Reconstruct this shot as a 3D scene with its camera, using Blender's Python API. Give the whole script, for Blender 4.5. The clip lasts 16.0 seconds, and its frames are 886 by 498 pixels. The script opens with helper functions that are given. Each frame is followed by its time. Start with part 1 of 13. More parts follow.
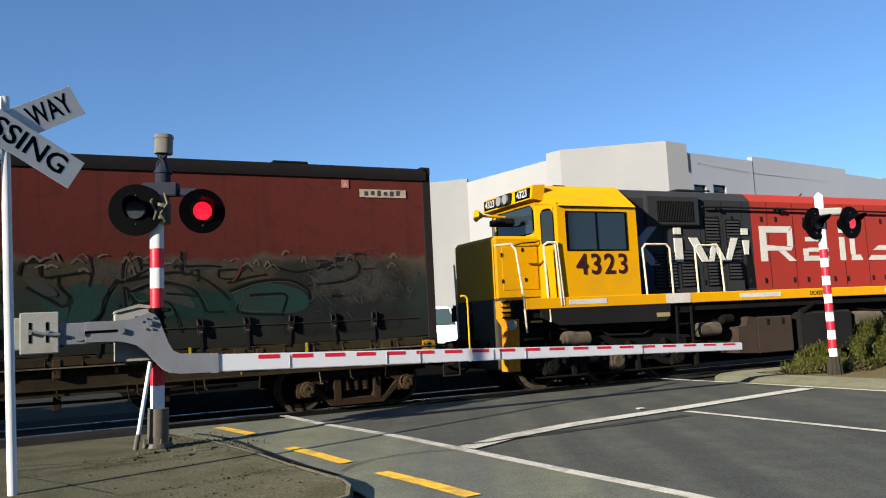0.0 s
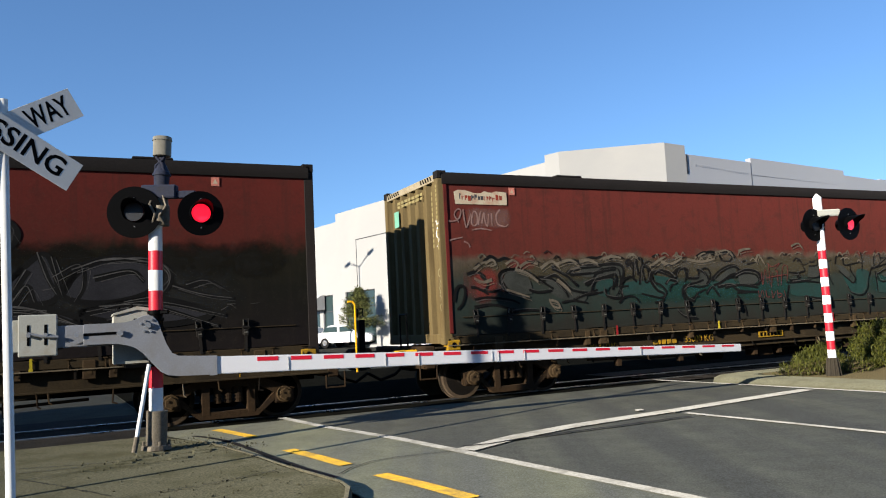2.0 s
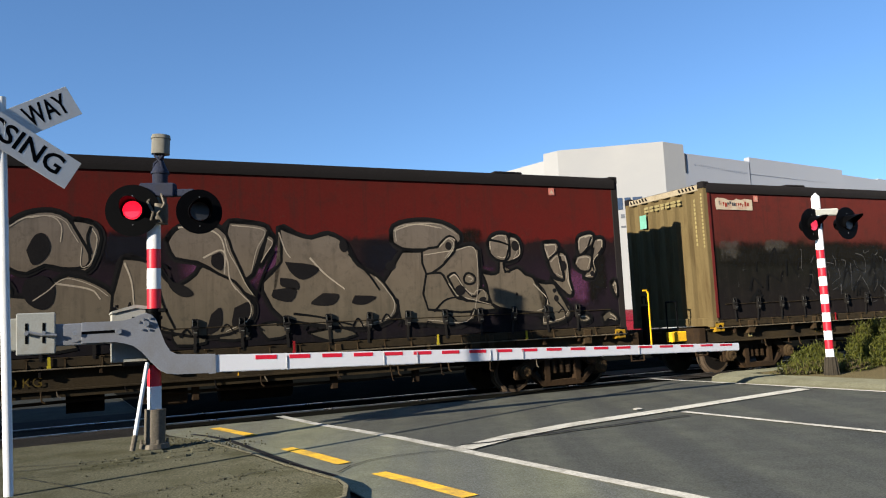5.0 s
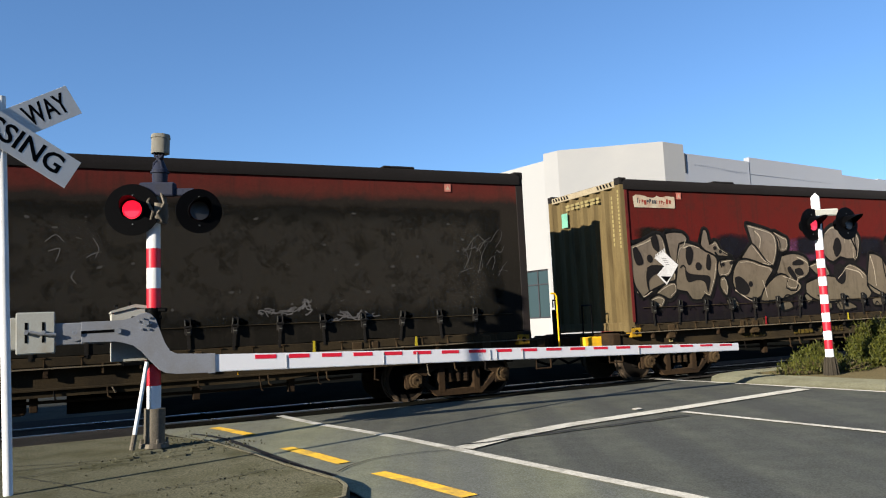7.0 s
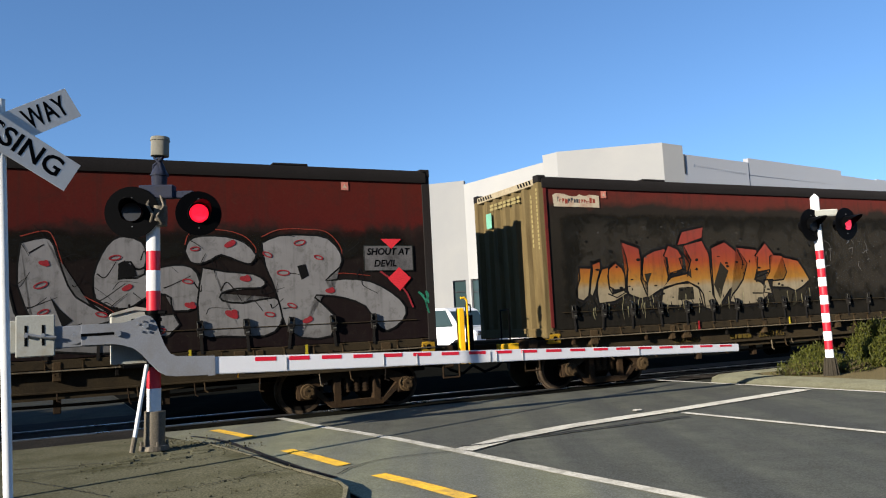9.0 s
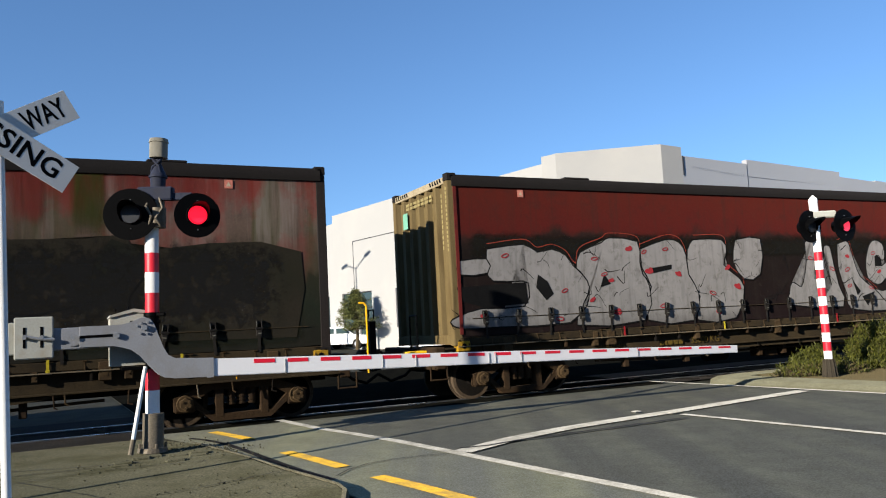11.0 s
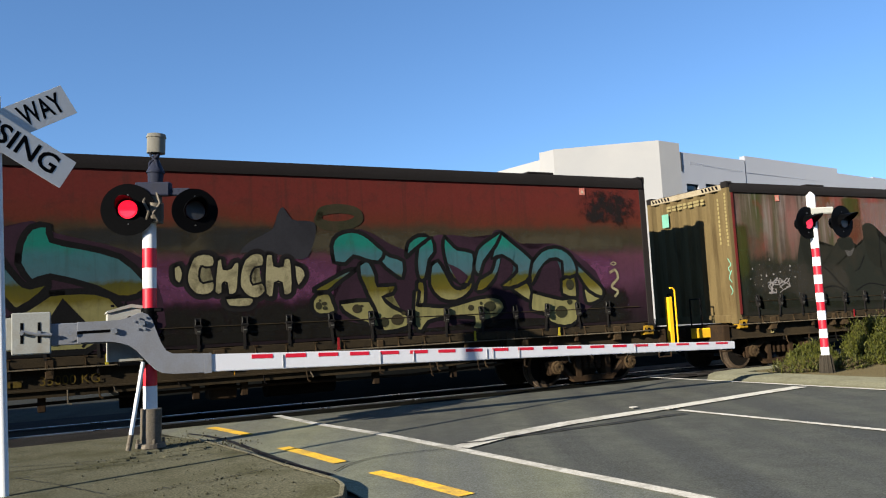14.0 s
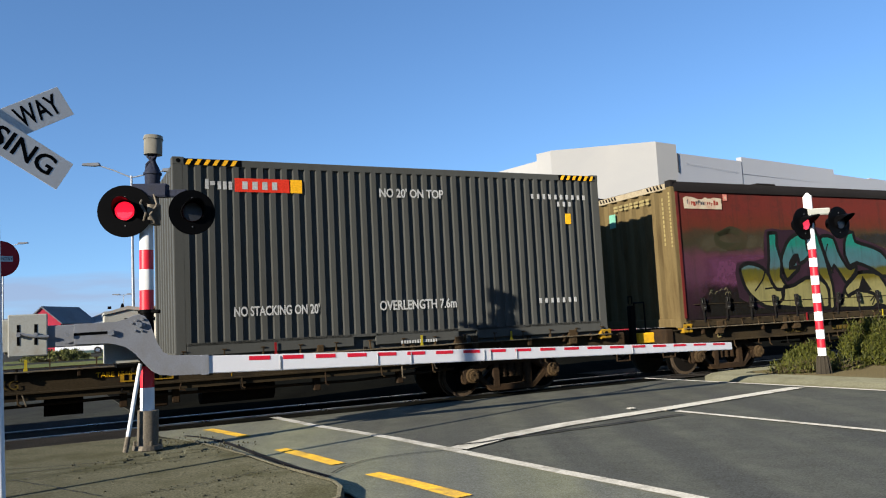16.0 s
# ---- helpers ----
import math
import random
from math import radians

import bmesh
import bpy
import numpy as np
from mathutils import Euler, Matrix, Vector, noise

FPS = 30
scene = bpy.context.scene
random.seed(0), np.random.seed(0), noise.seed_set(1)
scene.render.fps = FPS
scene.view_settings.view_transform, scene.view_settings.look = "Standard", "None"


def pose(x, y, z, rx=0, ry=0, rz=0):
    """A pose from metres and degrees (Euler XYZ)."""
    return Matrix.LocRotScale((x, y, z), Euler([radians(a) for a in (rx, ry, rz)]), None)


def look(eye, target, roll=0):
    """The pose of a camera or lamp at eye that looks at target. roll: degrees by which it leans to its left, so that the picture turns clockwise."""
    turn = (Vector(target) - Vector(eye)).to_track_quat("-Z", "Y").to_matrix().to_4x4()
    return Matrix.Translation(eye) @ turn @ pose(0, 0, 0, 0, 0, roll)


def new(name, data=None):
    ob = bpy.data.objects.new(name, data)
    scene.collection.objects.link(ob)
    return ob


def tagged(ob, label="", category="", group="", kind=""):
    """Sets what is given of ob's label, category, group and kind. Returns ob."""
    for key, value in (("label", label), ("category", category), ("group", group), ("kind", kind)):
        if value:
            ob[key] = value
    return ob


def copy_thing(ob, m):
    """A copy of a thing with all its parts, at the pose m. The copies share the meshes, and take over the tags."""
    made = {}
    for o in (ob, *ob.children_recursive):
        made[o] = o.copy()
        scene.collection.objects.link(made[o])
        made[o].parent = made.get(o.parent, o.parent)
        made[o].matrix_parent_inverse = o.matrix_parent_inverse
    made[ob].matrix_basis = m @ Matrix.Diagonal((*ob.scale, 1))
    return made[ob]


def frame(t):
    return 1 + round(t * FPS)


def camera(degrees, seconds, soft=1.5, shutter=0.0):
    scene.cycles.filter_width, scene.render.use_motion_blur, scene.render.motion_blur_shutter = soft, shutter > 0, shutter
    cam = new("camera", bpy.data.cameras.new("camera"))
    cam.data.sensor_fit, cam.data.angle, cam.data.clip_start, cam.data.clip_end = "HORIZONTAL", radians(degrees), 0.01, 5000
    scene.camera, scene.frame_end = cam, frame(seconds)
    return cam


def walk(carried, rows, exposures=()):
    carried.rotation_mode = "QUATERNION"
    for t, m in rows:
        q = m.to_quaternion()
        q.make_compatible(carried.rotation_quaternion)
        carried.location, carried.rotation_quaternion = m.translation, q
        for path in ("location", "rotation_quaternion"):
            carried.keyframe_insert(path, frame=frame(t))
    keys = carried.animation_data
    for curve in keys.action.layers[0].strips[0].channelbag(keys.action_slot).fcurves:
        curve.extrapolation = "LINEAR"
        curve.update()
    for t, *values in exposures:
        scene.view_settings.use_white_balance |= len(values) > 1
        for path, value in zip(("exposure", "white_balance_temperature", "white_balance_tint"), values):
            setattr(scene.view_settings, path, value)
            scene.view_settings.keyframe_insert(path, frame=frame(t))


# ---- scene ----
EYE = 1.29            # camera height above the rail top
TRACK = 25.536        # heading of the track, degrees from +x
TN = 12.935           # track centre line, metres from the camera across the track
CU, SU = math.cos(radians(TRACK)), math.sin(radians(TRACK))


def tn(u, n, z=0.0):
    """A place from metres along the track (u), across it (n) and up."""
    return Vector((u * CU - n * SU, u * SU + n * CU, z))


def tpose(u, n, z=0.0, turn=0.0):
    p = tn(u, n, z)
    return pose(p.x, p.y, p.z, 0, 0, TRACK + turn)


# ---- camera ----
cam = camera(58.99, 16.0, soft=1.1)
walk(cam, [
    (0, pose(0, 0, EYE, 95.411, 2.795, 0.086)),
    (0.5, pose(0, 0, EYE, 95.513, 2.621, -0.060)),
    (1, pose(0, 0, EYE, 95.611, 2.657, -0.045)),
    (1.5, pose(0, 0, EYE, 95.444, 2.817, 0.031)),
    (2, pose(0, 0, EYE, 95.542, 2.881, 0.000)),
    (2.5, pose(0, 0, EYE, 95.475, 2.885, 0.044)),
    (3, pose(0, 0, EYE, 95.454, 2.861, 0.012)),
    (3.5, pose(0, 0, EYE, 95.478, 2.789, 0.035)),
    (4, pose(0, 0, EYE, 95.469, 2.815, -0.021)),
    (6.5, pose(0, 0, EYE, 95.422, 2.754, -0.185)),
    (7, pose(0, 0, EYE, 95.423, 2.742, -0.136)),
    (7.5, pose(0, 0, EYE, 95.266, 2.878, -0.087)),
    (8, pose(0, 0, EYE, 95.246, 2.831, -0.115)),
    (8.5, pose(0, 0, EYE, 95.421, 2.917, -0.145)),
    (9, pose(0, 0, EYE, 95.544, 2.913, -0.141)),
    (11.5, pose(0, 0, EYE, 95.661, 2.958, -0.255)),
    (12, pose(0, 0, EYE, 95.580, 2.901, -0.321)),
    (12.5, pose(0, 0, EYE, 95.591, 2.877, -0.329)),
    (13, pose(0, 0, EYE, 95.644, 2.857, -0.336)),
    (13.5, pose(0, 0, EYE, 95.549, 2.778, -0.358)),
    (14, pose(0, 0, EYE, 95.348, 2.910, -0.386)),
    (14.5, pose(0, 0, EYE, 95.123, 2.807, -0.466)),
    (15, pose(0, 0, EYE, 95.338, 2.983, -0.505)),
    (15.5, pose(0, 0, EYE, 95.360, 3.029, -0.509)),
    (16, pose(0, 0, EYE, 95.433, 2.983, -0.573)),
], [(0, 0.92), (0.5, 0.93), (1.0, 1.06), (2.0, 1.0), (2.5, 1.04), (3.5, 1.08), (4.2, 1.06), (6.3, 0.98), (7.0, 1.02), (8.0, 1.14), (8.5, 1.08), (9.2, 0.93), (11.3, 0.98), (12.5, 1.05), (13.0, 1.02), (14.0, 1.06), (14.5, 1.14), (15.0, 1.02), (16.0, 1.0)])

# ---- world, sun ----
SUN_AZ, SUN_EL = 45.0, 17.0      # heading in which the light travels, height of the sun
world = bpy.data.worlds.new("world")
scene.world = world
world.use_nodes = True
wn = world.node_tree.nodes
sky = wn.new("ShaderNodeTexSky")
sky.sky_type = "NISHITA"
sky.sun_disc = False
sky.sun_elevation = radians(SUN_EL)
sky.sun_rotation = radians(90 - (SUN_AZ + 180))
sky.altitude, sky.air_density, sky.dust_density, sky.ozone_density = 0, 1.0, 0.05, 4.0
wn["Background"].inputs["Strength"].default_value = 0.109
vivid = wn.new("ShaderNodeHueSaturation")
vivid.inputs["Saturation"].default_value = 1.06
vivid.inputs["Hue"].default_value = 0.503
world.node_tree.links.new(sky.outputs[0], vivid.inputs["Color"])
lift = wn.new("ShaderNodeMapping")
lift.inputs["Location"].default_value = (0, 0, 0.10)
world.node_tree.links.new(wn.new("ShaderNodeTexCoord").outputs["Generated"], lift.inputs["Vector"])
world.node_tree.links.new(lift.outputs[0], sky.inputs["Vector"])
# a low bank of grey-violet cloud round the horizon
wl = world.node_tree.links
gen = wn.new("ShaderNodeTexCoord").outputs["Generated"]
sep = wn.new("ShaderNodeSeparateXYZ")
wl.new(gen, sep.inputs[0])
stretch = wn.new("ShaderNodeMapping")
stretch.inputs["Scale"].default_value = (3.0, 3.0, 22.0)
wl.new(gen, stretch.inputs["Vector"])
puff = wn.new("ShaderNodeTexNoise")
puff.inputs["Scale"].default_value, puff.inputs["Detail"].default_value = 1.6, 7
wl.new(stretch.outputs[0], puff.inputs["Vector"])
low = wn.new("ShaderNodeMapRange")
low.inputs["From Min"].default_value, low.inputs["From Max"].default_value = 0.035, 0.125
low.inputs["To Min"].default_value, low.inputs["To Max"].default_value = 0.30, -0.28
wl.new(sep.outputs["Z"], low.inputs["Value"])
thick = wn.new("ShaderNodeMath")
thick.operation = "ADD"
wl.new(puff.outputs["Fac"], thick.inputs[0])
wl.new(low.outputs[0], thick.inputs[1])
edge = wn.new("ShaderNodeMapRange")
edge.inputs["From Min"].default_value, edge.inputs["From Max"].default_value = 0.46, 0.72
edge.inputs["To Max"].default_value = 0.75
wl.new(thick.outputs[0], edge.inputs["Value"])
bank = wn.new("ShaderNodeMix")
bank.data_type = "RGBA"
bank.inputs["B"].default_value = (1.75, 2.15, 3.1, 1)
wl.new(edge.outputs[0], bank.inputs["Factor"])
wl.new(vivid.outputs[0], bank.inputs["A"])
wl.new(bank.outputs["Result"], wn["Background"].inputs["Color"])
sun = new("sun", bpy.data.lights.new("sun", "SUN"))
sun.data.energy, sun.data.angle, sun.data.color = 5.0, radians(0.5), (1.0, 0.925, 0.81)
a = radians(SUN_AZ)
sun.matrix_world = look((-200 * math.cos(a), -200 * math.sin(a), 200 * math.tan(radians(SUN_EL))), (0, 0, 0))


# ---- materials ----
def ramp(nt, fac, stops, mode="LINEAR"):
    r = nt.nodes.new("ShaderNodeValToRGB")
    r.color_ramp.interpolation = mode
    el = r.color_ramp.elements
    while len(el) < len(stops):
        el.new(0.5)
    for e, (p, c) in zip(el, stops):
        e.position = p
        e.color = (*c, 1) if len(c) == 3 else c
    nt.links.new(fac, r.inputs["Fac"])
    return r.outputs["Color"]


def noise_tex(nt, vec, scale, detail=6, rough=0.55, distort=0.0):
    n = nt.nodes.new("ShaderNodeTexNoise")
    n.inputs["Scale"].default_value, n.inputs["Detail"].default_value = scale, detail
    n.inputs["Roughness"].default_value, n.inputs["Distortion"].default_value = rough, distort
    nt.links.new(vec, n.inputs["Vector"])
    return n.outputs["Fac"]


def mixc(nt, fac, a, b, mode="MIX"):
    m = nt.nodes.new("ShaderNodeMix")
    m.data_type, m.blend_type = "RGBA", mode
    for sock, v in ((m.inputs["Factor"], fac), (m.inputs["A"], a), (m.inputs["B"], b)):
        if isinstance(v, (int, float)):
            sock.default_value = v
        elif isinstance(v, tuple):
            sock.default_value = (*v, 1)
        else:
            nt.links.new(v, sock)
    return m.outputs["Result"]


def math_node(nt, op, a, b=0.0, clamp=False):
    m = nt.nodes.new("ShaderNodeMath")
    m.operation, m.use_clamp = op, clamp
    for sock, v in zip(m.inputs, (a, b)):
        if isinstance(v, (int, float)):
            sock.default_value = v
        else:
            nt.links.new(v, sock)
    return m.outputs[0]


def start(name):
    m = bpy.data.materials.new(name)
    m.use_nodes = True
    nt = m.node_tree
    bsdf = nt.nodes["Principled BSDF"]
    co = nt.nodes.new("ShaderNodeTexCoord").outputs["Object"]
    return m, nt, bsdf, co


def bump(nt, bsdf, height, strength=0.3, dist=0.01):
    b = nt.nodes.new("ShaderNodeBump")
    b.inputs["Strength"].default_value, b.inputs["Distance"].default_value = strength, dist
    nt.links.new(height, b.inputs["Height"])
    nt.links.new(b.outputs[0], bsdf.inputs["Normal"])


def surface(name, base, rough=0.6, metal=0.0, dirt=(0.06, 0.05, 0.04), dirty=0.35, grain=60, big=1.2, relief=0.15, spread=0.25, streaks=False):
    """Painted or raw surface: base colour with fine grain, large stains of dirt and a little relief."""
    m, nt, bsdf, co = start(name)
    if streaks:
        mp = nt.nodes.new("ShaderNodeMapping")
        mp.inputs["Scale"].default_value = (1, 1, 0.12)
        nt.links.new(co, mp.inputs["Vector"])
        vec = mp.outputs[0]
    else:
        vec = co
    fine = noise_tex(nt, co, grain, 4)
    large = noise_tex(nt, vec, big * (4 if streaks else 1), 8, 0.62, 0.4)
    dark = tuple(c * (1 - spread) for c in base)
    light = tuple(min(1, c * (1 + spread)) for c in base)
    col = ramp(nt, fine, [(0.3, dark), (0.7, light)])
    fac = math_node(nt, "MULTIPLY", ramp(nt, large, [(0.47, (0, 0, 0)), (0.72, (1, 1, 1))]), dirty)
    nt.links.new(mixc(nt, fac, col, dirt), bsdf.inputs["Base Color"])
    rg = nt.nodes.new("ShaderNodeMapRange")
    rg.inputs["To Min"].default_value, rg.inputs["To Max"].default_value = max(0.03, rough - 0.12), min(1, rough + 0.15)
    nt.links.new(large, rg.inputs["Value"])
    nt.links.new(rg.outputs[0], bsdf.inputs["Roughness"])
    bsdf.inputs["Metallic"].default_value = metal
    bsdf.inputs["Specular IOR Level"].default_value = 0.45 if rough < 0.45 else 0.04
    bsdf.inputs["Diffuse Roughness"].default_value = 0.0 if rough < 0.45 else 1.0
    if relief:
        bump(nt, bsdf, fine, relief, 0.004)
    return m


def asphalt(name, tone=0.055, worn=0.10, sheen=0.06, warm=1.0):
    m, nt, bsdf, co = start(name)
    stone = nt.nodes.new("ShaderNodeTexVoronoi")
    stone.inputs["Scale"].default_value = 90
    nt.links.new(co, stone.inputs["Vector"])
    fine = noise_tex(nt, co, 140, 3)
    mid = noise_tex(nt, co, 2.2, 8, 0.65)
    mp = nt.nodes.new("ShaderNodeMapping")
    mp.inputs["Rotation"].default_value = (0, 0, radians(-TRACK))
    mp.inputs["Scale"].default_value = (1.6, 0.05, 1)
    nt.links.new(co, mp.inputs["Vector"])
    lane = noise_tex(nt, mp.outputs[0], 1.0, 4, 0.5)
    col = ramp(nt, mid, [(0.3, (tone * 0.82, tone * 0.81, tone * 0.56 / warm)), (0.75, (worn * 1.00, worn * 0.99, worn * 0.70 / warm))])
    col = mixc(nt, math_node(nt, "MULTIPLY", ramp(nt, lane, [(0.38, (1, 1, 1)), (0.62, (0, 0, 0))]), 0.75), col, (tone * 0.64, tone * 0.64, tone * 0.52))
    col = mixc(nt, 0.2, col, ramp(nt, stone.outputs["Color"], [(0.2, (tone * 0.4,) * 3), (0.9, (worn * 1.8, worn * 1.75, worn * 1.65))]))
    nt.links.new(col, bsdf.inputs["Base Color"])
    bsdf.inputs["Roughness"].default_value = 0.9
    bsdf.inputs["Specular IOR Level"].default_value = sheen
    bump(nt, bsdf, math_node(nt, "ADD", stone.outputs["Distance"], fine), 0.35, 0.004)
    return m


def leafy(name, a, b):
    m, nt, bsdf, co = start(name)
    g = nt.nodes.new("ShaderNodeNewGeometry")
    nt.links.new(ramp(nt, g.outputs["Random Per Island"], [(0.0, a), (1.0, b)]), bsdf.inputs["Base Color"])
    bsdf.inputs["Roughness"].default_value = 0.6
    bsdf.inputs["Specular IOR Level"].default_value = 0.2
    return m


def glow(name, colour, strength, cells=0):
    m, nt, bsdf, co = start(name)
    bsdf.inputs["Base Color"].default_value = (*colour, 1)
    bsdf.inputs["Emission Color"].default_value = (*colour, 1)
    bsdf.inputs["Emission Strength"].default_value = strength
    if cells:
        dots = nt.nodes.new("ShaderNodeTexVoronoi")
        dots.inputs["Scale"].default_value, dots.inputs["Randomness"].default_value = cells, 0.25
        nt.links.new(co, dots.inputs["Vector"])
        rg = nt.nodes.new("ShaderNodeMapRange")
        rg.inputs["From Min"].default_value, rg.inputs["From Max"].default_value = 0.15, 0.6
        rg.inputs["To Min"].default_value, rg.inputs["To Max"].default_value = strength * 1.35, strength * 0.35
        nt.links.new(dots.outputs["Distance"], rg.inputs["Value"])
        nt.links.new(rg.outputs[0], bsdf.inputs["Emission Strength"])
    return m


def glass(name, tint=(0.02, 0.03, 0.035), rough=0.05):
    m, nt, bsdf, co = start(name)
    bsdf.inputs["Base Color"].default_value = (*tint, 1)
    bsdf.inputs["Roughness"].default_value = rough
    bsdf.inputs["IOR"].default_value = 1.5
    return m


M = {}
M["asphalt"] = asphalt("road_asphalt", 0.112, 0.172)
M["asphalt_pale"] = asphalt("worn_asphalt", 0.205, 0.285, warm=1.25)
M["path_pale"] = surface("crumbled_path", (0.13, 0.118, 0.080), 0.9, dirt=(0.05, 0.047, 0.026), dirty=0.7, grain=60, big=5, relief=0.9, spread=0.6)
M["path"] = surface("path_asphalt", (0.082, 0.078, 0.050), 0.9, dirt=(0.036, 0.035, 0.016), dirty=0.75, grain=55, big=1.6, relief=0.9, spread=0.6)
M["concrete"] = surface("kerb_concrete", (0.120, 0.116, 0.078), 0.85, dirt=(0.070, 0.065, 0.040), dirty=0.6, grain=50, big=2.0, relief=0.4)
M["asphalt_dull"] = asphalt("dull_asphalt", 0.045, 0.075, 0.02)
# near-black: the shade under and behind the train is put into this colour
M["asphalt_shaded"] = asphalt("shaded_asphalt", 0.009, 0.015, 0.0)
# stone colour taken down so the shade below the wagons is part of it
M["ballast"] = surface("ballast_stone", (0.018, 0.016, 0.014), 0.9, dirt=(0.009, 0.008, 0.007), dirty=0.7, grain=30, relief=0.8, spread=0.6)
M["grass"] = surface("rough_grass", (0.085, 0.10, 0.035), 0.9, dirt=(0.13, 0.11, 0.05), dirty=0.7, grain=40, big=0.6, relief=0.6, spread=0.5)
M["line_white"] = surface("road_paint_white", (0.30, 0.29, 0.255), 0.7, dirt=(0.12, 0.115, 0.095), dirty=0.8, grain=45, big=3.0, relief=0.3)
M["line_yellow"] = surface("road_paint_yellow", (0.50, 0.30, 0.035), 0.7, dirt=(0.15, 0.12, 0.06), dirty=0.8, grain=45, big=4.0, relief=0.3)
M["tar"] = surface("tar_and_gutter_shade", (0.012, 0.012, 0.013), 0.5, dirty=0.2)
M["white_paint"] = surface("white_paint", (0.78, 0.78, 0.76), 0.45, dirt=(0.35, 0.33, 0.28), dirty=0.3, relief=0.05, spread=0.05)
M["red_paint"] = surface("signal_red_paint", (0.55, 0.015, 0.03), 0.4, dirt=(0.15, 0.02, 0.02), dirty=0.3, relief=0.05, spread=0.1)
M["black_paint"] = surface("black_paint", (0.0018, 0.0018, 0.002), 0.5, dirt=(0.003, 0.003, 0.003), dirty=0.25, relief=0.1)
M["galv"] = surface("galvanised_steel", (0.30, 0.31, 0.32), 0.5, 0.6, dirt=(0.2, 0.19, 0.18), dirty=0.5, big=5, relief=0.1, spread=0.12)
M["grey_paint"] = surface("grey_enamel", (0.22, 0.23, 0.25), 0.5, dirt=(0.16, 0.14, 0.11), dirty=0.45, big=3, relief=0.08, spread=0.08)
M["pale_grey"] = surface("pale_grey_enamel", (0.36, 0.36, 0.32), 0.55, dirt=(0.25, 0.2, 0.12), dirty=0.5, big=4, relief=0.08, spread=0.08)
M["sleeve"] = surface("rubbed_sleeve", (0.15, 0.13, 0.10), 0.55, 0.3, dirt=(0.05, 0.04, 0.03), dirty=0.6, big=4, relief=0.2)
M["slate_cast"] = surface("slate_casting", (0.036, 0.041, 0.064), 0.5, dirt=(0.05, 0.045, 0.04), dirty=0.4, big=4, relief=0.1)
M["dark_skirt"] = surface("dark_ribbed_skirt", (0.045, 0.038, 0.028), 0.8, dirt=(0.02, 0.018, 0.014), dirty=0.6, big=6, relief=0.3)
M["bell_paint"] = surface("dull_bell_paint", (0.25, 0.235, 0.19), 0.5, dirt=(0.12, 0.10, 0.07), dirty=0.4, big=4, relief=0.05, spread=0.06)
M["steel"] = surface("bright_steel", (0.26, 0.26, 0.265), 0.28, 0.9, dirt=(0.1, 0.08, 0.06), dirty=0.3)
M["rust"] = surface("brown_rust", (0.032, 0.020, 0.011), 0.8, dirt=(0.015, 0.012, 0.010), dirty=0.8, big=3, relief=0.4, spread=0.4)
M["grime"] = surface("black_grime", (0.008, 0.007, 0.006), 0.85, dirt=(0.018, 0.013, 0.009), dirty=0.5, big=3, relief=0.4, spread=0.4)
M["wheel"] = surface("wheel_steel", (0.085, 0.062, 0.042), 0.6, 0.2, dirt=(0.02, 0.016, 0.012), dirty=0.7, big=4, relief=0.2, spread=0.3)
M["yellow"] = surface("safety_yellow", (0.75, 0.42, 0.015), 0.5, dirt=(0.12, 0.08, 0.04), dirty=0.45, big=3, relief=0.08, spread=0.1)
M["old_yellow"] = surface("old_yellow", (0.30, 0.17, 0.013), 0.6, dirt=(0.05, 0.035, 0.02), dirty=0.85, big=5, relief=0.1)
M["tan"] = surface("tan_container_paint", (0.128, 0.094, 0.042), 0.6, dirt=(0.052, 0.032, 0.014), dirty=0.6, big=1.5, relief=0.12, spread=0.15, streaks=True)
M["rail_black"] = surface("sooty_top_rail", (0.016, 0.014, 0.013), 0.6, dirt=(0.012, 0.011, 0.010), dirty=0.6, big=2, relief=0.2)
M["cream"] = surface("cream_plate", (0.42, 0.36, 0.26), 0.6, dirt=(0.30, 0.10, 0.06), dirty=0.6, big=5, spread=0.1)
M["glass"] = glass("dark_glass")
M["lens_off"] = surface("clear_lens", (0.022, 0.023, 0.026), 0.35, dirt=(0.012, 0.012, 0.012), dirty=0.8, grain=200, big=9, relief=0.3, spread=0.4)
M["stencil_yellow"] = surface("stencil_yellow", (0.085, 0.058, 0.012), 0.7, dirt=(0.04, 0.03, 0.015), dirty=0.85, big=6)
M["lens_weak"] = glow("lit_pink_lens", (1.0, 0.06, 0.12), 0.55, 75)
M["lens_on"] = glow("lit_red_lens", (1.0, 0.010, 0.035), 0.95, 75)


# ---- mesh helpers ----
def box(bm, x0, y0, z0, x1, y1, z1, bevel=0.0, m=None):
    r = bmesh.ops.create_cube(bm, size=1.0)
    vs = r["verts"]
    for v in vs:
        v.co = Vector((x0 + (v.co.x + 0.5) * (x1 - x0), y0 + (v.co.y + 0.5) * (y1 - y0), z0 + (v.co.z + 0.5) * (z1 - z0)))
    if bevel:
        es = list({e for v in vs for e in v.link_edges})
        vs = list({v for f in bmesh.ops.bevel(bm, geom=es, offset=bevel, segments=1, affect="EDGES")["faces"] for v in f.verts} | {v for v in vs if v.is_valid})
    if m is not None:
        for v in vs:
            v.co = m @ v.co
    return vs


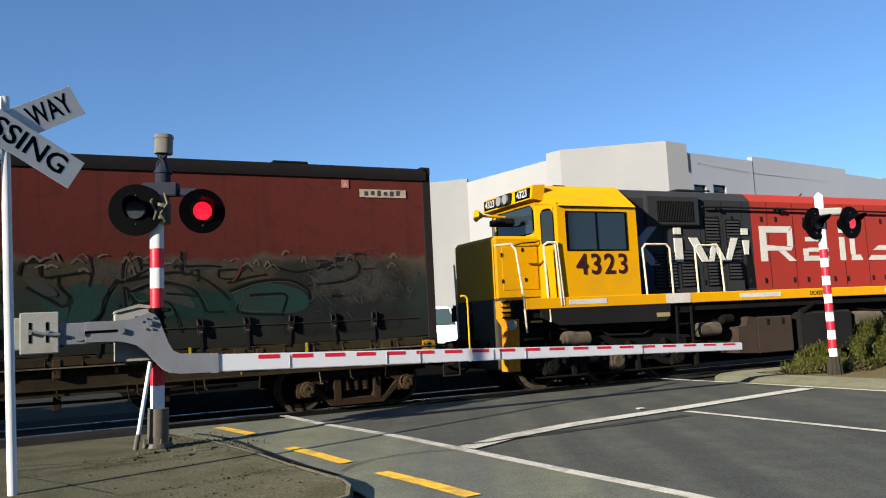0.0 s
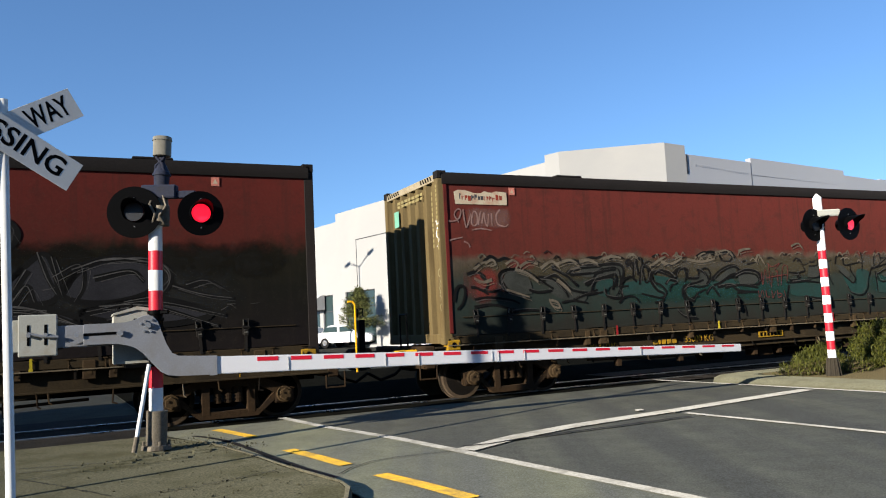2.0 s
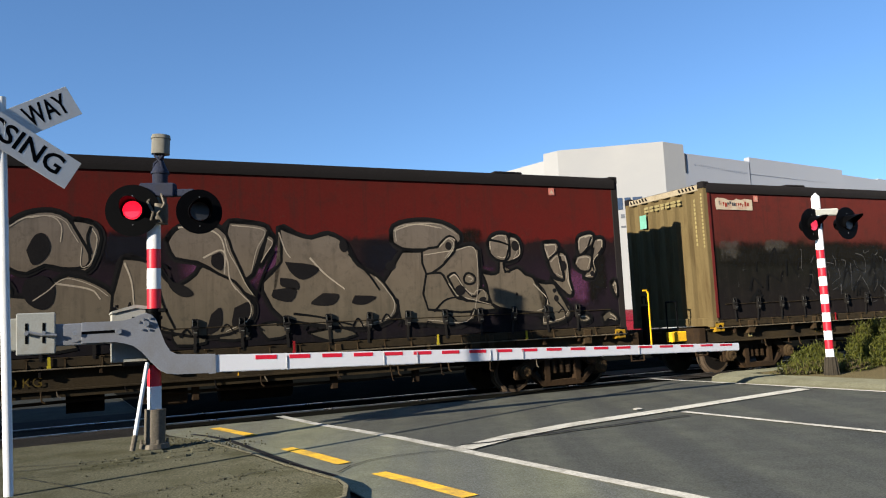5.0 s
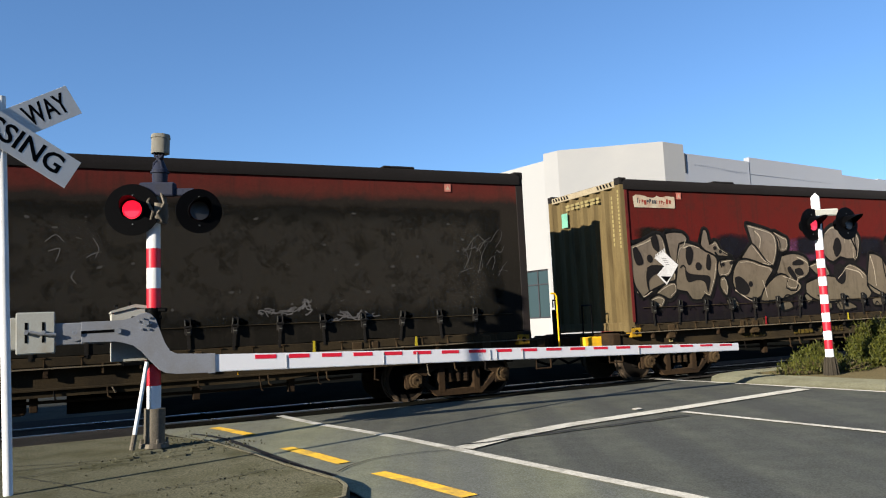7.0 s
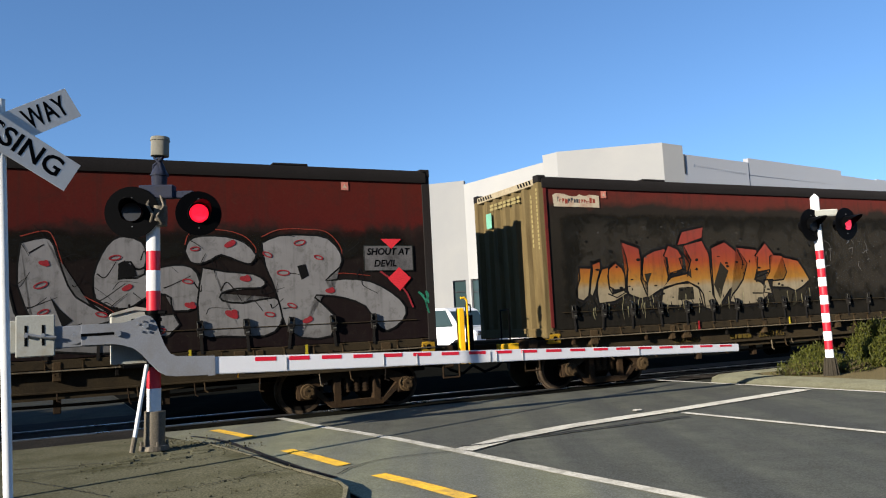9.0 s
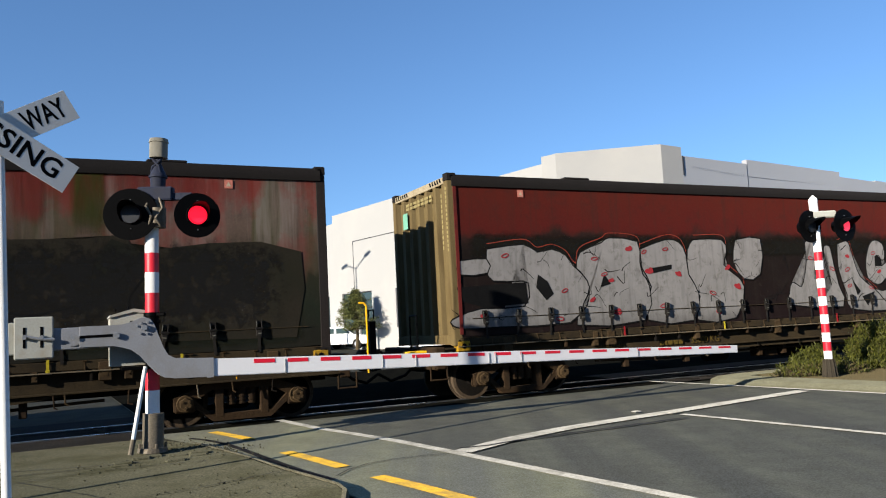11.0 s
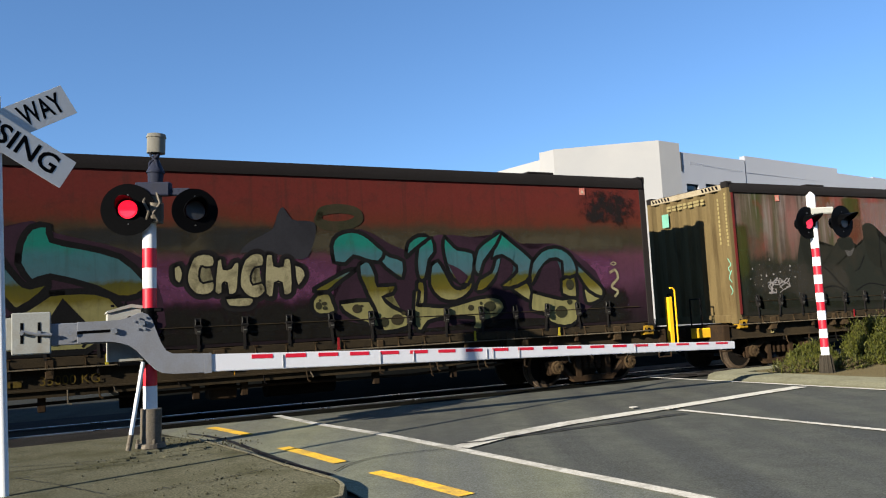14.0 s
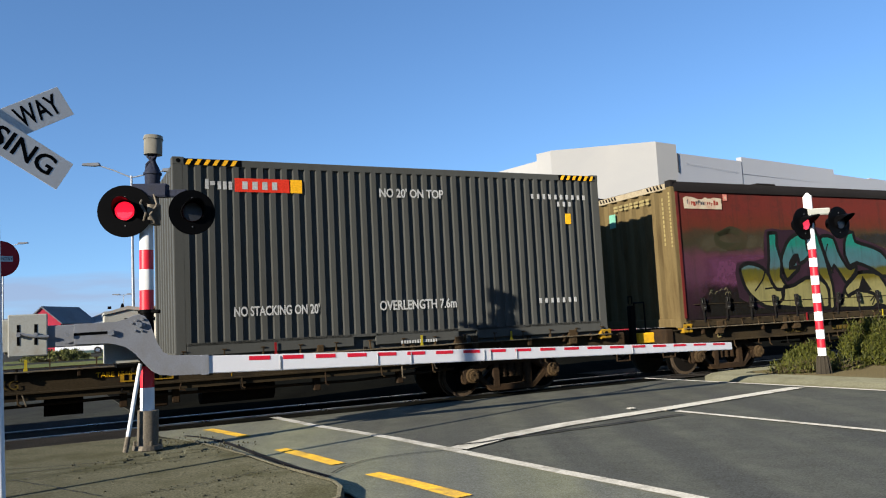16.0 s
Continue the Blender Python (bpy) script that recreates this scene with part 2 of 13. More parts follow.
def cyl(bm, p0, p1, r0, r1=None, seg=16, caps=True):
    p0, p1 = Vector(p0), Vector(p1)
    d = p1 - p0
    m = Matrix.Translation((p0 + p1) / 2) @ d.to_track_quat("Z", "Y").to_matrix().to_4x4()
    bmesh.ops.create_cone(bm, cap_ends=caps, segments=seg, radius1=r0, radius2=r0 if r1 is None else r1, depth=d.length, matrix=m)


def tube(bm, pts, r, seg=8):
    for p, q in zip(pts, pts[1:]):
        cyl(bm, p, q, r, seg=seg)
    for p in pts[1:-1]:
        bmesh.ops.create_icosphere(bm, subdivisions=1, radius=r * 1.02, matrix=Matrix.Translation(p))


def prism(bm, poly, lo, hi, axis="y"):
    """A polygon (list of pairs) drawn out between lo and hi along an axis."""
    def at(a, b, c):
        return {"y": (a, c, b), "x": (c, a, b), "z": (a, b, c)}[axis]
    n = len(poly)
    v0 = [bm.verts.new(at(a, b, lo)) for a, b in poly]
    v1 = [bm.verts.new(at(a, b, hi)) for a, b in poly]
    bm.faces.new(v0)
    bm.faces.new(v1[::-1])
    for i in range(n):
        bm.faces.new((v0[i], v1[i], v1[(i + 1) % n], v0[(i + 1) % n]))


def link_bm(name, bm, material, smooth=False):
    bmesh.ops.recalc_face_normals(bm, faces=bm.faces)
    me = bpy.data.meshes.new(name)
    bm.to_mesh(me)
    bm.free()
    me.materials.append(material)
    if smooth:
        for p in me.polygons:
            p.use_smooth = True
        me.set_sharp_from_angle(angle=radians(35))
    return new(name, me)


def part(name, bm, material, parent, label="", smooth=False):
    ob = link_bm(name, bm, material, smooth)
    ob.parent = parent
    if label:
        tagged(ob, label)
    return ob


def thing(name, m, label, category, group="", kind=""):
    ob = new(name)
    ob.empty_display_size = 0.2
    ob.matrix_world = m
    return tagged(ob, label, category, group, kind)


def one(name, bm, material, m, label, category, group="", kind="", smooth=False):
    ob = link_bm(name, bm, material, smooth)
    ob.matrix_world = m
    return tagged(ob, label, category, group, kind)


def text_mesh(body, size, fat=0.0, depth=0.002, align="CENTER", space=1.0, shear=0.0):
    cu = bpy.data.curves.new("text", "FONT")
    cu.body, cu.size, cu.offset, cu.extrude, cu.align_x, cu.align_y = body, size, fat, depth, align, "CENTER"
    cu.space_character, cu.shear, cu.resolution_u = space, shear, 3
    ob = new("text", cu)
    bpy.context.view_layer.update()
    me = bpy.data.meshes.new_from_object(ob.evaluated_get(bpy.context.evaluated_depsgraph_get()))
    bpy.data.objects.remove(ob)
    bpy.data.curves.remove(cu)
    return me


def lettering(name, body, size, m, material, parent, fat=0.0, label="", space=1.0, depth=0.002, shear=0.0, align="CENTER"):
    me = text_mesh(body, size, fat, depth, align, space, shear)
    me.materials.clear()
    me.materials.append(material)
    ob = new(name, me)
    if parent:
        ob.parent = parent
    ob.matrix_local = m
    if label:
        tagged(ob, label)
    return ob


# ---- ground ----
def sheet(name, poly, z, material, label, category="ground", thick=0.0, step=0.0):
    """A flat piece of the setting from corners (u, n); with thick it is a slab with sides."""
    bm = bmesh.new()
    top = [bm.verts.new(tn(u, n, z if not callable(z) else z(u, n))) for u, n in poly]
    f = bm.faces.new(top)
    if thick:
        r = bmesh.ops.extrude_face_region(bm, geom=[f])
        for v in r["geom"]:
            if isinstance(v, bmesh.types.BMVert):
                v.co.z -= thick
    return one(name, bm, material, Matrix(), label, category, kind="structure")


def ground_height(u, n):
    """Flat at the crossing; the street beyond the track climbs a little."""
    return -0.03 + 0.22 * min(1.0, max(0.0, (n - 24) / 30.0))


def build_ground():
    bm = bmesh.new()
    us = [-3000, -400, -120, -60, -30, -12, 0, 12, 30, 60, 120, 400, 3000]
    ns = [-3000, -300, -60, -20, 0, 8, 16, 24, 34, 44, 54, 90, 200, 600, 3000]
    grid = [[bm.verts.new(tn(a, b, ground_height(a, b))) for b in ns] for a in us]
    for i in range(len(us) - 1):
        for j in range(len(ns) - 1):
            bm.faces.new((grid[i][j], grid[i + 1][j], grid[i + 1][j + 1], grid[i][j + 1]))
    one("ground", bm, M["asphalt_dull"], Matrix(), "worn grey asphalt and bare ground of the street", "ground", kind="structure")
    # carriageway across the track, in strips
    sheet("road", [(1.2, -40), (10.9, -40), (10.75, 4.0), (10.62, 12.2), (10.6, 24.0), (1.0, 24.0), (1.2, 14.0), (1.75, 9.3), (2.05, 6.0)], -0.004, M["asphalt"], "dark worn asphalt carriageway over the level crossing", "road")
    sheet("shoulder", [(1.3, -40), (3.95, -40), (3.9, 4.0), (3.62, 7.4), (3.0, 11.9), (1.0, 11.9), (1.76, 9.3), (2.06, 6.0)], 0.0, M["asphalt_pale"], "pale gritty asphalt shoulder beside the lane", "road")
    # crossing surface, its colour darkened for the train's shadow
    sheet("crossing_panel", [(1.2, 11.75), (10.62, 11.75), (10.6, 24.0), (1.0, 24.0), (1.2, 14.9)], 0.0, M["asphalt_shaded"], "oily asphalt round the rails, darkened for the train's shadow", "road")
    sheet("ballast_bed", [(-90, 11.15), (0.9, 11.15), (1.2, 11.6), (1.2, 14.9), (-90, 14.9)], 0.004, M["ballast"], "oily ballast, coloured darker for the shade under the wagons", "ballast")
    sheet("ballast_bed", [(10.7, 11.75), (120, 11.75), (120, 14.9), (10.7, 14.9)], 0.004, M["ballast"], "oily ballast, coloured darker for the shade under the wagons", "ballast")
    # two near-black sheets that paint the train's shadow on the ground beyond
    sheet("side_street", [(-120, 15.6), (-3.0, 15.6), (-4.5, 27.0), (-120, 27.0)], 0.02, M["asphalt_shaded"], "near-black sheet laid along the track for the train's shadow", "road")
    sheet("side_street", [(10.6, 14.9), (120, 14.9), (120, 24.0), (10.6, 24.0)], 0.0, M["asphalt_shaded"], "near-black sheet laid along the track for the train's shadow", "road")
    sheet("grass_verge", [(-11, 36), (7.5, 40), (9, 62), (-60, 62), (-60, 36)], lambda u, n: ground_height(u, n) + 0.03, M["grass"], "rough green grass verge before the low buildings", "grass")


def build_island():
    """Footpath corner on which the signal and the crossbuck stand; its kerb rises towards the camera."""
    def h(n):
        return 0.015 + 0.045 * min(1.0, max(0.0, (9.4 - n) / 2.6))
    bm = bmesh.new()
    edge = [(0.95, 11.25), (1.42, 10.33), (1.64, 9.21), (1.73, 8.46), (1.82, 7.39), (1.92, 6.64), (1.99, 6.27), (1.96, 6.0), (1.82, 5.66), (1.4, 5.48), (-1.0, 5.35), (-12, 4.9)]
    rows = []
    for u, n in edge:
        row = []
        far = min(11.25, max(n, 5.0))
        for k in range(9):
            uu = u + (-12 - u) * (k / 8) ** 1.6
            row.append(bm.verts.new(tn(uu, far, h(far) + 0.006 * noise.noise((uu, far, 0)))))
        rows.append(row)
    for r0, r1 in zip(rows, rows[1:]):
        for k in range(8):
            bm.faces.new((r0[k], r0[k + 1], r1[k + 1], r1[k]))
    bmesh.ops.remove_doubles(bm, verts=bm.verts, dist=0.001)
    one("pavement", bm, M["path"], Matrix(), "old grey-brown asphalt footpath at the crossing", "pavement", kind="structure")
    bm = bmesh.new()
    inner, outer = edge[1:11], []
    for i, (u, n) in enumerate(inner):
        p, q = inner[max(0, i - 1)], inner[min(len(inner) - 1, i + 1)]
        d = Vector((q[0] - p[0], q[1] - p[1])).normalized()
        outer.append((u - d.y * 0.05, n + d.x * 0.05))
    prof = []
    for (u, n), (a, b) in zip(inner, outer):
        z = h(n)
        prof.append([bm.verts.new(tn(u, n, z + 0.012)), bm.verts.new(tn(a * 0.75 + u * 0.25, b * 0.75 + n * 0.25, z + 0.012)), bm.verts.new(tn(a, b, max(0.0, z - 0.02))), bm.verts.new(tn(a, b, -0.06)), bm.verts.new(tn(u, n, -0.06))])
    for p, q in zip(prof, prof[1:]):
        for k in range(4):
            bm.faces.new((p[k], p[k + 1], q[k + 1], q[k]))
    for v in bm.verts:
        v.co += Vector((noise.noise(v.co * 9), noise.noise(v.co * 9 + Vector((5, 0, 0))), 0)) * 0.018
    one("kerb", bm, M["path_pale"], Matrix(), "chipped low concrete kerb round the footpath corner", "kerb", kind="structure", smooth=True)
    # rubble and crumbled edge round the post
    rng = random.Random(4)
    bm = bmesh.new()
    for i in range(520):
        t = rng.random()
        if i < 230:
            u, n = 1.0 + 0.75 * t + rng.gauss(0, 0.22), 10.6 - 1.3 * t + rng.gauss(0, 0.25)
        elif i < 330:
            u, n = rng.uniform(0.1, 1.9), rng.uniform(8.6, 9.4) + rng.gauss(0, 0.2)
        else:
            k = rng.uniform(0, 1)
            u, n = 1.9 + 0.12 * k + rng.gauss(0, 0.08), 8.2 - 2.1 * k
        s = rng.uniform(0.004, 0.016) * (1.5 if rng.random() < 0.08 else 1)
        if i >= 300:
            u, n = 1.3 + rng.gauss(0, 0.5), 6.9 + rng.gauss(0, 0.7)
            s *= 0.7
            if u > 1.92:
                continue
        m = Matrix.Translation(tn(u, n, h(n) + s * 0.3)) @ Euler((rng.random() * 3, rng.random() * 3, 0)).to_matrix().to_4x4() @ Matrix.Diagonal((1, 0.8, 0.6, 1))
        bmesh.ops.create_icosphere(bm, subdivisions=1, radius=s, matrix=m)
    one("gravel", bm, M["path"], Matrix(), "loose pale gravel and crumbled asphalt on the footpath", "gravel", kind="stuff")
    bm = bmesh.new()
    for k in range(15):
        a = k * 0.42
        rr = 0.30 + 0.07 * math.sin(k * 2.3)
        c, d = 0.93 + rr * 1.35 * math.cos(a), 9.16 + rr * 0.9 * math.sin(a)
        box(bm, c - 0.10, d - 0.07, -0.02, c + 0.10, d + 0.07, 0.03 + 0.012 * math.sin(k * 1.7), 0.015)
    for v in bm.verts:
        p = tn(v.co.x, v.co.y, v.co.z)
        v.co = p + Vector((noise.noise(p * 5), noise.noise(p * 6), 0.3 * noise.noise(p * 4))) * 0.03
    one("footing", bm, M["path"], Matrix(), "rough concrete footing at the foot of the signal post", "footing", kind="structure")


def strip(name, pts, width, z, material, label):
    """A painted line along points (u, n)."""
    bm = bmesh.new()
    rows = []
    for i, (u, n) in enumerate(pts):
        p, q = Vector(pts[max(0, i - 1)]), Vector(pts[min(len(pts) - 1, i + 1)])
        d = (q - p).normalized() * width / 2
        rows.append((bm.verts.new(tn(u - d.y, n + d.x, z)), bm.verts.new(tn(u + d.y, n - d.x, z))))
    for (a, b), (c, e) in zip(rows, rows[1:]):
        bm.faces.new((a, b, e, c))
    return one(name, bm, material, Matrix(), label, "road marking", kind="structure")


def build_markings():
    strip("edge_line", [(2.95, 12.05), (3.12, 10.5), (3.30, 9.55), (3.47, 8.55), (3.60, 7.36), (3.70, 6.4), (3.78, 5.6), (3.86, 4.95), (3.92, 4.4), (4.3, 0.0)], 0.13, 0.008, M["line_white"], "worn white edge line of the lane")
    strip("stop_line", [(3.66, 7.30), (4.5, 7.70), (5.44, 7.97), (6.38, 8.11), (7.43, 8.25), (8.67, 8.45), (10.35, 8.70)], 0.25, 0.012, M["line_white"], "broad worn white stop line before the gate")
    strip("centre_line", [(7.2, 7.95), (7.33, 5.28), (7.5, 0.0)], 0.11, 0.008, M["line_white"], "thin white centre line of the road")
    strip("edge_line", [(10.44, 12.4), (10.47, 11.6), (10.52, 10.6), (10.62, 7.7), (10.8, 0.0)], 0.11, 0.008, M["line_white"], "thin white edge line along the kerb")
    for a, b in (((1.86, 11.32), (2.12, 10.1)), ((2.2, 8.72), (2.40, 7.33)), ((2.49, 6.65), (2.70, 5.3)), ((2.85, 4.4), (3.0, 3.2))):
        mid = (0.5 * (a[0] + b[0]) + 0.012, 0.5 * (a[1] + b[1]))
        strip("yellow_dash", [a, mid, b], 0.15, 0.010, M["line_yellow"], "worn yellow dash of the no-stopping line")
    rng = random.Random(8)
    def wander(p, q, k, amp):
        return [(p[0] + (q[0] - p[0]) * i / k + rng.gauss(0, amp), p[1] + (q[1] - p[1]) * i / k + rng.gauss(0, amp)) for i in range(k + 1)]
    strip("tar_seam", wander((3.75, 7.50), (4.05, 7.46), 4, 0.008) + wander((4.41, 7.52), (6.96, 7.60), 20, 0.012), 0.055, 0.015, M["tar"], "black tar sealing along a crack in the road")
    strip("tar_seam", [(2.20, 6.92), (2.40, 7.16), (2.67, 7.34), (2.98, 7.40), (3.25, 7.38), (3.52, 7.32)], 0.016, 0.011, M["tar"], "black tar sealing along a crack in the road")
    # the kerb's shadow in the gutter, painted as a black strip
    strip("tar_seam", [(1.50, 10.9), (1.66, 10.5), (1.78, 9.97), (1.85, 9.36), (1.93, 8.37), (2.02, 7.45), (2.13, 6.8)], 0.075, 0.006, M["tar"], "black strip painted as the gutter shadow along the footpath edge")
    for a, b, w in (((-0.9, 9.6), (0.75, 9.0), 0.014), ((-3.0, 8.1), (0.4, 8.7), 0.012), ((0.4, 8.7), (1.8, 8.55), 0.012), ((-2.5, 6.4), (1.0, 6.9), 0.012), ((1.0, 6.9), (1.9, 7.3), 0.016), ((-0.4, 8.6), (0.3, 7.0), 0.010), ((-2.6, 9.3), (0.3, 9.0), 0.02)):
        mid = lambda n: 0.015 + 0.045 * min(1.0, max(0.0, (9.4 - n) / 2.6))
        pts = wander(a, b, 22, 0.014)
        bm = bmesh.new()
        rows = []
        for i, (u, n) in enumerate(pts):
            q, r = Vector(pts[max(0, i - 1)]), Vector(pts[min(len(pts) - 1, i + 1)])
            d = (r - q).normalized() * w / 2 * (0.5 + rng.random())
            z = (mid(n) if u < 1.9 else 0.0) + 0.011
            rows.append((bm.verts.new(tn(u - d.y, n + d.x, z)), bm.verts.new(tn(u + d.y, n - d.x, z))))
        for (c, d), (e, f) in zip(rows, rows[1:]):
            bm.faces.new((c, d, f, e))
        one("crack", bm, M["tar"], Matrix(), "dark crack in the old footpath asphalt", "road marking", kind="structure")
    for u, n in ((6.95, 8.55), (7.15, 8.08)):
        bm = bmesh.new()
        box(bm, -0.05, -0.045, 0, 0.05, 0.045, 0.014, 0.006)
        one("road_stud", bm, M["line_white"], tpose(u, n, 0.0125), "small white raised road stud by the stop line", "road stud", "studs on the stop line")


def build_track():
    for side in (-1, 1):
        bm = bmesh.new()
        prism(bm, [(-0.06, -0.14), (0.06, -0.14), (0.012, -0.11), (0.012, -0.045), (0.034, -0.035), (0.034, -0.006), (0.026, 0.0), (-0.026, 0.0), (-0.034, -0.006), (-0.034, -0.035), (-0.012, -0.045), (-0.012, -0.11)], -90, 150, "x")
        for v in bm.verts:
            v.co.z += 0.02
        one("rail", bm, M["steel"], tpose(0, TN + side * 0.55), "worn steel running rail with a bright top", "rail", "rails of the track", "structure")
    for side in (-1, 1):
        bm = bmesh.new()
        box(bm, 1.2, -0.03, -0.05, 10.7, 0.03, 0.012, 0.004)
        one("guard_rail", bm, M["rust"], tpose(0, TN + side * 0.43), "rusty check rail beside the running rail", "rail", "check rails", "structure")
    # sleepers in the open track, set into the ballast
    base = None
    for k in range(30):
        u = -1.2 - 0.62 * k if k < 22 else 11.2 + 0.62 * (k - 22)
        if base is None:
            bm = bmesh.new()
            box(bm, -0.11, -1.05, -0.10, 0.11, 1.05, 0.014, 0.012)
            base = one("sleeper", bm, M["grime"], tpose(u, TN), "old dark timber sleeper in the ballast", "sleeper", "sleepers", "structure")
        else:
            copy_thing(base, tpose(u, TN))


build_ground()
build_island()
build_markings()
build_track()


# ---- kerb, pavement and shrubs beyond the road ----
def build_far_corner():
    pts = [(10.85, -30), (10.85, 4.0), (10.82, 8.0), (10.75, 10.6), (10.9, 11.2), (11.25, 11.55), (11.9, 11.7), (30, 11.7)]
    bm = bmesh.new()
    prof = []
    for i, (u, n) in enumerate(pts):
        p, q = Vector(pts[max(0, i - 1)]), Vector(pts[min(len(pts) - 1, i + 1)])
        d = (q - p).normalized()
        w = Vector((d.y, -d.x))
        prof.append([bm.verts.new(tn(u - w.x * 0.02, n - w.y * 0.02, -0.05)), bm.verts.new(tn(u, n, 0.02)), bm.verts.new(tn(u + w.x * 0.12, n + w.y * 0.12, 0.075)), bm.verts.new(tn(u + w.x * 0.30, n + w.y * 0.30, 0.085)), bm.verts.new(tn(u + w.x * 0.75, n + w.y * 0.75, 0.085)), bm.verts.new(tn(u + w.x * 0.75, n + w.y * 0.75, -0.05))])
    for p, q in zip(prof, prof[1:]):
        for k in range(5):
            bm.faces.new((p[k], p[k + 1], q[k + 1], q[k]))
    one("kerb", bm, M["concrete"], Matrix(), "broad pale concrete kerb at the street corner", "kerb", kind="structure")
    sheet("planting_bed", [(11.5, -30), (11.5, 10.5), (11.9, 11.0), (30, 11.0), (30, -30)], 0.080, M["litter"], "bare soil and dry litter of the planting bed", "soil")


M["litter"] = surface("dry_litter", (0.070, 0.056, 0.028), 0.95, dirt=(0.08, 0.07, 0.04), dirty=0.6, grain=50, big=2, relief=0.9, spread=0.6)
M["leaf"] = leafy("shrub_leaf", (0.016, 0.021, 0.003), (0.078, 0.080, 0.009))
M["twig"] = surface("dry_twig", (0.10, 0.075, 0.042), 0.9, dirty=0.4)
M["leaf_dark"] = leafy("far_leaf", (0.035, 0.045, 0.010), (0.14, 0.14, 0.04))
build_far_corner()


def shrub(m, rx, ry, h, seed, label, leaves=5200, twigs=160, leaf_mat="leaf", size=0.027, name="shrub"):
    """A low bush: bare twigs at the foot, sprigs of fine leaves above in an uneven outline."""
    rng = random.Random(seed)
    root = thing(name, m, label, "shrub")
    bm = bmesh.new()
    tips = []
    for i in range(twigs):
        a, r = rng.uniform(0, 2 * math.pi), math.sqrt(rng.random())
        lump = 0.75 + 0.35 * noise.noise((math.cos(a) * 1.6 + seed, math.sin(a) * 1.6, r))
        x, y = math.cos(a) * rx * r, math.sin(a) * ry * r
        z = h * lump * math.sqrt(max(0.05, 1 - r * r)) * rng.uniform(0.7, 1.08)
        p0 = Vector((x * 0.35 + rng.gauss(0, 0.05), y * 0.35 + rng.gauss(0, 0.05), 0))
        p1 = Vector((x * 0.8, y * 0.8, z * 0.55)) + Vector((rng.gauss(0, 0.04), rng.gauss(0, 0.04), 0))
        p2 = Vector((x, y, z))
        cyl(bm, p0, p1, 0.008, 0.005, seg=4, caps=False)
        cyl(bm, p1, p2, 0.005, 0.002, seg=4, caps=False)
        tips.append((p1, p2))
    part("brushwood", bm, M["twig"], root)
    verts, faces = [], []
    for i in range(leaves):
        p1, p2 = tips[rng.randrange(len(tips))]
        c = p1.lerp(p2, rng.uniform(0.15, 1.05)) + Vector((rng.gauss(0, 0.06), rng.gauss(0, 0.06), rng.gauss(0, 0.05)))
        c.z = max(c.z, 0.03)
        d = Vector((rng.gauss(0, 0.45), rng.gauss(0, 0.45), rng.uniform(0.4, 1.4))).normalized()
        w = d.cross(Vector((rng.gauss(0, 1), rng.gauss(0, 1), rng.gauss(0, 1)))).normalized()
        s = size * rng.uniform(0.7, 1.5)
        b = len(verts)
        verts += [c - d * s, c + w * s * 0.28, c + d * s * 1.4, c - w * s * 0.28]
        faces.append((b, b + 1, b + 2, b + 3))
    me = bpy.data.meshes.new("foliage")
    me.from_pydata([tuple(v) for v in verts], [], faces)
    me.materials.append(M[leaf_mat])
    ob = new("foliage", me)
    ob.parent = root
    return root


shrub(tpose(14.95, 10.05, 0.075), 1.38, 0.95, 1.12, 3, "dense yellow-green shrub on the planting bed", leaves=36000, twigs=420)
shrub(tpose(13.25, 10.75, 0.075), 0.50, 0.42, 0.54, 5, "low straggling yellow-green shrub beside the far signal", leaves=11000, twigs=220)
shrub(tpose(12.55, 10.05, 0.075), 1.15, 0.6, 0.34, 6, "dry grey twigs at the foot of the shrubs", leaves=2600, twigs=620)
shrub(tpose(16.9, 9.4, 0.075), 1.6, 1.0, 1.25, 9, "dense yellow-green shrub on the planting bed", leaves=20000, twigs=300)


# ---- crossing signals ----
def striped_pole(root, bm_r, bands, lean=0.0):
    for z0, z1, key in bands:
        bm = bmesh.new()
        cyl(bm, (-lean * z0, 0, z0), (-lean * z1, 0, z1), bm_r, seg=24)
        part("band" if key != "sleeve" else "sleeve", bm, M[{"w": "white_paint", "r": "red_paint", "k": "black_paint", "sleeve": "sleeve", "g": "galv"}[key]], root, smooth=True)


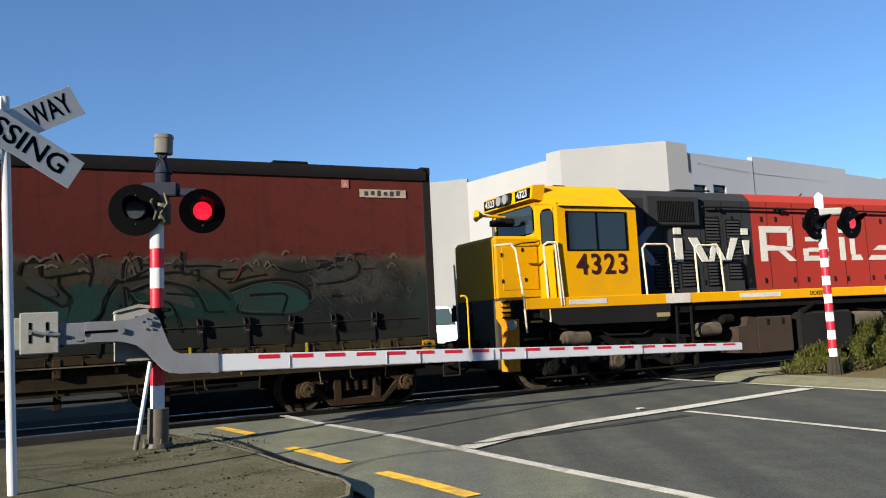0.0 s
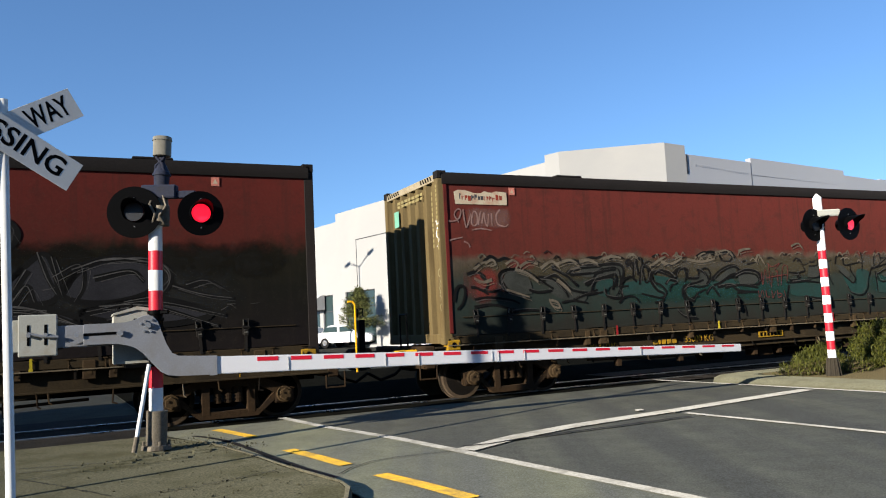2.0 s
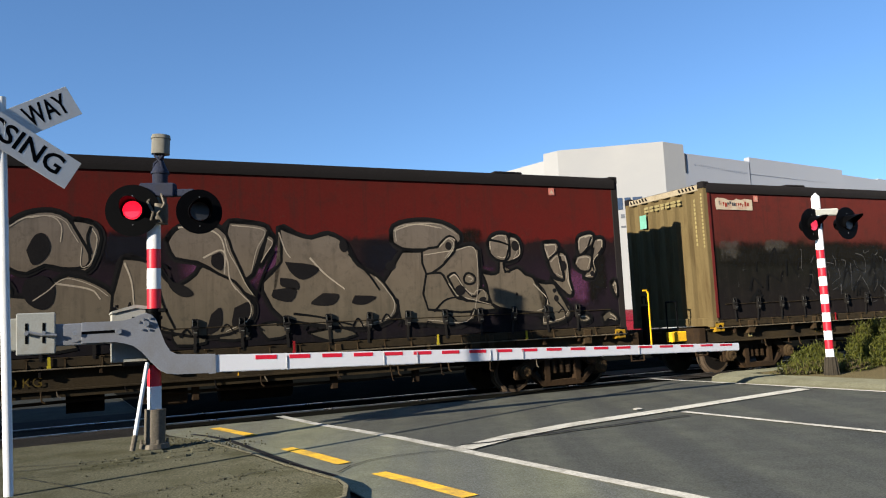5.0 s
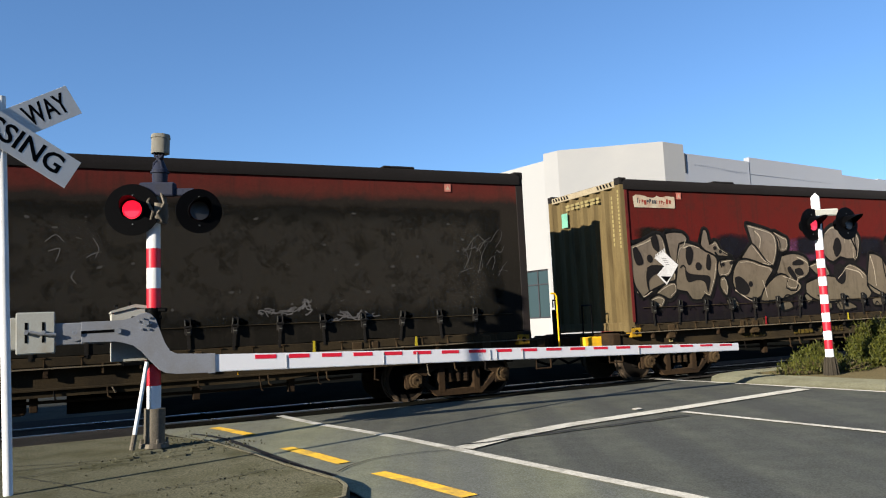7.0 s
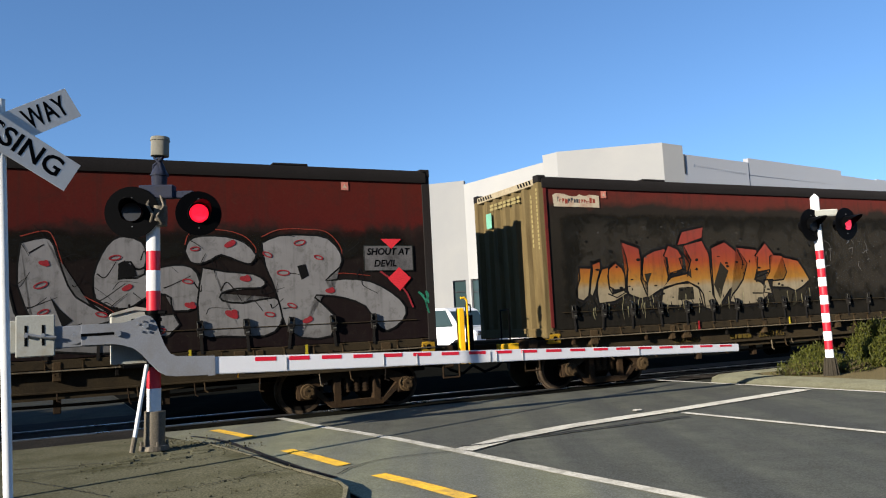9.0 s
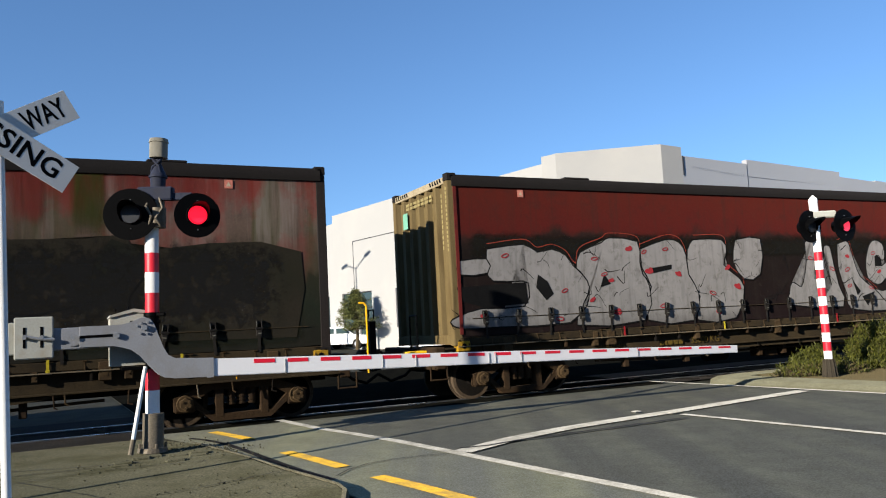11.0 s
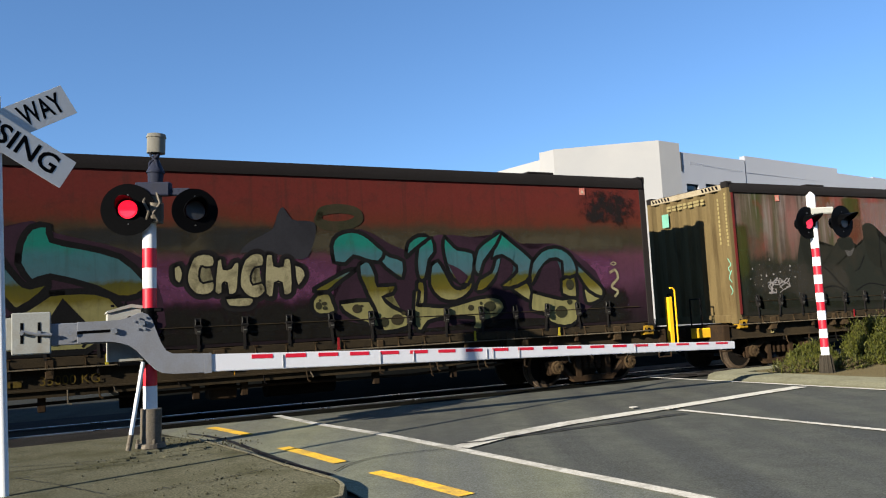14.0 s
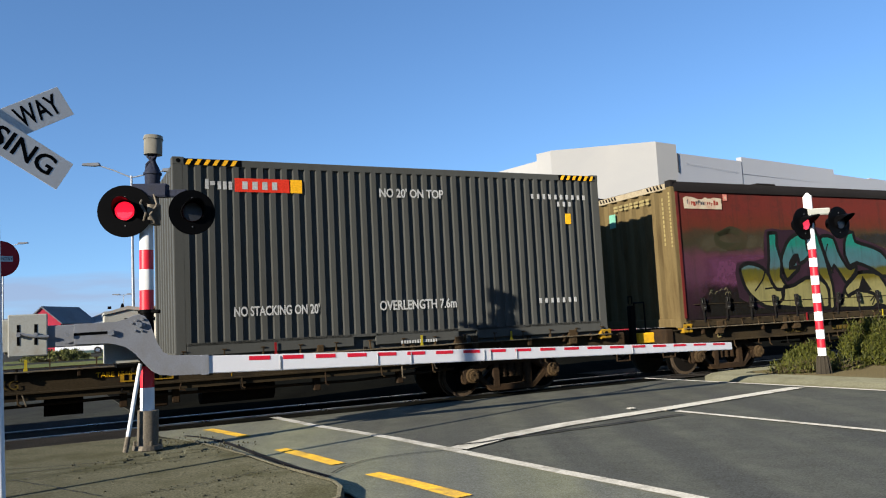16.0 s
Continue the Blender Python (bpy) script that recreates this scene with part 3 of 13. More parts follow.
def signal_head(root, x, y, z, yaw, size, tilt=0.0, lit="lens_on", lens_r=0.092):
    """Round black backboard with a hooded lamp; returns the lens, which shows its lit or its dark side."""
    m = pose(x, y, z, 0, tilt, yaw)
    bm = bmesh.new()
    cyl(bm, (0, 0, 0), (0, 0.012, 0), size, seg=40)
    bmesh.ops.create_circle(bm, cap_ends=False, segments=4, radius=0.001)
    back = part("backboard", bm, M["black_paint"], root, "round black backboard", True)
    back.matrix_local = m
    bm = bmesh.new()
    cyl(bm, (0, 0.012, 0), (0, 0.20, 0), 0.135, 0.10, seg=24)
    part("lamp_case", bm, M["black_paint"], back, smooth=True)
    # visor: an open half tunnel, longer on top
    bm = bmesh.new()
    seg, prev = 22, None
    for k in range(seg + 1):
        ang = radians(-35 + 250 * k / seg)
        c, s = math.cos(ang), math.sin(ang)
        reach = -0.06 - 0.24 * max(0.0, s)
        row = [bm.verts.new((c * 0.125, -0.002, s * 0.125)), bm.verts.new((c * 0.125, reach, s * 0.125)), bm.verts.new((c * 0.131, reach, s * 0.131)), bm.verts.new((c * 0.131, -0.002, s * 0.131))]
        if prev:
            for i in range(3):
                bm.faces.new((prev[i], prev[i + 1], row[i + 1], row[i]))
        prev = row
    part("visor", bm, M["black_paint"], back, smooth=True)
    bm = bmesh.new()
    for sx in (-1, 1):
        for sz in (-1, 1):
            cyl(bm, (sx * 0.0, -0.008, sz * 0.17), (sx * 0.0, 0, sz * 0.17), 0.008, seg=8)
    part("screws", bm, M["galv"], back)
    bm = bmesh.new()
    cyl(bm, (0, -0.026, 0), (0, 0.0, 0), 0.113, seg=32, caps=False)
    part("bezel", bm, M["black_paint"], back, smooth=True)
    bm = bmesh.new()
    cyl(bm, (0, -0.010, 0), (0, 0.0, 0), lens_r, lens_r * 1.08, seg=28)
    cyl(bm, (0, 0.0, 0), (0, 0.014, 0), 0.108, seg=28)
    for k in range(60):
        r, ang = lens_r * (0.098 + 0.128 * math.sqrt(k) * 1.02) * 0.99, k * 2.39996
        cyl(bm, (math.cos(ang) * r, -0.016, math.sin(ang) * r), (math.cos(ang) * r, -0.012, math.sin(ang) * r), 0.0045, seg=6)
    for f in bm.faces:
        f.material_index = 1 if f.calc_center_median().y > 0.001 else 0
    me = bpy.data.meshes.new("lens")
    bm.to_mesh(me)
    bm.free()
    me.materials.append(M[lit])
    me.materials.append(M["lens_off"])
    lens = new("lens", me)
    lens.parent = back
    lens.location = (0, -0.02, 0)
    tagged(lens, "round red lamp lens that flashes on and off")
    return lens


LENSES = []


def build_signal():
    root = thing("crossing_signal", pose(-3.346, 9.138, 0.043, 0, 2.0, 0) @ Matrix.Scale(0.99, 4), "red and white crossing signal post with twin round black lamps", "crossing signal", "flashing signals")
    striped_pole(root, 0.079, [(0.44, 0.70, "w"), (0.70, 0.95, "r"), (0.95, 1.59, "k"), (1.59, 1.83, "r"), (1.83, 2.07, "w"), (2.07, 2.30, "r"), (2.30, 2.62, "w")], 0.0244)
    striped_pole(root, 0.118, [(0.02, 0.44, "sleeve")])
    bm = bmesh.new()
    cyl(bm, (0, 0, 0.0), (0, 0, 0.05), 0.17, 0.16, seg=24)
    for k in range(4):
        c, s = math.cos(k * 1.571 + 0.6) * 0.145, math.sin(k * 1.571 + 0.6) * 0.145
        cyl(bm, (c, s, 0.05), (c, s, 0.10), 0.016, seg=6)
    part("base_plate", bm, M["sleeve"], root)
    bm = bmesh.new()
    cyl(bm, (0, 0, 2.60), (0, 0, 2.98), 0.10, 0.075, seg=20)
    cast = part("junction_casting", bm, M["sleeve"], root, "weathered cast junction box", True)
    bm = bmesh.new()
    cyl(bm, (0.01, -0.02, 2.66), (0.03, -0.05, 2.84), 0.10, 0.085, seg=14)
    part("cover", bm, M["sleeve"], cast, smooth=True)
    bm = bmesh.new()
    tube(bm, [(-0.06, -0.09, 2.95), (-0.09, -0.13, 2.84), (-0.02, -0.14, 2.72), (-0.07, -0.10, 2.60)], 0.016, 8)
    part("cable", bm, M["sleeve"], cast, smooth=True)
    bm = bmesh.new()
    tube(bm, [(0.05, -0.09, 2.95), (0.10, -0.12, 2.82), (0.03, -0.14, 2.70), (0.07, -0.10, 2.62)], 0.014, 8)
    part("cable", bm, M["sleeve"], cast, smooth=True)
    bm = bmesh.new()
    box(bm, -0.21, -0.10, 2.92, 0.20, 0.02, 3.08, 0.015)
    cyl(bm, (-0.42, -0.02, 3.00), (0.50, -0.02, 2.95), 0.035, seg=12)
    box(bm, -0.34, -0.06, 2.955, -0.16, 0.03, 3.04, 0.01)
    box(bm, 0.16, -0.06, 2.925, 0.42, 0.03, 3.01, 0.01)
    part("cross_arm", bm, M["slate_cast"], root, "grey cast cross-arm carrying the lamps")
    bm = bmesh.new()
    cyl(bm, (0, 0, 3.06), (0, 0, 3.24), 0.085, 0.095, seg=18)
    cyl(bm, (0, 0, 3.20), (0, 0, 3.22), 0.108, seg=18)
    cyl(bm, (0, 0, 3.22), (-0.01, 0, 3.36), 0.098, 0.045, seg=18)
    cyl(bm, (-0.01, 0, 3.35), (0.01, 0, 3.46), 0.032, 0.045, seg=14)
    tube(bm, [(-0.07, -0.03, 3.22), (-0.055, -0.05, 3.32), (0.03, -0.045, 3.40), (0.06, -0.03, 3.46)], 0.014, 8)
    tube(bm, [(0.05, -0.05, 3.22), (0.03, -0.07, 3.33), (-0.05, -0.04, 3.41), (-0.07, -0.02, 3.46)], 0.014, 8)
    part("neck", bm, M["slate_cast"], root, smooth=True)
    bm = bmesh.new()
    cyl(bm, (0, 0, 3.44), (0, 0, 3.64), 0.105, seg=24)
    cyl(bm, (0, 0, 3.625), (0, 0, 3.67), 0.115, 0.105, seg=24)
    part("bell", bm, M["bell_paint"], root, "pale grey bell housing on top", True)
    # dark clamp under the white band and the crumpled pale bracket between the lamps
    bm = bmesh.new()
    cyl(bm, (-0.038, 0, 1.555), (-0.039, 0, 1.60), 0.095, seg=20)
    box(bm, 0.03, -0.07, 1.555, 0.13, -0.01, 1.60, 0.01)
    part("clamp", bm, M["black_paint"], root, "black pipe clamp", True)
    LENSES.append((signal_head(root, -0.255, -0.16, 2.745, 10, 0.305, -2), 0))
    LENSES.append((signal_head(root, 0.525, -0.16, 2.72, 26, 0.262, -2), 1))
    bm = bmesh.new()
    tube(bm, [(-0.16, -0.23, 0.03), (-0.06, -0.12, 0.98)], 0.024, 10)
    part("conduit", bm, M["white_paint"], root, "slanting white conduit", True)
    bm = bmesh.new()
    tube(bm, [(-0.165, -0.235, 0.0), (-0.145, -0.21, 0.17)], 0.03, 10)
    part("conduit_foot", bm, M["sleeve"], root, smooth=True)


def build_far_signal():
    root = thing("crossing_signal", pose(6.71, 13.69, 0.13, 0, 0, 0), "slim red and white crossing signal post with two hooded black lamps", "crossing signal", "flashing signals")
    bands, z = [], 0.24
    for k in range(13):
        bands.append((z, z + 0.157, "w" if k % 2 == 0 else "r"))
        z += 0.157
    bands.append((z, 3.0, "w"))
    striped_pole(root, 0.068, bands)
    bm = bmesh.new()
    cyl(bm, (0, 0, -0.06), (0, 0, 0.26), 0.115, 0.080, seg=10)
    for k in range(10):
        c, s = math.cos(k * 0.628), math.sin(k * 0.628)
        cyl(bm, (c * 0.120, s * 0.120, -0.06), (c * 0.085, s * 0.085, 0.25), 0.014, seg=5)
    part("skirt", bm, M["dark_skirt"], root, "weathered dark ribbed skirt at the foot")
    bm = bmesh.new()
    cyl(bm, (0, 0, 2.85), (0, 0, 3.06), 0.075, seg=20)
    cyl(bm, (0, 0, 3.06), (0, 0, 3.13), 0.075, 0.012, seg=20)
    part("cap", bm, M["white_paint"], root, "white cap with a cone top", True)
    bm = bmesh.new()
    box(bm, -0.06, -0.08, 2.72, 0.36, 0.05, 2.84, 0.02)
    tube(bm, [(-0.18, 0.06, 2.66), (-0.08, -0.02, 2.80), (0.32, -0.02, 2.80), (0.47, 0.06, 2.66)], 0.026, 10)
    part("cross_arm", bm, M["pale_grey"], root, "pale grey cross-arm and junction box")
    LENSES.append((signal_head(root, -0.15, -0.12, 2.57, 27, 0.285, lit="lens_weak", lens_r=0.07), 0))
    LENSES.append((signal_head(root, 0.46, -0.12, 2.56, 27, 0.285, lit="lens_weak", lens_r=0.07), 1))


def build_gate():
    """Half-barrier: counterweight, S-shaped cast arm plate, tapered boom with red stripes."""
    root = thing("barrier_gate", tpose(0.93, 9.565, 0.0), "lowered grey and white crossing barrier with red reflective stripes", "barrier gate")
    o = 0.93
    bm = bmesh.new()
    box(bm, -0.47 - o, -0.03, 1.17, -0.09 - o, 0.03, 1.62, 0.012)
    box(bm, -0.53 - o, 0.03, 1.22, -0.20 - o, 0.09, 1.57, 0.012)
    w = part("counterweight", bm, M["pale_grey"], root, "pale grey counterweight plate")
    bm = bmesh.new()
    for x in (-0.37, -0.205):
        box(bm, x - 0.014 - o, -0.034, 1.29, x + 0.014 - o, -0.028, 1.51)
    part("slot", bm, M["black_paint"], w, "black slot")
    bm = bmesh.new()
    tube(bm, [(-0.38 - o, -0.05, 1.42), (-0.22 - o, -0.055, 1.38), (-0.08 - o, -0.05, 1.37)], 0.016, 8)
    cyl(bm, (-0.37 - o, -0.07, 1.40), (-0.37 - o, -0.03, 1.40), 0.022, seg=8)
    cyl(bm, (-0.205 - o, -0.07, 1.40), (-0.205 - o, -0.03, 1.40), 0.022, seg=8)
    part("bolt_rod", bm, M["galv"], w)
    bm = bmesh.new()
    box(bm, -0.12 - o, 0.0, 1.25, 0.62 - o, 0.05, 1.49, 0.01)
    cyl(bm, (0.10 - o, -0.012, 1.385), (0.10 - o, 0.0, 1.385), 0.10, seg=20)
    part("arm_bar", bm, M["grey_paint"], root, "dark grey steel arm bar")
    outline = [(0.165, 1.495), (0.60, 1.495), (0.70, 1.52), (0.78, 1.565), (0.84, 1.575), (0.90, 1.55), (0.945, 1.49), (0.985, 1.36), (1.03, 1.22), (1.085, 1.125), (1.16, 1.085), (1.58, 1.065), (1.58, 0.845), (1.16, 0.86), (1.05, 0.875), (0.97, 0.92), (0.88, 1.02), (0.79, 1.14), (0.70, 1.215), (0.60, 1.25), (0.50, 1.265), (0.165, 1.265)]
    bm = bmesh.new()
    prism(bm, [(x - o, z) for x, z in outline], -0.05, -0.012)
    bmesh.ops.bevel(bm, geom=[e for e in bm.edges], offset=0.006, segments=1, affect="EDGES")
    plate = part("arm_plate", bm, M["grey_paint"], root, "grey cast S-shaped arm plate")
    bm = bmesh.new()
    prism(bm, [(0.165 - o, 1.365), (0.50 - o, 1.37), (0.50 - o, 1.40), (0.165 - o, 1.395)], -0.054, -0.045)
    part("slot", bm, M["black_paint"], plate, "long black slot")
    bm = bmesh.new()
    for x, z, r in ((0.83, 1.455, 0.036), (0.755, 1.475, 0.014), (0.80, 1.505, 0.014), (0.87, 1.515, 0.014), (0.89, 1.45, 0.014), (0.79, 1.39, 0.014), (0.86, 1.385, 0.014), (0.54, 1.38, 0.035), (0.10, 1.385, 0.028)):
        cyl(bm, (x - o, -0.085 if r > 0.02 else -0.068, z), (x - o, -0.045, z), r, seg=6)
    part("bolts", bm, M["galv"], plate)
    # boom
    L, z0, z1 = 8.36, 0.955, 0.68
    x0 = 1.56 - o
    def h(t):
        return 0.205 - 0.085 * t
    def zc(t):
        return z0 + (z1 - z0) * t
    bm = bmesh.new()
    prism(bm, [(x0, zc(0) - h(0) / 2), (x0 + L, zc(1) - h(1) / 2), (x0 + L, zc(1) + h(1) / 2), (x0, zc(0) + h(0) / 2)], -0.035, 0.025)
    bmesh.ops.bevel(bm, geom=[e for e in bm.edges], offset=0.008, segments=2, affect="EDGES")
    boom = part("boom", bm, M["white_boom"], root, "white tapered boom")
    bm = bmesh.new()
    prism(bm, [(x0 - 0.05, zc(0) - 0.115), (x0 + 0.03, zc(0) - 0.112), (x0 + 0.03, zc(0) + 0.112), (x0 - 0.05, zc(0) + 0.115)], -0.052, 0.04)
    part("boom_socket", bm, M["grey_paint"], root, "grey clamp that holds the boom")
    x = x0 + 0.50
    k = 0
    while x < x0 + L - 0.1:
        t = (x - x0) / L
        w = 0.255
        bm = bmesh.new()
        hh, up = h(t) * 0.24, zc(t) + h(t) * 0.30
        prism(bm, [(x, up - hh / 2), (x + w, up - hh / 2 - 0.009), (x + w, up + hh / 2 - 0.009), (x, up + hh / 2)], -0.0395, -0.034)
        part("stripe", bm, M["red_tape"], boom, "red reflective stripe")
        k += 1
        x += 0.4135
    bm = bmesh.new()
    for x in (0.88, 2.15, 2.62, 3.72, 3.82, 4.24, 6.3):
        t = x / L
        box(bm, x0 + x - 0.008, -0.045, zc(t) - h(t) * 0.42, x0 + x + 0.008, -0.034, zc(t) + h(t) * 0.36, 0.003)
    part("clip", bm, M["galv"], boom, "small metal clips along the boom")
    bm = bmesh.new()
    for x in (0.62, 0.64, 0.66):
        tube(bm, [(x0 + 0.30, -0.0, zc(0) - 0.10), (x0 + 0.30, 0.0, zc(0) - 0.16)], 0.008, 6)
    part("hook", bm, M["yellow"], boom)
    # motor case behind the post
    bm = bmesh.new()
    prism(bm, [(0.49 - o, 1.03), (0.92 - o, 1.03), (0.92 - o, 1.635), (0.74 - o, 1.665), (0.49 - o, 1.60)], 0.22, 0.62)
    prism(bm, [(0.475 - o, 1.585), (0.49 - o, 1.615), (0.74 - o, 1.685), (0.94 - o, 1.652), (0.94 - o, 1.615), (0.74 - o, 1.645)], 0.20, 0.64)
    case = part("motor_case", bm, M["pale_grey"], root, "pale grey gate motor case")
    bm = bmesh.new()
    cyl(bm, (0.69 - o, 0.36, 1.66), (0.69 - o, 0.36, 1.72), 0.025, 0.01, seg=8)
    cyl(bm, (0.55 - o, 0.36, 1.66), (0.55 - o, 0.36, 1.69), 0.02, seg=8)
    part("case_knob", bm, M["black_paint"], case)
    bm = bmesh.new()
    cyl(bm, (0.83 - o, 0.0, 1.455), (0.83 - o, 0.24, 1.455), 0.05, seg=16)
    box(bm, 0.70 - o, 0.05, 1.50, 1.02 - o, 0.30, 1.54)
    box(bm, 0.60 - o, 0.02, 0.985, 1.02 - o, 0.42, 1.02)
    part("pivot", bm, M["black_paint"], root)


def build_crossbuck():
    root = thing("crossbuck_sign", pose(-3.64, 6.60, 0.119, 0, -1.3, 0) @ Matrix.Scale(0.944, 4), "white crossbuck railway crossing sign on a round white pole", "road sign")
    bm = bmesh.new()
    cyl(bm, (0, 0.04, -0.09), (0, 0.04, 3.505), 0.040, seg=20)
    part("pole", bm, M["white_paint"], root, smooth=True)
    for ang, half, w, words, y in ((29.84, 0.73, 0.292, (("RAIL", -0.45, 0.42), ("WAY", 0.448, 0.42)), -0.012), (-31.73, 0.705, 0.301, (("CROSSING", -0.05, 1.26),), -0.035)):
        m = pose(-0.02, 0.04, 3.19 if ang > 0 else 3.171, 90, 0, 41.06) @ pose(0, 0, -y + 0.04, 0, 0, ang)
        bm = bmesh.new()
        box(bm, -half, -w / 2, -0.003, half, w / 2, 0.003, 0.001)
        blade = part("blade", bm, M["sign_white"], root, "white sign blade with black lettering")
        blade.matrix_local = m
        for body, x, length in words:
            me = text_mesh(body, 0.262, 0.0045, 0.0002)
            lo, hi = min(v.co.x for v in me.vertices), max(v.co.x for v in me.vertices)
            for v in me.vertices:
                v.co.x = (v.co.x - (lo + hi) / 2) * length / (hi - lo)
            me.materials.clear()
            me.materials.append(M["black_paint"])
            ob = new("lettering", me)
            ob.parent = blade
            ob.matrix_local = pose(x, 0, 0.0036)
            tagged(ob, "black capital letters")
    bm = bmesh.new()
    box(bm, -0.05, -0.004, 3.13, 0.05, 0.09, 3.17)
    box(bm, -0.05, -0.004, 3.22, 0.05, 0.09, 3.26)
    part("bracket", bm, M["galv"], root)


M["white_boom"] = surface("boom_white", (0.60, 0.60, 0.61), 0.35, dirt=(0.4, 0.4, 0.4), dirty=0.2, relief=0.03, spread=0.03)
M["red_tape"] = surface("red_tape", (0.55, 0.01, 0.03), 0.35, dirty=0.15, relief=0.03, spread=0.08)
M["sign_white"] = surface("sign_sheet", (0.62, 0.62, 0.60), 0.5, dirt=(0.4, 0.38, 0.33), dirty=0.3, relief=0.03, spread=0.04)
build_signal()
build_far_signal()
build_gate()
build_crossbuck()


# ---- unseen walls added behind the camera to cut the low sky light ----
def build_sky_blockers():
    M["dull_wall"] = surface("dull_wall", (0.10, 0.09, 0.075), 0.9, dirt=(0.05, 0.05, 0.04), dirty=0.6, big=0.4)
    for k, (a0, a1) in enumerate(((150, 196), (200, 250), (254, 304), (308, 352))):
        bm = bmesh.new()
        pts = [(math.cos(radians(a0 + (a1 - a0) * i / 6)) * 34, math.sin(radians(a0 + (a1 - a0) * i / 6)) * 34) for i in range(7)]
        for (x0, y0), (x1, y1) in zip(pts, pts[1:]):
            vs = [bm.verts.new(v) for v in ((x0, y0, -0.1), (x1, y1, -0.1), (x1, y1, 8.6), (x0, y0, 8.6), (x0 * 1.06, y0 * 1.06, 8.6), (x1 * 1.06, y1 * 1.06, 8.6), (x1 * 1.06, y1 * 1.06, -0.1), (x0 * 1.06, y0 * 1.06, -0.1))]
            for f in ((0, 1, 2, 3), (3, 2, 5, 4), (4, 5, 6, 7)):
                bm.faces.new([vs[i] for i in f])
        one("wall_back", bm, M["dull_wall"], Matrix(), "plain dull wall, added out of view to block low sky light", "wall", kind="structure")


build_sky_blockers()


# ---- buildings beyond the track ----
M["render_white"] = surface("white_render", (0.365, 0.36, 0.345), 0.8, dirt=(0.5, 0.47, 0.42), dirty=0.3, grain=20, big=0.25, relief=0.1, spread=0.03)
M["metal_white"] = surface("white_sheet", (0.35, 0.36, 0.38), 0.5, dirt=(0.4, 0.4, 0.4), dirty=0.3, big=0.4, relief=0.05, spread=0.03)
M["window"] = glass("shop_glass", (0.03, 0.05, 0.05), 0.03)
M["roof_grey"] = surface("grey_roofing", (0.16, 0.17, 0.18), 0.7, dirty=0.4, big=0.5)
M["roof_brown"] = surface("brown_roofing", (0.20, 0.15, 0.12), 0.8, dirty=0.4, big=0.5)
M["house_red"] = surface("crimson_boards", (0.42, 0.03, 0.06), 0.6, dirty=0.2, big=1)
M["house_cream"] = surface("cream_boards", (0.62, 0.58, 0.48), 0.7, dirty=0.2, big=1)
M["sign_red"] = surface("red_sign", (0.42, 0.03, 0.035), 0.5, dirty=0.1)
M["sign_slate"] = surface("faded_blue_sign", (0.045, 0.075, 0.13), 0.6, dirt=(0.12, 0.13, 0.15), dirty=0.5, big=3)
M["sign_blue"] = surface("blue_sign", (0.02, 0.12, 0.40), 0.5, dirty=0.1)
M["dark_trim"] = surface("dark_trim", (0.05, 0.05, 0.055), 0.6, dirty=0.2)
M["car_white"] = surface("white_car_paint", (0.75, 0.75, 0.75), 0.2, dirty=0.1, relief=0.0, spread=0.02)
M["car_blue"] = surface("slate_car_paint", (0.05, 0.07, 0.11), 0.2, dirty=0.1, relief=0.0, spread=0.05)
M["car_red"] = surface("car_red", (0.16, 0.008, 0.014), 0.25, dirt=(0.08, 0.01, 0.012), dirty=0.3, relief=0.02)
M["tyre"] = surface("tyre_rubber", (0.02, 0.02, 0.02), 0.8, dirty=0.3)
M["chrome"] = surface("bright_trim", (0.6, 0.6, 0.62), 0.2, 0.9, dirty=0.1)


def wall_panel(root, a, b, top, openings=(), name="wall", material="render_white", thick=0.3, groove=()):
    """An upright wall from a to b (world x, y), with openings cut through: (from, to, sill, head) in metres along it."""
    a, b = Vector((*a, 0)), Vector((*b, 0))
    d = (b - a)
    n = d.length
    m = Matrix.Translation(a) @ d.to_track_quat("X", "Z").to_matrix().to_4x4()
    slabs, x = [], 0.0
    for lo, hi, z0, z1 in sorted(openings):
        if lo > x:
            slabs.append((x, 0, lo, top))
        if z0 > 0:
            slabs.append((lo, 0, hi, z0))
        slabs.append((lo, z1, hi, top))
        x = hi
    slabs.append((x, 0, n, top))
    for x0, z0, x1, z1 in slabs:
        bm = bmesh.new()
        box(bm, x0, 0, z0, x1, thick, z1)
        w = part(name, bm, M[material], root)
        w.matrix_local = m
    for lo, hi, z0, z1 in openings:
        bm = bmesh.new()
        k = max(1, round((hi - lo) / 1.1))
        for i in range(k + 1):
            xx = lo + (hi - lo) * i / k
            box(bm, max(lo, xx - 0.03), 0.10, z0, min(hi, xx + 0.03), 0.18, z1)
        box(bm, lo, 0.10, z1 - 0.06, hi, 0.18, z1)
        box(bm, lo, 0.10, z0, hi, 0.18, z0 + 0.08)
        box(bm, lo, 0.10, z0 + (z1 - z0) * 0.7 - 0.03, hi, 0.18, z0 + (z1 - z0) * 0.7 + 0.03)
        fr = part("window_frame", bm, M["dark_trim"], w, "dark window frame")
        bm = bmesh.new()
        box(bm, lo, 0.14, z0, hi, 0.15, z1)
        part("pane", bm, M["window"], fr, "dark glass")
    return w


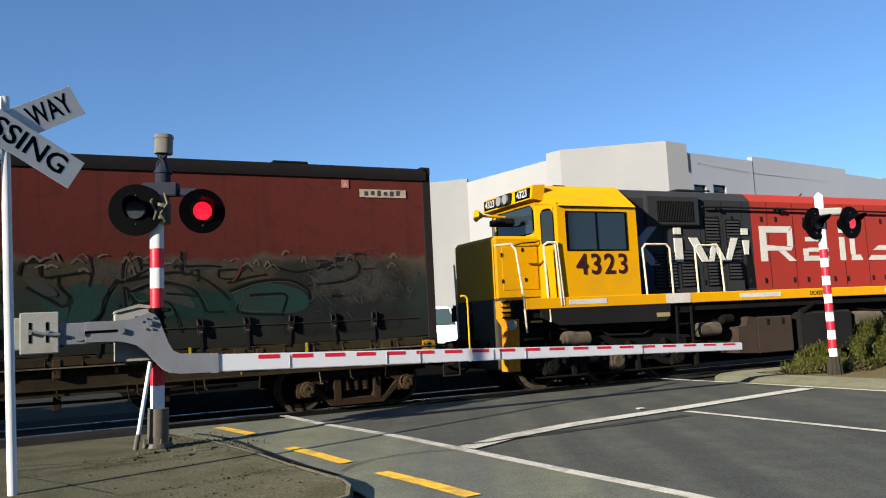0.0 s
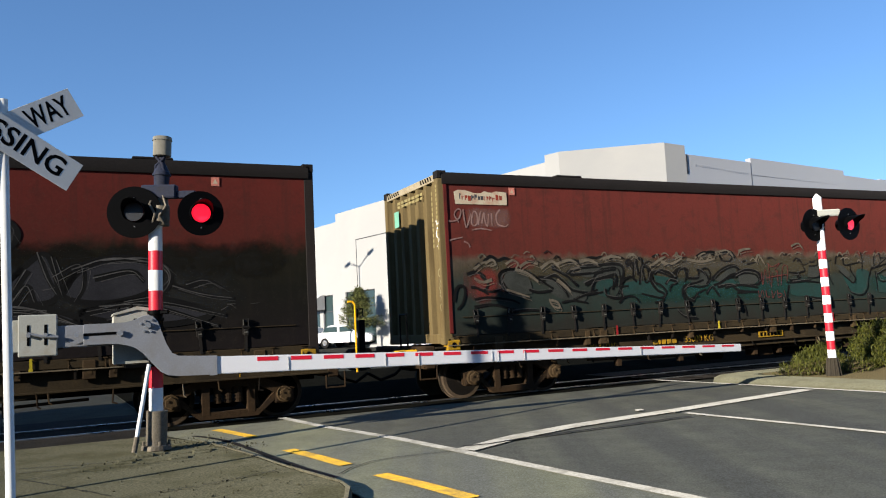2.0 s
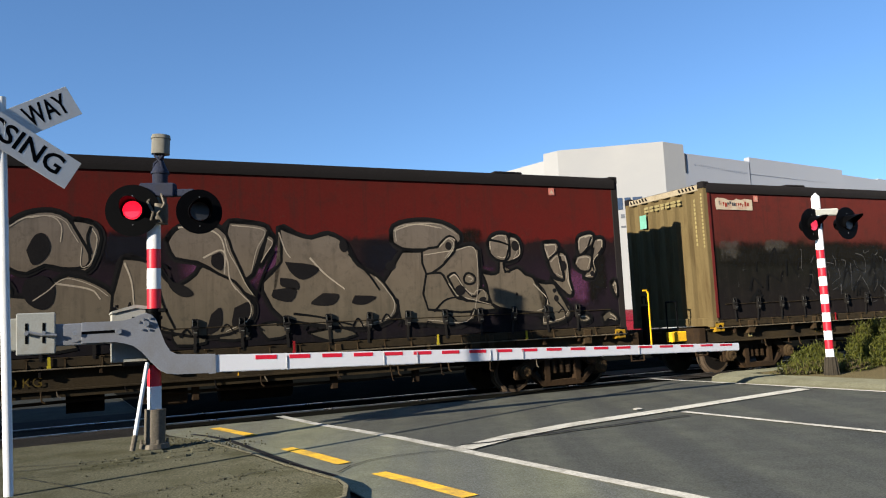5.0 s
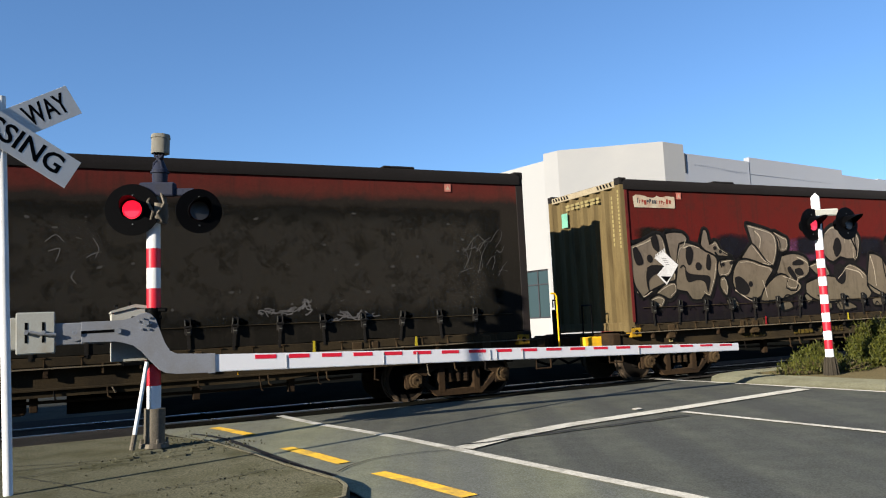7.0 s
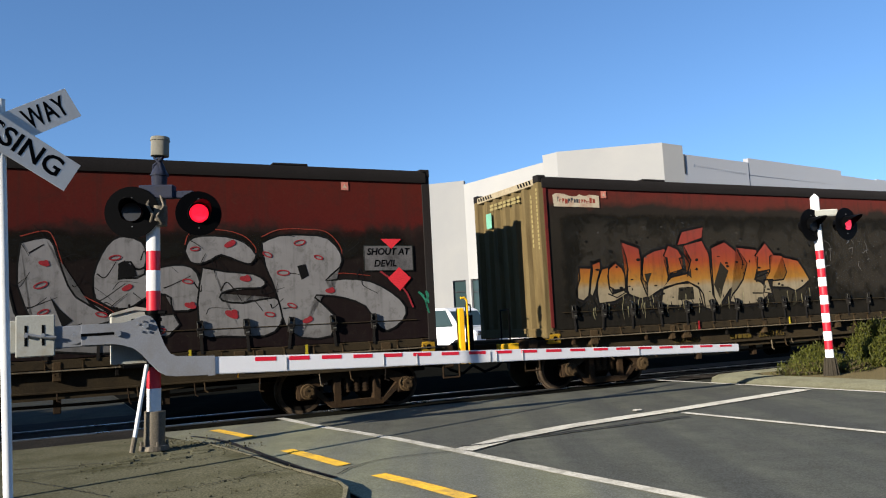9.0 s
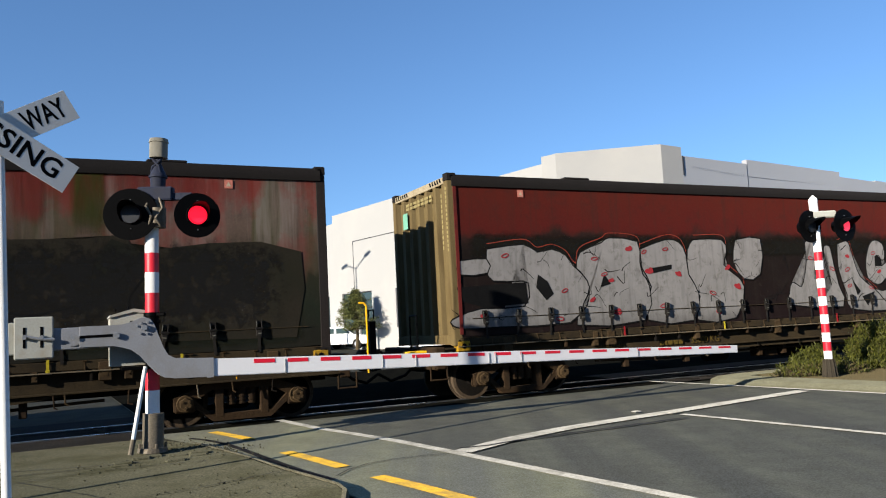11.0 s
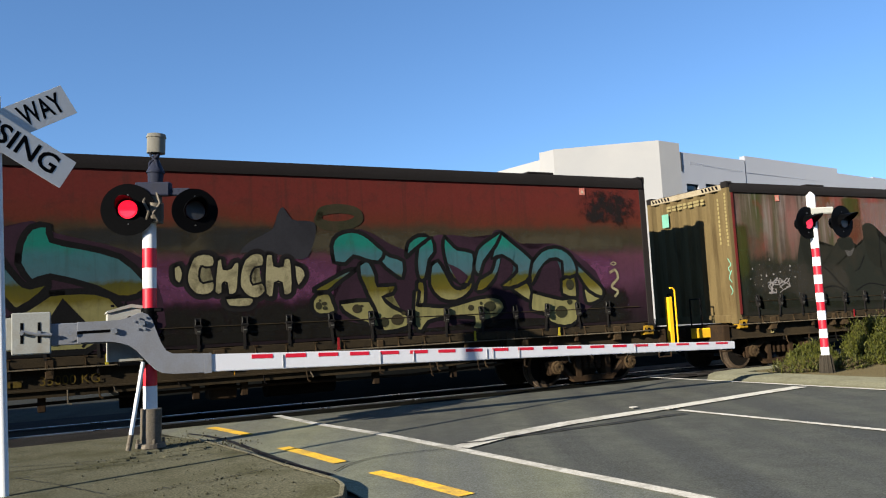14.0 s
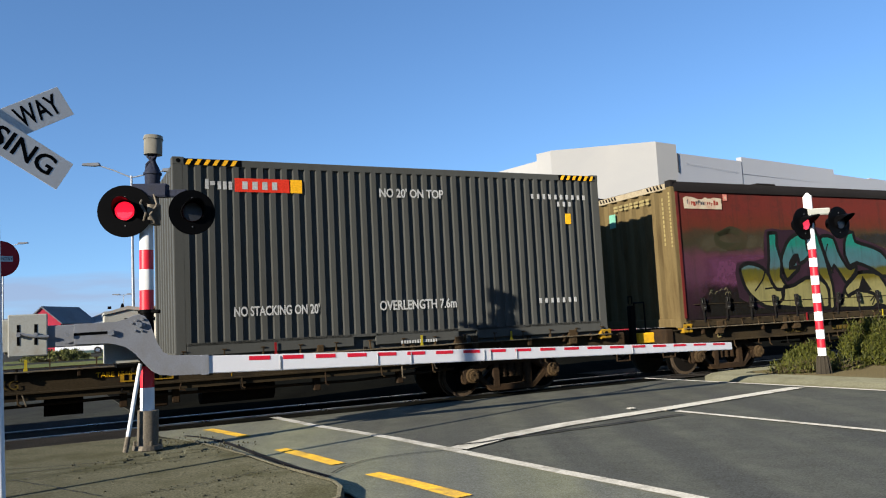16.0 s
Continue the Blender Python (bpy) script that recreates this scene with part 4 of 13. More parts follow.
def build_white_building():
    root = thing("commercial_building", Matrix(), "large white rendered commercial building with stepped parapets", "building")
    # facade corners in the world, with parapet heights
    A, A2 = (10.94, 36.6), (12.17, 37.45)
    B, B2, C, C2, D, E = (5.43, 38.12), (6.04, 37.52), (1.66, 43.17), (-0.66, 43.9), (-6.9, 52.4), (-9.6, 56.2)
    G, H, I, J = (16.52, 40.44), (24.18, 45.8), (27.77, 48.4), (45.5, 61.5)
    wall_panel(root, B, B2, 9.385, thick=0.35)
    wall_panel(root, B2, A, 9.40, thick=0.35)
    wall_panel(root, C, B, 9.03, ((0.15, 2.9, 1.4, 3.7), (4.45, 6.15, 1.3, 3.7)))
    wall_panel(root, C2, C, 9.25, ((1.5, 2.25, 1.6, 3.7),), thick=0.32)
    wall_panel(root, D, C2, 9.08, ((1.0, 2.6, 0.3, 3.75), (3.1, 4.7, 0.3, 3.75), (7.4, 8.8, 1.4, 3.7), (9.05, 10.35, 1.4, 3.7)))
    wall_panel(root, E, D, 8.55, ((0.6, 1.9, 0.3, 3.7), (2.4, 3.9, 0.0, 3.7)))
    wall_panel(root, A, A2, 9.385, material="render_white", thick=0.35)
    wall_panel(root, A2, G, 8.96, ((0.35, 1.3, 6.42, 7.42), (1.85, 2.9, 6.5, 7.5)), material="metal_white")
    wall_panel(root, (G[0] + 0.04, G[1] + 0.05), H, 9.20, material="metal_white")
    wall_panel(root, H, I, 8.92, material="metal_white")
    wall_panel(root, I, J, 9.0, material="metal_white")
    wall_panel(root, J, (20, 80), 8.9, material="metal_white")
    wall_panel(root, (-2, 74), E, 8.5, material="render_white")
    bm = bmesh.new()
    vs = [bm.verts.new((x, y, 8.3)) for x, y in (B, B2, A, A2, G, H, I, J, (20, 80), (-2, 74), E, D, C2, C)]
    bm.faces.new(vs)
    roof = part("roof", bm, M["roof_grey"], root)
    bm = bmesh.new()
    d = Vector((C2[0] - D[0], C2[1] - D[1], 0)).normalized()
    nrm = Vector((d.y, -d.x, 0))
    for lo, hi, z0, z1 in ((2.6, 9.0, 7.02, 7.07), (2.6, 2.66, 3.9, 7.05)):
        p, q = Vector((*D, 0)) + d * lo, Vector((*D, 0)) + d * hi
        vs = [bm.verts.new(v) for v in (p + nrm * 0.012 + Vector((0, 0, z0)), q + nrm * 0.012 + Vector((0, 0, z0)), q + nrm * 0.012 + Vector((0, 0, z1)), p + nrm * 0.012 + Vector((0, 0, z1)))]
        f = bm.faces.new(vs)
        r = bmesh.ops.extrude_face_region(bm, geom=[f])
        for v in r["geom"]:
            if isinstance(v, bmesh.types.BMVert):
                v.co -= nrm * 0.02
    part("panel_joint", bm, M["dark_trim"], root, "thin dark panel joint")
    # curved awning at the far end
    bm = bmesh.new()
    prof = [(0, 3.75), (-0.3, 3.70), (-0.6, 3.50), (-0.76, 3.2), (-0.78, 2.75), (0, 2.72)]
    prism(bm, prof, -0.6, 2.6, "x")
    aw = part("awning", bm, M["render_white"], root, "rounded white awning")
    e = Vector((E[0], E[1], 0))
    dd = (Vector((*D, 0)) - e)
    aw.matrix_local = Matrix.Translation(e) @ dd.to_track_quat("X", "Z").to_matrix().to_4x4()
    bm = bmesh.new()
    prism(bm, prof, 2.6, 2.66, "x")
    part("awning_end", bm, M["render_white"], aw)
    # worn trade sign on the tower: a row of dark blue shapes round a globe, rows of pale grey bars under it
    d = Vector((A[0] - B2[0], A[1] - B2[1], 0)).normalized()
    m = Matrix.Translation(Vector((*B2, 0))) @ d.to_track_quat("X", "Z").to_matrix().to_4x4()
    for x0, x1 in ((1.02, 1.55), (2.55, 2.92), (3.02, 3.30), (3.40, 3.84)):
        bm = bmesh.new()
        box(bm, x0, -0.035, 6.28, x1, -0.004, 6.84, 0.008)
        block = part("sign_shape", bm, M["sign_slate"], root, "dark blue sign shape")
        block.matrix_local = m
    bm = bmesh.new()
    ring = [(2.03 + 0.36 * math.cos(k * math.pi / 12), -0.02, 6.57 + 0.30 * math.sin(k * math.pi / 12)) for k in range(25)]
    tube(bm, ring, 0.028, 6)
    tube(bm, [(1.68, -0.02, 6.57), (2.38, -0.02, 6.57)], 0.02, 6)
    tube(bm, [(2.03, -0.02, 6.27), (2.03, -0.02, 6.87)], 0.02, 6)
    globe = part("sign_globe", bm, M["sign_slate"], root, "blue globe emblem of the sign")
    globe.matrix_local = m
    for z, tall, step, key in ((5.86, 0.20, 0.34, "roof_grey"), (5.40, 0.10, 0.42, "roof_grey")):
        x = 1.1
        while x < 4.0:
            bm = bmesh.new()
            box(bm, x, -0.012, z, x + step * 0.55, -0.003, z + tall)
            bar = part("sign_bar", bm, M[key], root, "grey bar of the sign")
            bar.matrix_local = m
            x += step
    # parapet trims: a dark slot beside the tower, a thin joint and a row of worn fixings on the sheet wall
    d = Vector((G[0] - A2[0], G[1] - A2[1], 0)).normalized()
    m = Matrix.Translation(Vector((*A2, 0))) @ d.to_track_quat("X", "Z").to_matrix().to_4x4()
    bm = bmesh.new()
    box(bm, 0.02, -0.03, 8.0, 0.09, -0.004, 8.95)
    slot = part("parapet_joint", bm, M["dark_trim"], root, "dark slot between the wall parts")
    slot.matrix_local = m
    rng = random.Random(71)
    for k in range(26):
        x = 0.75 + k * 0.165
        bm = bmesh.new()
        box(bm, x - 0.035, -0.012, 8.42 - 0.006 * k + rng.gauss(0, 0.03), x + 0.035, -0.003, 8.52 - 0.006 * k + rng.gauss(0, 0.02))
        bit = part("worn_fixing", bm, M["metal_white"], root)
        bit.matrix_local = m


def build_low_shop():
    root = thing("low_shop", Matrix(), "low white workshop building with dark and red signs", "building")
    a, b = Vector((-19.2, 66.8, 0)), Vector((-9.8, 56.4, 0))
    wall_panel(root, a[:2], b[:2], 5.45, ((3.2, 4.4, 0.2, 2.9), (6.2, 7.3, 0.2, 2.9), (8.3, 9.4, 0.2, 2.9), (10.6, 12.0, 0.2, 2.9), (12.6, 13.6, 0.2, 2.9)))
    wall_panel(root, (-23.4, 81.4), a[:2], 5.3)
    bm = bmesh.new()
    vs = [bm.verts.new(v) for v in ((*a[:2], 5.2), (*b[:2], 5.2), (-4, 72, 5.2), (-24, 84, 5.2))]
    bm.faces.new(vs)
    part("roof", bm, M["roof_grey"], root)
    m = Matrix.Translation(a) @ (b - a).to_track_quat("X", "Z").to_matrix().to_4x4()
    for x, z0, z1, w, key, lab in ((4.4, 3.55, 4.75, 1.1, "dark_trim", "round dark sign"), (6.1, 4.25, 4.75, 1.1, "dark_trim", "dark sign bars"), (6.1, 3.6, 3.95, 1.1, "dark_trim", "dark sign bars"), (9.0, 3.7, 5.0, 4.0, "sign_red", "red sign board"), (0.8, 3.6, 4.1, 1.6, "sign_red", "small red sign"), (6.3, 3.0, 3.45, 0.9, "roof_grey", "grey vent"), (7.7, 3.0, 3.45, 0.9, "roof_grey", "grey vent"), (9.1, 3.0, 3.45, 0.9, "roof_grey", "grey vent")):
        bm = bmesh.new()
        if "round" in lab:
            cyl(bm, (x, -0.06, (z0 + z1) / 2), (x, 0, (z0 + z1) / 2), w / 2, seg=24)
        else:
            box(bm, x - w / 2, -0.06, z0, x + w / 2, -0.002, z1)
        s = part("sign" if "sign" in lab else "vent", bm, M[key], root, lab)
        s.matrix_local = m
    bm = bmesh.new()
    for k in range(8):
        box(bm, 7.4 + k * 0.42, -0.075, 4.0, 7.65 + k * 0.42, -0.062, 4.55 if k in (2, 4) else 4.4)
    s = part("sign_bars", bm, M["render_white"], root, "white bars on the red sign")
    s.matrix_local = m


def build_house(x, y, w, d, h, ridge, yaw, wall, roof, label, base=0.2):
    root = thing("house", pose(x, y, base, 0, 0, yaw), label, "house")
    bm = bmesh.new()
    prism(bm, [(-w / 2, 0), (w / 2, 0), (w / 2, h), (0, ridge), (-w / 2, h)], -d / 2, d / 2)
    part("wall", bm, M[wall], root)
    for s in (-1, 1):
        bm = bmesh.new()
        e = s * (w / 2 + 0.4)
        slope = (ridge - h) / (w / 2)
        prism(bm, [(0, ridge + 0.02), (e, h - 0.4 * slope + 0.02), (e, h - 0.4 * slope + 0.2), (0, ridge + 0.2)], -d / 2 - 0.3, d / 2 + 0.3)
        part("roof", bm, M[roof], root)
    for k, wx in enumerate((-w * 0.25, w * 0.22)):
        bm = bmesh.new()
        box(bm, wx - 0.55, -d / 2 - 0.04, h * 0.45, wx + 0.55, -d / 2 + 0.02, h * 0.85)
        fr = part("window", bm, M["render_white"], root, "white framed window")
        bm = bmesh.new()
        box(bm, wx - 0.45, -d / 2 - 0.06, h * 0.48, wx + 0.45, -d / 2 - 0.035, h * 0.82)
        part("pane", bm, M["window"], fr)
    return root


def build_car(m, paint, label, van=False, name="parked_car"):
    root = thing(name, m, label, "car")
    L, W = (4.6, 1.74) if not van else (4.9, 1.85)
    if van:
        body = [(-2.4, 0.35), (2.35, 0.35), (2.45, 0.6), (2.4, 0.95), (1.35, 1.12), (-2.4, 1.12)]
        cab = [(-2.35, 1.10), (1.35, 1.10), (0.75, 1.82), (0.4, 1.93), (-2.15, 1.93), (-2.35, 1.75)]
    else:
        body = [(-2.2, 0.32), (2.15, 0.32), (2.25, 0.5), (2.2, 0.72), (1.95, 0.82), (1.0, 0.93), (-1.5, 0.96), (-2.1, 0.93), (-2.25, 0.7)]
        cab = [(-1.75, 0.93), (1.05, 0.91), (0.35, 1.36), (0.1, 1.42), (-0.95, 1.43), (-1.25, 1.36)]
    bm = bmesh.new()
    prism(bm, body, -W / 2, W / 2)
    bmesh.ops.bevel(bm, geom=bm.edges[:], offset=0.06, segments=2, affect="EDGES")
    part("body", bm, M[paint], root, smooth=True)
    bm = bmesh.new()
    prism(bm, cab, -W / 2 + 0.08, W / 2 - 0.08)
    bmesh.ops.bevel(bm, geom=bm.edges[:], offset=0.05, segments=2, affect="EDGES")
    part("cabin", bm, M[paint], root, smooth=True)
    cx = sum(p[0] for p in cab) / len(cab)
    cz = (min(p[1] for p in cab) + max(p[1] for p in cab)) / 2
    for s in (-1, 1):
        for lo, hi in ((0.06, 0.48), (0.54, 0.92)):
            x0, x1 = cab[0][0] + (cab[1][0] - cab[0][0]) * lo, cab[0][0] + (cab[1][0] - cab[0][0]) * hi
            top = max(p[1] for p in cab) - 0.10
            bm = bmesh.new()
            y = s * (W / 2 - 0.075)
            shift0 = 0.28 if lo < 0.1 else 0.0
            shift1 = 0.42 if hi > 0.9 else 0.0
            prism(bm, [(x0, cab[0][1] + 0.06), (x1, cab[0][1] + 0.06), (x1 - shift1, top), (x0 + shift0 * (0 if van else 1), top)], min(y, y - s * 0.02) - 0.002, max(y, y - s * 0.02) + 0.002)
            part("side_window", bm, M["window"], root, "dark side window")
    bm = bmesh.new()
    p, q = Vector(cab[1]), Vector(cab[2])
    n = Vector((q.y - p.y, p.x - q.x)).normalized() * 0.02
    a, b = p.lerp(q, 0.10) , p.lerp(q, 0.92)
    prism(bm, [(a.x + n.x, a.y + n.y), (b.x + n.x, b.y + n.y), (b.x - n.x, b.y - n.y), (a.x - n.x, a.y - n.y)], -W / 2 + 0.18, W / 2 - 0.18)
    part("windscreen", bm, M["window"], root, "dark windscreen")
    for x in (1.35, -1.35):
        for s in (-1, 1):
            bm = bmesh.new()
            y = s * W / 2
            cyl(bm, (x, y - s * 0.2, 0.32), (x, y + s * 0.01, 0.32), 0.32, seg=24)
            wh = part("wheel", bm, M["tyre"], root, smooth=True)
            bm = bmesh.new()
            cyl(bm, (x, y, 0.32), (x, y + s * 0.02, 0.32), 0.19, 0.17, seg=18)
            part("rim", bm, M["chrome"], wh)
    for s in (-1, 1):
        bm = bmesh.new()
        box(bm, body[2][0] - 0.14, s * 0.62 - 0.18, 0.58 if not van else 0.78, body[2][0] + 0.01, s * 0.62 + 0.18, 0.72 if not van else 0.95, 0.02)
        part("headlight", bm, M["chrome"], root, "clear headlight")
    bm = bmesh.new()
    box(bm, body[2][0] - 0.05, -0.36, 0.45, body[2][0] + 0.015, 0.36, 0.62, 0.02)
    part("grille", bm, M["dark_trim"], root, "dark grille")
    return root


def build_street_lamp(x, y, h, arms, label, base=0.0, r=0.09):
    root = thing("street_lamp", pose(x, y, base), label, "street lamp", "street lamps")
    bm = bmesh.new()
    cyl(bm, (0, 0, 0), (0, 0, h), r, r * 0.6, seg=12)
    part("pole", bm, M["galv"], root, smooth=True)
    for dx, dz in arms:
        bm = bmesh.new()
        tube(bm, [(0, 0, h - 0.1), (dx * 0.5, 0, h - 0.1 + dz * 0.55), (dx, 0, h - 0.1 + dz)], 0.035, 8)
        part("arm", bm, M["galv"], root, smooth=True)
        s = 1 if dx > 0 else -1
        bm = bmesh.new()
        prism(bm, [(dx - s * 0.15, h - 0.14 + dz), (dx + s * 0.15, h - 0.16 + dz), (dx + s * 0.75, h - 0.10 + dz), (dx + s * 0.70, h + dz), (dx - s * 0.1, h + dz)], -0.13, 0.13)
        part("lantern", bm, M["grey_paint"], root, "flat grey lantern")


def build_background():
    build_white_building()
    build_low_shop()
    build_house(-52.0, 110, 5.2, 8, 3.9, 6.0, -8, "house_red", "roof_grey", "crimson boarded house with a steep gable")
    build_house(-45.5, 116, 9, 8, 3.6, 5.3, 62, "house_cream", "roof_grey", "cream house with a long grey roof")
    build_house(-24.5, 80, 4.6, 9, 3.6, 5.2, -6, "house_cream", "roof_brown", "cream gabled house with a brown roof")
    build_house(-31.0, 86, 12, 9, 2.5, 3.3, 70, "window", "roof_grey", "long low pavilion with a pale roof")
    build_house(-62, 118, 14, 8, 3.4, 5.0, 80, "house_cream", "roof_grey", "low house with a grey roof")
    build_car(pose(-6.0, 50.5, 0.19, 0, 0, -28), "car_white", "white sedan parked before the white building")
    build_car(pose(-9.6, 52.5, 0.19, 0, 0, 160), "car_white", "white hatchback parked by the awning")
    build_car(pose(-11.4, 49.5, 0.19, 0, 0, -12), "car_blue", "slate-blue car parked on the verge")
    build_car(pose(0.45, 33.0, 0.05, 0, 0, -50), "car_white", "white van waiting in the side yard", True, "parked_van")
    build_car(pose(8.35, 34.3, 0.08, 0, 0, 64), "car_red", "dark red car parked beside the white building")
    build_car(pose(-33, 74, 0.19, 0, 0, 20), "car_white", "white car parked far down the street")
    build_street_lamp(-15.25, 40, 9.55, ((-1.75, 0.75), (1.75, 0.28)), "tall grey twin-arm street lamp", 0.15)
    build_street_lamp(-38.2, 70, 9.9, ((1.5, 0.35),), "tall grey street lamp with one arm", 0.2)
    build_street_lamp(-36.2, 92, 6.4, ((-0.55, 0.1), (0.55, 0.1)), "short twin floodlight mast", 0.2, 0.06)
    # round red sign on a pole, across the track
    root = thing("round_sign", pose(-12.05, 22.0, 0.0, 0, 0, 53), "round red sign with a white bar on a grey pole", "road sign")
    bm = bmesh.new()
    cyl(bm, (0, 0.05, 0), (0, 0.05, 4.05), 0.035, seg=12)
    part("pole", bm, M["galv"], root, smooth=True)
    bm = bmesh.new()
    cyl(bm, (0, 0, 3.74), (0, 0.01, 3.74), 0.50, seg=40)
    disc = part("disc", bm, M["sign_red"], root, "round red disc")
    bm = bmesh.new()
    box(bm, -0.31, -0.006, 3.66, 0.31, -0.001, 3.82)
    part("white_bar", bm, M["sign_white"], disc)
    lettering("lettering", "NO ENTRY", 0.125, pose(0, -0.009, 3.74, 90, 0, 0), M["black_paint"], disc, 0.0, "black letters", depth=0.001)
    # blue parking sign
    root = thing("parking_sign", pose(-15.55, 50.0, 0.18), "small blue parking sign on a white pole", "road sign")
    bm = bmesh.new()
    cyl(bm, (0, 0.03, 0), (0, 0.03, 4.0), 0.04, seg=10)
    part("pole", bm, M["white_paint"], root, smooth=True)
    bm = bmesh.new()
    box(bm, -0.22, -0.01, 3.58, 0.22, 0.01, 4.08, 0.004)
    box(bm, -0.22, -0.01, 3.36, 0.22, 0.01, 3.54, 0.004)
    plate = part("plate", bm, M["sign_blue"], root)
    lettering("lettering", "P", 0.38, pose(0, -0.014, 3.83, 90, 0, 0), M["white_paint"], plate, 0.005, "white letter", depth=0.001)
    # bushes and the conifer by the shops
    shrub(pose(-16.0, 56.5, 0.2), 1.5, 1.2, 2.6, 21, "dark green bush before the workshop", 5200, 200, "leaf_dark", 0.10)
    shrub(pose(-18.2, 54.5, 0.2), 1.6, 1.0, 1.6, 22, "dark green bush on the verge", 4200, 160, "leaf_dark", 0.10)
    shrub(pose(-20.6, 52.5, 0.2), 1.4, 1.0, 1.9, 23, "olive bush on the verge", 3600, 160, "leaf_dark", 0.10)
    shrub(pose(-13.3, 52.0, 0.2), 2.2, 0.8, 0.75, 24, "low clipped hedge on the verge", 4200, 160, "leaf_dark", 0.08)
    shrub(pose(-24.0, 50.0, 0.2), 2.2, 1.2, 0.9, 25, "rough low bushes on the verge", 3600, 160, "leaf_dark", 0.08)
    shrub(pose(-62.0, 108.0, 0.2), 4.0, 2.5, 5.2, 27, "dark spreading tree far down the street", 4200, 160, "leaf_dark", 0.25)
    conifer(pose(-4.95, 47.0, 0.19), 3.35, 31)


def conifer(m, h, seed):
    """Small pine: tapered trunk, whorls of limbs and tufts of needles."""
    rng = random.Random(seed)
    root = thing("tree", m, "small bushy dark green pine before the white building", "tree")
    bm = bmesh.new()
    cyl(bm, (0, 0, 0), (0.05, 0, h * 0.55), 0.11, 0.07, seg=10)
    cyl(bm, (0.05, 0, h * 0.55), (0, 0, h * 0.97), 0.07, 0.02, seg=8)
    part("trunk", bm, M["twig"], root, smooth=True)
    bm = bmesh.new()
    verts, faces = [], []
    for k in range(95):
        t = rng.random()
        z = h * (0.34 + 0.64 * t)
        reach = 1.35 * (1 - t) ** 0.7 * rng.uniform(0.6, 1.15) + 0.15
        a = rng.uniform(0, 6.283)
        p0, p1 = Vector((0, 0, z)), Vector((math.cos(a) * reach, math.sin(a) * reach, z + rng.uniform(0.0, 0.35)))
        cyl(bm, p0, p1, 0.022, 0.006, seg=4, caps=False)
        for j in range(70):
            c = p0.lerp(p1, rng.uniform(0.25, 1.05)) + Vector((rng.gauss(0, 0.09), rng.gauss(0, 0.09), rng.gauss(0, 0.07)))
            d = Vector((rng.gauss(0, 1), rng.gauss(0, 1), rng.uniform(-0.1, 1.3))).normalized()
            w = d.orthogonal().normalized()
            s = rng.uniform(0.05, 0.10)
            b = len(verts)
            verts += [c - d * s, c + w * s * 0.25, c + d * s * 1.4, c - w * s * 0.25]
            faces.append((b, b + 1, b + 2, b + 3))
    part("limbs", bm, M["twig"], root)
    me = bpy.data.meshes.new("crown")
    me.from_pydata([tuple(v) for v in verts], [], faces)
    me.materials.append(M["leaf_dark"])
    ob = new("crown", me)
    ob.parent = root


build_background()


# ---- the train ----
# vehicle space: x forward along the train, y across (negative towards the camera), z up from the rail
PITCH = 17.755
WAGON_LENGTH = 15.61
SIDE = 1.22
FRONT_AT = [(0.0, 5.46), (1.5, 17.34), (2.0, 21.23), (3.5, 33.13), (4.2, 38.65), (6.3, 55.1), (7.0, 60.59), (9.0, 76.53), (11.5, 96.5), (12.5, 104.61), (14.0, 116.7), (16.0, 133.04)]
MOVING = []      # (thing, metres behind the front of the first box)


def front(t):
    """Where the front of the first box stands at t seconds, in metres along the track."""
    ts, ss = [p[0] for p in FRONT_AT], [p[1] for p in FRONT_AT]
    n = len(ts)
    k = max(0, min(n - 2, sum(1 for a in ts if a <= t) - 1))
    def slope(i):
        j0, j1 = max(0, i - 1), min(n - 1, i + 1)
        return (ss[j1] - ss[j0]) / (ts[j1] - ts[j0])
    h = ts[k + 1] - ts[k]
    x = (t - ts[k]) / h
    return (2 * x ** 3 - 3 * x ** 2 + 1) * ss[k] + (x ** 3 - 2 * x ** 2 + x) * h * slope(k) + (3 * x ** 2 - 2 * x ** 3) * ss[k + 1] + (x ** 3 - x ** 2) * h * slope(k + 1)


def add_wheelset(bogie, x, radius):
    bm = bmesh.new()
    for s in (-1, 1):
        y = s * 0.535
        cyl(bm, (0, y - s * 0.065, 0), (0, y, 0), radius * 1.06, seg=36)
        cyl(bm, (0, y, 0), (0, y + s * 0.075, 0), radius, radius * 0.985, seg=36)
        cyl(bm, (0, y + s * 0.075, 0), (0, y + s * 0.079, 0), radius * 0.98, radius * 0.84, seg=36)
        cyl(bm, (0, y + s * 0.05, 0), (0, y + s * 0.13, 0), 0.13, 0.11, seg=18)
    cyl(bm, (0, -0.75, 0), (0, 0.75, 0), 0.065, seg=12)
    ob = part("wheelset", bm, M["wheel"], bogie, "worn steel wheels on one axle, rims coloured as if lit", True)
    # grimy dark disc against a paler rim: the sunlit rim is put into the colours
    ob.data.materials.append(M["grime"])
    for f in ob.data.polygons:
        far = max(math.hypot(ob.data.vertices[v].co.x, ob.data.vertices[v].co.z) for v in f.vertices)
        if abs(f.normal.y) > 0.9 and far < radius * 0.9 or far < radius * 0.5:
            f.material_index = 1
    ob.location = (x, 0, radius)
    return ob


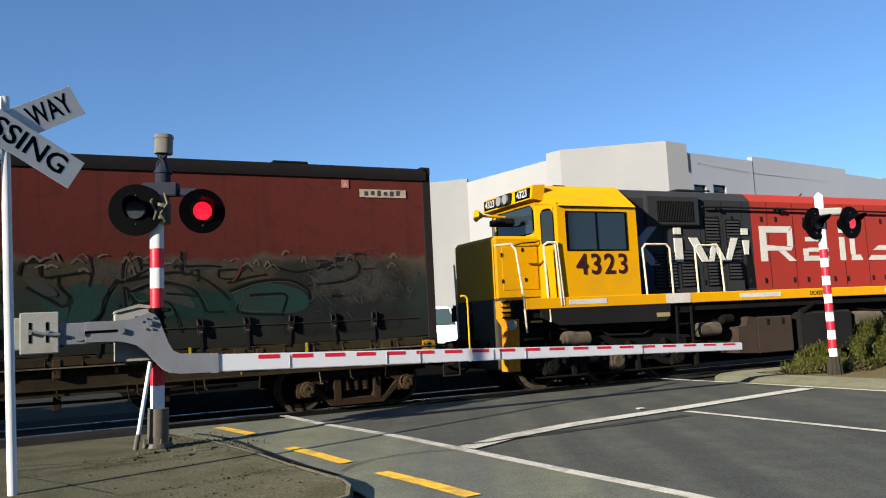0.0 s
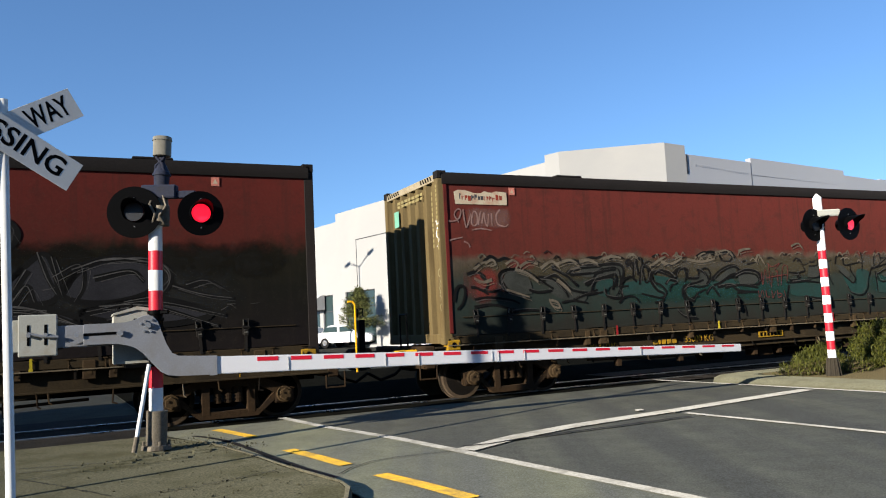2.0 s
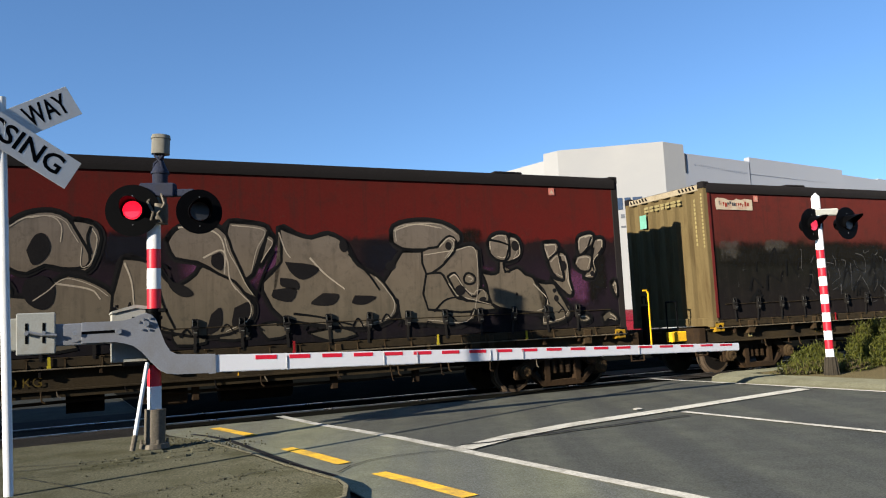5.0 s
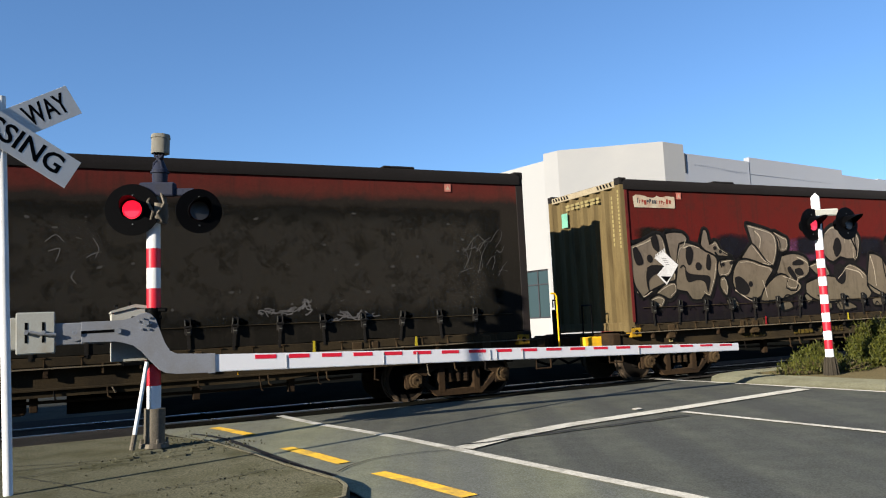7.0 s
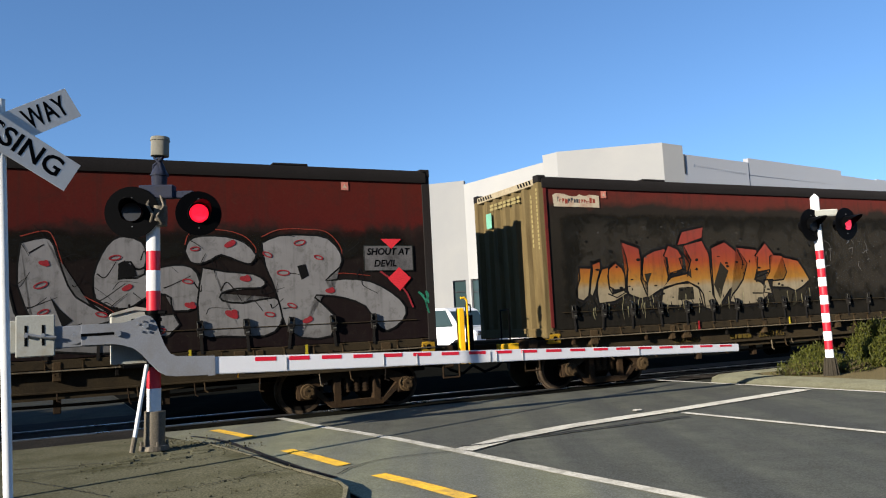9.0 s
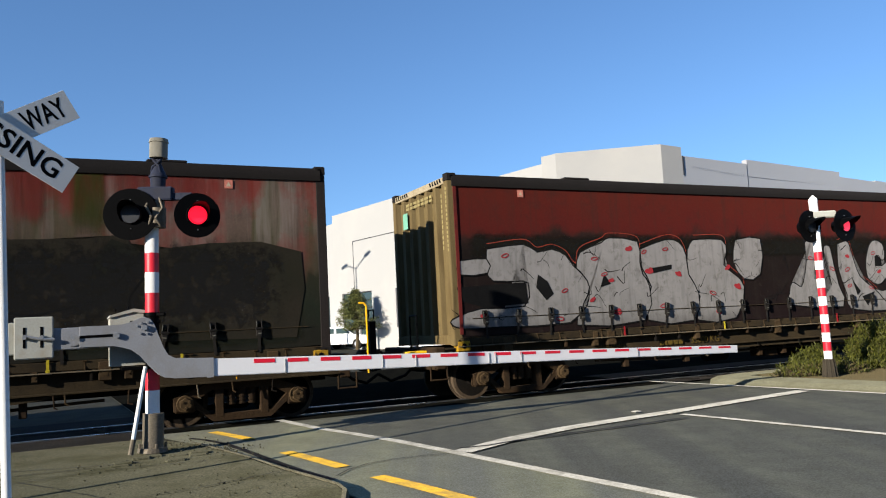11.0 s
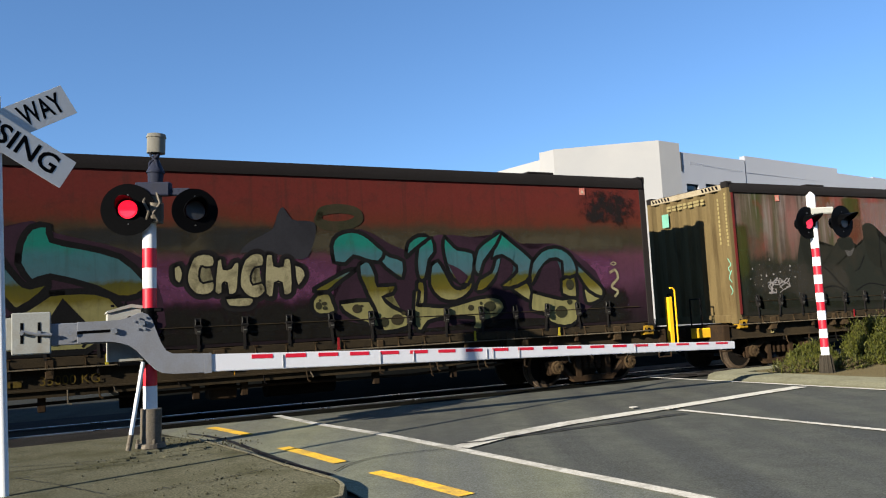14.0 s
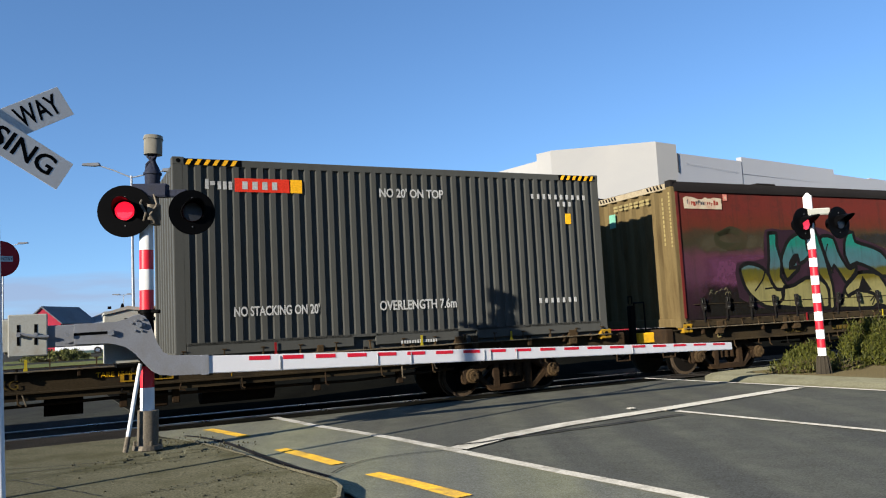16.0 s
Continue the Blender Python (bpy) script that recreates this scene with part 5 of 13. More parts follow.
def bogie_frame(root, xc, base, radius, name="bogie"):
    """Three-piece bogie: cast side frames with springs, bolster, axle boxes."""
    bm = bmesh.new()
    box(bm, xc - 0.20, -0.92, 0.42, xc + 0.20, 0.92, 0.62, 0.03)
    bogie = part(name, bm, M["grime"], root, "rusty cast steel bogie", True)
    b = base / 2
    for s in (-1, 1):
        y0, y1 = (-1.00, -0.84) if s < 0 else (0.84, 1.00)
        bm = bmesh.new()
        top = [(-b - 0.16, 0.46), (-b + 0.10, 0.56), (-0.38, 0.69), (0.38, 0.69), (b - 0.10, 0.56), (b + 0.16, 0.46), (b + 0.13, 0.36), (b - 0.13, 0.40), (0.44, 0.54), (-0.44, 0.54), (-b + 0.13, 0.40), (-b - 0.13, 0.36)]
        low = [(-b + 0.15, 0.41), (-0.44, 0.19), (0.44, 0.19), (b - 0.15, 0.41), (b - 0.12, 0.32), (0.42, 0.09), (-0.42, 0.09), (-b + 0.12, 0.32)]
        prism(bm, [(xc + x, z) for x, z in top], y0, y1)
        prism(bm, [(xc + x, z) for x, z in low], y0 + 0.01, y1 - 0.01)
        for dx in (-0.33, 0.33):
            box(bm, xc + dx - 0.06, y0 + 0.005, 0.14, xc + dx + 0.06, y1 - 0.005, 0.58, 0.01)
        for dx in (-b, b):
            box(bm, xc + dx - 0.15, y0 - 0.005, 0.24, xc + dx + 0.15, y1 + 0.005, 0.45, 0.03)
        fr = part("side_frame", bm, M["rust"], bogie, "brown rusty side frame")
        for dx in (-0.15, 0.0, 0.15):
            bm = bmesh.new()
            for k in range(5):
                cyl(bm, (xc + dx, (y0 + y1) / 2 - 0.01 * s, 0.31 + 0.05 * k), (xc + dx, (y0 + y1) / 2 - 0.01 * s, 0.34 + 0.05 * k), 0.064, seg=12)
                cyl(bm, (xc + dx, (y0 + y1) / 2, 0.33 + 0.05 * k), (xc + dx, (y0 + y1) / 2, 0.365 + 0.05 * k), 0.045, seg=10)
            part("spring", bm, M["rust"], bogie, "rusty coil spring")
        for dx in (-b, b):
            bm = bmesh.new()
            ys = y0 if s < 0 else y1
            cyl(bm, (xc + dx, ys + 0.02 * -s, radius), (xc + dx, ys + 0.06 * s, radius), 0.125, 0.115, seg=18)
            cyl(bm, (xc + dx, ys + 0.06 * s, radius), (xc + dx, ys + 0.10 * s, radius), 0.095, 0.085, seg=6)
            for k in range(3):
                c, d = math.cos(k * 2.09 + 0.5) * 0.055, math.sin(k * 2.09 + 0.5) * 0.055
                cyl(bm, (xc + dx + c, ys + 0.10 * s, radius + d), (xc + dx + c, ys + 0.118 * s, radius + d), 0.018, seg=6)
            part("axle_box", bm, M["tan_rust"], bogie, "tan-brown axle end cap", True)
    for dx in (-b, b):
        add_wheelset(bogie, xc + dx, radius)
    return bogie


def build_wagon(L=WAGON_LENGTH, front_bogie=-1.32, rear_bogie=-14.2, loaded=True):
    """Container flat wagon; x = 0 is the front face of its box."""
    root = thing("flat_wagon", Matrix(), "grimy brown container flat wagon rolling on two bogies", "railway wagon", "wagons of the train")
    # side sills: channel with flanges
    for s in (-1, 1):
        bm = bmesh.new()
        y = s * 1.12
        box(bm, -L - 0.15, min(y, y - s * 0.02), 0.66, 0.15, max(y, y - s * 0.02), 0.93)
        sill = part("side_sill", bm, M["sill"], root, "dark grimy side sill")
        for z0, z1 in ((0.905, 0.93), (0.65, 0.672)):
            bm = bmesh.new()
            box(bm, -L - 0.15, min(y + s * 0.06, y - s * 0.06), z0, 0.15, max(y + s * 0.06, y - s * 0.06), z1)
            part("flange", bm, M["sill"], sill)
        # deepened middle
        bm = bmesh.new()
        prism(bm, [(-L + 3.3, 0.66), (-L + 4.3, 0.56), (-4.3, 0.56), (-3.3, 0.66)], min(y, y - s * 0.02), max(y, y - s * 0.02))
        part("belly_plate", bm, M["sill"], sill)
    bm = bmesh.new()
    box(bm, -L - 0.2, -0.22, 0.52, 0.2, 0.22, 0.90)
    for k in range(14):
        x = -0.4 - k * (L - 0.8) / 13
        box(bm, x - 0.05, -1.1, 0.66, x + 0.05, 1.1, 0.90)
    box(bm, -L - 0.15, -1.1, 0.86, 0.15, 1.1, 0.915)
    part("underframe", bm, M["grime"], root, "black centre sill and cross-bearers")
    # tie-down rail on thin posts along the sill
    post = None
    for k in range(34):
        x = -0.25 - k * (L - 0.5) / 33
        if post is None:
            bm = bmesh.new()
            box(bm, -0.008, -1.225, 0.955, 0.008, -1.19, 1.085)
            prism(bm, [(-1.225, 0.955), (-1.252, 0.955), (-1.225, 1.02)], -0.007, 0.007, "x")
            box(bm, -0.030, -1.245, 1.075, 0.030, -1.185, 1.090)
            post = part("rail_post", bm, M["tan_rust"], root, "rusty rail post")
            post.location.x = x
        else:
            ob = post.copy()
            scene.collection.objects.link(ob)
            ob.parent = root
            ob.location.x = x
    bm = bmesh.new()
    box(bm, -L + 0.05, -1.262, 0.935, -0.05, -1.12, 0.951)
    part("tie_rail", bm, M["tan_pale"], root, "dusty tie-down rail")
    rng = random.Random(14)
    x = -0.5
    while x > -L + 0.5:
        w, lo = rng.uniform(0.012, 0.035), rng.uniform(0.80, 0.88)
        bm = bmesh.new()
        box(bm, x - w, -1.232, lo, x + w, -1.18, rng.uniform(0.93, 1.0), 0.006)
        cyl(bm, (x, -1.24, lo + 0.05), (x, -1.225, lo + 0.05), 0.014, seg=8)
        part("lashing_bracket", bm, M[rng.choice(("tan_rust", "rust", "rust", "grime"))], root, "dusty lashing bracket")
        x -= rng.uniform(0.4, 1.1)
    # loose strap ends that hang under the curtain
    for k, (x, key) in enumerate(((-2.2, "strap_yellow"), (-3.9, "strap_yellow"), (-6.3, "strap_red"), (-9.6, "strap_yellow"), (-12.1, "strap_red"))):
        bm = bmesh.new()
        box(bm, x - 0.018, -1.248, 0.96, x + 0.018, -1.242, 1.10 + 0.02 * (k % 3))
        box(bm, x - 0.026, -1.252, 0.94, x + 0.026, -1.240, 0.985, 0.004)
        part("strap_end", bm, M[key], root, "coloured webbing strap end")
    x = -0.9
    while x > -L + 0.8:
        bm = bmesh.new()
        l = rng.uniform(0.06, 0.22)
        tube(bm, [(x, -1.16, 0.66), (x + rng.gauss(0, 0.02), -1.17, 0.66 - l), (x + 0.05, -1.17, 0.64 - l)], 0.012, 5)
        part("dangling_rod", bm, M[rng.choice(("tan_pale", "rust", "grime"))], root)
        x -= rng.uniform(0.5, 1.3)
    for k, x in enumerate((-0.9, -2.9, -3.2, -5.6, -8.1, -10.3, -12.4, -12.75, -14.6)):
        bm = bmesh.new()
        w = 0.055 if k % 2 else 0.085
        box(bm, x - w, -1.235, 0.80, x + w, -1.13, 1.06, 0.012)
        box(bm, x - w * 0.4, -1.24, 0.86, x + w * 0.4, -1.232, 0.96)
        part("pin_bracket", bm, M["tan_rust"], root, "tan stake pocket")
    for x in (-0.16, -L + 0.16):
        bm = bmesh.new()
        box(bm, x - 0.12, -1.235, 0.86, x + 0.12, -1.06, 1.035, 0.015)
        lock = part("twistlock", bm, M["old_yellow"], root, "dirty yellow container lock block")
        bm = bmesh.new()
        cyl(bm, (x, -1.24, 0.95), (x, -1.22, 0.95), 0.045, seg=12)
        part("keyhole", bm, M["black_paint"], lock)
    # headstocks, couplers, hoses, steps
    for s, x in ((1, 0.15), (-1, -L - 0.15)):
        bm = bmesh.new()
        box(bm, min(x, x + s * 0.18), -1.15, 0.58, max(x, x + s * 0.18), 1.15, 0.95, 0.02)
        part("headstock", bm, M["rust"], root, "rusty end beam")
        bm = bmesh.new()
        box(bm, min(x + s * 0.18, x + s * 0.80), -0.11, 0.66, max(x + s * 0.18, x + s * 0.80), 0.11, 0.90, 0.03)
        box(bm, min(x + s * 0.72, x + s * 0.92), -0.17, 0.60, max(x + s * 0.72, x + s * 0.92), 0.17, 0.96, 0.05)
        part("coupler", bm, M["rust"], root, "heavy rusty coupler")
        bm = bmesh.new()
        tube(bm, [(x + s * 0.2, -0.45, 0.72), (x + s * 0.45, -0.45, 0.50), (x + s * 0.70, -0.42, 0.42), (x + s * 0.92, -0.40, 0.55)], 0.025, 8)
        part("brake_hose", bm, M["black_paint"], root, "black rubber brake hose")
    bm = bmesh.new()
    box(bm, -L - 0.70, -0.80, 0.70, -L - 0.325, -0.62, 0.90, 0.012)
    part("release_box", bm, M["yellow"], root, "yellow release box on the end beam")
    # yellow stake and grab rail at the front end
    if loaded:
        bm = bmesh.new()
        box(bm, 0.49, -1.10, 0.62, 0.59, -0.98, 1.56, 0.012)
        part("stake", bm, M["yellow"], root, "yellow end stake")
        bm = bmesh.new()
        tube(bm, [(0.64, -1.12, 0.62), (0.64, -1.12, 1.68), (0.60, -1.12, 1.73), (0.52, -1.12, 1.73)], 0.016, 8)
        part("grab_rail", bm, M["yellow"], root, "yellow grab rail")
    bm = bmesh.new()
    box(bm, 0.82, -0.78, 0.62, 0.92, -0.66, 1.44, 0.01)
    tube(bm, [(0.82, -0.72, 1.48), (0.82, -0.72, 1.62), (0.91, -0.72, 1.62), (0.91, -0.72, 1.48)], 0.012, 6)
    part("hand_rail", bm, M["black_paint"], root, "black end rail")
    bm = bmesh.new()
    tube(bm, [(-L - 0.45, -0.70, 0.93), (-L - 0.45, -0.70, 1.5), (-L - 0.45, -0.4, 1.5), (-L - 0.45, -0.4, 0.93)], 0.016, 8)
    part("hand_rail", bm, M["black_paint"], root, "black end rail")
    for s, x in ((1, 0.28), (-1, -L - 0.28)):
        bm = bmesh.new()
        tube(bm, [(x - 0.15, -1.13, 0.66), (x - 0.15, -1.13, 0.42), (x + 0.15, -1.13, 0.42), (x + 0.15, -1.13, 0.66)], 0.014, 6)
        part("foot_step", bm, M["rust"], root, "bent rod foot step")
    # underside gear
    bm = bmesh.new()
    cyl(bm, (-7.3, -0.55, 0.46), (-6.2, -0.55, 0.46), 0.19, seg=18)
    part("air_tank", bm, M["grime"], root, "black brake air tank", True)
    bm = bmesh.new()
    cyl(bm, (-9.4, -0.45, 0.44), (-8.9, -0.45, 0.44), 0.16, seg=18)
    part("air_tank", bm, M["grime"], root, "black brake air tank", True)
    bm = bmesh.new()
    tube(bm, [(-12.6, -0.95, 0.52), (-11.0, -0.95, 0.46), (-8.6, -0.95, 0.50), (-5.0, -0.95, 0.46), (-3.2, -0.95, 0.52)], 0.022, 6)
    for x in (-11.9, -10.4, -8.4, -7.7, -5.6, -4.2):
        box(bm, x - 0.05, -1.0, 0.36, x + 0.05, -0.88, 0.66, 0.01)
    box(bm, -8.2, -0.9, 0.32, -7.8, -0.5, 0.56, 0.02)
    part("brake_rigging", bm, M["rust"], root, "rusty brake rods and hangers")
    for x in (-1.5, -3.7, -4.6, -6.8, -9.7, -11.1, -13.2, -14.2):
        bm = bmesh.new()
        tube(bm, [(x, -1.17, 0.66), (x + 0.01, -1.18, 0.53), (x + 0.05, -1.18, 0.50)], 0.012, 6)
        part("rope_hook", bm, M["tan_rust"], root, "small rope hook under the sill")
    # load markings on the sill
    bm = bmesh.new()
    x = -11.2
    for w in (0.10, 0.05, 0.10, 0.10, 0.10):
        box(bm, x, -1.148, 0.72, x + w, -1.142, 0.80)
        x += w + 0.03
    part("stencil_mark", bm, M["stencil_yellow"], root, "yellow stencilled marks that cannot be read")
    bm = bmesh.new()
    box(bm, -8.45, -1.146, 0.715, -7.75, -1.141, 0.83)
    panel = part("number_panel", bm, M["old_yellow"], root, "small yellow number panel")
    for k in range(6):
        bm = bmesh.new()
        box(bm, -8.40 + k * 0.10, -1.150, 0.735, -8.34 + k * 0.10, -1.1465, 0.81)
        part("number_bar", bm, M["black_paint"], panel)
    lettering("stencil", "MAX LOAD", 0.12, pose(-12.35, -1.145, 0.755, 90, 0, 0), M["stencil_yellow"], root, 0.0, "yellow stencilled lettering", depth=0.001)
    lettering("stencil", "LF", 0.15, pose(-14.55, -1.145, 0.775, 90, 0, 0), M["end_yellow"], root, 0.004, "pale stencilled letters", depth=0.001)
    lettering("stencil", "35000 KG", 0.18, pose(-10.05, -1.145, 0.775, 90, 0, 0), M["stencil_yellow"], root, 0.0, "yellow stencilled lettering", depth=0.001)
    bogie_frame(root, front_bogie, 1.64, 0.375)
    bogie_frame(root, rear_bogie, 1.64, 0.375)
    return root


M["tan_rust"] = surface("dusty_tan_steel", (0.050, 0.033, 0.017), 0.75, dirt=(0.016, 0.011, 0.008), dirty=0.75, big=4, relief=0.3, spread=0.3)
M["tan_pale"] = surface("pale_dust_steel", (0.13, 0.105, 0.07), 0.8, dirt=(0.025, 0.018, 0.012), dirty=0.75, big=5, relief=0.3, spread=0.3)
M["strap_yellow"] = surface("yellow_webbing", (0.34, 0.27, 0.02), 0.8, dirt=(0.08, 0.06, 0.02), dirty=0.6, big=8)
M["strap_red"] = surface("red_webbing", (0.20, 0.012, 0.015), 0.8, dirt=(0.05, 0.01, 0.01), dirty=0.6, big=8)
M["sill"] = surface("sooty_sill", (0.034, 0.025, 0.014), 0.75, dirt=(0.010, 0.009, 0.008), dirty=0.7, big=2, relief=0.3, spread=0.3)
M["buckle"] = surface("sooty_buckle", (0.014, 0.013, 0.012), 0.5, 0.2, dirty=0.3)
M["buckle_edge"] = surface("pale_buckle_steel", (0.16, 0.155, 0.13), 0.5, 0.4, dirty=0.4)
M["end_dark"] = surface("dark_end_face", (0.022, 0.018, 0.016), 0.6, dirt=(0.02, 0.02, 0.02), dirty=0.5, big=2)
M["chalk"] = surface("faded_spray", (0.20, 0.185, 0.175), 0.8, dirt=(0.09, 0.08, 0.07), dirty=0.9, big=2.5)
M["spray_black"] = surface("black_spray", (0.0065, 0.0065, 0.0065), 0.8, dirt=(0.02, 0.02, 0.018), dirty=0.3)
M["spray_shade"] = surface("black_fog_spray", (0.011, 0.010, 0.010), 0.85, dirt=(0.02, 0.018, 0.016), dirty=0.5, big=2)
M["spray_navy"] = surface("slate_navy_spray", (0.024, 0.024, 0.027), 0.85, dirt=(0.014, 0.014, 0.016), dirty=0.8, big=1.5)
M["pole_red"] = surface("edge_red", (0.10, 0.016, 0.014), 0.6, dirt=(0.03, 0.015, 0.012), dirty=0.7, big=3)
M["spray_white"] = surface("white_spray", (0.60, 0.58, 0.55), 0.7, dirt=(0.3, 0.27, 0.25), dirty=0.6, big=2)
M["spray_red"] = surface("red_spray", (0.55, 0.03, 0.04), 0.6, dirty=0.2)
M["spray_tan"] = surface("tan_spray", (0.36, 0.30, 0.22), 0.75, dirt=(0.16, 0.13, 0.11), dirty=0.7, big=1.5)
M["spray_green"] = surface("green_spray", (0.03, 0.20, 0.12), 0.6, dirty=0.3)
M["spray_cream"] = surface("cream_spray", (0.23, 0.205, 0.115), 0.7, dirt=(0.07, 0.06, 0.035), dirty=0.95, big=6)
M["mint"] = surface("mint_sticker", (0.15, 0.36, 0.26), 0.6, dirty=0.3)


def banded(name, stops, lo, hi, wobble=0.25, rough=0.7, scale=1.4, streak=0.0, runs_of=()):
    """Paint whose colour changes with height along stops (metres), with a ragged border."""
    m, nt, bsdf, co = start(name)
    sep = nt.nodes.new("ShaderNodeSeparateXYZ")
    nt.links.new(co, sep.inputs[0])
    wob = noise_tex(nt, co, scale, 8, 0.65, 0.6)
    z = math_node(nt, "ADD", sep.outputs["Z"], math_node(nt, "MULTIPLY", math_node(nt, "SUBTRACT", wob, 0.5), wobble * 4))
    if streak:
        mp = nt.nodes.new("ShaderNodeMapping")
        mp.inputs["Scale"].default_value = (1.5, 1, 0.05)
        nt.links.new(co, mp.inputs["Vector"])
        z = math_node(nt, "ADD", z, math_node(nt, "MULTIPLY", math_node(nt, "SUBTRACT", noise_tex(nt, mp.outputs[0], 2.2, 5, 0.6), 0.5), streak))
    f = math_node(nt, "DIVIDE", math_node(nt, "SUBTRACT", z, lo), hi - lo, True)
    col = ramp(nt, f, [((h - lo) / (hi - lo), c) for h, c in stops])
    grime = noise_tex(nt, co, 3.5, 9, 0.7, 0.5)
    col = mixc(nt, ramp(nt, grime, [(0.5, (0, 0, 0)), (0.85, (0.6, 0.6, 0.6))]), col, (0.020, 0.017, 0.014))
    scuff = noise_tex(nt, co, 11, 10, 0.8, 1.2)
    col = mixc(nt, ramp(nt, scuff, [(0.56, (0, 0, 0)), (0.76, (0.5, 0.5, 0.5))]), col, (0.055, 0.046, 0.032))
    mp2 = nt.nodes.new("ShaderNodeMapping")
    mp2.inputs["Scale"].default_value = (2.4, 1, 0.10)
    nt.links.new(co, mp2.inputs["Vector"])
    runs = noise_tex(nt, mp2.outputs[0], 3.0, 7, 0.65, 0.2)
    col = mixc(nt, ramp(nt, runs, [(0.52, (0, 0, 0)), (0.75, (0.5, 0.5, 0.5))]), col, (0.022, 0.018, 0.014))
    col = mixc(nt, 0.22, col, ramp(nt, noise_tex(nt, co, 30, 4), [(0.3, (0.35, 0.35, 0.35)), (0.7, (0.65, 0.65, 0.65))]), "OVERLAY")
    for k, (colour, wide, length, share) in enumerate(runs_of):
        mp3 = nt.nodes.new("ShaderNodeMapping")
        mp3.inputs["Scale"].default_value = (wide, 1, length)
        mp3.inputs["Location"].default_value = (7.3 * k, 0, 3.1 * k)
        nt.links.new(co, mp3.inputs["Vector"])
        band = ramp(nt, noise_tex(nt, mp3.outputs[0], 2.0, 6, 0.6, 0.15), [(0.48, (0, 0, 0)), (0.66, (share, share, share))])
        high = ramp(nt, f, [(0.42, (0, 0, 0)), (0.72, (1, 1, 1))])
        col = mixc(nt, mixc(nt, 1.0, band, high, "MULTIPLY"), col, colour)
    nt.links.new(col, bsdf.inputs["Base Color"])
    bsdf.inputs["Roughness"].default_value = rough
    bsdf.inputs["Specular IOR Level"].default_value = 0.03
    bsdf.inputs["Diffuse Roughness"].default_value = 1.0
    bump(nt, bsdf, noise_tex(nt, co, 6, 5), 0.12, 0.02)
    return m


RED = (0.094, 0.0185, 0.0145)
RED_LOW = (0.072, 0.017, 0.013)
CURTAINS = []
CURTAINS.append(banded("curtain_green", [(1.1, (0.018, 0.018, 0.015)), (1.5, (0.018, 0.026, 0.022)), (1.95, (0.024, 0.030, 0.025)), (2.2, (0.052, 0.044, 0.031)), (2.34, (0.075, 0.056, 0.040)), (2.46, (0.085, 0.021, 0.016)), (3.6, (0.108, 0.024, 0.019))], 1.0, 3.7, 0.14))
CURTAINS.append(banded("curtain_charcoal", [(1.1, (0.011, 0.009, 0.009)), (2.1, (0.009, 0.009, 0.007)), (2.50, (0.012, 0.011, 0.007)), (2.72, RED_LOW), (3.6, RED)], 1.0, 3.7, 0.24, scale=1.0))
CURTAINS.append(banded("curtain_violet", [(1.1, (0.009, 0.008, 0.009)), (1.9, (0.018, 0.011, 0.016)), (2.35, (0.013, 0.009, 0.011)), (2.65, (0.015, 0.009, 0.009)), (2.75, (0.090, 0.011, 0.009)), (3.6, (0.080, 0.012, 0.009))], 1.0, 3.7, 0.14))
CURTAINS.append(banded("curtain_brown", [(1.1, (0.0105, 0.0095, 0.0075)), (3.0, (0.020, 0.017, 0.013)), (3.3, (0.019, 0.0155, 0.0125)), (3.42, (0.075, 0.020, 0.015)), (3.6, RED)], 1.0, 3.7, 0.10))
CURTAINS.append(banded("curtain_black_red", [(1.1, (0.011, 0.007, 0.007)), (2.6, (0.011, 0.008, 0.007)), (2.80, (0.024, 0.012, 0.010)), (2.95, (0.070, 0.011, 0.009)), (3.6, (0.075, 0.013, 0.009))], 1.0, 3.7, 0.26, scale=1.0))
CURTAINS.append(banded("curtain_faded", [(1.1, (0.013, 0.013, 0.010)), (1.8, (0.014, 0.018, 0.012)), (2.22, (0.020, 0.020, 0.013)), (2.34, (0.046, 0.037, 0.026)), (2.6, (0.064, 0.048, 0.036)), (3.0, (0.095, 0.066, 0.052)), (3.3, (0.105, 0.072, 0.060)), (3.6, (0.070, 0.048, 0.036))], 1.0, 3.7, 0.30, scale=0.9, streak=0.8, runs_of=[((0.165, 0.075, 0.062), 1.3, 0.14, 0.8), ((0.030, 0.040, 0.010), 0.8, 0.07, 0.95), ((0.19, 0.16, 0.14), 2.6, 0.16, 0.6), ((0.15, 0.018, 0.015), 0.7, 0.45, 0.75)]))
CURTAINS.append(banded("curtain_plum", [(1.1, (0.011, 0.008, 0.009)), (1.6, (0.026, 0.012, 0.018)), (1.95, (0.060, 0.024, 0.040)), (2.35, (0.068, 0.026, 0.038)), (2.6, (0.030, 0.026, 0.015)), (2.85, (0.040, 0.026, 0.015)), (2.98, (0.080, 0.020, 0.012)), (3.3, RED), (3.6, RED)], 1.0, 3.7, 0.10))


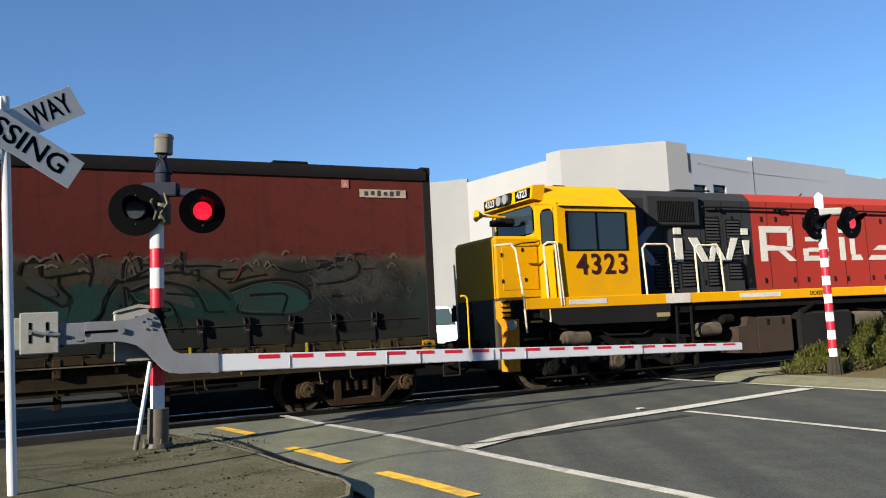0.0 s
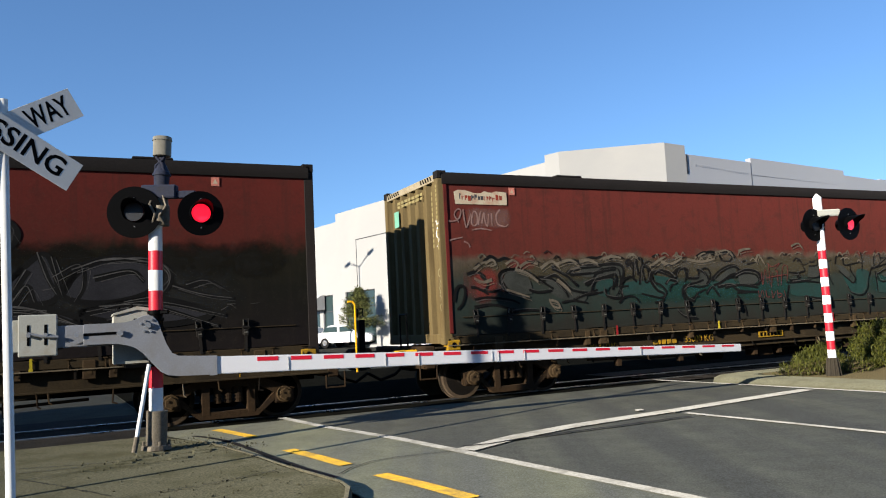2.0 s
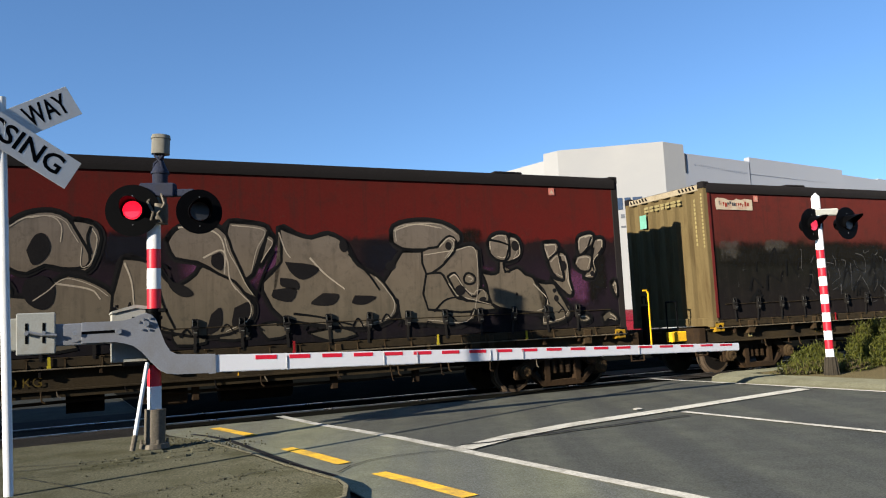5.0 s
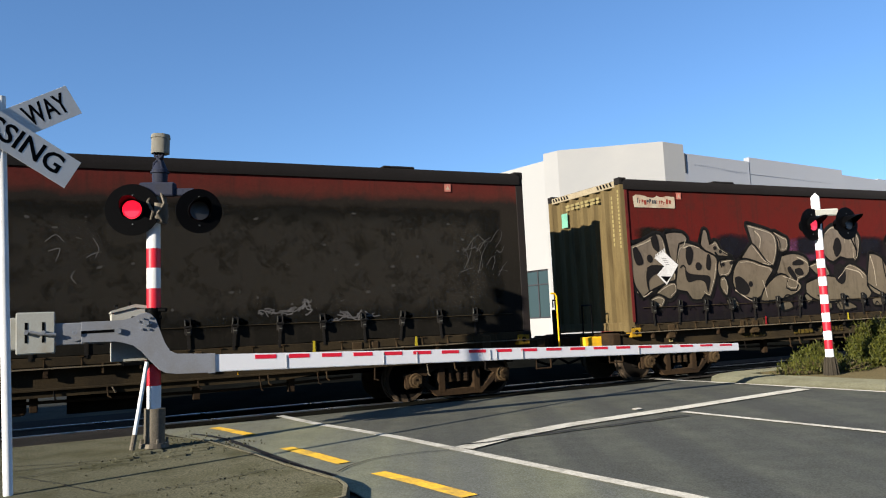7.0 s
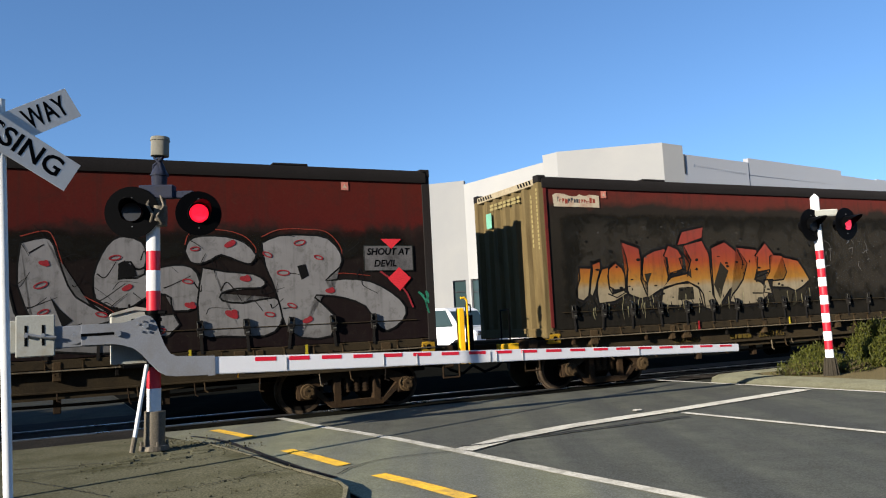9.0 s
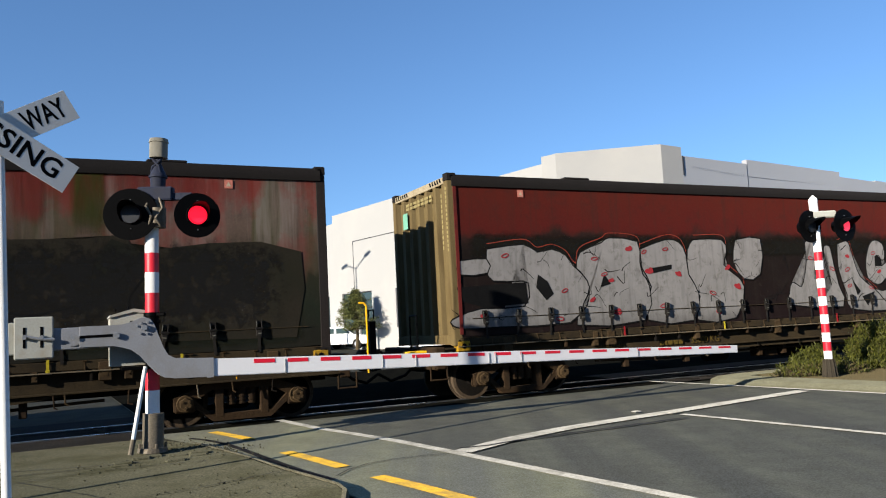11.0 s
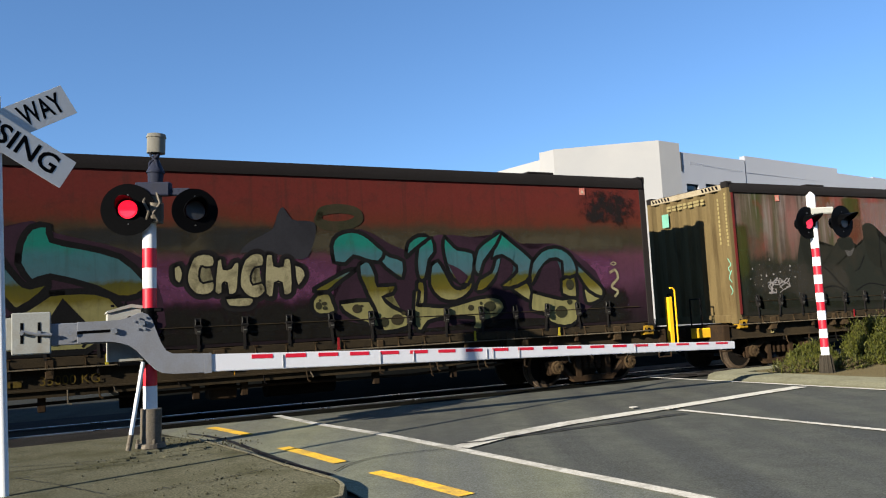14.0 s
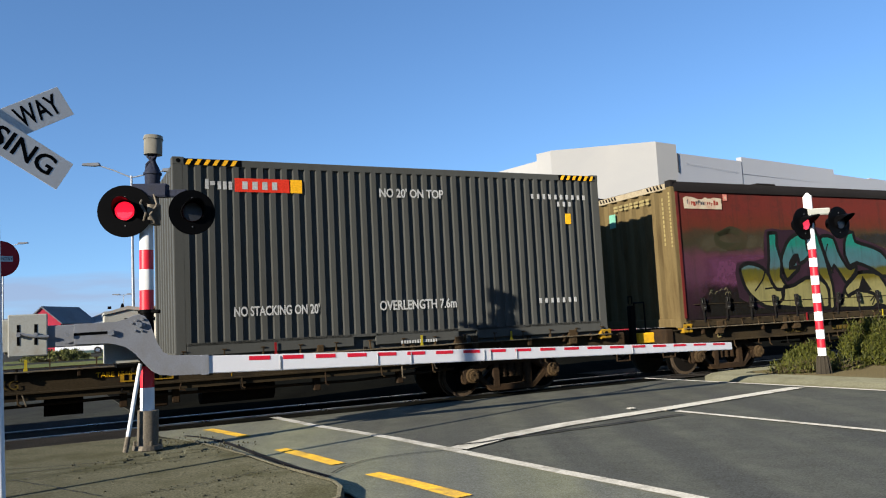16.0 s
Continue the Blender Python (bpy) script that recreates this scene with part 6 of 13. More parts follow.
def curtain_mesh(material):
    L = WAGON_LENGTH
    bm = bmesh.new()
    nx, nz = 120, 16
    rng = random.Random(2)
    grid = []
    for i in range(nx + 1):
        x = -L + 0.14 + (L - 0.26) * i / nx
        col = []
        for j in range(nz + 1):
            t = j / nz
            z = 1.10 + (3.69 - 1.10) * t
            sag = 0.003 * noise.noise((x * 0.9, z * 0.7, 1)) + 0.0015 * noise.noise((x * 3.1, z * 2.0, 4)) + 0.0015 * math.sin(x * 10.1) * (1 - t) ** 3
            if j == 0:
                z += 0.02 * noise.noise((x * 2.2, 0, 9))
            col.append(bm.verts.new((x, -SIDE + 0.009 - sag * (1 if 0 < j < nz else 0.3), z)))
        grid.append(col)
    for i in range(nx):
        for j in range(nz):
            bm.faces.new((grid[i][j], grid[i + 1][j], grid[i + 1][j + 1], grid[i][j + 1]))
    return bm


def build_box(material, label):
    """Curtain-sided container; x = 0 is its front face."""
    L = WAGON_LENGTH
    root = thing("curtain_container", Matrix(), label, "container", "containers on the train")
    part("curtain", curtain_mesh(material), material, root, "painted and sprayed side curtain", True)
    bm = bmesh.new()
    box(bm, -L + 0.1, SIDE - 0.03, 1.1, -0.1, SIDE - 0.005, 3.7)
    part("curtain", bm, material, root, "side curtain")
    bm = bmesh.new()
    box(bm, -L + 0.10, -SIDE - 0.012, 1.14, -L + 0.165, -SIDE + 0.02, 3.66, 0.006)
    part("curtain_pole", bm, M["pole_red"], root, "dull red curtain tensioning edge")
    for s in (-1, 1):
        bm = bmesh.new()
        y = s * SIDE
        prism(bm, [(y - s * 0.09, 3.66), (y + s * 0.02, 3.66), (y + s * 0.028, 3.71), (y + s * 0.022, 3.80), (y - s * 0.01, 3.862), (y - s * 0.09, 3.875)], -L + 0.08, -0.08, "x")
        part("top_rail", bm, M["rail_black"], root, "sooty rounded top rail", True)
        bm = bmesh.new()
        box(bm, -L + 0.1, min(y, y - s * 0.10), 0.96, -0.1, max(y, y - s * 0.10), 1.09, 0.01)
        part("bottom_rail", bm, M["sill"], root, "dark bottom rail")
    bm = bmesh.new()
    box(bm, -L + 0.1, -SIDE + 0.1, 3.84, -0.1, SIDE - 0.1, 3.868)
    box(bm, -L + 0.1, -SIDE + 0.1, 0.99, -0.1, SIDE - 0.1, 1.08)
    part("roof", bm, M["rail_black"], root, "grey roof and floor")
    for x in (-2.35, -12.9):
        bm = bmesh.new()
        box(bm, x - 0.28, -SIDE + 0.02, 3.86, x + 0.28, -SIDE + 0.3, 3.905, 0.015)
        part("roof_latch", bm, M["rail_black"], root)
    # ends: tan at the rear, darker at the front
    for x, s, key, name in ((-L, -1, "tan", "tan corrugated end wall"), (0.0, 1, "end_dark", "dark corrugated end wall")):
        bm = bmesh.new()
        pts, y = [], -SIDE + 0.15
        n = 6
        w = (2 * SIDE - 0.30) / n
        for k in range(n):
            pts += [(x - s * 0.02, y), (x - s * 0.02, y + w * 0.30), (x - s * 0.09, y + w * 0.45), (x - s * 0.09, y + w * 0.85)]
            y += w
        pts.append((x - s * 0.02, SIDE - 0.15))
        lo = [bm.verts.new((a, b, 1.12)) for a, b in pts]
        hi = [bm.verts.new((a, b, 3.74)) for a, b in pts]
        for k in range(len(pts) - 1):
            bm.faces.new((lo[k], lo[k + 1], hi[k + 1], hi[k]))
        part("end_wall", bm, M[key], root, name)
        for sy in (-1, 1):
            bm = bmesh.new()
            y = sy * SIDE
            box(bm, min(x, x - s * 0.15), min(y, y - sy * 0.15), 1.05, max(x, x - s * 0.15), max(y, y - sy * 0.15), 3.76, 0.012)
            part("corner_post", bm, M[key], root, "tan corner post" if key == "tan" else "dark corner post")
            for z0, z1 in ((0.96, 1.08), (3.755, 3.89)):
                bm = bmesh.new()
                box(bm, min(x + s * 0.006, x - s * 0.17), min(y + sy * 0.006, y - sy * 0.16), z0, max(x + s * 0.006, x - s * 0.17), max(y + sy * 0.006, y - sy * 0.16), z1, 0.012)
                cast = part("corner_casting", bm, M["tan"] if key == "tan" and z0 < 2 else M["rail_black"], root, "steel corner casting")
                bm = bmesh.new()
                cyl(bm, (x - s * 0.085, y + sy * 0.008, (z0 + z1) / 2), (x - s * 0.085, y - sy * 0.01, (z0 + z1) / 2), 0.032, seg=10)
                part("keyhole", bm, M["black_paint"], cast)
        bm = bmesh.new()
        box(bm, min(x, x - s * 0.10), -SIDE + 0.14, 3.72, max(x, x - s * 0.10), SIDE - 0.14, 3.84, 0.01)
        head = part("end_header", bm, M["pale_header"] if key == "tan" else M[key], root, "end header beam")
        bm = bmesh.new()
        box(bm, min(x, x - s * 0.10), -SIDE + 0.14, 0.98, max(x, x - s * 0.10), SIDE - 0.14, 1.14, 0.01)
        part("end_sill", bm, M[key], root)
    # hatched edge and signs on the rear end
    y = -1.0
    while y < 1.0:
        bm = bmesh.new()
        prism(bm, [(y, 3.75), (y + 0.045, 3.75), (y + 0.085, 3.825), (y + 0.04, 3.825)], -L - 0.006, -L - 0.001, "x")
        part("hazard_stripe", bm, M["black_paint"], root, "black hazard stripe")
        y += 0.10 if not -0.62 < y < 0.40 else 1.05
    y = -0.55
    for w in (0.10, 0.16, 0.13, 0.10, 0.15, 0.12, 0.14):
        for zz in (3.50, 3.57):
            bm = bmesh.new()
            box(bm, -L + 0.014, y, zz, -L + 0.018, y + w, zz + 0.05)
            part("end_mark", bm, M["end_yellow"], root, "pale yellow mark that cannot be read")
        y += w + 0.04
    bm = bmesh.new()
    box(bm, -L + 0.014, 0.55, 3.16, -L + 0.018, 0.76, 3.46)
    part("sticker", bm, M["mint"], root, "mint green sticker")
    for z in np.arange(2.55, 3.62, 0.075):
        bm = bmesh.new()
        box(bm, -L - 0.006, -SIDE + 0.045, z, -L - 0.001, -SIDE + 0.085, z + 0.05)
        part("code_mark", bm, M["end_yellow"], root, "pale mark that cannot be read")
    for z in np.arange(2.6, 3.55, 0.09):
        bm = bmesh.new()
        box(bm, -L + 0.014, -SIDE + 0.26, z, -L + 0.018, -SIDE + 0.30, z + 0.06)
        part("code_mark", bm, M["end_yellow"], root, "pale mark that cannot be read")
    # curtain tension bar, buckles and straps
    bm = bmesh.new()
    cyl(bm, (-L + 0.35, -SIDE - 0.008, 1.40), (-0.35, -SIDE - 0.008, 1.40), 0.0065, seg=6)
    part("tension_bar", bm, M["sill"], root, "thin dark tension bar")
    bm = bmesh.new()
    for x in (-0.045, 0.031):
        box(bm, x, -0.050, -0.11, x + 0.014, -0.004, 0.11, 0.004)
    box(bm, -0.045, -0.034, 0.06, 0.045, -0.006, 0.12, 0.008)
    cyl(bm, (-0.055, -0.036, -0.005), (0.055, -0.036, -0.005), 0.020, seg=8)
    box(bm, -0.030, -0.062, -0.13, 0.030, -0.040, -0.03, 0.006)
    b0 = part("buckle", bm, M["buckle"], root, "black ratchet buckle")
    bm = bmesh.new()
    box(bm, -0.024, -0.066, -0.085, 0.024, -0.0625, -0.070)
    box(bm, -0.043, -0.053, 0.02, -0.036, -0.0505, 0.10)
    part("worn_edge", bm, M["buckle_edge"], b0, "pale edge of the buckle")
    bm = bmesh.new()
    box(bm, -0.020, -0.014, -0.36, 0.020, -0.009, -0.10)
    s0 = part("strap", bm, M["buckle"], b0, "webbing strap")
    for k in range(22):
        x = -1.10 - k * 0.663
        if k == 0:
            b0.location = (x, -SIDE, 1.41)
        else:
            ob = b0.copy()
            scene.collection.objects.link(ob)
            ob.parent = root
            ob.location = (x, -SIDE, 1.41)
            ob.rotation_euler = (0, radians(random.Random(k).uniform(-7, 7)), 0)
            wb = [c for c in b0.children if c != s0][0].copy()
            scene.collection.objects.link(wb)
            wb.parent = ob
            sb = s0.copy()
            scene.collection.objects.link(sb)
            sb.parent = ob
    # faded plate and small triangle
    bm = bmesh.new()
    rng = random.Random(12)
    edge = [(-L + 0.30 + 1.03 * k / 14, 3.57 - abs(rng.gauss(0, 0.03)) - (0.05 if k in (5, 6) else 0)) for k in range(15)]
    prism(bm, [(-L + 1.33, 3.315), (-L + 0.32, 3.32)] + edge, -SIDE - 0.005, -SIDE - 0.002)
    plate = part("name_plate", bm, M["cream"], root, "torn cream sign with faded red and dark marks")
    x = -L + 0.40
    while x < -L + 1.24:
        bm = bmesh.new()
        w, z, tall = rng.uniform(0.03, 0.06), 3.395 + rng.gauss(0, 0.008), rng.uniform(0.06, 0.10)
        key = "faded_red" if x > -L + 0.85 else rng.choice(("dark_trim", "dark_trim", "faded_red"))
        box(bm, x, -SIDE - 0.0070, z, x + 0.016, -SIDE - 0.0055, z + tall)
        box(bm, x + 0.016, -SIDE - 0.0070, z + tall * rng.choice((0.0, 0.4, 0.75)), x + w, -SIDE - 0.0055, z + tall * rng.uniform(0.8, 1.0))
        part("faded_mark", bm, M[key], plate, "remains of a faded letter")
        x += w + rng.uniform(0.008, 0.02)
    for x in (-L + 1.44, -1.49):
        bm = bmesh.new()
        box(bm, x - 0.06, -SIDE - 0.005, 3.50, x + 0.06, -SIDE - 0.002, 3.63)
        st = part("sticker", bm, M["sticker_pink"], root, "small pale red sticker")
        bm = bmesh.new()
        prism(bm, [(x - 0.04, 3.53), (x + 0.04, 3.53), (x, 3.60)], -SIDE - 0.0070, -SIDE - 0.0055)
        part("triangle", bm, M["cream"], st)
    return root


M["pale_header"] = surface("pale_header", (0.300, 0.252, 0.168), 0.6, dirt=(0.15, 0.1, 0.05), dirty=0.5, big=4)
M["end_yellow"] = surface("pale_yellow_mark", (0.26, 0.21, 0.09), 0.6, dirty=0.4)
M["faded_red"] = surface("faded_red_mark", (0.22, 0.035, 0.022), 0.6, dirt=(0.12, 0.06, 0.045), dirty=0.6, big=8)
M["sticker_pink"] = surface("faded_sticker", (0.45, 0.16, 0.12), 0.6, dirty=0.4)


LABELS = [
    "curtain-sided container, rust-red with dark green graffiti along the bottom",
    "curtain-sided container, rust-red with charcoal sprayed lower half and chalky scrawls",
    "curtain-sided container, red with large tan bubble-letter graffiti",
    "curtain-sided container, mostly dark brown with an orange and cream graffiti piece",
    "curtain-sided container, red and black with big white outlined graffiti letters",
    "curtain-sided container, stained brown, pink and moss green with faded dark graffiti",
    "curtain-sided container, red and plum with teal and cream graffiti pieces",
]
WAGON = build_wagon()
WAGONS, BOXES = [WAGON] + [copy_thing(WAGON, Matrix()) for i in range(6)], []
for i in range(7):
    if i == 0:
        # fresher yellow stencils on the first wagon
        for ob in [c for c in WAGONS[i].children if c.name.split(".")[0] in ("stencil", "stencil_mark")]:
            ob.material_slots[0].link = "OBJECT"
            ob.material_slots[0].material = M["old_yellow"]
    if i not in (0, 5):
        # number panels are left on two wagons only
        for ob in [c for c in WAGONS[i].children if c.name.split(".")[0] == "number_panel"]:
            for bar in list(ob.children):
                bpy.data.objects.remove(bar)
            bpy.data.objects.remove(ob)
    if i not in (4, 6):
        # only two wagons carry the thick yellow stake, the others a thin rail
        for ob in [c for c in WAGONS[i].children if c.name.split(".")[0] == "stake"]:
            bpy.data.objects.remove(ob)
    BOXES.append(build_box(CURTAINS[i], LABELS[i]))
    if i in (4, 5):
        # these two have lost the sign
        for ob in [c for c in BOXES[i].children if c.name.split(".")[0] == "name_plate"]:
            for mark in list(ob.children):
                bpy.data.objects.remove(mark)
            bpy.data.objects.remove(ob)
    MOVING.append((WAGONS[i], i * PITCH))
    MOVING.append((BOXES[i], i * PITCH))


# ---- sprayed pieces on the curtains ----
def smooth_path(pts, step=6):
    """Points along a soft curve through pts."""
    p = [Vector(q) for q in pts]
    p = [p[0] * 2 - p[1]] + p + [p[-1] * 2 - p[-2]]
    out = []
    for i in range(1, len(p) - 2):
        for k in range(step):
            t = k / step
            out.append(0.5 * (2 * p[i] + (p[i + 1] - p[i - 1]) * t + (2 * p[i - 1] - 5 * p[i] + 4 * p[i + 1] - p[i + 2]) * t * t + (3 * p[i] - p[i - 1] - 3 * p[i + 1] + p[i + 2]) * t ** 3))
    out.append(p[-2])
    return out


class Paint:
    """Collects flat sprayed marks on a curtain, each a hair above the last."""

    def __init__(self, lift):
        self.bm = bmesh.new()
        self.y = -SIDE + 0.0015 - lift * 0.2

    def face(self, pts):
        self.y -= 0.00001
        vs = [self.bm.verts.new((p[0], self.y, p[1])) for p in pts]
        f = self.bm.faces.new(vs)
        if len(vs) > 4:
            bmesh.ops.triangulate(self.bm, faces=[f])

    def stroke(self, pts, width, soft=True, taper=0.0, step=6):
        path = smooth_path(pts, step) if soft and len(pts) > 2 else [Vector(p) for p in pts]
        n = len(path)
        left, right = [], []
        for i, p in enumerate(path):
            d = (path[min(n - 1, i + 1)] - path[max(0, i - 1)])
            d = d.normalized() if d.length > 1e-6 else Vector((1, 0))
            w = width / 2 * (1 - taper * i / max(1, n - 1))
            if soft:
                w *= min(1.0, 0.45 + 2.2 * min(i, n - 1 - i) / max(1, n - 1) * 1.6) if width > 0.12 else 1.0
            left.append((p.x - d.y * w, p.y + d.x * w))
            right.append((p.x + d.y * w, p.y - d.x * w))
        self.y -= 0.00001
        a = [self.bm.verts.new((x, self.y, z)) for x, z in left]
        b = [self.bm.verts.new((x, self.y, z)) for x, z in right]
        for i in range(n - 1):
            self.bm.faces.new((a[i], a[i + 1], b[i + 1], b[i]))

    def disc(self, x, z, rx, rz, turn=0.0, seg=14):
        c, s = math.cos(turn), math.sin(turn)
        self.face([(x + rx * math.cos(k * 2 * math.pi / seg) * c - rz * math.sin(k * 2 * math.pi / seg) * s, z + rx * math.cos(k * 2 * math.pi / seg) * s + rz * math.sin(k * 2 * math.pi / seg) * c) for k in range(seg)])

    def done(self, root, material, label, name="graffiti"):
        ob = part(name, self.bm, material, root, label)
        if name in ("line", "highlight", "tag", "scrawl", "scuff", "detail", "drip", "halo", "outline"):
            tagged(ob, label, kind="stuff")
        return ob


def closed_piece(root, polys, fill, label, rim, lift=0.008, soft=2):
    """Letters cut as closed shapes, each with a black line round it."""
    a, depth = Paint(lift), -SIDE + 0.0015 - lift * 0.2
    for k, poly in enumerate(polys):
        b = Paint(lift)
        path = [tuple(v) for v in (smooth_path(list(poly) + [poly[0]], soft) if soft > 1 else list(poly) + [poly[0]])][:-1]
        b.y = depth - 0.00015 * k
        b.face(path)
        a.y = b.y - 0.00006
        a.stroke(path + [path[0], path[1]], rim, False)
        b.done(root, fill, label, "painted_letter")
    a.done(root, M["spray_black"], "black sprayed outline", "outline")


SWEEPS = (
    [(0.0, 0.10), (0.35, 0.0), (0.62, 0.30), (0.30, 0.60), (0.12, 0.85), (0.5, 1.0), (0.9, 0.8)],
    [(0.0, 0.45), (0.3, 0.78), (0.7, 0.8), (1.1, 1.0)],
    [(0.0, 0.15), (0.4, 0.3), (0.8, 0.25), (1.15, 0.5)],
    [(-0.1, 0.9), (0.3, 0.7), (0.5, 0.3), (0.9, 0.1), (1.25, 0.2)],
    [(0.0, 0.6), (0.2, 0.95), (0.5, 0.9), (0.55, 0.6), (0.3, 0.45)],
    [(0.0, 0.0), (0.2, 0.4), (0.6, 0.5), (1.0, 0.35), (1.2, 0.6)],
    [(0.1, 0.3), (0.0, 0.05), (0.4, -0.05), (0.8, 0.1), (0.9, 0.45), (0.6, 0.6)],
    [(0.2, 0.2), (0.45, 0.7), (0.6, 1.02), (0.75, 0.7), (1.0, 0.4)],
)


def wild_letters(rng, x0, x1, z0, z1, cell):
    """Strokes of interlocking, unreadable sweeps along a band."""
    out, x = [], x0
    while x < x1 - cell * 0.6:
        w = cell * rng.uniform(0.8, 1.35)
        lo, hi = z0 + rng.uniform(-0.05, 0.12), z1 + rng.uniform(-0.18, 0.06)
        lean = rng.uniform(-0.15, 0.3)
        for s in rng.sample(SWEEPS, rng.randint(2, 3)):
            out.append([(x + a * w + lean * (b - 0.5) * 0.6 + rng.gauss(0, 0.025), lo + b * (hi - lo) + rng.gauss(0, 0.025)) for a, b in s])
        x += w * rng.uniform(0.72, 0.95)
    return out


def scrawl(rng, x0, x1, z0, z1, n, loop=0.5):
    """A wandering line inside a box, as a list of points."""
    x, z = rng.uniform(x0, x1), rng.uniform(z0, z1)
    a = rng.uniform(0, 6.28)
    pts = [(x, z)]
    for i in range(n):
        a += rng.gauss(0, loop) + (0.6 if rng.random() < 0.5 else -0.6)
        step = rng.uniform(0.12, 0.34)
        x, z = x + math.cos(a) * step, z + math.sin(a) * step * 0.75
        if not (x0 < x < x1):
            a = math.pi - a
            x = min(max(x, x0), x1)
        if not (z0 < z < z1):
            a = -a
            z = min(max(z, z0), z1)
        pts.append((x, z))
    return pts


def fade(name, stops, rough=0.7, wobble=0.05, dirt=0.35):
    m, nt, bsdf, co = start(name)
    sep = nt.nodes.new("ShaderNodeSeparateXYZ")
    nt.links.new(co, sep.inputs[0])
    z = math_node(nt, "ADD", sep.outputs["Z"], math_node(nt, "MULTIPLY", math_node(nt, "SUBTRACT", noise_tex(nt, co, 3.0, 6, 0.7), 0.5), wobble * 4))
    lo, hi = stops[0][0], stops[-1][0]
    f = math_node(nt, "DIVIDE", math_node(nt, "SUBTRACT", z, lo), hi - lo, True)
    col = ramp(nt, f, [((h - lo) / (hi - lo), c) for h, c in stops])
    g = noise_tex(nt, co, 7, 9, 0.75, 0.4)
    col = mixc(nt, math_node(nt, "MULTIPLY", ramp(nt, g, [(0.52, (0, 0, 0)), (0.75, (1, 1, 1))]), dirt), col, (0.05, 0.045, 0.035))
    mp = nt.nodes.new("ShaderNodeMapping")
    mp.inputs["Scale"].default_value = (2.2, 1, 0.22)
    nt.links.new(co, mp.inputs["Vector"])
    col = mixc(nt, ramp(nt, noise_tex(nt, mp.outputs[0], 4.0, 6, 0.6, 0.2), [(0.50, (0, 0, 0)), (0.78, (0.45, 0.45, 0.45))]), col, (0.026, 0.024, 0.020))
    col = mixc(nt, 0.35, col, ramp(nt, noise_tex(nt, co, 1.7, 8, 0.7, 0.6), [(0.3, (0.30, 0.30, 0.30)), (0.7, (0.70, 0.70, 0.70))]), "OVERLAY")
    nt.links.new(col, bsdf.inputs["Base Color"])
    bsdf.inputs["Roughness"].default_value = rough
    bsdf.inputs["Specular IOR Level"].default_value = 0.03
    bsdf.inputs["Diffuse Roughness"].default_value = 1.0
    return m


TEAL = fade("teal_fade", [(1.1, (0.175, 0.163, 0.066)), (1.72, (0.165, 0.150, 0.060)), (1.84, (0.080, 0.066, 0.010)), (2.05, (0.051, 0.051, 0.010)), (2.12, (0.044, 0.088, 0.102)), (2.45, (0.031, 0.095, 0.102)), (2.6, (0.010, 0.116, 0.088)), (2.9, (0.009, 0.116, 0.085))], wobble=0.06)
FLAME = fade("flame_fade", [(1.3, (0.19, 0.158, 0.105)), (1.80, (0.225, 0.182, 0.115)), (1.93, (0.250, 0.122, 0.024)), (2.12, (0.245, 0.084, 0.016)), (2.28, (0.225, 0.046, 0.018)), (2.5, (0.200, 0.036, 0.024)), (3.0, (0.185, 0.034, 0.026))], wobble=0.04, dirt=0.5)
TAN = fade("tan_fade", [(1.1, (0.066, 0.055, 0.038)), (1.5, (0.118, 0.096, 0.065)), (2.2, (0.140, 0.110, 0.078)), (2.9, (0.140, 0.113, 0.088))], dirt=0.7)
PALE = fade("pale_fade", [(1.1, (0.100, 0.095, 0.090)), (1.4, (0.175, 0.168, 0.162)), (2.8, (0.205, 0.195, 0.189))], dirt=0.75)
M["spray_soot_green"] = surface("sooty_green_spray", (0.0115, 0.0125, 0.0095), 0.85, dirt=(0.018, 0.017, 0.012), dirty=0.7, big=2)
M["spray_dusk"] = surface("dusky_grey_spray", (0.034, 0.036, 0.032), 0.85, dirt=(0.018, 0.020, 0.017), dirty=0.9, big=3, spread=0.3)
M["spray_kiss"] = surface("dull_red_spray", (0.24, 0.022, 0.028), 0.7, dirt=(0.12, 0.03, 0.03), dirty=0.5, big=6)
M["chalk_faint"] = surface("faint_chalk", (0.20, 0.125, 0.11), 0.85, dirt=(0.10, 0.03, 0.024), dirty=0.8, big=6)
M["spray_scratch"] = surface("scratched_grey_spray", (0.072, 0.069, 0.066), 0.85, dirt=(0.03, 0.028, 0.026), dirty=0.9, big=5)
M["spray_rose"] = surface("faded_rose_spray", (0.105, 0.026, 0.024), 0.8, dirt=(0.05, 0.02, 0.018), dirty=0.7, big=6)
M["spray_puff"] = surface("pale_puff_spray", (0.105, 0.088, 0.066), 0.85, dirt=(0.045, 0.036, 0.026), dirty=0.9, big=4)
M["spray_fog"] = surface("foggy_blue_spray", (0.036, 0.038, 0.040), 0.85, dirt=(0.018, 0.019, 0.018), dirty=0.9, big=4)
M["spray_moss"] = surface("moss_spray", (0.024, 0.024, 0.013), 0.8, dirt=(0.05, 0.03, 0.02), dirty=0.6, big=2)
M["spray_slate"] = surface("slate_spray", (0.014, 0.016, 0.014), 0.8, dirt=(0.022, 0.022, 0.018), dirty=0.6, big=1.5)
M["spray_teal"] = surface("dull_teal_spray", (0.014, 0.036, 0.032), 0.8, dirt=(0.022, 0.026, 0.023), dirty=0.8, big=1.5)
M["spray_ghost"] = surface("ghost_grey_spray", (0.055, 0.052, 0.048), 0.85, dirt=(0.035, 0.033, 0.03), dirty=0.8, big=3)
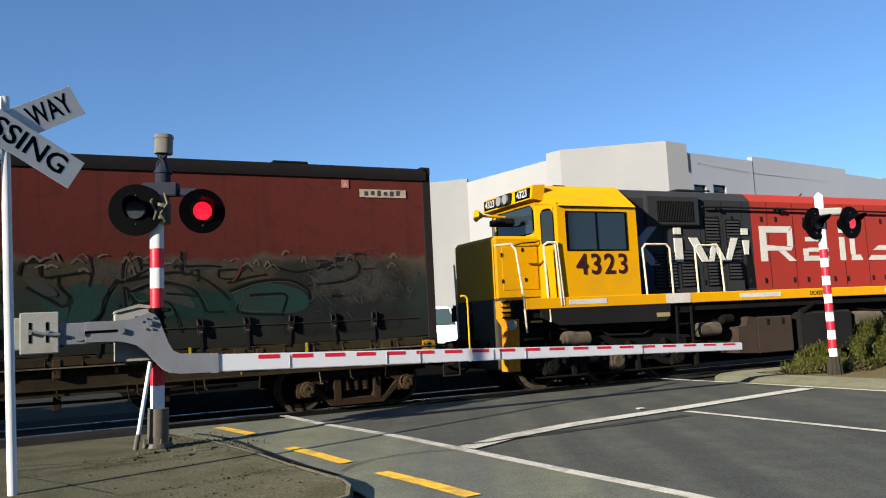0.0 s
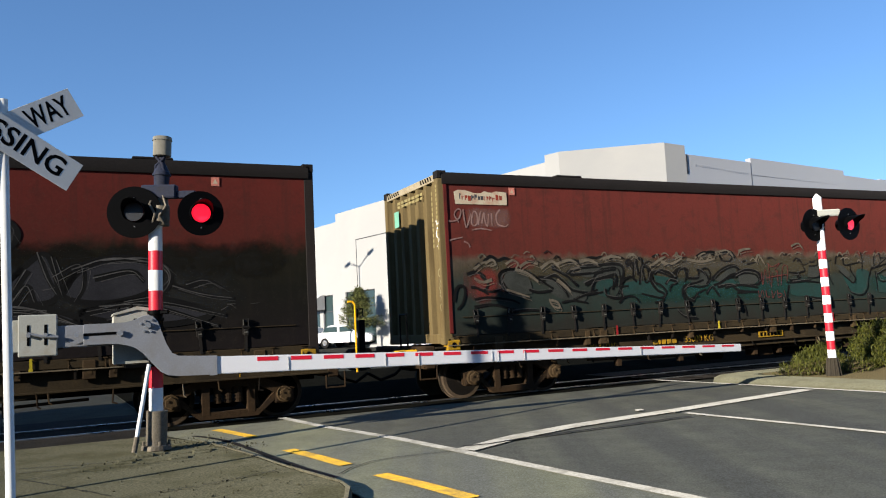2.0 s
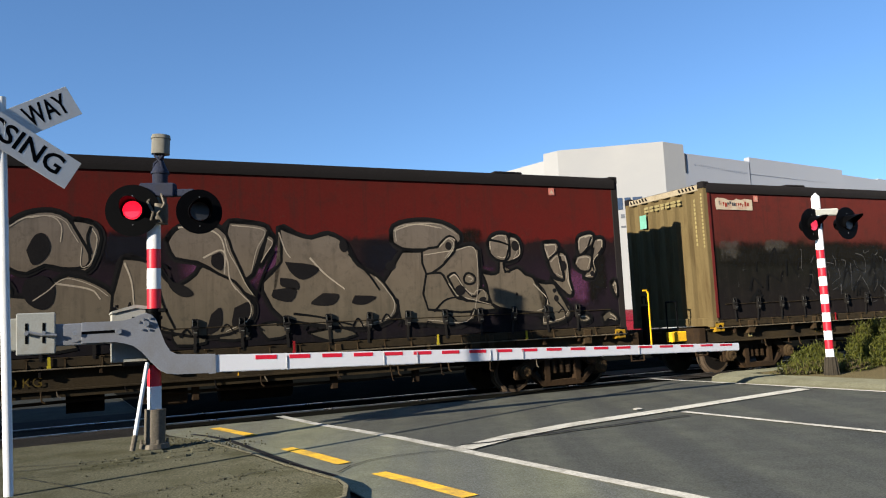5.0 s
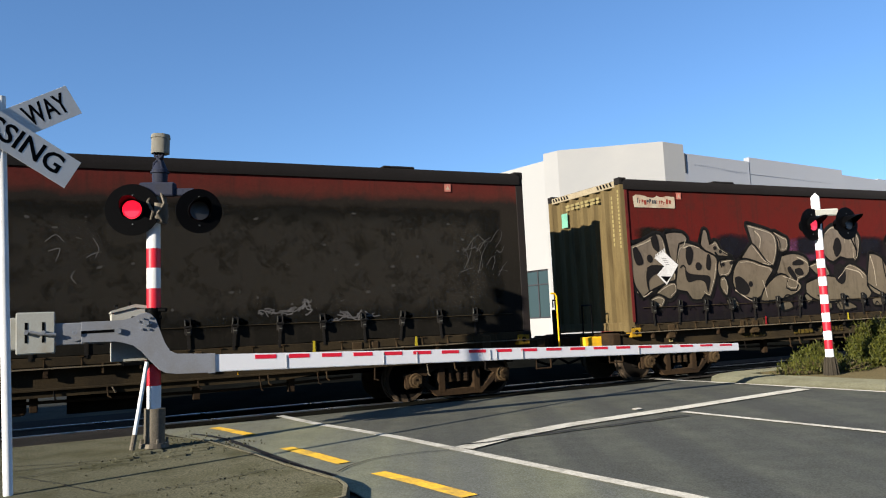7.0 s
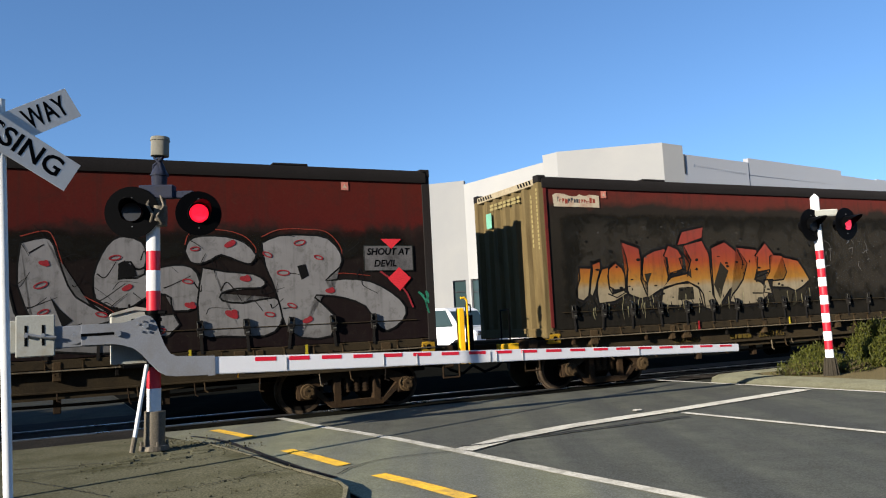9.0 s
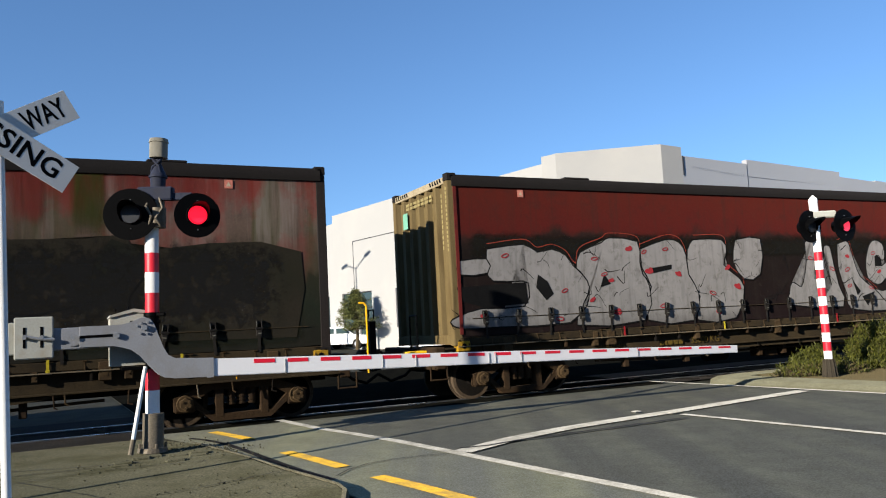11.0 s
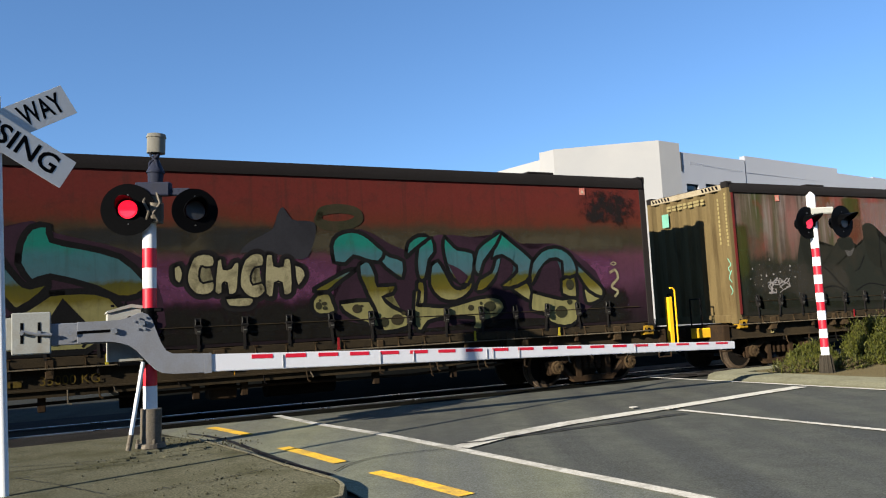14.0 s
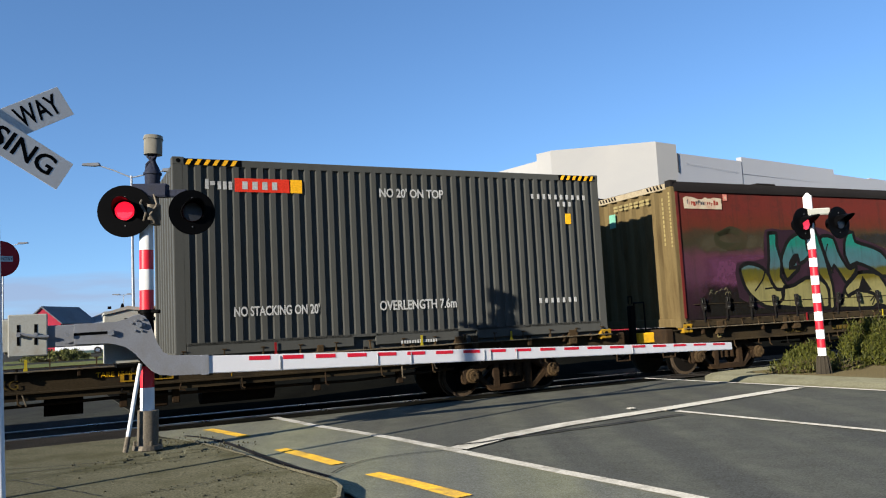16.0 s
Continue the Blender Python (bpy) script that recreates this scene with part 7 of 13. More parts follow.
M["spray_umber"] = surface("umber_spray", (0.021, 0.018, 0.013), 0.85, dirt=(0.014, 0.015, 0.010), dirty=0.8, big=0.9)
M["spray_plum_dark"] = surface("dark_plum_spray", (0.020, 0.011, 0.016), 0.8, dirt=(0.045, 0.020, 0.034), dirty=0.7, big=1.0)
M["spray_gloom"] = surface("gloomy_green_spray", (0.014, 0.0155, 0.012), 0.85, dirt=(0.024, 0.020, 0.014), dirty=0.8, big=1.2)
M["spray_mist"] = surface("misty_spray", (0.105, 0.10, 0.098), 0.85, dirt=(0.040, 0.037, 0.036), dirty=0.85, big=3)


def airbrush(name, colour, strength=0.8, grain=3.0, ragged=0.5, runs=1.0):
    """Thin sprayed or washed paint: its cover follows the sprayed density, broken by noise; runs < 1 draws it out downwards."""
    m, nt, bsdf, co = start(name)
    mp = nt.nodes.new("ShaderNodeMapping")
    mp.inputs["Scale"].default_value = (1, 1, runs)
    nt.links.new(co, mp.inputs["Vector"])
    broken = noise_tex(nt, mp.outputs[0], grain, 9, 0.68, 0.3)
    fine = noise_tex(nt, mp.outputs[0], grain * 6, 6, 0.6)
    den = nt.nodes.new("ShaderNodeAttribute")
    den.attribute_name = "cover"
    f = math_node(nt, "ADD", den.outputs["Fac"], math_node(nt, "MULTIPLY", math_node(nt, "SUBTRACT", broken, 0.5), ragged * 4))
    f = math_node(nt, "ADD", f, math_node(nt, "MULTIPLY", math_node(nt, "SUBTRACT", fine, 0.5), ragged))
    cover = ramp(nt, f, [(0.25, (0, 0, 0)), (1.0, (strength, strength, strength))])
    edge = math_node(nt, "MULTIPLY", cover, math_node(nt, "MULTIPLY", den.outputs["Fac"], 2.0, True))
    nt.links.new(edge, bsdf.inputs["Alpha"])
    nt.links.new(ramp(nt, fine, [(0.3, tuple(c * 0.8 for c in colour)), (0.7, tuple(c * 1.2 for c in colour))]), bsdf.inputs["Base Color"])
    bsdf.inputs["Roughness"].default_value = 0.85
    bsdf.inputs["Specular IOR Level"].default_value = 0.03
    bsdf.inputs["Diffuse Roughness"].default_value = 1.0
    return m


def mist(root, boxes, material, label, lift=0.003, name="overspray", side=0.3, top=0.3, foot=0.5):
    """Soft patches of thin paint, each (x0, x1, z0, z1); the cover fades over these shares of its width and height."""
    y = -SIDE + 0.0015 - lift * 0.2
    for x0, x1, z0, z1 in boxes:
        verts, faces, dens = [], [], []
        n, m = max(8, int((x1 - x0) / 0.25)), 10
        for i in range(n + 1):
            for j in range(m + 1):
                u, v = i / n, j / m
                wide = min(1.0, min(u, 1 - u) / side) if side else 1.0
                tall = min(1.0, v / foot if foot else 1.0, (1 - v) / top if top else 1.0)
                verts.append((x0 + (x1 - x0) * u, y, z0 + (z1 - z0) * v))
                wide, tall = wide * wide * (3 - 2 * wide), tall * tall * (3 - 2 * tall)
                dens.append(wide * tall)
        for i in range(n):
            for j in range(m):
                k = i * (m + 1) + j
                faces.append((k, k + m + 1, k + m + 2, k + 1))
        me = bpy.data.meshes.new(name)
        me.from_pydata(verts, [], faces)
        me.attributes.new("cover", "FLOAT", "POINT").data.foreach_set("value", dens)
        me.materials.append(material)
        ob = new(name, me)
        ob.parent = root
        tagged(ob, label)


AIR_SOOT = airbrush("sooty_mist", (0.010, 0.0095, 0.008), 0.9, 2.6, 0.6)
AIR_SCUFF = airbrush("scuffed_black", (0.012, 0.012, 0.012), 0.85, 7.0, 1.1)
AIR_OLIVE = airbrush("olive_mist", (0.052, 0.045, 0.029), 0.8, 3.0, 0.6)
AIR_GREY = airbrush("grey_mist", (0.075, 0.068, 0.058), 0.45, 5.0, 0.9)
AIR_PLUM = airbrush("plum_mist", (0.085, 0.030, 0.062), 0.85, 1.6, 0.4)
AIR_NAVY = airbrush("navy_mist", (0.0095, 0.0095, 0.013), 0.92, 2.0, 0.3)
AIR_CHALK = airbrush("chalky_smears", (0.16, 0.085, 0.072), 0.6, 4.0, 0.5)
AIR_SLATE = airbrush("slate_mist", (0.020, 0.021, 0.021), 0.7, 2.0, 0.5)
AIR_TEAL = airbrush("teal_mist", (0.012, 0.040, 0.035), 0.7, 1.8, 0.4)
AIR_DUST = airbrush("dusty_smears", (0.050, 0.044, 0.036), 0.4, 2.6, 0.9)
AIR_MOSS = airbrush("moss_runs", (0.036, 0.040, 0.010), 0.75, 2.4, 0.5, 0.15)
AIR_RUST = airbrush("rust_runs", (0.080, 0.032, 0.016), 0.6, 2.4, 0.5, 0.2)
AIR_RED = airbrush("red_runs", (0.150, 0.028, 0.024), 0.6, 4.5, 0.6, 0.12)
AIR_PALE = airbrush("pale_runs", (0.150, 0.108, 0.095), 0.6, 7.0, 0.7, 0.10)
AIR_UMBER = airbrush("umber_mist", (0.014, 0.0165, 0.011), 0.55, 1.3, 0.5)


def line_work(root, strokes, rng, width=0.045, glint="spray_ghost"):
    """Black sprayed lines with a dusty edge along some of them."""
    p, q = Paint(0.034), Paint(0.037)
    for s in strokes:
        p.stroke(s, width * rng.uniform(0.7, 1.25), taper=0.35)
        if rng.random() < 0.75:
            dx, dz = rng.choice(((0.035, 0.03), (-0.03, 0.035), (0.03, -0.035)))
            q.stroke([(x + dx, z + dz) for x, z in s[:max(3, len(s) - 1)]], rng.uniform(0.008, 0.018), taper=0.7)
    p.done(root, M["spray_black"], "black looping sprayed lines", "line")
    q.done(root, M[glint], "dusty grey sprayed lines", "highlight")


def marks_green(root):
    rng = random.Random(101)
    # ragged overspray along the top of the painted band
    mist(root, [(-15.3, -0.3, 1.85, 2.50)], AIR_OLIVE, "dusty olive overspray", 0.002, side=0.03, top=0.45, foot=0.4)
    mist(root, [(-5.7, -0.4, 2.02, 2.52), (-13.6, -8.2, 2.05, 2.42)], AIR_GREY, "pale grey overspray", 0.005, side=0.12, top=0.5, foot=0.5)
    mist(root, [(-15.4, -14.2, 1.5, 2.3), (-14.5, -13.6, 2.1, 2.45)], AIR_RED, "faded red overspray", 0.007, side=0.4)
    mist(root, [(-2.9, -0.3, 1.15, 2.6)], AIR_SLATE, "dark grey overspray at the front end", 0.009, side=0.2, top=0.4, foot=0.1)
    mist(root, [(-2.4, -0.4, 1.5, 2.4)], AIR_GREY, "pale grey scuffs", 0.0095, side=0.3)
    mist(root, [(-5.4, -1.2, 1.35, 2.05), (-12.3, -6.4, 1.35, 2.0)], AIR_TEAL, "dull teal overspray", 0.008, side=0.2)
    grey = [[(-14.45, 2.0), (-14.35, 2.16), (-14.1, 2.13), (-13.94, 2.07), (-13.88, 1.76), (-14.28, 1.82)], [(-13.57, 1.98), (-13.38, 2.02), (-13.03, 1.78), (-12.71, 1.69), (-12.87, 1.57), (-13.42, 1.71)], [(-12.98, 2.07), (-12.82, 2.16), (-12.45, 2.21), (-11.93, 2.22), (-11.89, 2.04), (-12.28, 2.05), (-12.62, 2.02)], [(-10.18, 1.97), (-9.78, 2.1), (-9.74, 1.96), (-9.84, 1.82), (-10.19, 1.83)], [(-9.59, 1.91), (-9.16, 2.14), (-8.99, 2.08), (-9.38, 1.88)], [(-8.95, 1.99), (-8.63, 2.06), (-8.39, 1.93), (-8.53, 1.81), (-8.91, 1.82)], [(-4.56, 1.93), (-4.27, 2.01), (-3.96, 1.91), (-3.81, 1.69), (-4.08, 1.76)], [(-6.89, 2.13), (-6.64, 2.15), (-6.59, 1.94), (-6.91, 1.92)]]
    grey += [[(-6.01, 2.16), (-5.78, 2.12), (-5.58, 1.92), (-5.8, 1.93)], [(-1.64, 2.26), (-1.4, 2.2), (-1.66, 2.06), (-2.08, 2.02)]]
    teal = [[(-7.51, 1.79), (-6.5, 1.75), (-6.45, 1.48), (-6.94, 1.51), (-7.47, 1.56)], [(-5.84, 1.93), (-5.42, 1.75), (-5.37, 2.05), (-4.97, 2.0), (-5.07, 1.64), (-5.28, 1.51), (-5.61, 1.56)], [(-4.77, 1.91), (-4.6, 1.75), (-4.22, 1.76), (-4.11, 1.59), (-4.67, 1.53)], [(-3.29, 1.9), (-2.78, 2.02), (-2.25, 1.89), (-2.15, 1.65), (-2.5, 1.55), (-3.14, 1.61)], [(-12.52, 1.72), (-12.45, 1.93), (-12.11, 2.01), (-12.05, 1.88), (-12.24, 1.8), (-12.21, 1.64)], [(-11.91, 1.66), (-11.86, 1.87), (-11.59, 1.93), (-11.23, 1.9), (-10.89, 1.71), (-11.01, 1.62), (-11.51, 1.69)], [(-11.13, 2.03), (-10.76, 1.98), (-10.58, 1.88), (-10.77, 1.84), (-10.83, 1.73), (-11.05, 1.87)]]
    teal += [[(-9.74, 1.86), (-9.43, 1.88), (-9.17, 1.94), (-9.02, 1.8), (-9.49, 1.72)]]
    for polys, key, label, lift in ((grey, "spray_dusk", "dull grey-green letter fill", 0.010), (teal, "spray_teal", "dull teal letter fill", 0.014)):
        for poly in polys:
            p = Paint(lift)
            p.face([tuple(v) for v in smooth_path(poly + [poly[0]], 3)][:-1])
            p.done(root, M[key], label, "letter_fill")
    sweeps = [[(-14.03, 1.73), (-14.36, 1.82), (-14.48, 1.98), (-14.48, 2.12), (-14.35, 2.19), (-14.1, 2.17), (-13.93, 2.12), (-13.65, 1.96), (-13.42, 1.83)], [(-13.65, 2.0), (-13.42, 2.07), (-13.26, 1.99), (-13.07, 1.82), (-12.87, 1.76), (-12.66, 1.74), (-12.46, 1.79)], [(-13.06, 2.07), (-12.94, 2.16), (-12.69, 2.23), (-12.44, 2.24), (-12.1, 2.26), (-11.89, 2.22), (-11.85, 2.09), (-11.93, 1.87)], [(-13.02, 2.07), (-12.86, 2.08), (-12.53, 2.1), (-12.19, 2.14), (-12.02, 2.15)], [(-12.74, 1.89), (-12.53, 1.96), (-12.28, 2.01), (-12.04, 2.06), (-12.03, 1.96), (-12.06, 1.83)], [(-12.62, 1.72), (-12.54, 1.93), (-12.41, 1.99), (-12.11, 2.01)]]
    sweeps += [[(-12.29, 1.8), (-12.25, 1.67), (-12.04, 1.62), (-11.91, 1.66), (-11.96, 1.83), (-12.07, 1.89)], [(-12.0, 1.53), (-11.86, 1.63), (-11.64, 1.64), (-11.51, 1.52)], [(-13.41, 2.24), (-13.3, 2.14), (-13.09, 2.03), (-12.91, 1.86)], [(-11.5, 2.04), (-11.53, 2.3), (-11.4, 2.34), (-11.39, 2.12), (-11.34, 1.9), (-11.23, 1.94)], [(-11.45, 2.17), (-11.31, 2.21), (-11.2, 2.08), (-11.16, 1.9), (-11.0, 1.85), (-10.85, 1.71), (-10.96, 1.6), (-11.24, 1.64), (-11.46, 1.69)], [(-11.13, 2.05), (-10.99, 2.12), (-10.76, 2.07), (-10.62, 1.97), (-10.52, 2.11), (-10.37, 2.15), (-10.28, 2.1), (-10.3, 1.97), (-10.04, 1.96), (-9.98, 2.1), (-9.78, 2.14), (-9.7, 2.0), (-9.79, 1.82), (-10.0, 1.78), (-10.29, 1.81)]]
    sweeps += [[(-10.86, 1.85), (-10.76, 1.93), (-10.58, 1.88), (-10.72, 1.82), (-10.77, 1.71)], [(-10.29, 1.83), (-10.39, 1.74), (-10.38, 1.61), (-10.2, 1.51), (-10.1, 1.64), (-9.85, 1.73)], [(-9.69, 1.91), (-9.42, 2.09), (-9.16, 2.18), (-8.97, 2.16), (-8.95, 2.04), (-9.17, 1.99), (-9.43, 1.86), (-9.64, 1.8)], [(-9.06, 2.01), (-8.73, 2.1), (-8.41, 2.03), (-8.35, 1.88), (-8.48, 1.79), (-8.96, 1.8)], [(-9.54, 1.77), (-9.18, 1.8), (-8.97, 1.68), (-8.43, 1.64)], [(-9.85, 1.64), (-9.69, 1.77), (-9.5, 1.58)], [(-9.97, 2.39), (-9.71, 2.47), (-9.51, 2.45), (-9.36, 2.32)], [(-9.45, 2.45), (-9.14, 2.48), (-8.99, 2.35)], [(-13.1, 2.27), (-12.98, 2.33), (-12.77, 2.31), (-12.61, 2.38), (-12.44, 2.38)]]
    sweeps += [[(-12.19, 2.32), (-12.01, 2.41), (-11.8, 2.35)], [(-14.81, 2.33), (-14.67, 2.42), (-14.53, 2.35), (-14.39, 2.39), (-14.24, 2.33)], [(-14.88, 2.1), (-14.75, 1.95), (-14.82, 1.83)], [(-13.27, 1.58), (-13.03, 1.61), (-12.71, 1.56)]]
    lines = [[(-7.51, 1.86), (-7.27, 1.87), (-7.24, 2.0), (-7.02, 2.05), (-7.07, 2.15)], [(-7.57, 1.81), (-7.03, 1.83), (-6.49, 1.79)], [(-6.9, 1.49), (-6.51, 1.43), (-6.34, 1.32)], [(-6.89, 2.15), (-6.64, 2.17), (-6.57, 2.3), (-6.56, 1.94), (-6.97, 1.9)], [(-6.3, 2.2), (-6.29, 1.94), (-6.18, 1.73)], [(-6.05, 2.19), (-6.0, 2.35), (-5.8, 2.35), (-5.75, 2.16), (-5.22, 2.21), (-5.2, 2.02)], [(-5.2, 2.45), (-5.17, 2.32), (-5.15, 2.18)], [(-5.96, 2.03), (-5.71, 1.87), (-5.53, 1.76), (-5.45, 1.87), (-5.57, 2.03), (-5.58, 2.19)], [(-5.73, 1.71), (-5.61, 1.55), (-5.28, 1.49), (-5.07, 1.64), (-5.01, 1.86), (-4.85, 2.12)], [(-4.78, 2.12), (-4.76, 2.34), (-4.67, 2.5)]]
    lines += [[(-4.82, 2.07), (-4.61, 2.16), (-4.31, 2.32)], [(-4.58, 2.45), (-4.55, 2.34), (-4.53, 2.23)], [(-4.7, 1.94), (-4.33, 2.06), (-3.91, 1.98), (-3.74, 1.8), (-3.66, 1.63), (-3.43, 1.62)], [(-4.7, 1.9), (-4.57, 1.77), (-4.22, 1.79), (-4.09, 1.62), (-4.02, 1.34)], [(-4.21, 1.9), (-3.99, 1.88), (-3.78, 1.85)], [(-4.89, 2.07), (-4.61, 2.12), (-4.11, 2.2), (-3.75, 2.13), (-3.48, 1.94), (-3.34, 1.79)], [(-3.99, 2.5), (-3.97, 2.17), (-3.78, 2.24), (-3.77, 2.05)], [(-3.95, 2.28), (-3.66, 2.29), (-3.44, 2.27)], [(-3.48, 2.22), (-3.19, 2.22), (-3.23, 2.1), (-3.46, 2.11), (-3.48, 2.22)], [(-3.36, 2.03), (-3.08, 2.1), (-2.77, 2.15)]]
    lines += [[(-3.33, 1.91), (-2.94, 2.04), (-2.47, 2.06), (-2.17, 1.91), (-2.12, 1.68)], [(-3.03, 1.84), (-2.8, 1.85), (-2.49, 1.83), (-2.56, 1.54)], [(-3.2, 1.71), (-3.17, 1.59), (-2.53, 1.54)], [(-2.68, 2.27), (-2.3, 2.18), (-1.8, 2.28)], [(-1.71, 2.38), (-1.38, 2.34), (-1.32, 2.14), (-1.59, 2.02), (-2.16, 1.97)], [(-1.78, 1.79), (-1.62, 1.79), (-1.45, 1.78)], [(-4.76, 2.01), (-4.74, 1.8), (-4.73, 1.58)]]
    puffs = [[(-15.0, 2.2), (-14.87, 2.29), (-14.74, 2.33)], [(-14.78, 2.3), (-14.64, 2.36), (-14.58, 2.28), (-14.69, 2.24)], [(-14.38, 2.28), (-14.23, 2.35), (-14.12, 2.28), (-14.18, 2.21)], [(-14.1, 2.23), (-13.91, 2.32), (-13.72, 2.27)], [(-13.67, 2.2), (-13.43, 2.32), (-13.28, 2.22)], [(-13.33, 2.27), (-13.03, 2.34), (-12.85, 2.22), (-13.04, 2.17)], [(-12.83, 2.31), (-12.62, 2.34), (-12.42, 2.26)], [(-14.19, 2.19), (-13.92, 2.1), (-13.73, 1.96)], [(-13.53, 1.64), (-13.36, 1.59), (-13.32, 1.49), (-13.46, 1.53), (-13.53, 1.64)], [(-14.66, 2.02), (-14.84, 1.98), (-15.01, 2.05)], [(-14.39, 1.84), (-14.12, 1.76), (-13.93, 1.7)], [(-13.34, 1.99), (-13.15, 1.85), (-13.06, 1.76)]]
    curls = [[(-14.5, 1.93), (-14.51, 2.11), (-14.38, 2.18), (-14.1, 2.19), (-13.82, 2.08), (-13.64, 1.93)], [(-14.5, 1.91), (-14.39, 1.8), (-14.12, 1.75), (-13.94, 1.65)], [(-13.73, 2.05), (-13.44, 2.0), (-13.2, 1.81), (-13.11, 1.67)], [(-13.43, 2.18), (-13.14, 2.08), (-12.9, 1.89)], [(-13.14, 2.08), (-12.99, 2.17), (-12.42, 2.21), (-12.32, 2.16)], [(-12.64, 1.89), (-12.48, 2.07), (-12.32, 2.11)], [(-13.01, 1.62), (-12.76, 1.7), (-12.34, 1.74)], [(-15.02, 1.69), (-14.76, 1.72), (-14.31, 1.66), (-14.13, 1.59)], [(-15.03, 1.56), (-14.67, 1.59), (-14.22, 1.48)], [(-14.93, 1.86), (-14.66, 1.81), (-14.39, 1.89)], [(-15.41, 1.66), (-15.36, 1.87), (-15.26, 1.93), (-15.19, 1.85), (-15.24, 1.65), (-15.35, 1.53)]]
    curls += [[(-15.08, 1.9), (-14.93, 1.87), (-14.75, 1.77)], [(-15.14, 2.12), (-14.96, 2.16), (-14.79, 2.07)], [(-13.93, 1.83), (-13.74, 1.78), (-13.45, 1.8)], [(-14.32, 1.44), (-13.94, 1.47), (-13.47, 1.41)]]
    word = [[(-15.5, 3.04), (-15.37, 3.02), (-15.24, 3.07), (-15.19, 3.2), (-15.25, 3.23), (-15.32, 3.14), (-15.24, 3.0)], [(-15.15, 3.23), (-15.13, 3.03), (-15.1, 2.92), (-15.05, 3.03), (-15.0, 3.16)], [(-14.98, 3.14), (-15.0, 3.0), (-14.95, 2.95), (-14.89, 3.0), (-14.89, 3.15), (-14.94, 3.2), (-14.98, 3.14)], [(-14.87, 2.97), (-14.83, 3.15), (-14.8, 3.21)], [(-14.8, 2.99), (-14.75, 3.17), (-14.73, 3.01), (-14.69, 2.95), (-14.66, 3.15)], [(-14.6, 3.17), (-14.6, 2.95)], [(-14.43, 3.24), (-14.51, 3.13), (-14.49, 2.99), (-14.35, 2.94), (-14.28, 2.98)], [(-15.0, 2.88), (-14.81, 2.9), (-14.61, 2.87)], [(-15.49, 2.68), (-15.34, 2.72), (-15.19, 2.75)], [(-15.16, 2.68), (-15.08, 2.64), (-15.05, 2.58)]]
    puffs += [[(-12.31, 2.35), (-12.09, 2.4), (-11.88, 2.37)], [(-11.68, 2.39), (-11.6, 2.44), (-11.49, 2.36)], [(-11.22, 2.19), (-10.93, 2.34), (-10.81, 2.39)], [(-10.93, 2.29), (-10.7, 2.24), (-10.4, 2.35)], [(-9.97, 2.38), (-9.88, 2.43), (-9.78, 2.45)], [(-9.53, 2.46), (-9.21, 2.5), (-9.05, 2.37)], [(-8.89, 2.48), (-8.73, 2.52), (-8.55, 2.53)], [(-8.44, 2.26), (-8.34, 2.4), (-8.18, 2.2)], [(-7.37, 2.58), (-7.15, 2.64), (-7.02, 2.53)], [(-10.28, 2.33), (-9.92, 2.28), (-9.54, 2.33)]]
    curls += [[(-12.53, 2.07), (-12.32, 2.16), (-12.0, 2.18), (-11.93, 2.01), (-11.97, 1.77), (-12.08, 1.63)], [(-12.54, 1.98), (-12.22, 2.02), (-12.09, 1.97), (-12.13, 1.78)], [(-11.93, 1.87), (-11.85, 1.96), (-11.68, 2.01), (-11.55, 1.91)], [(-11.92, 1.68), (-11.93, 1.82), (-11.75, 1.84)], [(-11.63, 2.01), (-11.6, 2.25), (-11.55, 2.3)], [(-11.49, 1.86), (-11.45, 2.1), (-11.39, 2.2), (-11.28, 2.15), (-11.26, 1.95)], [(-11.24, 1.9), (-11.17, 2.07), (-11.0, 2.09), (-10.78, 2.02), (-10.61, 1.94)], [(-11.21, 1.9), (-11.08, 1.75), (-10.92, 1.67), (-10.95, 1.55), (-11.16, 1.51)], [(-10.66, 2.04), (-10.53, 2.13), (-10.39, 2.15), (-10.33, 2.03), (-10.37, 1.88)], [(-10.44, 1.78), (-10.34, 1.83), (-10.07, 1.87), (-9.89, 1.92)]]
    curls += [[(-10.44, 1.78), (-10.45, 1.63), (-10.34, 1.48), (-10.22, 1.57), (-10.03, 1.6)], [(-10.05, 2.13), (-9.87, 2.07), (-9.76, 1.92), (-9.83, 1.82)], [(-9.64, 1.91), (-9.44, 2.06), (-9.11, 2.16), (-8.95, 2.11), (-8.99, 2.0), (-9.26, 1.91)], [(-9.06, 1.95), (-8.8, 2.03), (-8.47, 1.99), (-8.39, 1.83), (-8.56, 1.76)], [(-9.34, 1.75), (-8.95, 1.79), (-8.43, 1.73)], [(-9.03, 1.64), (-8.7, 1.63), (-8.43, 1.65)], [(-10.03, 2.38), (-9.84, 2.46), (-9.66, 2.45), (-9.54, 2.38)], [(-9.53, 2.43), (-9.28, 2.48), (-9.09, 2.37), (-9.17, 2.27)], [(-9.03, 1.59), (-8.85, 1.37), (-8.81, 1.16)], [(-10.59, 1.34), (-10.42, 1.21), (-10.13, 1.17)], [(-7.5, 2.03), (-7.22, 1.99), (-7.19, 1.86)]]
    curls += [[(-7.53, 1.76), (-7.58, 1.63), (-7.63, 1.49)], [(-7.45, 1.81), (-7.16, 1.83), (-6.87, 1.85)]]
    line_work(root, sweeps, rng, 0.058)
    line_work(root, lines, rng, 0.036)
    line_work(root, curls, rng, 0.050)
    p = Paint(0.036)
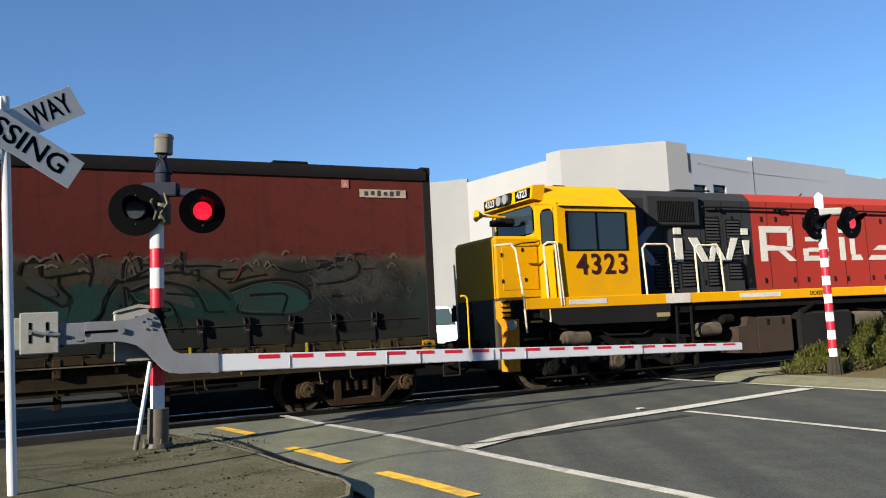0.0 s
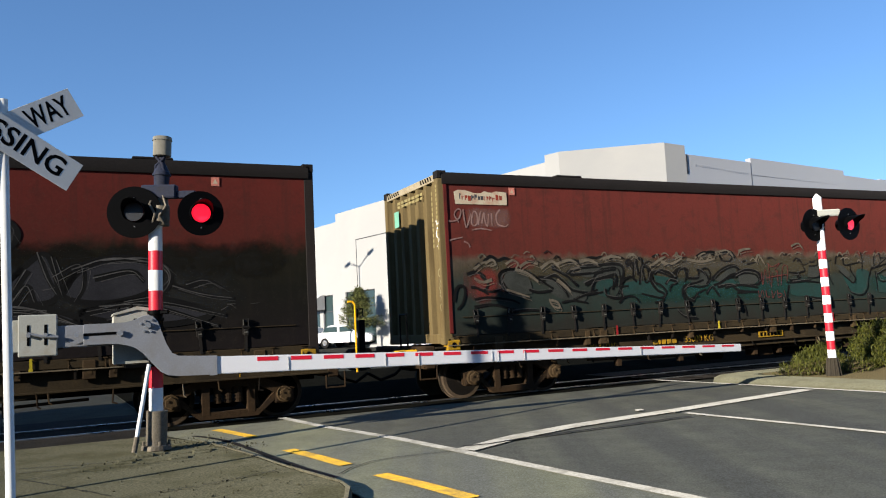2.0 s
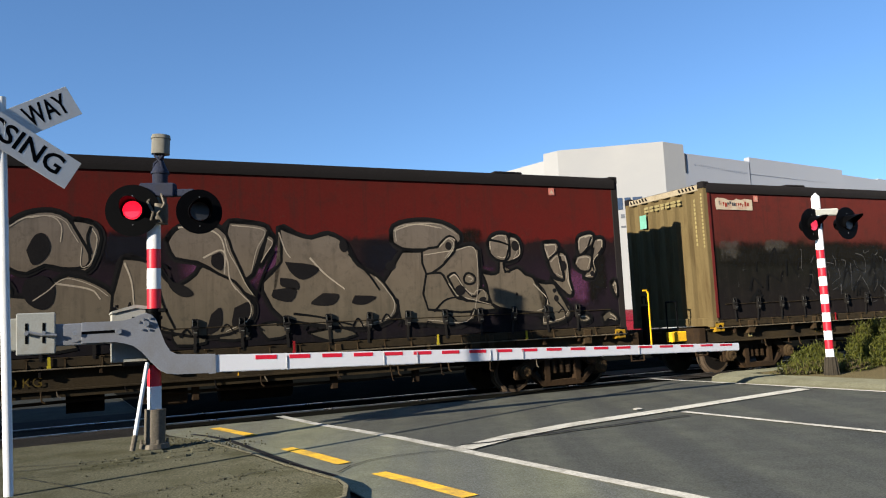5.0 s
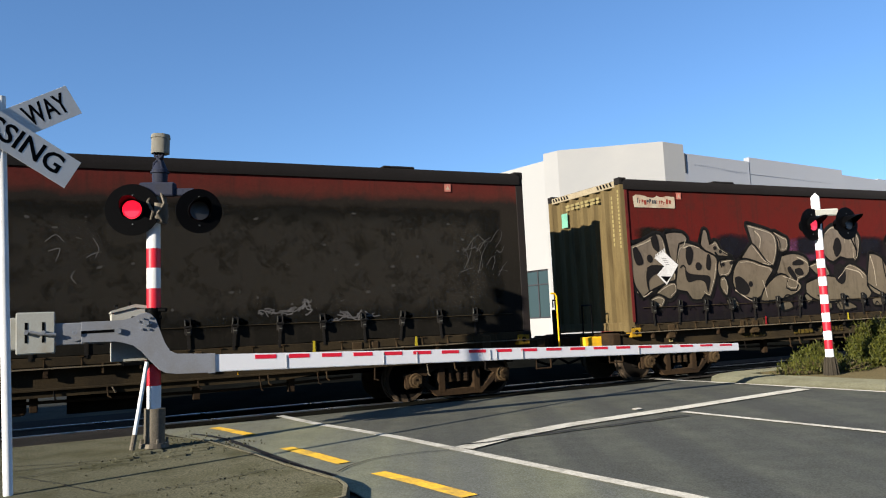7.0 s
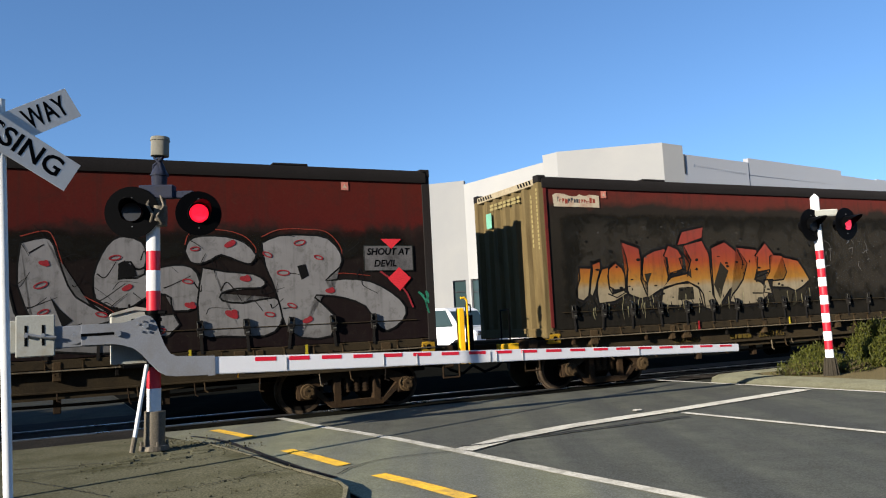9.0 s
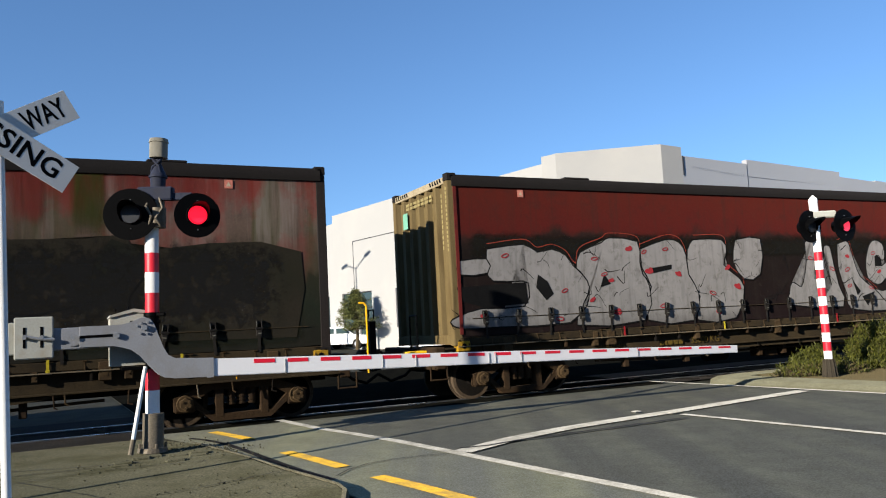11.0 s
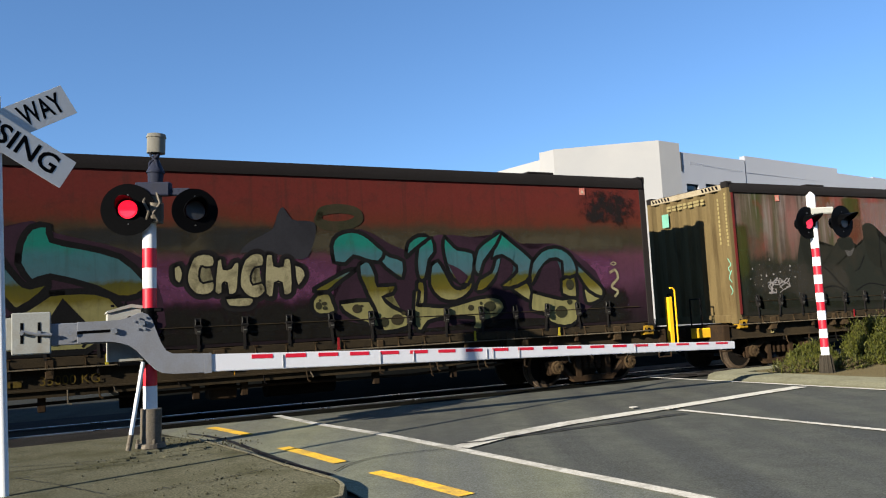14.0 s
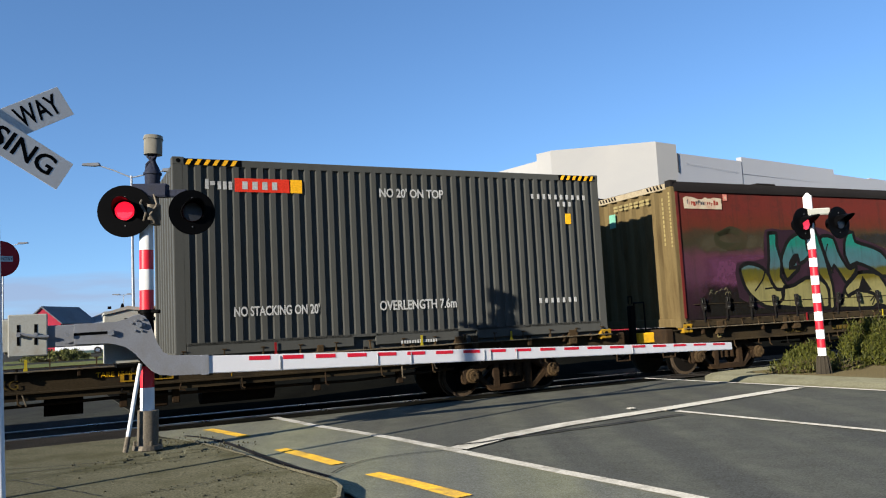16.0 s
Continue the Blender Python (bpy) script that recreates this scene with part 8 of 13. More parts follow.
    for pts in puffs:
        p.stroke(pts, rng.uniform(0.035, 0.07), taper=0.4)
        p.stroke([(x + 0.04, z - 0.06) for x, z in pts], rng.uniform(0.010, 0.02), taper=0.5)
    for k in range(60):
        x, z = rng.uniform(-15.0, -0.6), 2.36 + rng.gauss(0, 0.06)
        w = rng.uniform(0.08, 0.2)
        p.stroke([(x, z), (x + w * 0.5, z + rng.uniform(0.03, 0.09)), (x + w, z + rng.uniform(-0.04, 0.04))], rng.uniform(0.015, 0.045), taper=0.4)
    p.done(root, M["spray_puff"], "ragged pale sprayed puffs", "highlight")
    p = Paint(0.0362)
    for k in range(46):
        x, z = rng.uniform(-15.0, -0.6), 2.28 + rng.gauss(0, 0.07)
        w = rng.uniform(0.1, 0.28)
        p.stroke([(x, z), (x + w * 0.5, z + rng.uniform(-0.03, 0.07)), (x + w, z + rng.uniform(-0.05, 0.05))], rng.uniform(0.02, 0.04), taper=0.5)
    p.done(root, M["spray_shade"], "black flicks", "line")
    tag = [[(-8.3, 2.05), (-8.29, 1.78), (-8.19, 2.1), (-8.15, 1.8)], [(-8.08, 2.2), (-8.08, 1.99), (-8.08, 1.77)], [(-8.11, 2.23), (-7.98, 2.15), (-7.76, 2.22), (-7.91, 2.09), (-7.82, 2.04)], [(-7.99, 2.04), (-8.02, 1.88), (-8.05, 1.72)], [(-7.85, 2.09), (-7.85, 1.93), (-7.85, 1.74)], [(-7.77, 1.76), (-7.67, 2.14), (-7.53, 2.14), (-7.59, 1.81)], [(-8.14, 1.93), (-7.86, 1.96), (-7.58, 1.98)], [(-8.43, 1.67), (-8.41, 1.51), (-8.32, 1.67), (-8.27, 1.51)], [(-8.22, 1.67), (-8.2, 1.53), (-8.11, 1.54)], [(-8.05, 1.66), (-8.04, 1.5), (-7.94, 1.64)], [(-7.89, 1.66), (-7.87, 1.51), (-7.76, 1.57), (-7.87, 1.6)], [(-7.69, 1.65), (-7.67, 1.57), (-7.65, 1.49)]]
    p = Paint(0.040)
    for s in tag:
        p.stroke(s, 0.018, taper=0.3)
    p.stroke([(-3.25, 2.4), (-3.15, 2.3), (-3.2, 2.15), (-3.28, 2.05)], 0.03)
    p.done(root, M["spray_rose"], "faded red sprayed scribble", "tag")
    p = Paint(0.041)
    for k in range(70):
        x, z = rng.uniform(-2.2, -0.4), 1.5 + 0.95 * rng.random() ** 0.8
        a, l = rng.uniform(-1.6, 1.6), rng.uniform(0.05, 0.20)
        bend = rng.gauss(0, 0.05)
        p.stroke([(x, z), (x + l * 0.5 * math.cos(a) + bend, z + l * 0.5 * math.sin(a) - bend), (x + l * math.cos(a), z + l * math.sin(a))], rng.uniform(0.007, 0.016), taper=0.5)
    p.done(root, M["spray_ghost"], "faint pale scrawl", "tag")
    # small pale word near the rear top corner, too faded to read
    mist(root, [(-15.15, -14.15, 2.86, 3.32)], AIR_CHALK, "chalky smears round the word", 0.006, side=0.2, foot=0.3)
    p = Paint(0.010)
    for pts in word:
        p.stroke(pts, 0.030, taper=0.3)
    p.done(root, M["chalk_faint"], "faded pale sprayed word", "tag")
    bm = bmesh.new()
    box(bm, -1.25, -SIDE - 0.005, 3.36, -0.45, -SIDE - 0.002, 3.49)
    pl = part("code_plate", bm, M["cream"], root, "torn pale code plate")
    for k in range(6):
        bm = bmesh.new()
        box(bm, -1.17 + k * 0.11, -SIDE - 0.0070, 3.385 + 0.01 * (k % 2), -1.105 + k * 0.11, -SIDE - 0.0055, 3.455 + 0.01 * (k % 3))
        part("code_bar", bm, M["dark_trim"], pl, "dark code bar")


def marks_charcoal(root):
    rng = random.Random(77)
    mist(root, [(-15.4, -0.3, 2.0, 2.85)], AIR_SOOT, "sooty sprayed cloud", 0.002, side=0.03, top=0.5, foot=0.4)
    mist(root, [(-5.7, -0.7, 1.3, 2.45), (-12.6, -8.3, 1.4, 2.3)], AIR_SLATE, "slate sprayed cloud", 0.004, side=0.2)
    mist(root, [(-15.4, -14.6, 2.2, 2.75), (-14.2, -13.2, 2.4, 2.75)], AIR_GREY, "pale grey smears", 0.005, side=0.3)
    scratches = [[(-12.99, 2.49), (-12.95, 2.47), (-12.99, 2.13), (-12.97, 2.05)], [(-12.91, 1.67), (-12.79, 1.66), (-12.67, 1.58), (-12.61, 1.49)], [(-12.55, 1.63), (-12.5, 1.58), (-12.45, 1.51)], [(-12.76, 1.96), (-12.67, 1.94), (-12.68, 1.79)], [(-12.3, 2.22), (-12.04, 2.19), (-11.98, 2.17)], [(-11.99, 2.36), (-11.9, 2.22), (-11.95, 2.1)], [(-11.85, 2.08), (-11.81, 1.89), (-11.92, 1.83), (-12.1, 1.73)], [(-11.72, 2.26), (-11.59, 2.24), (-11.62, 2.09)], [(-11.43, 2.19), (-11.44, 1.84), (-11.46, 1.59)], [(-11.31, 2.26), (-11.25, 2.12), (-11.2, 2.08)], [(-11.25, 2.41), (-11.02, 2.35), (-10.93, 2.23), (-10.95, 2.0), (-11.02, 1.98)], [(-11.13, 1.9), (-11.2, 1.83), (-11.28, 1.76)]]
    scratches += [[(-11.09, 1.87), (-10.92, 1.64), (-10.85, 1.37), (-10.82, 1.3), (-10.65, 1.34)], [(-10.58, 1.81), (-10.61, 1.68), (-10.72, 1.55)], [(-10.51, 1.68), (-10.32, 1.53), (-10.28, 1.44), (-10.39, 1.26)], [(-10.43, 2.33), (-10.34, 2.29), (-10.32, 2.18)], [(-10.24, 2.27), (-10.2, 2.21), (-10.17, 2.16)], [(-10.06, 1.85), (-10.01, 1.71), (-10.12, 1.64)], [(-9.62, 2.17), (-9.63, 2.05), (-9.66, 1.93)], [(-9.85, 1.87), (-9.72, 1.84), (-9.59, 1.81)], [(-9.36, 2.11), (-9.15, 2.04), (-9.11, 1.87), (-8.87, 1.67), (-9.02, 1.47)], [(-8.97, 2.06), (-8.99, 1.98), (-9.02, 1.92)], [(-12.1, 1.6), (-12.01, 1.63), (-11.92, 1.66)], [(-11.79, 1.72), (-11.8, 1.6), (-11.81, 1.5)], [(-12.45, 1.78), (-12.36, 1.86), (-12.23, 1.82)]]
    scratches += [[(-12.69, 2.21), (-12.62, 2.3), (-12.58, 2.36)], [(-12.18, 2.03), (-12.14, 1.9), (-12.2, 1.84)], [(-10.95, 2.48), (-10.94, 2.41), (-10.77, 2.46)], [(-10.58, 2.36), (-10.5, 2.41), (-10.46, 2.45)], [(-9.98, 2.31), (-9.86, 2.26), (-9.78, 2.28)], [(-8.8, 1.5), (-8.79, 1.38), (-8.71, 1.28)]]
    peaks = [[(-6.51, 1.65), (-6.28, 2.17), (-6.18, 2.43), (-6.12, 2.73)], [(-6.12, 2.27), (-5.9, 2.22), (-5.72, 2.05), (-5.57, 1.89)], [(-6.09, 2.38), (-5.83, 2.27), (-5.55, 2.43)], [(-6.19, 2.01), (-6.07, 1.84), (-5.95, 1.69)], [(-5.1, 2.1), (-4.72, 2.37), (-4.48, 2.64), (-4.24, 2.89), (-4.1, 2.81), (-4.2, 2.59)], [(-4.23, 2.53), (-4.46, 2.14), (-4.95, 1.55)], [(-5.11, 2.04), (-4.98, 1.93), (-4.68, 2.09)], [(-3.83, 2.53), (-3.72, 2.19), (-3.6, 1.96)], [(-3.65, 2.19), (-3.32, 2.36), (-3.28, 2.07), (-3.38, 1.85)], [(-3.08, 2.41), (-2.45, 2.43), (-2.15, 2.23), (-2.27, 1.94), (-2.76, 1.83)], [(-4.71, 1.76), (-3.99, 1.8), (-3.27, 1.5)], [(-3.08, 1.78), (-2.45, 1.77), (-1.5, 1.45)]]
    peaks += [[(-5.57, 1.46), (-5.82, 1.68), (-5.29, 1.62), (-5.03, 1.39)], [(-6.87, 2.23), (-6.83, 1.92), (-6.78, 1.76)], [(-7.19, 2.03), (-7.1, 1.92), (-7.15, 1.82)], [(-4.13, 1.86), (-3.96, 2.08), (-3.86, 1.86)], [(-1.93, 2.05), (-1.67, 2.11), (-1.43, 1.98)]]
    fills = [[(-6.78, 2.27), (-6.61, 2.34), (-6.56, 2.21), (-6.5, 2.11), (-6.7, 2.13)], [(-6.24, 2.75), (-6.13, 2.77), (-6.21, 2.32), (-6.16, 1.89), (-6.44, 1.63), (-6.68, 1.58), (-6.44, 2.0)], [(-6.14, 2.37), (-5.87, 2.29), (-5.61, 2.4), (-5.54, 2.26), (-5.63, 1.93), (-5.82, 2.1)], [(-5.16, 1.98), (-4.99, 2.25), (-4.63, 2.47), (-4.44, 2.82), (-4.23, 2.96), (-4.06, 2.76), (-4.25, 2.47), (-4.52, 2.08), (-4.91, 1.86)], [(-4.31, 1.96), (-3.99, 2.32), (-3.71, 2.49), (-3.58, 1.95), (-3.86, 1.84), (-3.94, 2.07)], [(-3.53, 1.95), (-3.25, 2.35), (-2.66, 2.44), (-2.27, 2.22), (-2.48, 1.93), (-3.07, 1.82)], [(-5.51, 1.63), (-4.92, 1.84), (-3.86, 1.8), (-3.34, 1.59), (-4.21, 1.48)]]
    fills += [[(-3.33, 1.69), (-2.4, 1.87), (-1.58, 1.61), (-2.45, 1.49)], [(-7.37, 1.91), (-7.16, 2.12), (-6.95, 2.22), (-6.85, 1.95), (-7.06, 1.75)], [(-7.72, 2.23), (-7.58, 2.46), (-7.34, 2.54), (-7.32, 2.22), (-7.49, 1.91), (-7.67, 1.92)], [(-8.95, 2.14), (-8.75, 2.22), (-8.64, 2.04), (-8.7, 1.79), (-8.89, 1.85)]]
    edges = [[(-3.41, 2.29), (-2.91, 2.44), (-2.34, 2.35), (-2.16, 2.14), (-2.39, 1.93)], [(-3.15, 2.17), (-2.68, 2.26), (-2.5, 2.11)], [(-5.12, 2.03), (-4.71, 2.36), (-4.52, 2.53)], [(-4.41, 2.7), (-4.21, 2.85), (-4.12, 2.7), (-4.24, 2.53)], [(-6.11, 2.64), (-6.18, 2.21), (-6.4, 1.78), (-6.62, 1.58)], [(-6.11, 2.37), (-5.81, 2.21), (-5.55, 1.98)], [(-5.51, 2.37), (-5.67, 2.2), (-5.54, 2.04)], [(-3.96, 2.3), (-4.15, 1.96)], [(-3.66, 2.47), (-3.53, 1.95)], [(-5.36, 1.7), (-4.62, 1.85), (-3.71, 1.74)], [(-4.64, 1.69), (-4.03, 1.73), (-3.34, 1.54)], [(-3.24, 1.71), (-2.41, 1.83), (-1.4, 1.6)], [(-5.8, 1.61), (-5.44, 1.67), (-5.17, 1.53), (-5.4, 1.38)]]
    edges += [[(-7.18, 1.91), (-7.02, 2.17), (-6.91, 2.01)], [(-2.12, 2.04), (-1.71, 1.91), (-1.28, 1.84)]]
    for poly in fills:
        p = Paint(0.010)
        p.face([tuple(v) for v in smooth_path(poly + [poly[0]], 3)][:-1])
        p.done(root, M["spray_plum_dark" if poly in fills[-2:] else "spray_navy"], "dull slate letter fill", "letter_fill")
    peaks += edges
    dark = Paint(0.012)
    for poly in fills:
        dark.stroke(poly + poly[:2], rng.uniform(0.07, 0.10))
    for s in peaks:
        dark.stroke([(x + 0.02, z - 0.01) for x, z in s], rng.uniform(0.07, 0.11), taper=0.4)
    for k in range(40):
        x, z = rng.uniform(-14.6, -8.9), rng.uniform(1.4, 2.25)
        dark.stroke([(x, z), (x + rng.uniform(0.05, 0.2), z + rng.uniform(0.15, 0.35)), (x + rng.uniform(0.2, 0.45), z + rng.uniform(-0.25, 0.2))], rng.uniform(0.03, 0.07), taper=0.5)
    dark.done(root, M["spray_black"], "black letter edges", "line")
    p = Paint(0.026)
    for s in scratches:
        p.stroke(s, rng.uniform(0.012, 0.022), taper=0.6)
    for s in peaks:
        p.stroke(s, rng.uniform(0.010, 0.020), taper=0.5)
        p.stroke([(x + rng.uniform(0.05, 0.12), z - 0.05) for x, z in s[:3]], 0.009, taper=0.7)
    for k in range(40):
        x, z, l = rng.uniform(-15.0, -0.6), rng.uniform(1.35, 2.35), rng.uniform(0.05, 0.16)
        a = rng.uniform(-1.6, 1.6)
        p.stroke([(x, z), (x + l * 0.5 * math.cos(a) + 0.01, z + l * 0.5 * math.sin(a)), (x + l * math.cos(a), z + l * math.sin(a))], rng.uniform(0.006, 0.014), taper=0.6)
    p.done(root, M["spray_scratch"], "chalky grey scrawled lines", "scrawl")
    # pale rounded shape with a plum one beside it
    skull = [[(-8.62, 2.09), (-8.57, 2.24), (-8.44, 2.37), (-8.26, 2.42), (-8.07, 2.42), (-7.96, 2.31), (-7.94, 2.13), (-7.83, 2.11), (-7.77, 2.0), (-7.81, 1.84), (-7.91, 1.74), (-7.86, 1.67), (-8.01, 1.64), (-8.09, 1.7), (-8.13, 1.42), (-8.17, 1.22), (-8.55, 1.24), (-8.56, 1.44), (-8.38, 1.58), (-8.43, 1.68), (-8.53, 1.74), (-8.57, 1.89)]]
    sockets = [[(-8.55, 1.96), (-8.41, 1.93), (-8.23, 1.91), (-8.07, 2.03), (-7.88, 2.11), (-7.89, 1.94), (-8.06, 1.88), (-8.24, 1.85), (-8.42, 1.83)], [(-8.3, 1.81), (-8.25, 1.75), (-8.3, 1.69)], [(-8.43, 1.66), (-8.25, 1.69), (-8.08, 1.65)], [(-8.28, 1.65), (-8.33, 1.48), (-8.42, 1.38)]]
    p = Paint(0.030)
    p.face([tuple(v) for v in smooth_path(skull[0] + [skull[0][0]], 3)][:-1])
    p.done(root, M["spray_mist"], "pale grey sprayed skull", "blot")
    p = Paint(0.033)
    p.stroke(skull[0] + skull[0][:2], 0.03)
    for s in sockets:
        p.stroke(s, 0.035, taper=0.2)
    p.done(root, M["spray_black"], "black contour", "line")
    p = Paint(0.034)
    for eye in ([(-8.47, 1.97), (-8.33, 1.99), (-8.2, 1.93), (-8.3, 1.87), (-8.44, 1.89)], [(-8.06, 1.95), (-7.95, 2.05), (-7.86, 2.02), (-7.88, 1.9), (-8.0, 1.88)], [(-8.2, 1.83), (-8.14, 1.86), (-8.1, 1.79)]):
        q = Paint(0.0335)
        q.face(eye)
        q.done(root, M["spray_shade"], "dark eye of the skull", "hollow")
    for s in ([(-8.5, 2.05), (-8.35, 2.26), (-8.1, 2.34)], [(-8.2, 1.93), (-8.0, 2.05), (-7.85, 2.1), (-7.76, 2.0), (-7.82, 1.88)]):
        p.stroke(s, 0.04, taper=0.3)
    p.done(root, M["chalk"], "chalky grey highlight", "highlight")


def marks_bubble(root):
    rng = random.Random(55)
    small = [[(-11.68, 1.34), (-11.36, 1.43), (-11.24, 1.27), (-11.57, 1.21)], [(-10.89, 1.52), (-10.68, 1.62), (-10.6, 1.46), (-10.78, 1.34)], [(-10.44, 1.34), (-10.15, 1.44), (-10.04, 1.22), (-10.32, 1.18)], [(-8.72, 1.39), (-8.33, 1.44), (-8.2, 1.26), (-8.66, 1.22)], [(-8.04, 1.31), (-7.64, 1.36), (-7.58, 1.18), (-7.98, 1.16)], [(-6.82, 1.39), (-6.56, 1.44), (-6.33, 1.26), (-6.68, 1.18)], [(-6.08, 1.25), (-5.54, 1.31), (-5.29, 1.18), (-5.75, 1.11)], [(-9.95, 1.38), (-9.46, 1.33), (-9.26, 1.19), (-9.83, 1.16)], [(-7.39, 1.41), (-6.99, 1.4), (-6.96, 1.22), (-7.39, 1.21)], [(-13.12, 1.49), (-12.89, 1.53), (-12.78, 1.33), (-13.02, 1.26)], [(-3.83, 1.55), (-3.52, 1.67), (-3.46, 1.41)]]
    drawn = [[(-14.59, 2.82), (-14.42, 2.85), (-14.16, 2.84), (-14.03, 2.73), (-14.08, 2.58), (-14.23, 2.44), (-14.36, 2.15), (-14.46, 2.25), (-14.53, 2.49)], [(-14.92, 1.67), (-14.69, 1.83), (-14.41, 1.87), (-14.37, 1.7), (-14.55, 1.54), (-14.7, 1.59)], [(-15.07, 1.56), (-14.86, 1.64), (-14.68, 1.55), (-14.77, 1.39), (-14.92, 1.41)], [(-15.46, 2.58), (-15.16, 2.68), (-14.8, 2.82), (-14.64, 2.73), (-14.57, 2.49), (-14.51, 2.25), (-14.39, 2.06), (-14.37, 1.91), (-14.58, 1.87), (-14.85, 1.78), (-15.06, 1.7), (-15.25, 1.59), (-15.34, 1.69), (-15.43, 1.89), (-15.47, 2.17)], [(-13.24, 2.29), (-12.85, 2.3), (-12.93, 2.03), (-13.09, 1.94), (-13.26, 1.96), (-13.3, 2.14)]]
    drawn += [[(-13.24, 1.94), (-13.11, 1.96), (-13.02, 1.74), (-13.09, 1.56), (-13.2, 1.64), (-13.27, 1.79)], [(-13.71, 2.6), (-13.62, 2.88), (-13.55, 2.91), (-13.49, 2.83), (-13.45, 2.61), (-13.32, 2.69), (-13.23, 2.63), (-13.15, 2.48), (-12.94, 2.38), (-12.89, 2.35), (-13.12, 2.36), (-13.34, 2.38), (-13.57, 2.47)], [(-14.25, 2.61), (-14.08, 2.65), (-13.79, 2.58), (-13.57, 2.47), (-13.34, 2.38), (-13.28, 2.24), (-13.34, 1.94), (-13.45, 1.7), (-13.54, 1.55), (-13.68, 1.61), (-13.77, 1.51), (-14.02, 1.52), (-14.14, 1.67), (-14.41, 1.73), (-14.36, 2.06), (-14.31, 2.39)], [(-11.68, 2.9), (-11.37, 2.79), (-11.24, 2.72), (-11.27, 2.48), (-11.53, 2.45), (-11.55, 2.63)]]
    drawn += [[(-12.87, 2.08), (-12.71, 2.28), (-12.41, 2.3), (-12.11, 2.22), (-11.81, 2.14), (-11.75, 2.06), (-11.89, 1.91), (-12.0, 1.76), (-11.91, 1.65), (-12.1, 1.56), (-12.29, 1.48), (-12.59, 1.52), (-12.82, 1.65), (-12.92, 1.83)], [(-12.42, 3.04), (-12.18, 3.0), (-11.81, 2.92), (-11.6, 2.79), (-11.56, 2.53), (-11.65, 2.27), (-11.74, 2.15), (-11.93, 2.24), (-12.16, 2.43), (-12.3, 2.65), (-12.36, 2.84)], [(-12.65, 2.31), (-12.48, 2.48), (-12.3, 2.63), (-12.12, 2.48), (-11.92, 2.25), (-11.74, 2.15), (-11.99, 2.18), (-12.29, 2.27), (-12.53, 2.31)], [(-12.03, 1.71), (-11.76, 1.91), (-11.48, 1.99), (-11.19, 1.9), (-11.0, 1.81), (-10.94, 1.68), (-11.08, 1.58), (-11.42, 1.48), (-11.93, 1.42), (-12.17, 1.46)]]
    drawn += [[(-11.47, 2.37), (-11.14, 2.42), (-10.82, 2.37), (-10.66, 2.23), (-10.67, 2.01), (-10.83, 1.89), (-11.0, 1.84), (-11.11, 1.63), (-11.4, 1.69), (-11.3, 1.9), (-11.53, 1.99), (-11.7, 1.95), (-11.59, 2.13)], [(-10.68, 2.15), (-10.29, 2.26), (-10.09, 2.09), (-10.04, 1.93), (-10.32, 1.91), (-10.51, 1.99)], [(-10.8, 1.78), (-10.46, 1.88), (-10.11, 1.93), (-9.83, 1.9), (-9.61, 2.03), (-9.37, 2.19), (-9.02, 2.07), (-8.81, 1.9), (-8.84, 1.68), (-8.71, 1.51), (-8.95, 1.35), (-9.45, 1.39), (-10.09, 1.35), (-10.5, 1.4), (-10.82, 1.57)], [(-9.3, 2.94), (-9.05, 2.89), (-8.95, 2.69), (-9.07, 2.3), (-9.22, 2.25), (-9.24, 2.53), (-9.3, 2.75)]]
    drawn += [[(-10.18, 2.64), (-10.09, 2.86), (-9.86, 3.02), (-9.57, 3.06), (-9.37, 2.97), (-9.27, 2.81), (-9.18, 2.64), (-9.1, 2.47), (-9.14, 2.3), (-9.44, 2.28), (-9.65, 2.33), (-9.87, 2.22), (-10.07, 2.29), (-10.17, 2.42)], [(-7.21, 2.94), (-6.8, 2.91), (-6.64, 2.82), (-6.76, 2.52), (-6.89, 2.16), (-7.06, 2.11), (-7.16, 2.4), (-7.27, 2.7)], [(-6.65, 2.76), (-6.54, 2.67), (-6.7, 2.4), (-6.79, 2.28)], [(-8.09, 2.64), (-7.98, 2.81), (-7.73, 2.93), (-7.46, 2.9), (-7.26, 2.76), (-7.18, 2.52), (-7.05, 2.22), (-6.96, 1.99), (-6.85, 1.81), (-7.09, 1.93), (-7.38, 2.17), (-7.68, 2.35), (-7.99, 2.41)]]
    drawn += [[(-8.68, 2.41), (-8.46, 2.39), (-8.24, 2.29), (-8.13, 2.12), (-7.96, 2.0), (-7.7, 2.17), (-7.61, 2.29), (-7.38, 2.17), (-7.15, 2.05), (-7.01, 1.87), (-6.87, 1.69), (-6.93, 1.45), (-7.25, 1.29), (-7.65, 1.27), (-8.04, 1.34), (-8.63, 1.5), (-8.83, 1.73), (-8.77, 2.07)], [(-4.46, 2.49), (-4.08, 2.49), (-3.49, 2.54), (-3.05, 2.51), (-3.2, 1.34), (-4.06, 1.3), (-4.53, 1.38), (-4.57, 1.7), (-4.83, 1.89), (-4.7, 2.14)]]
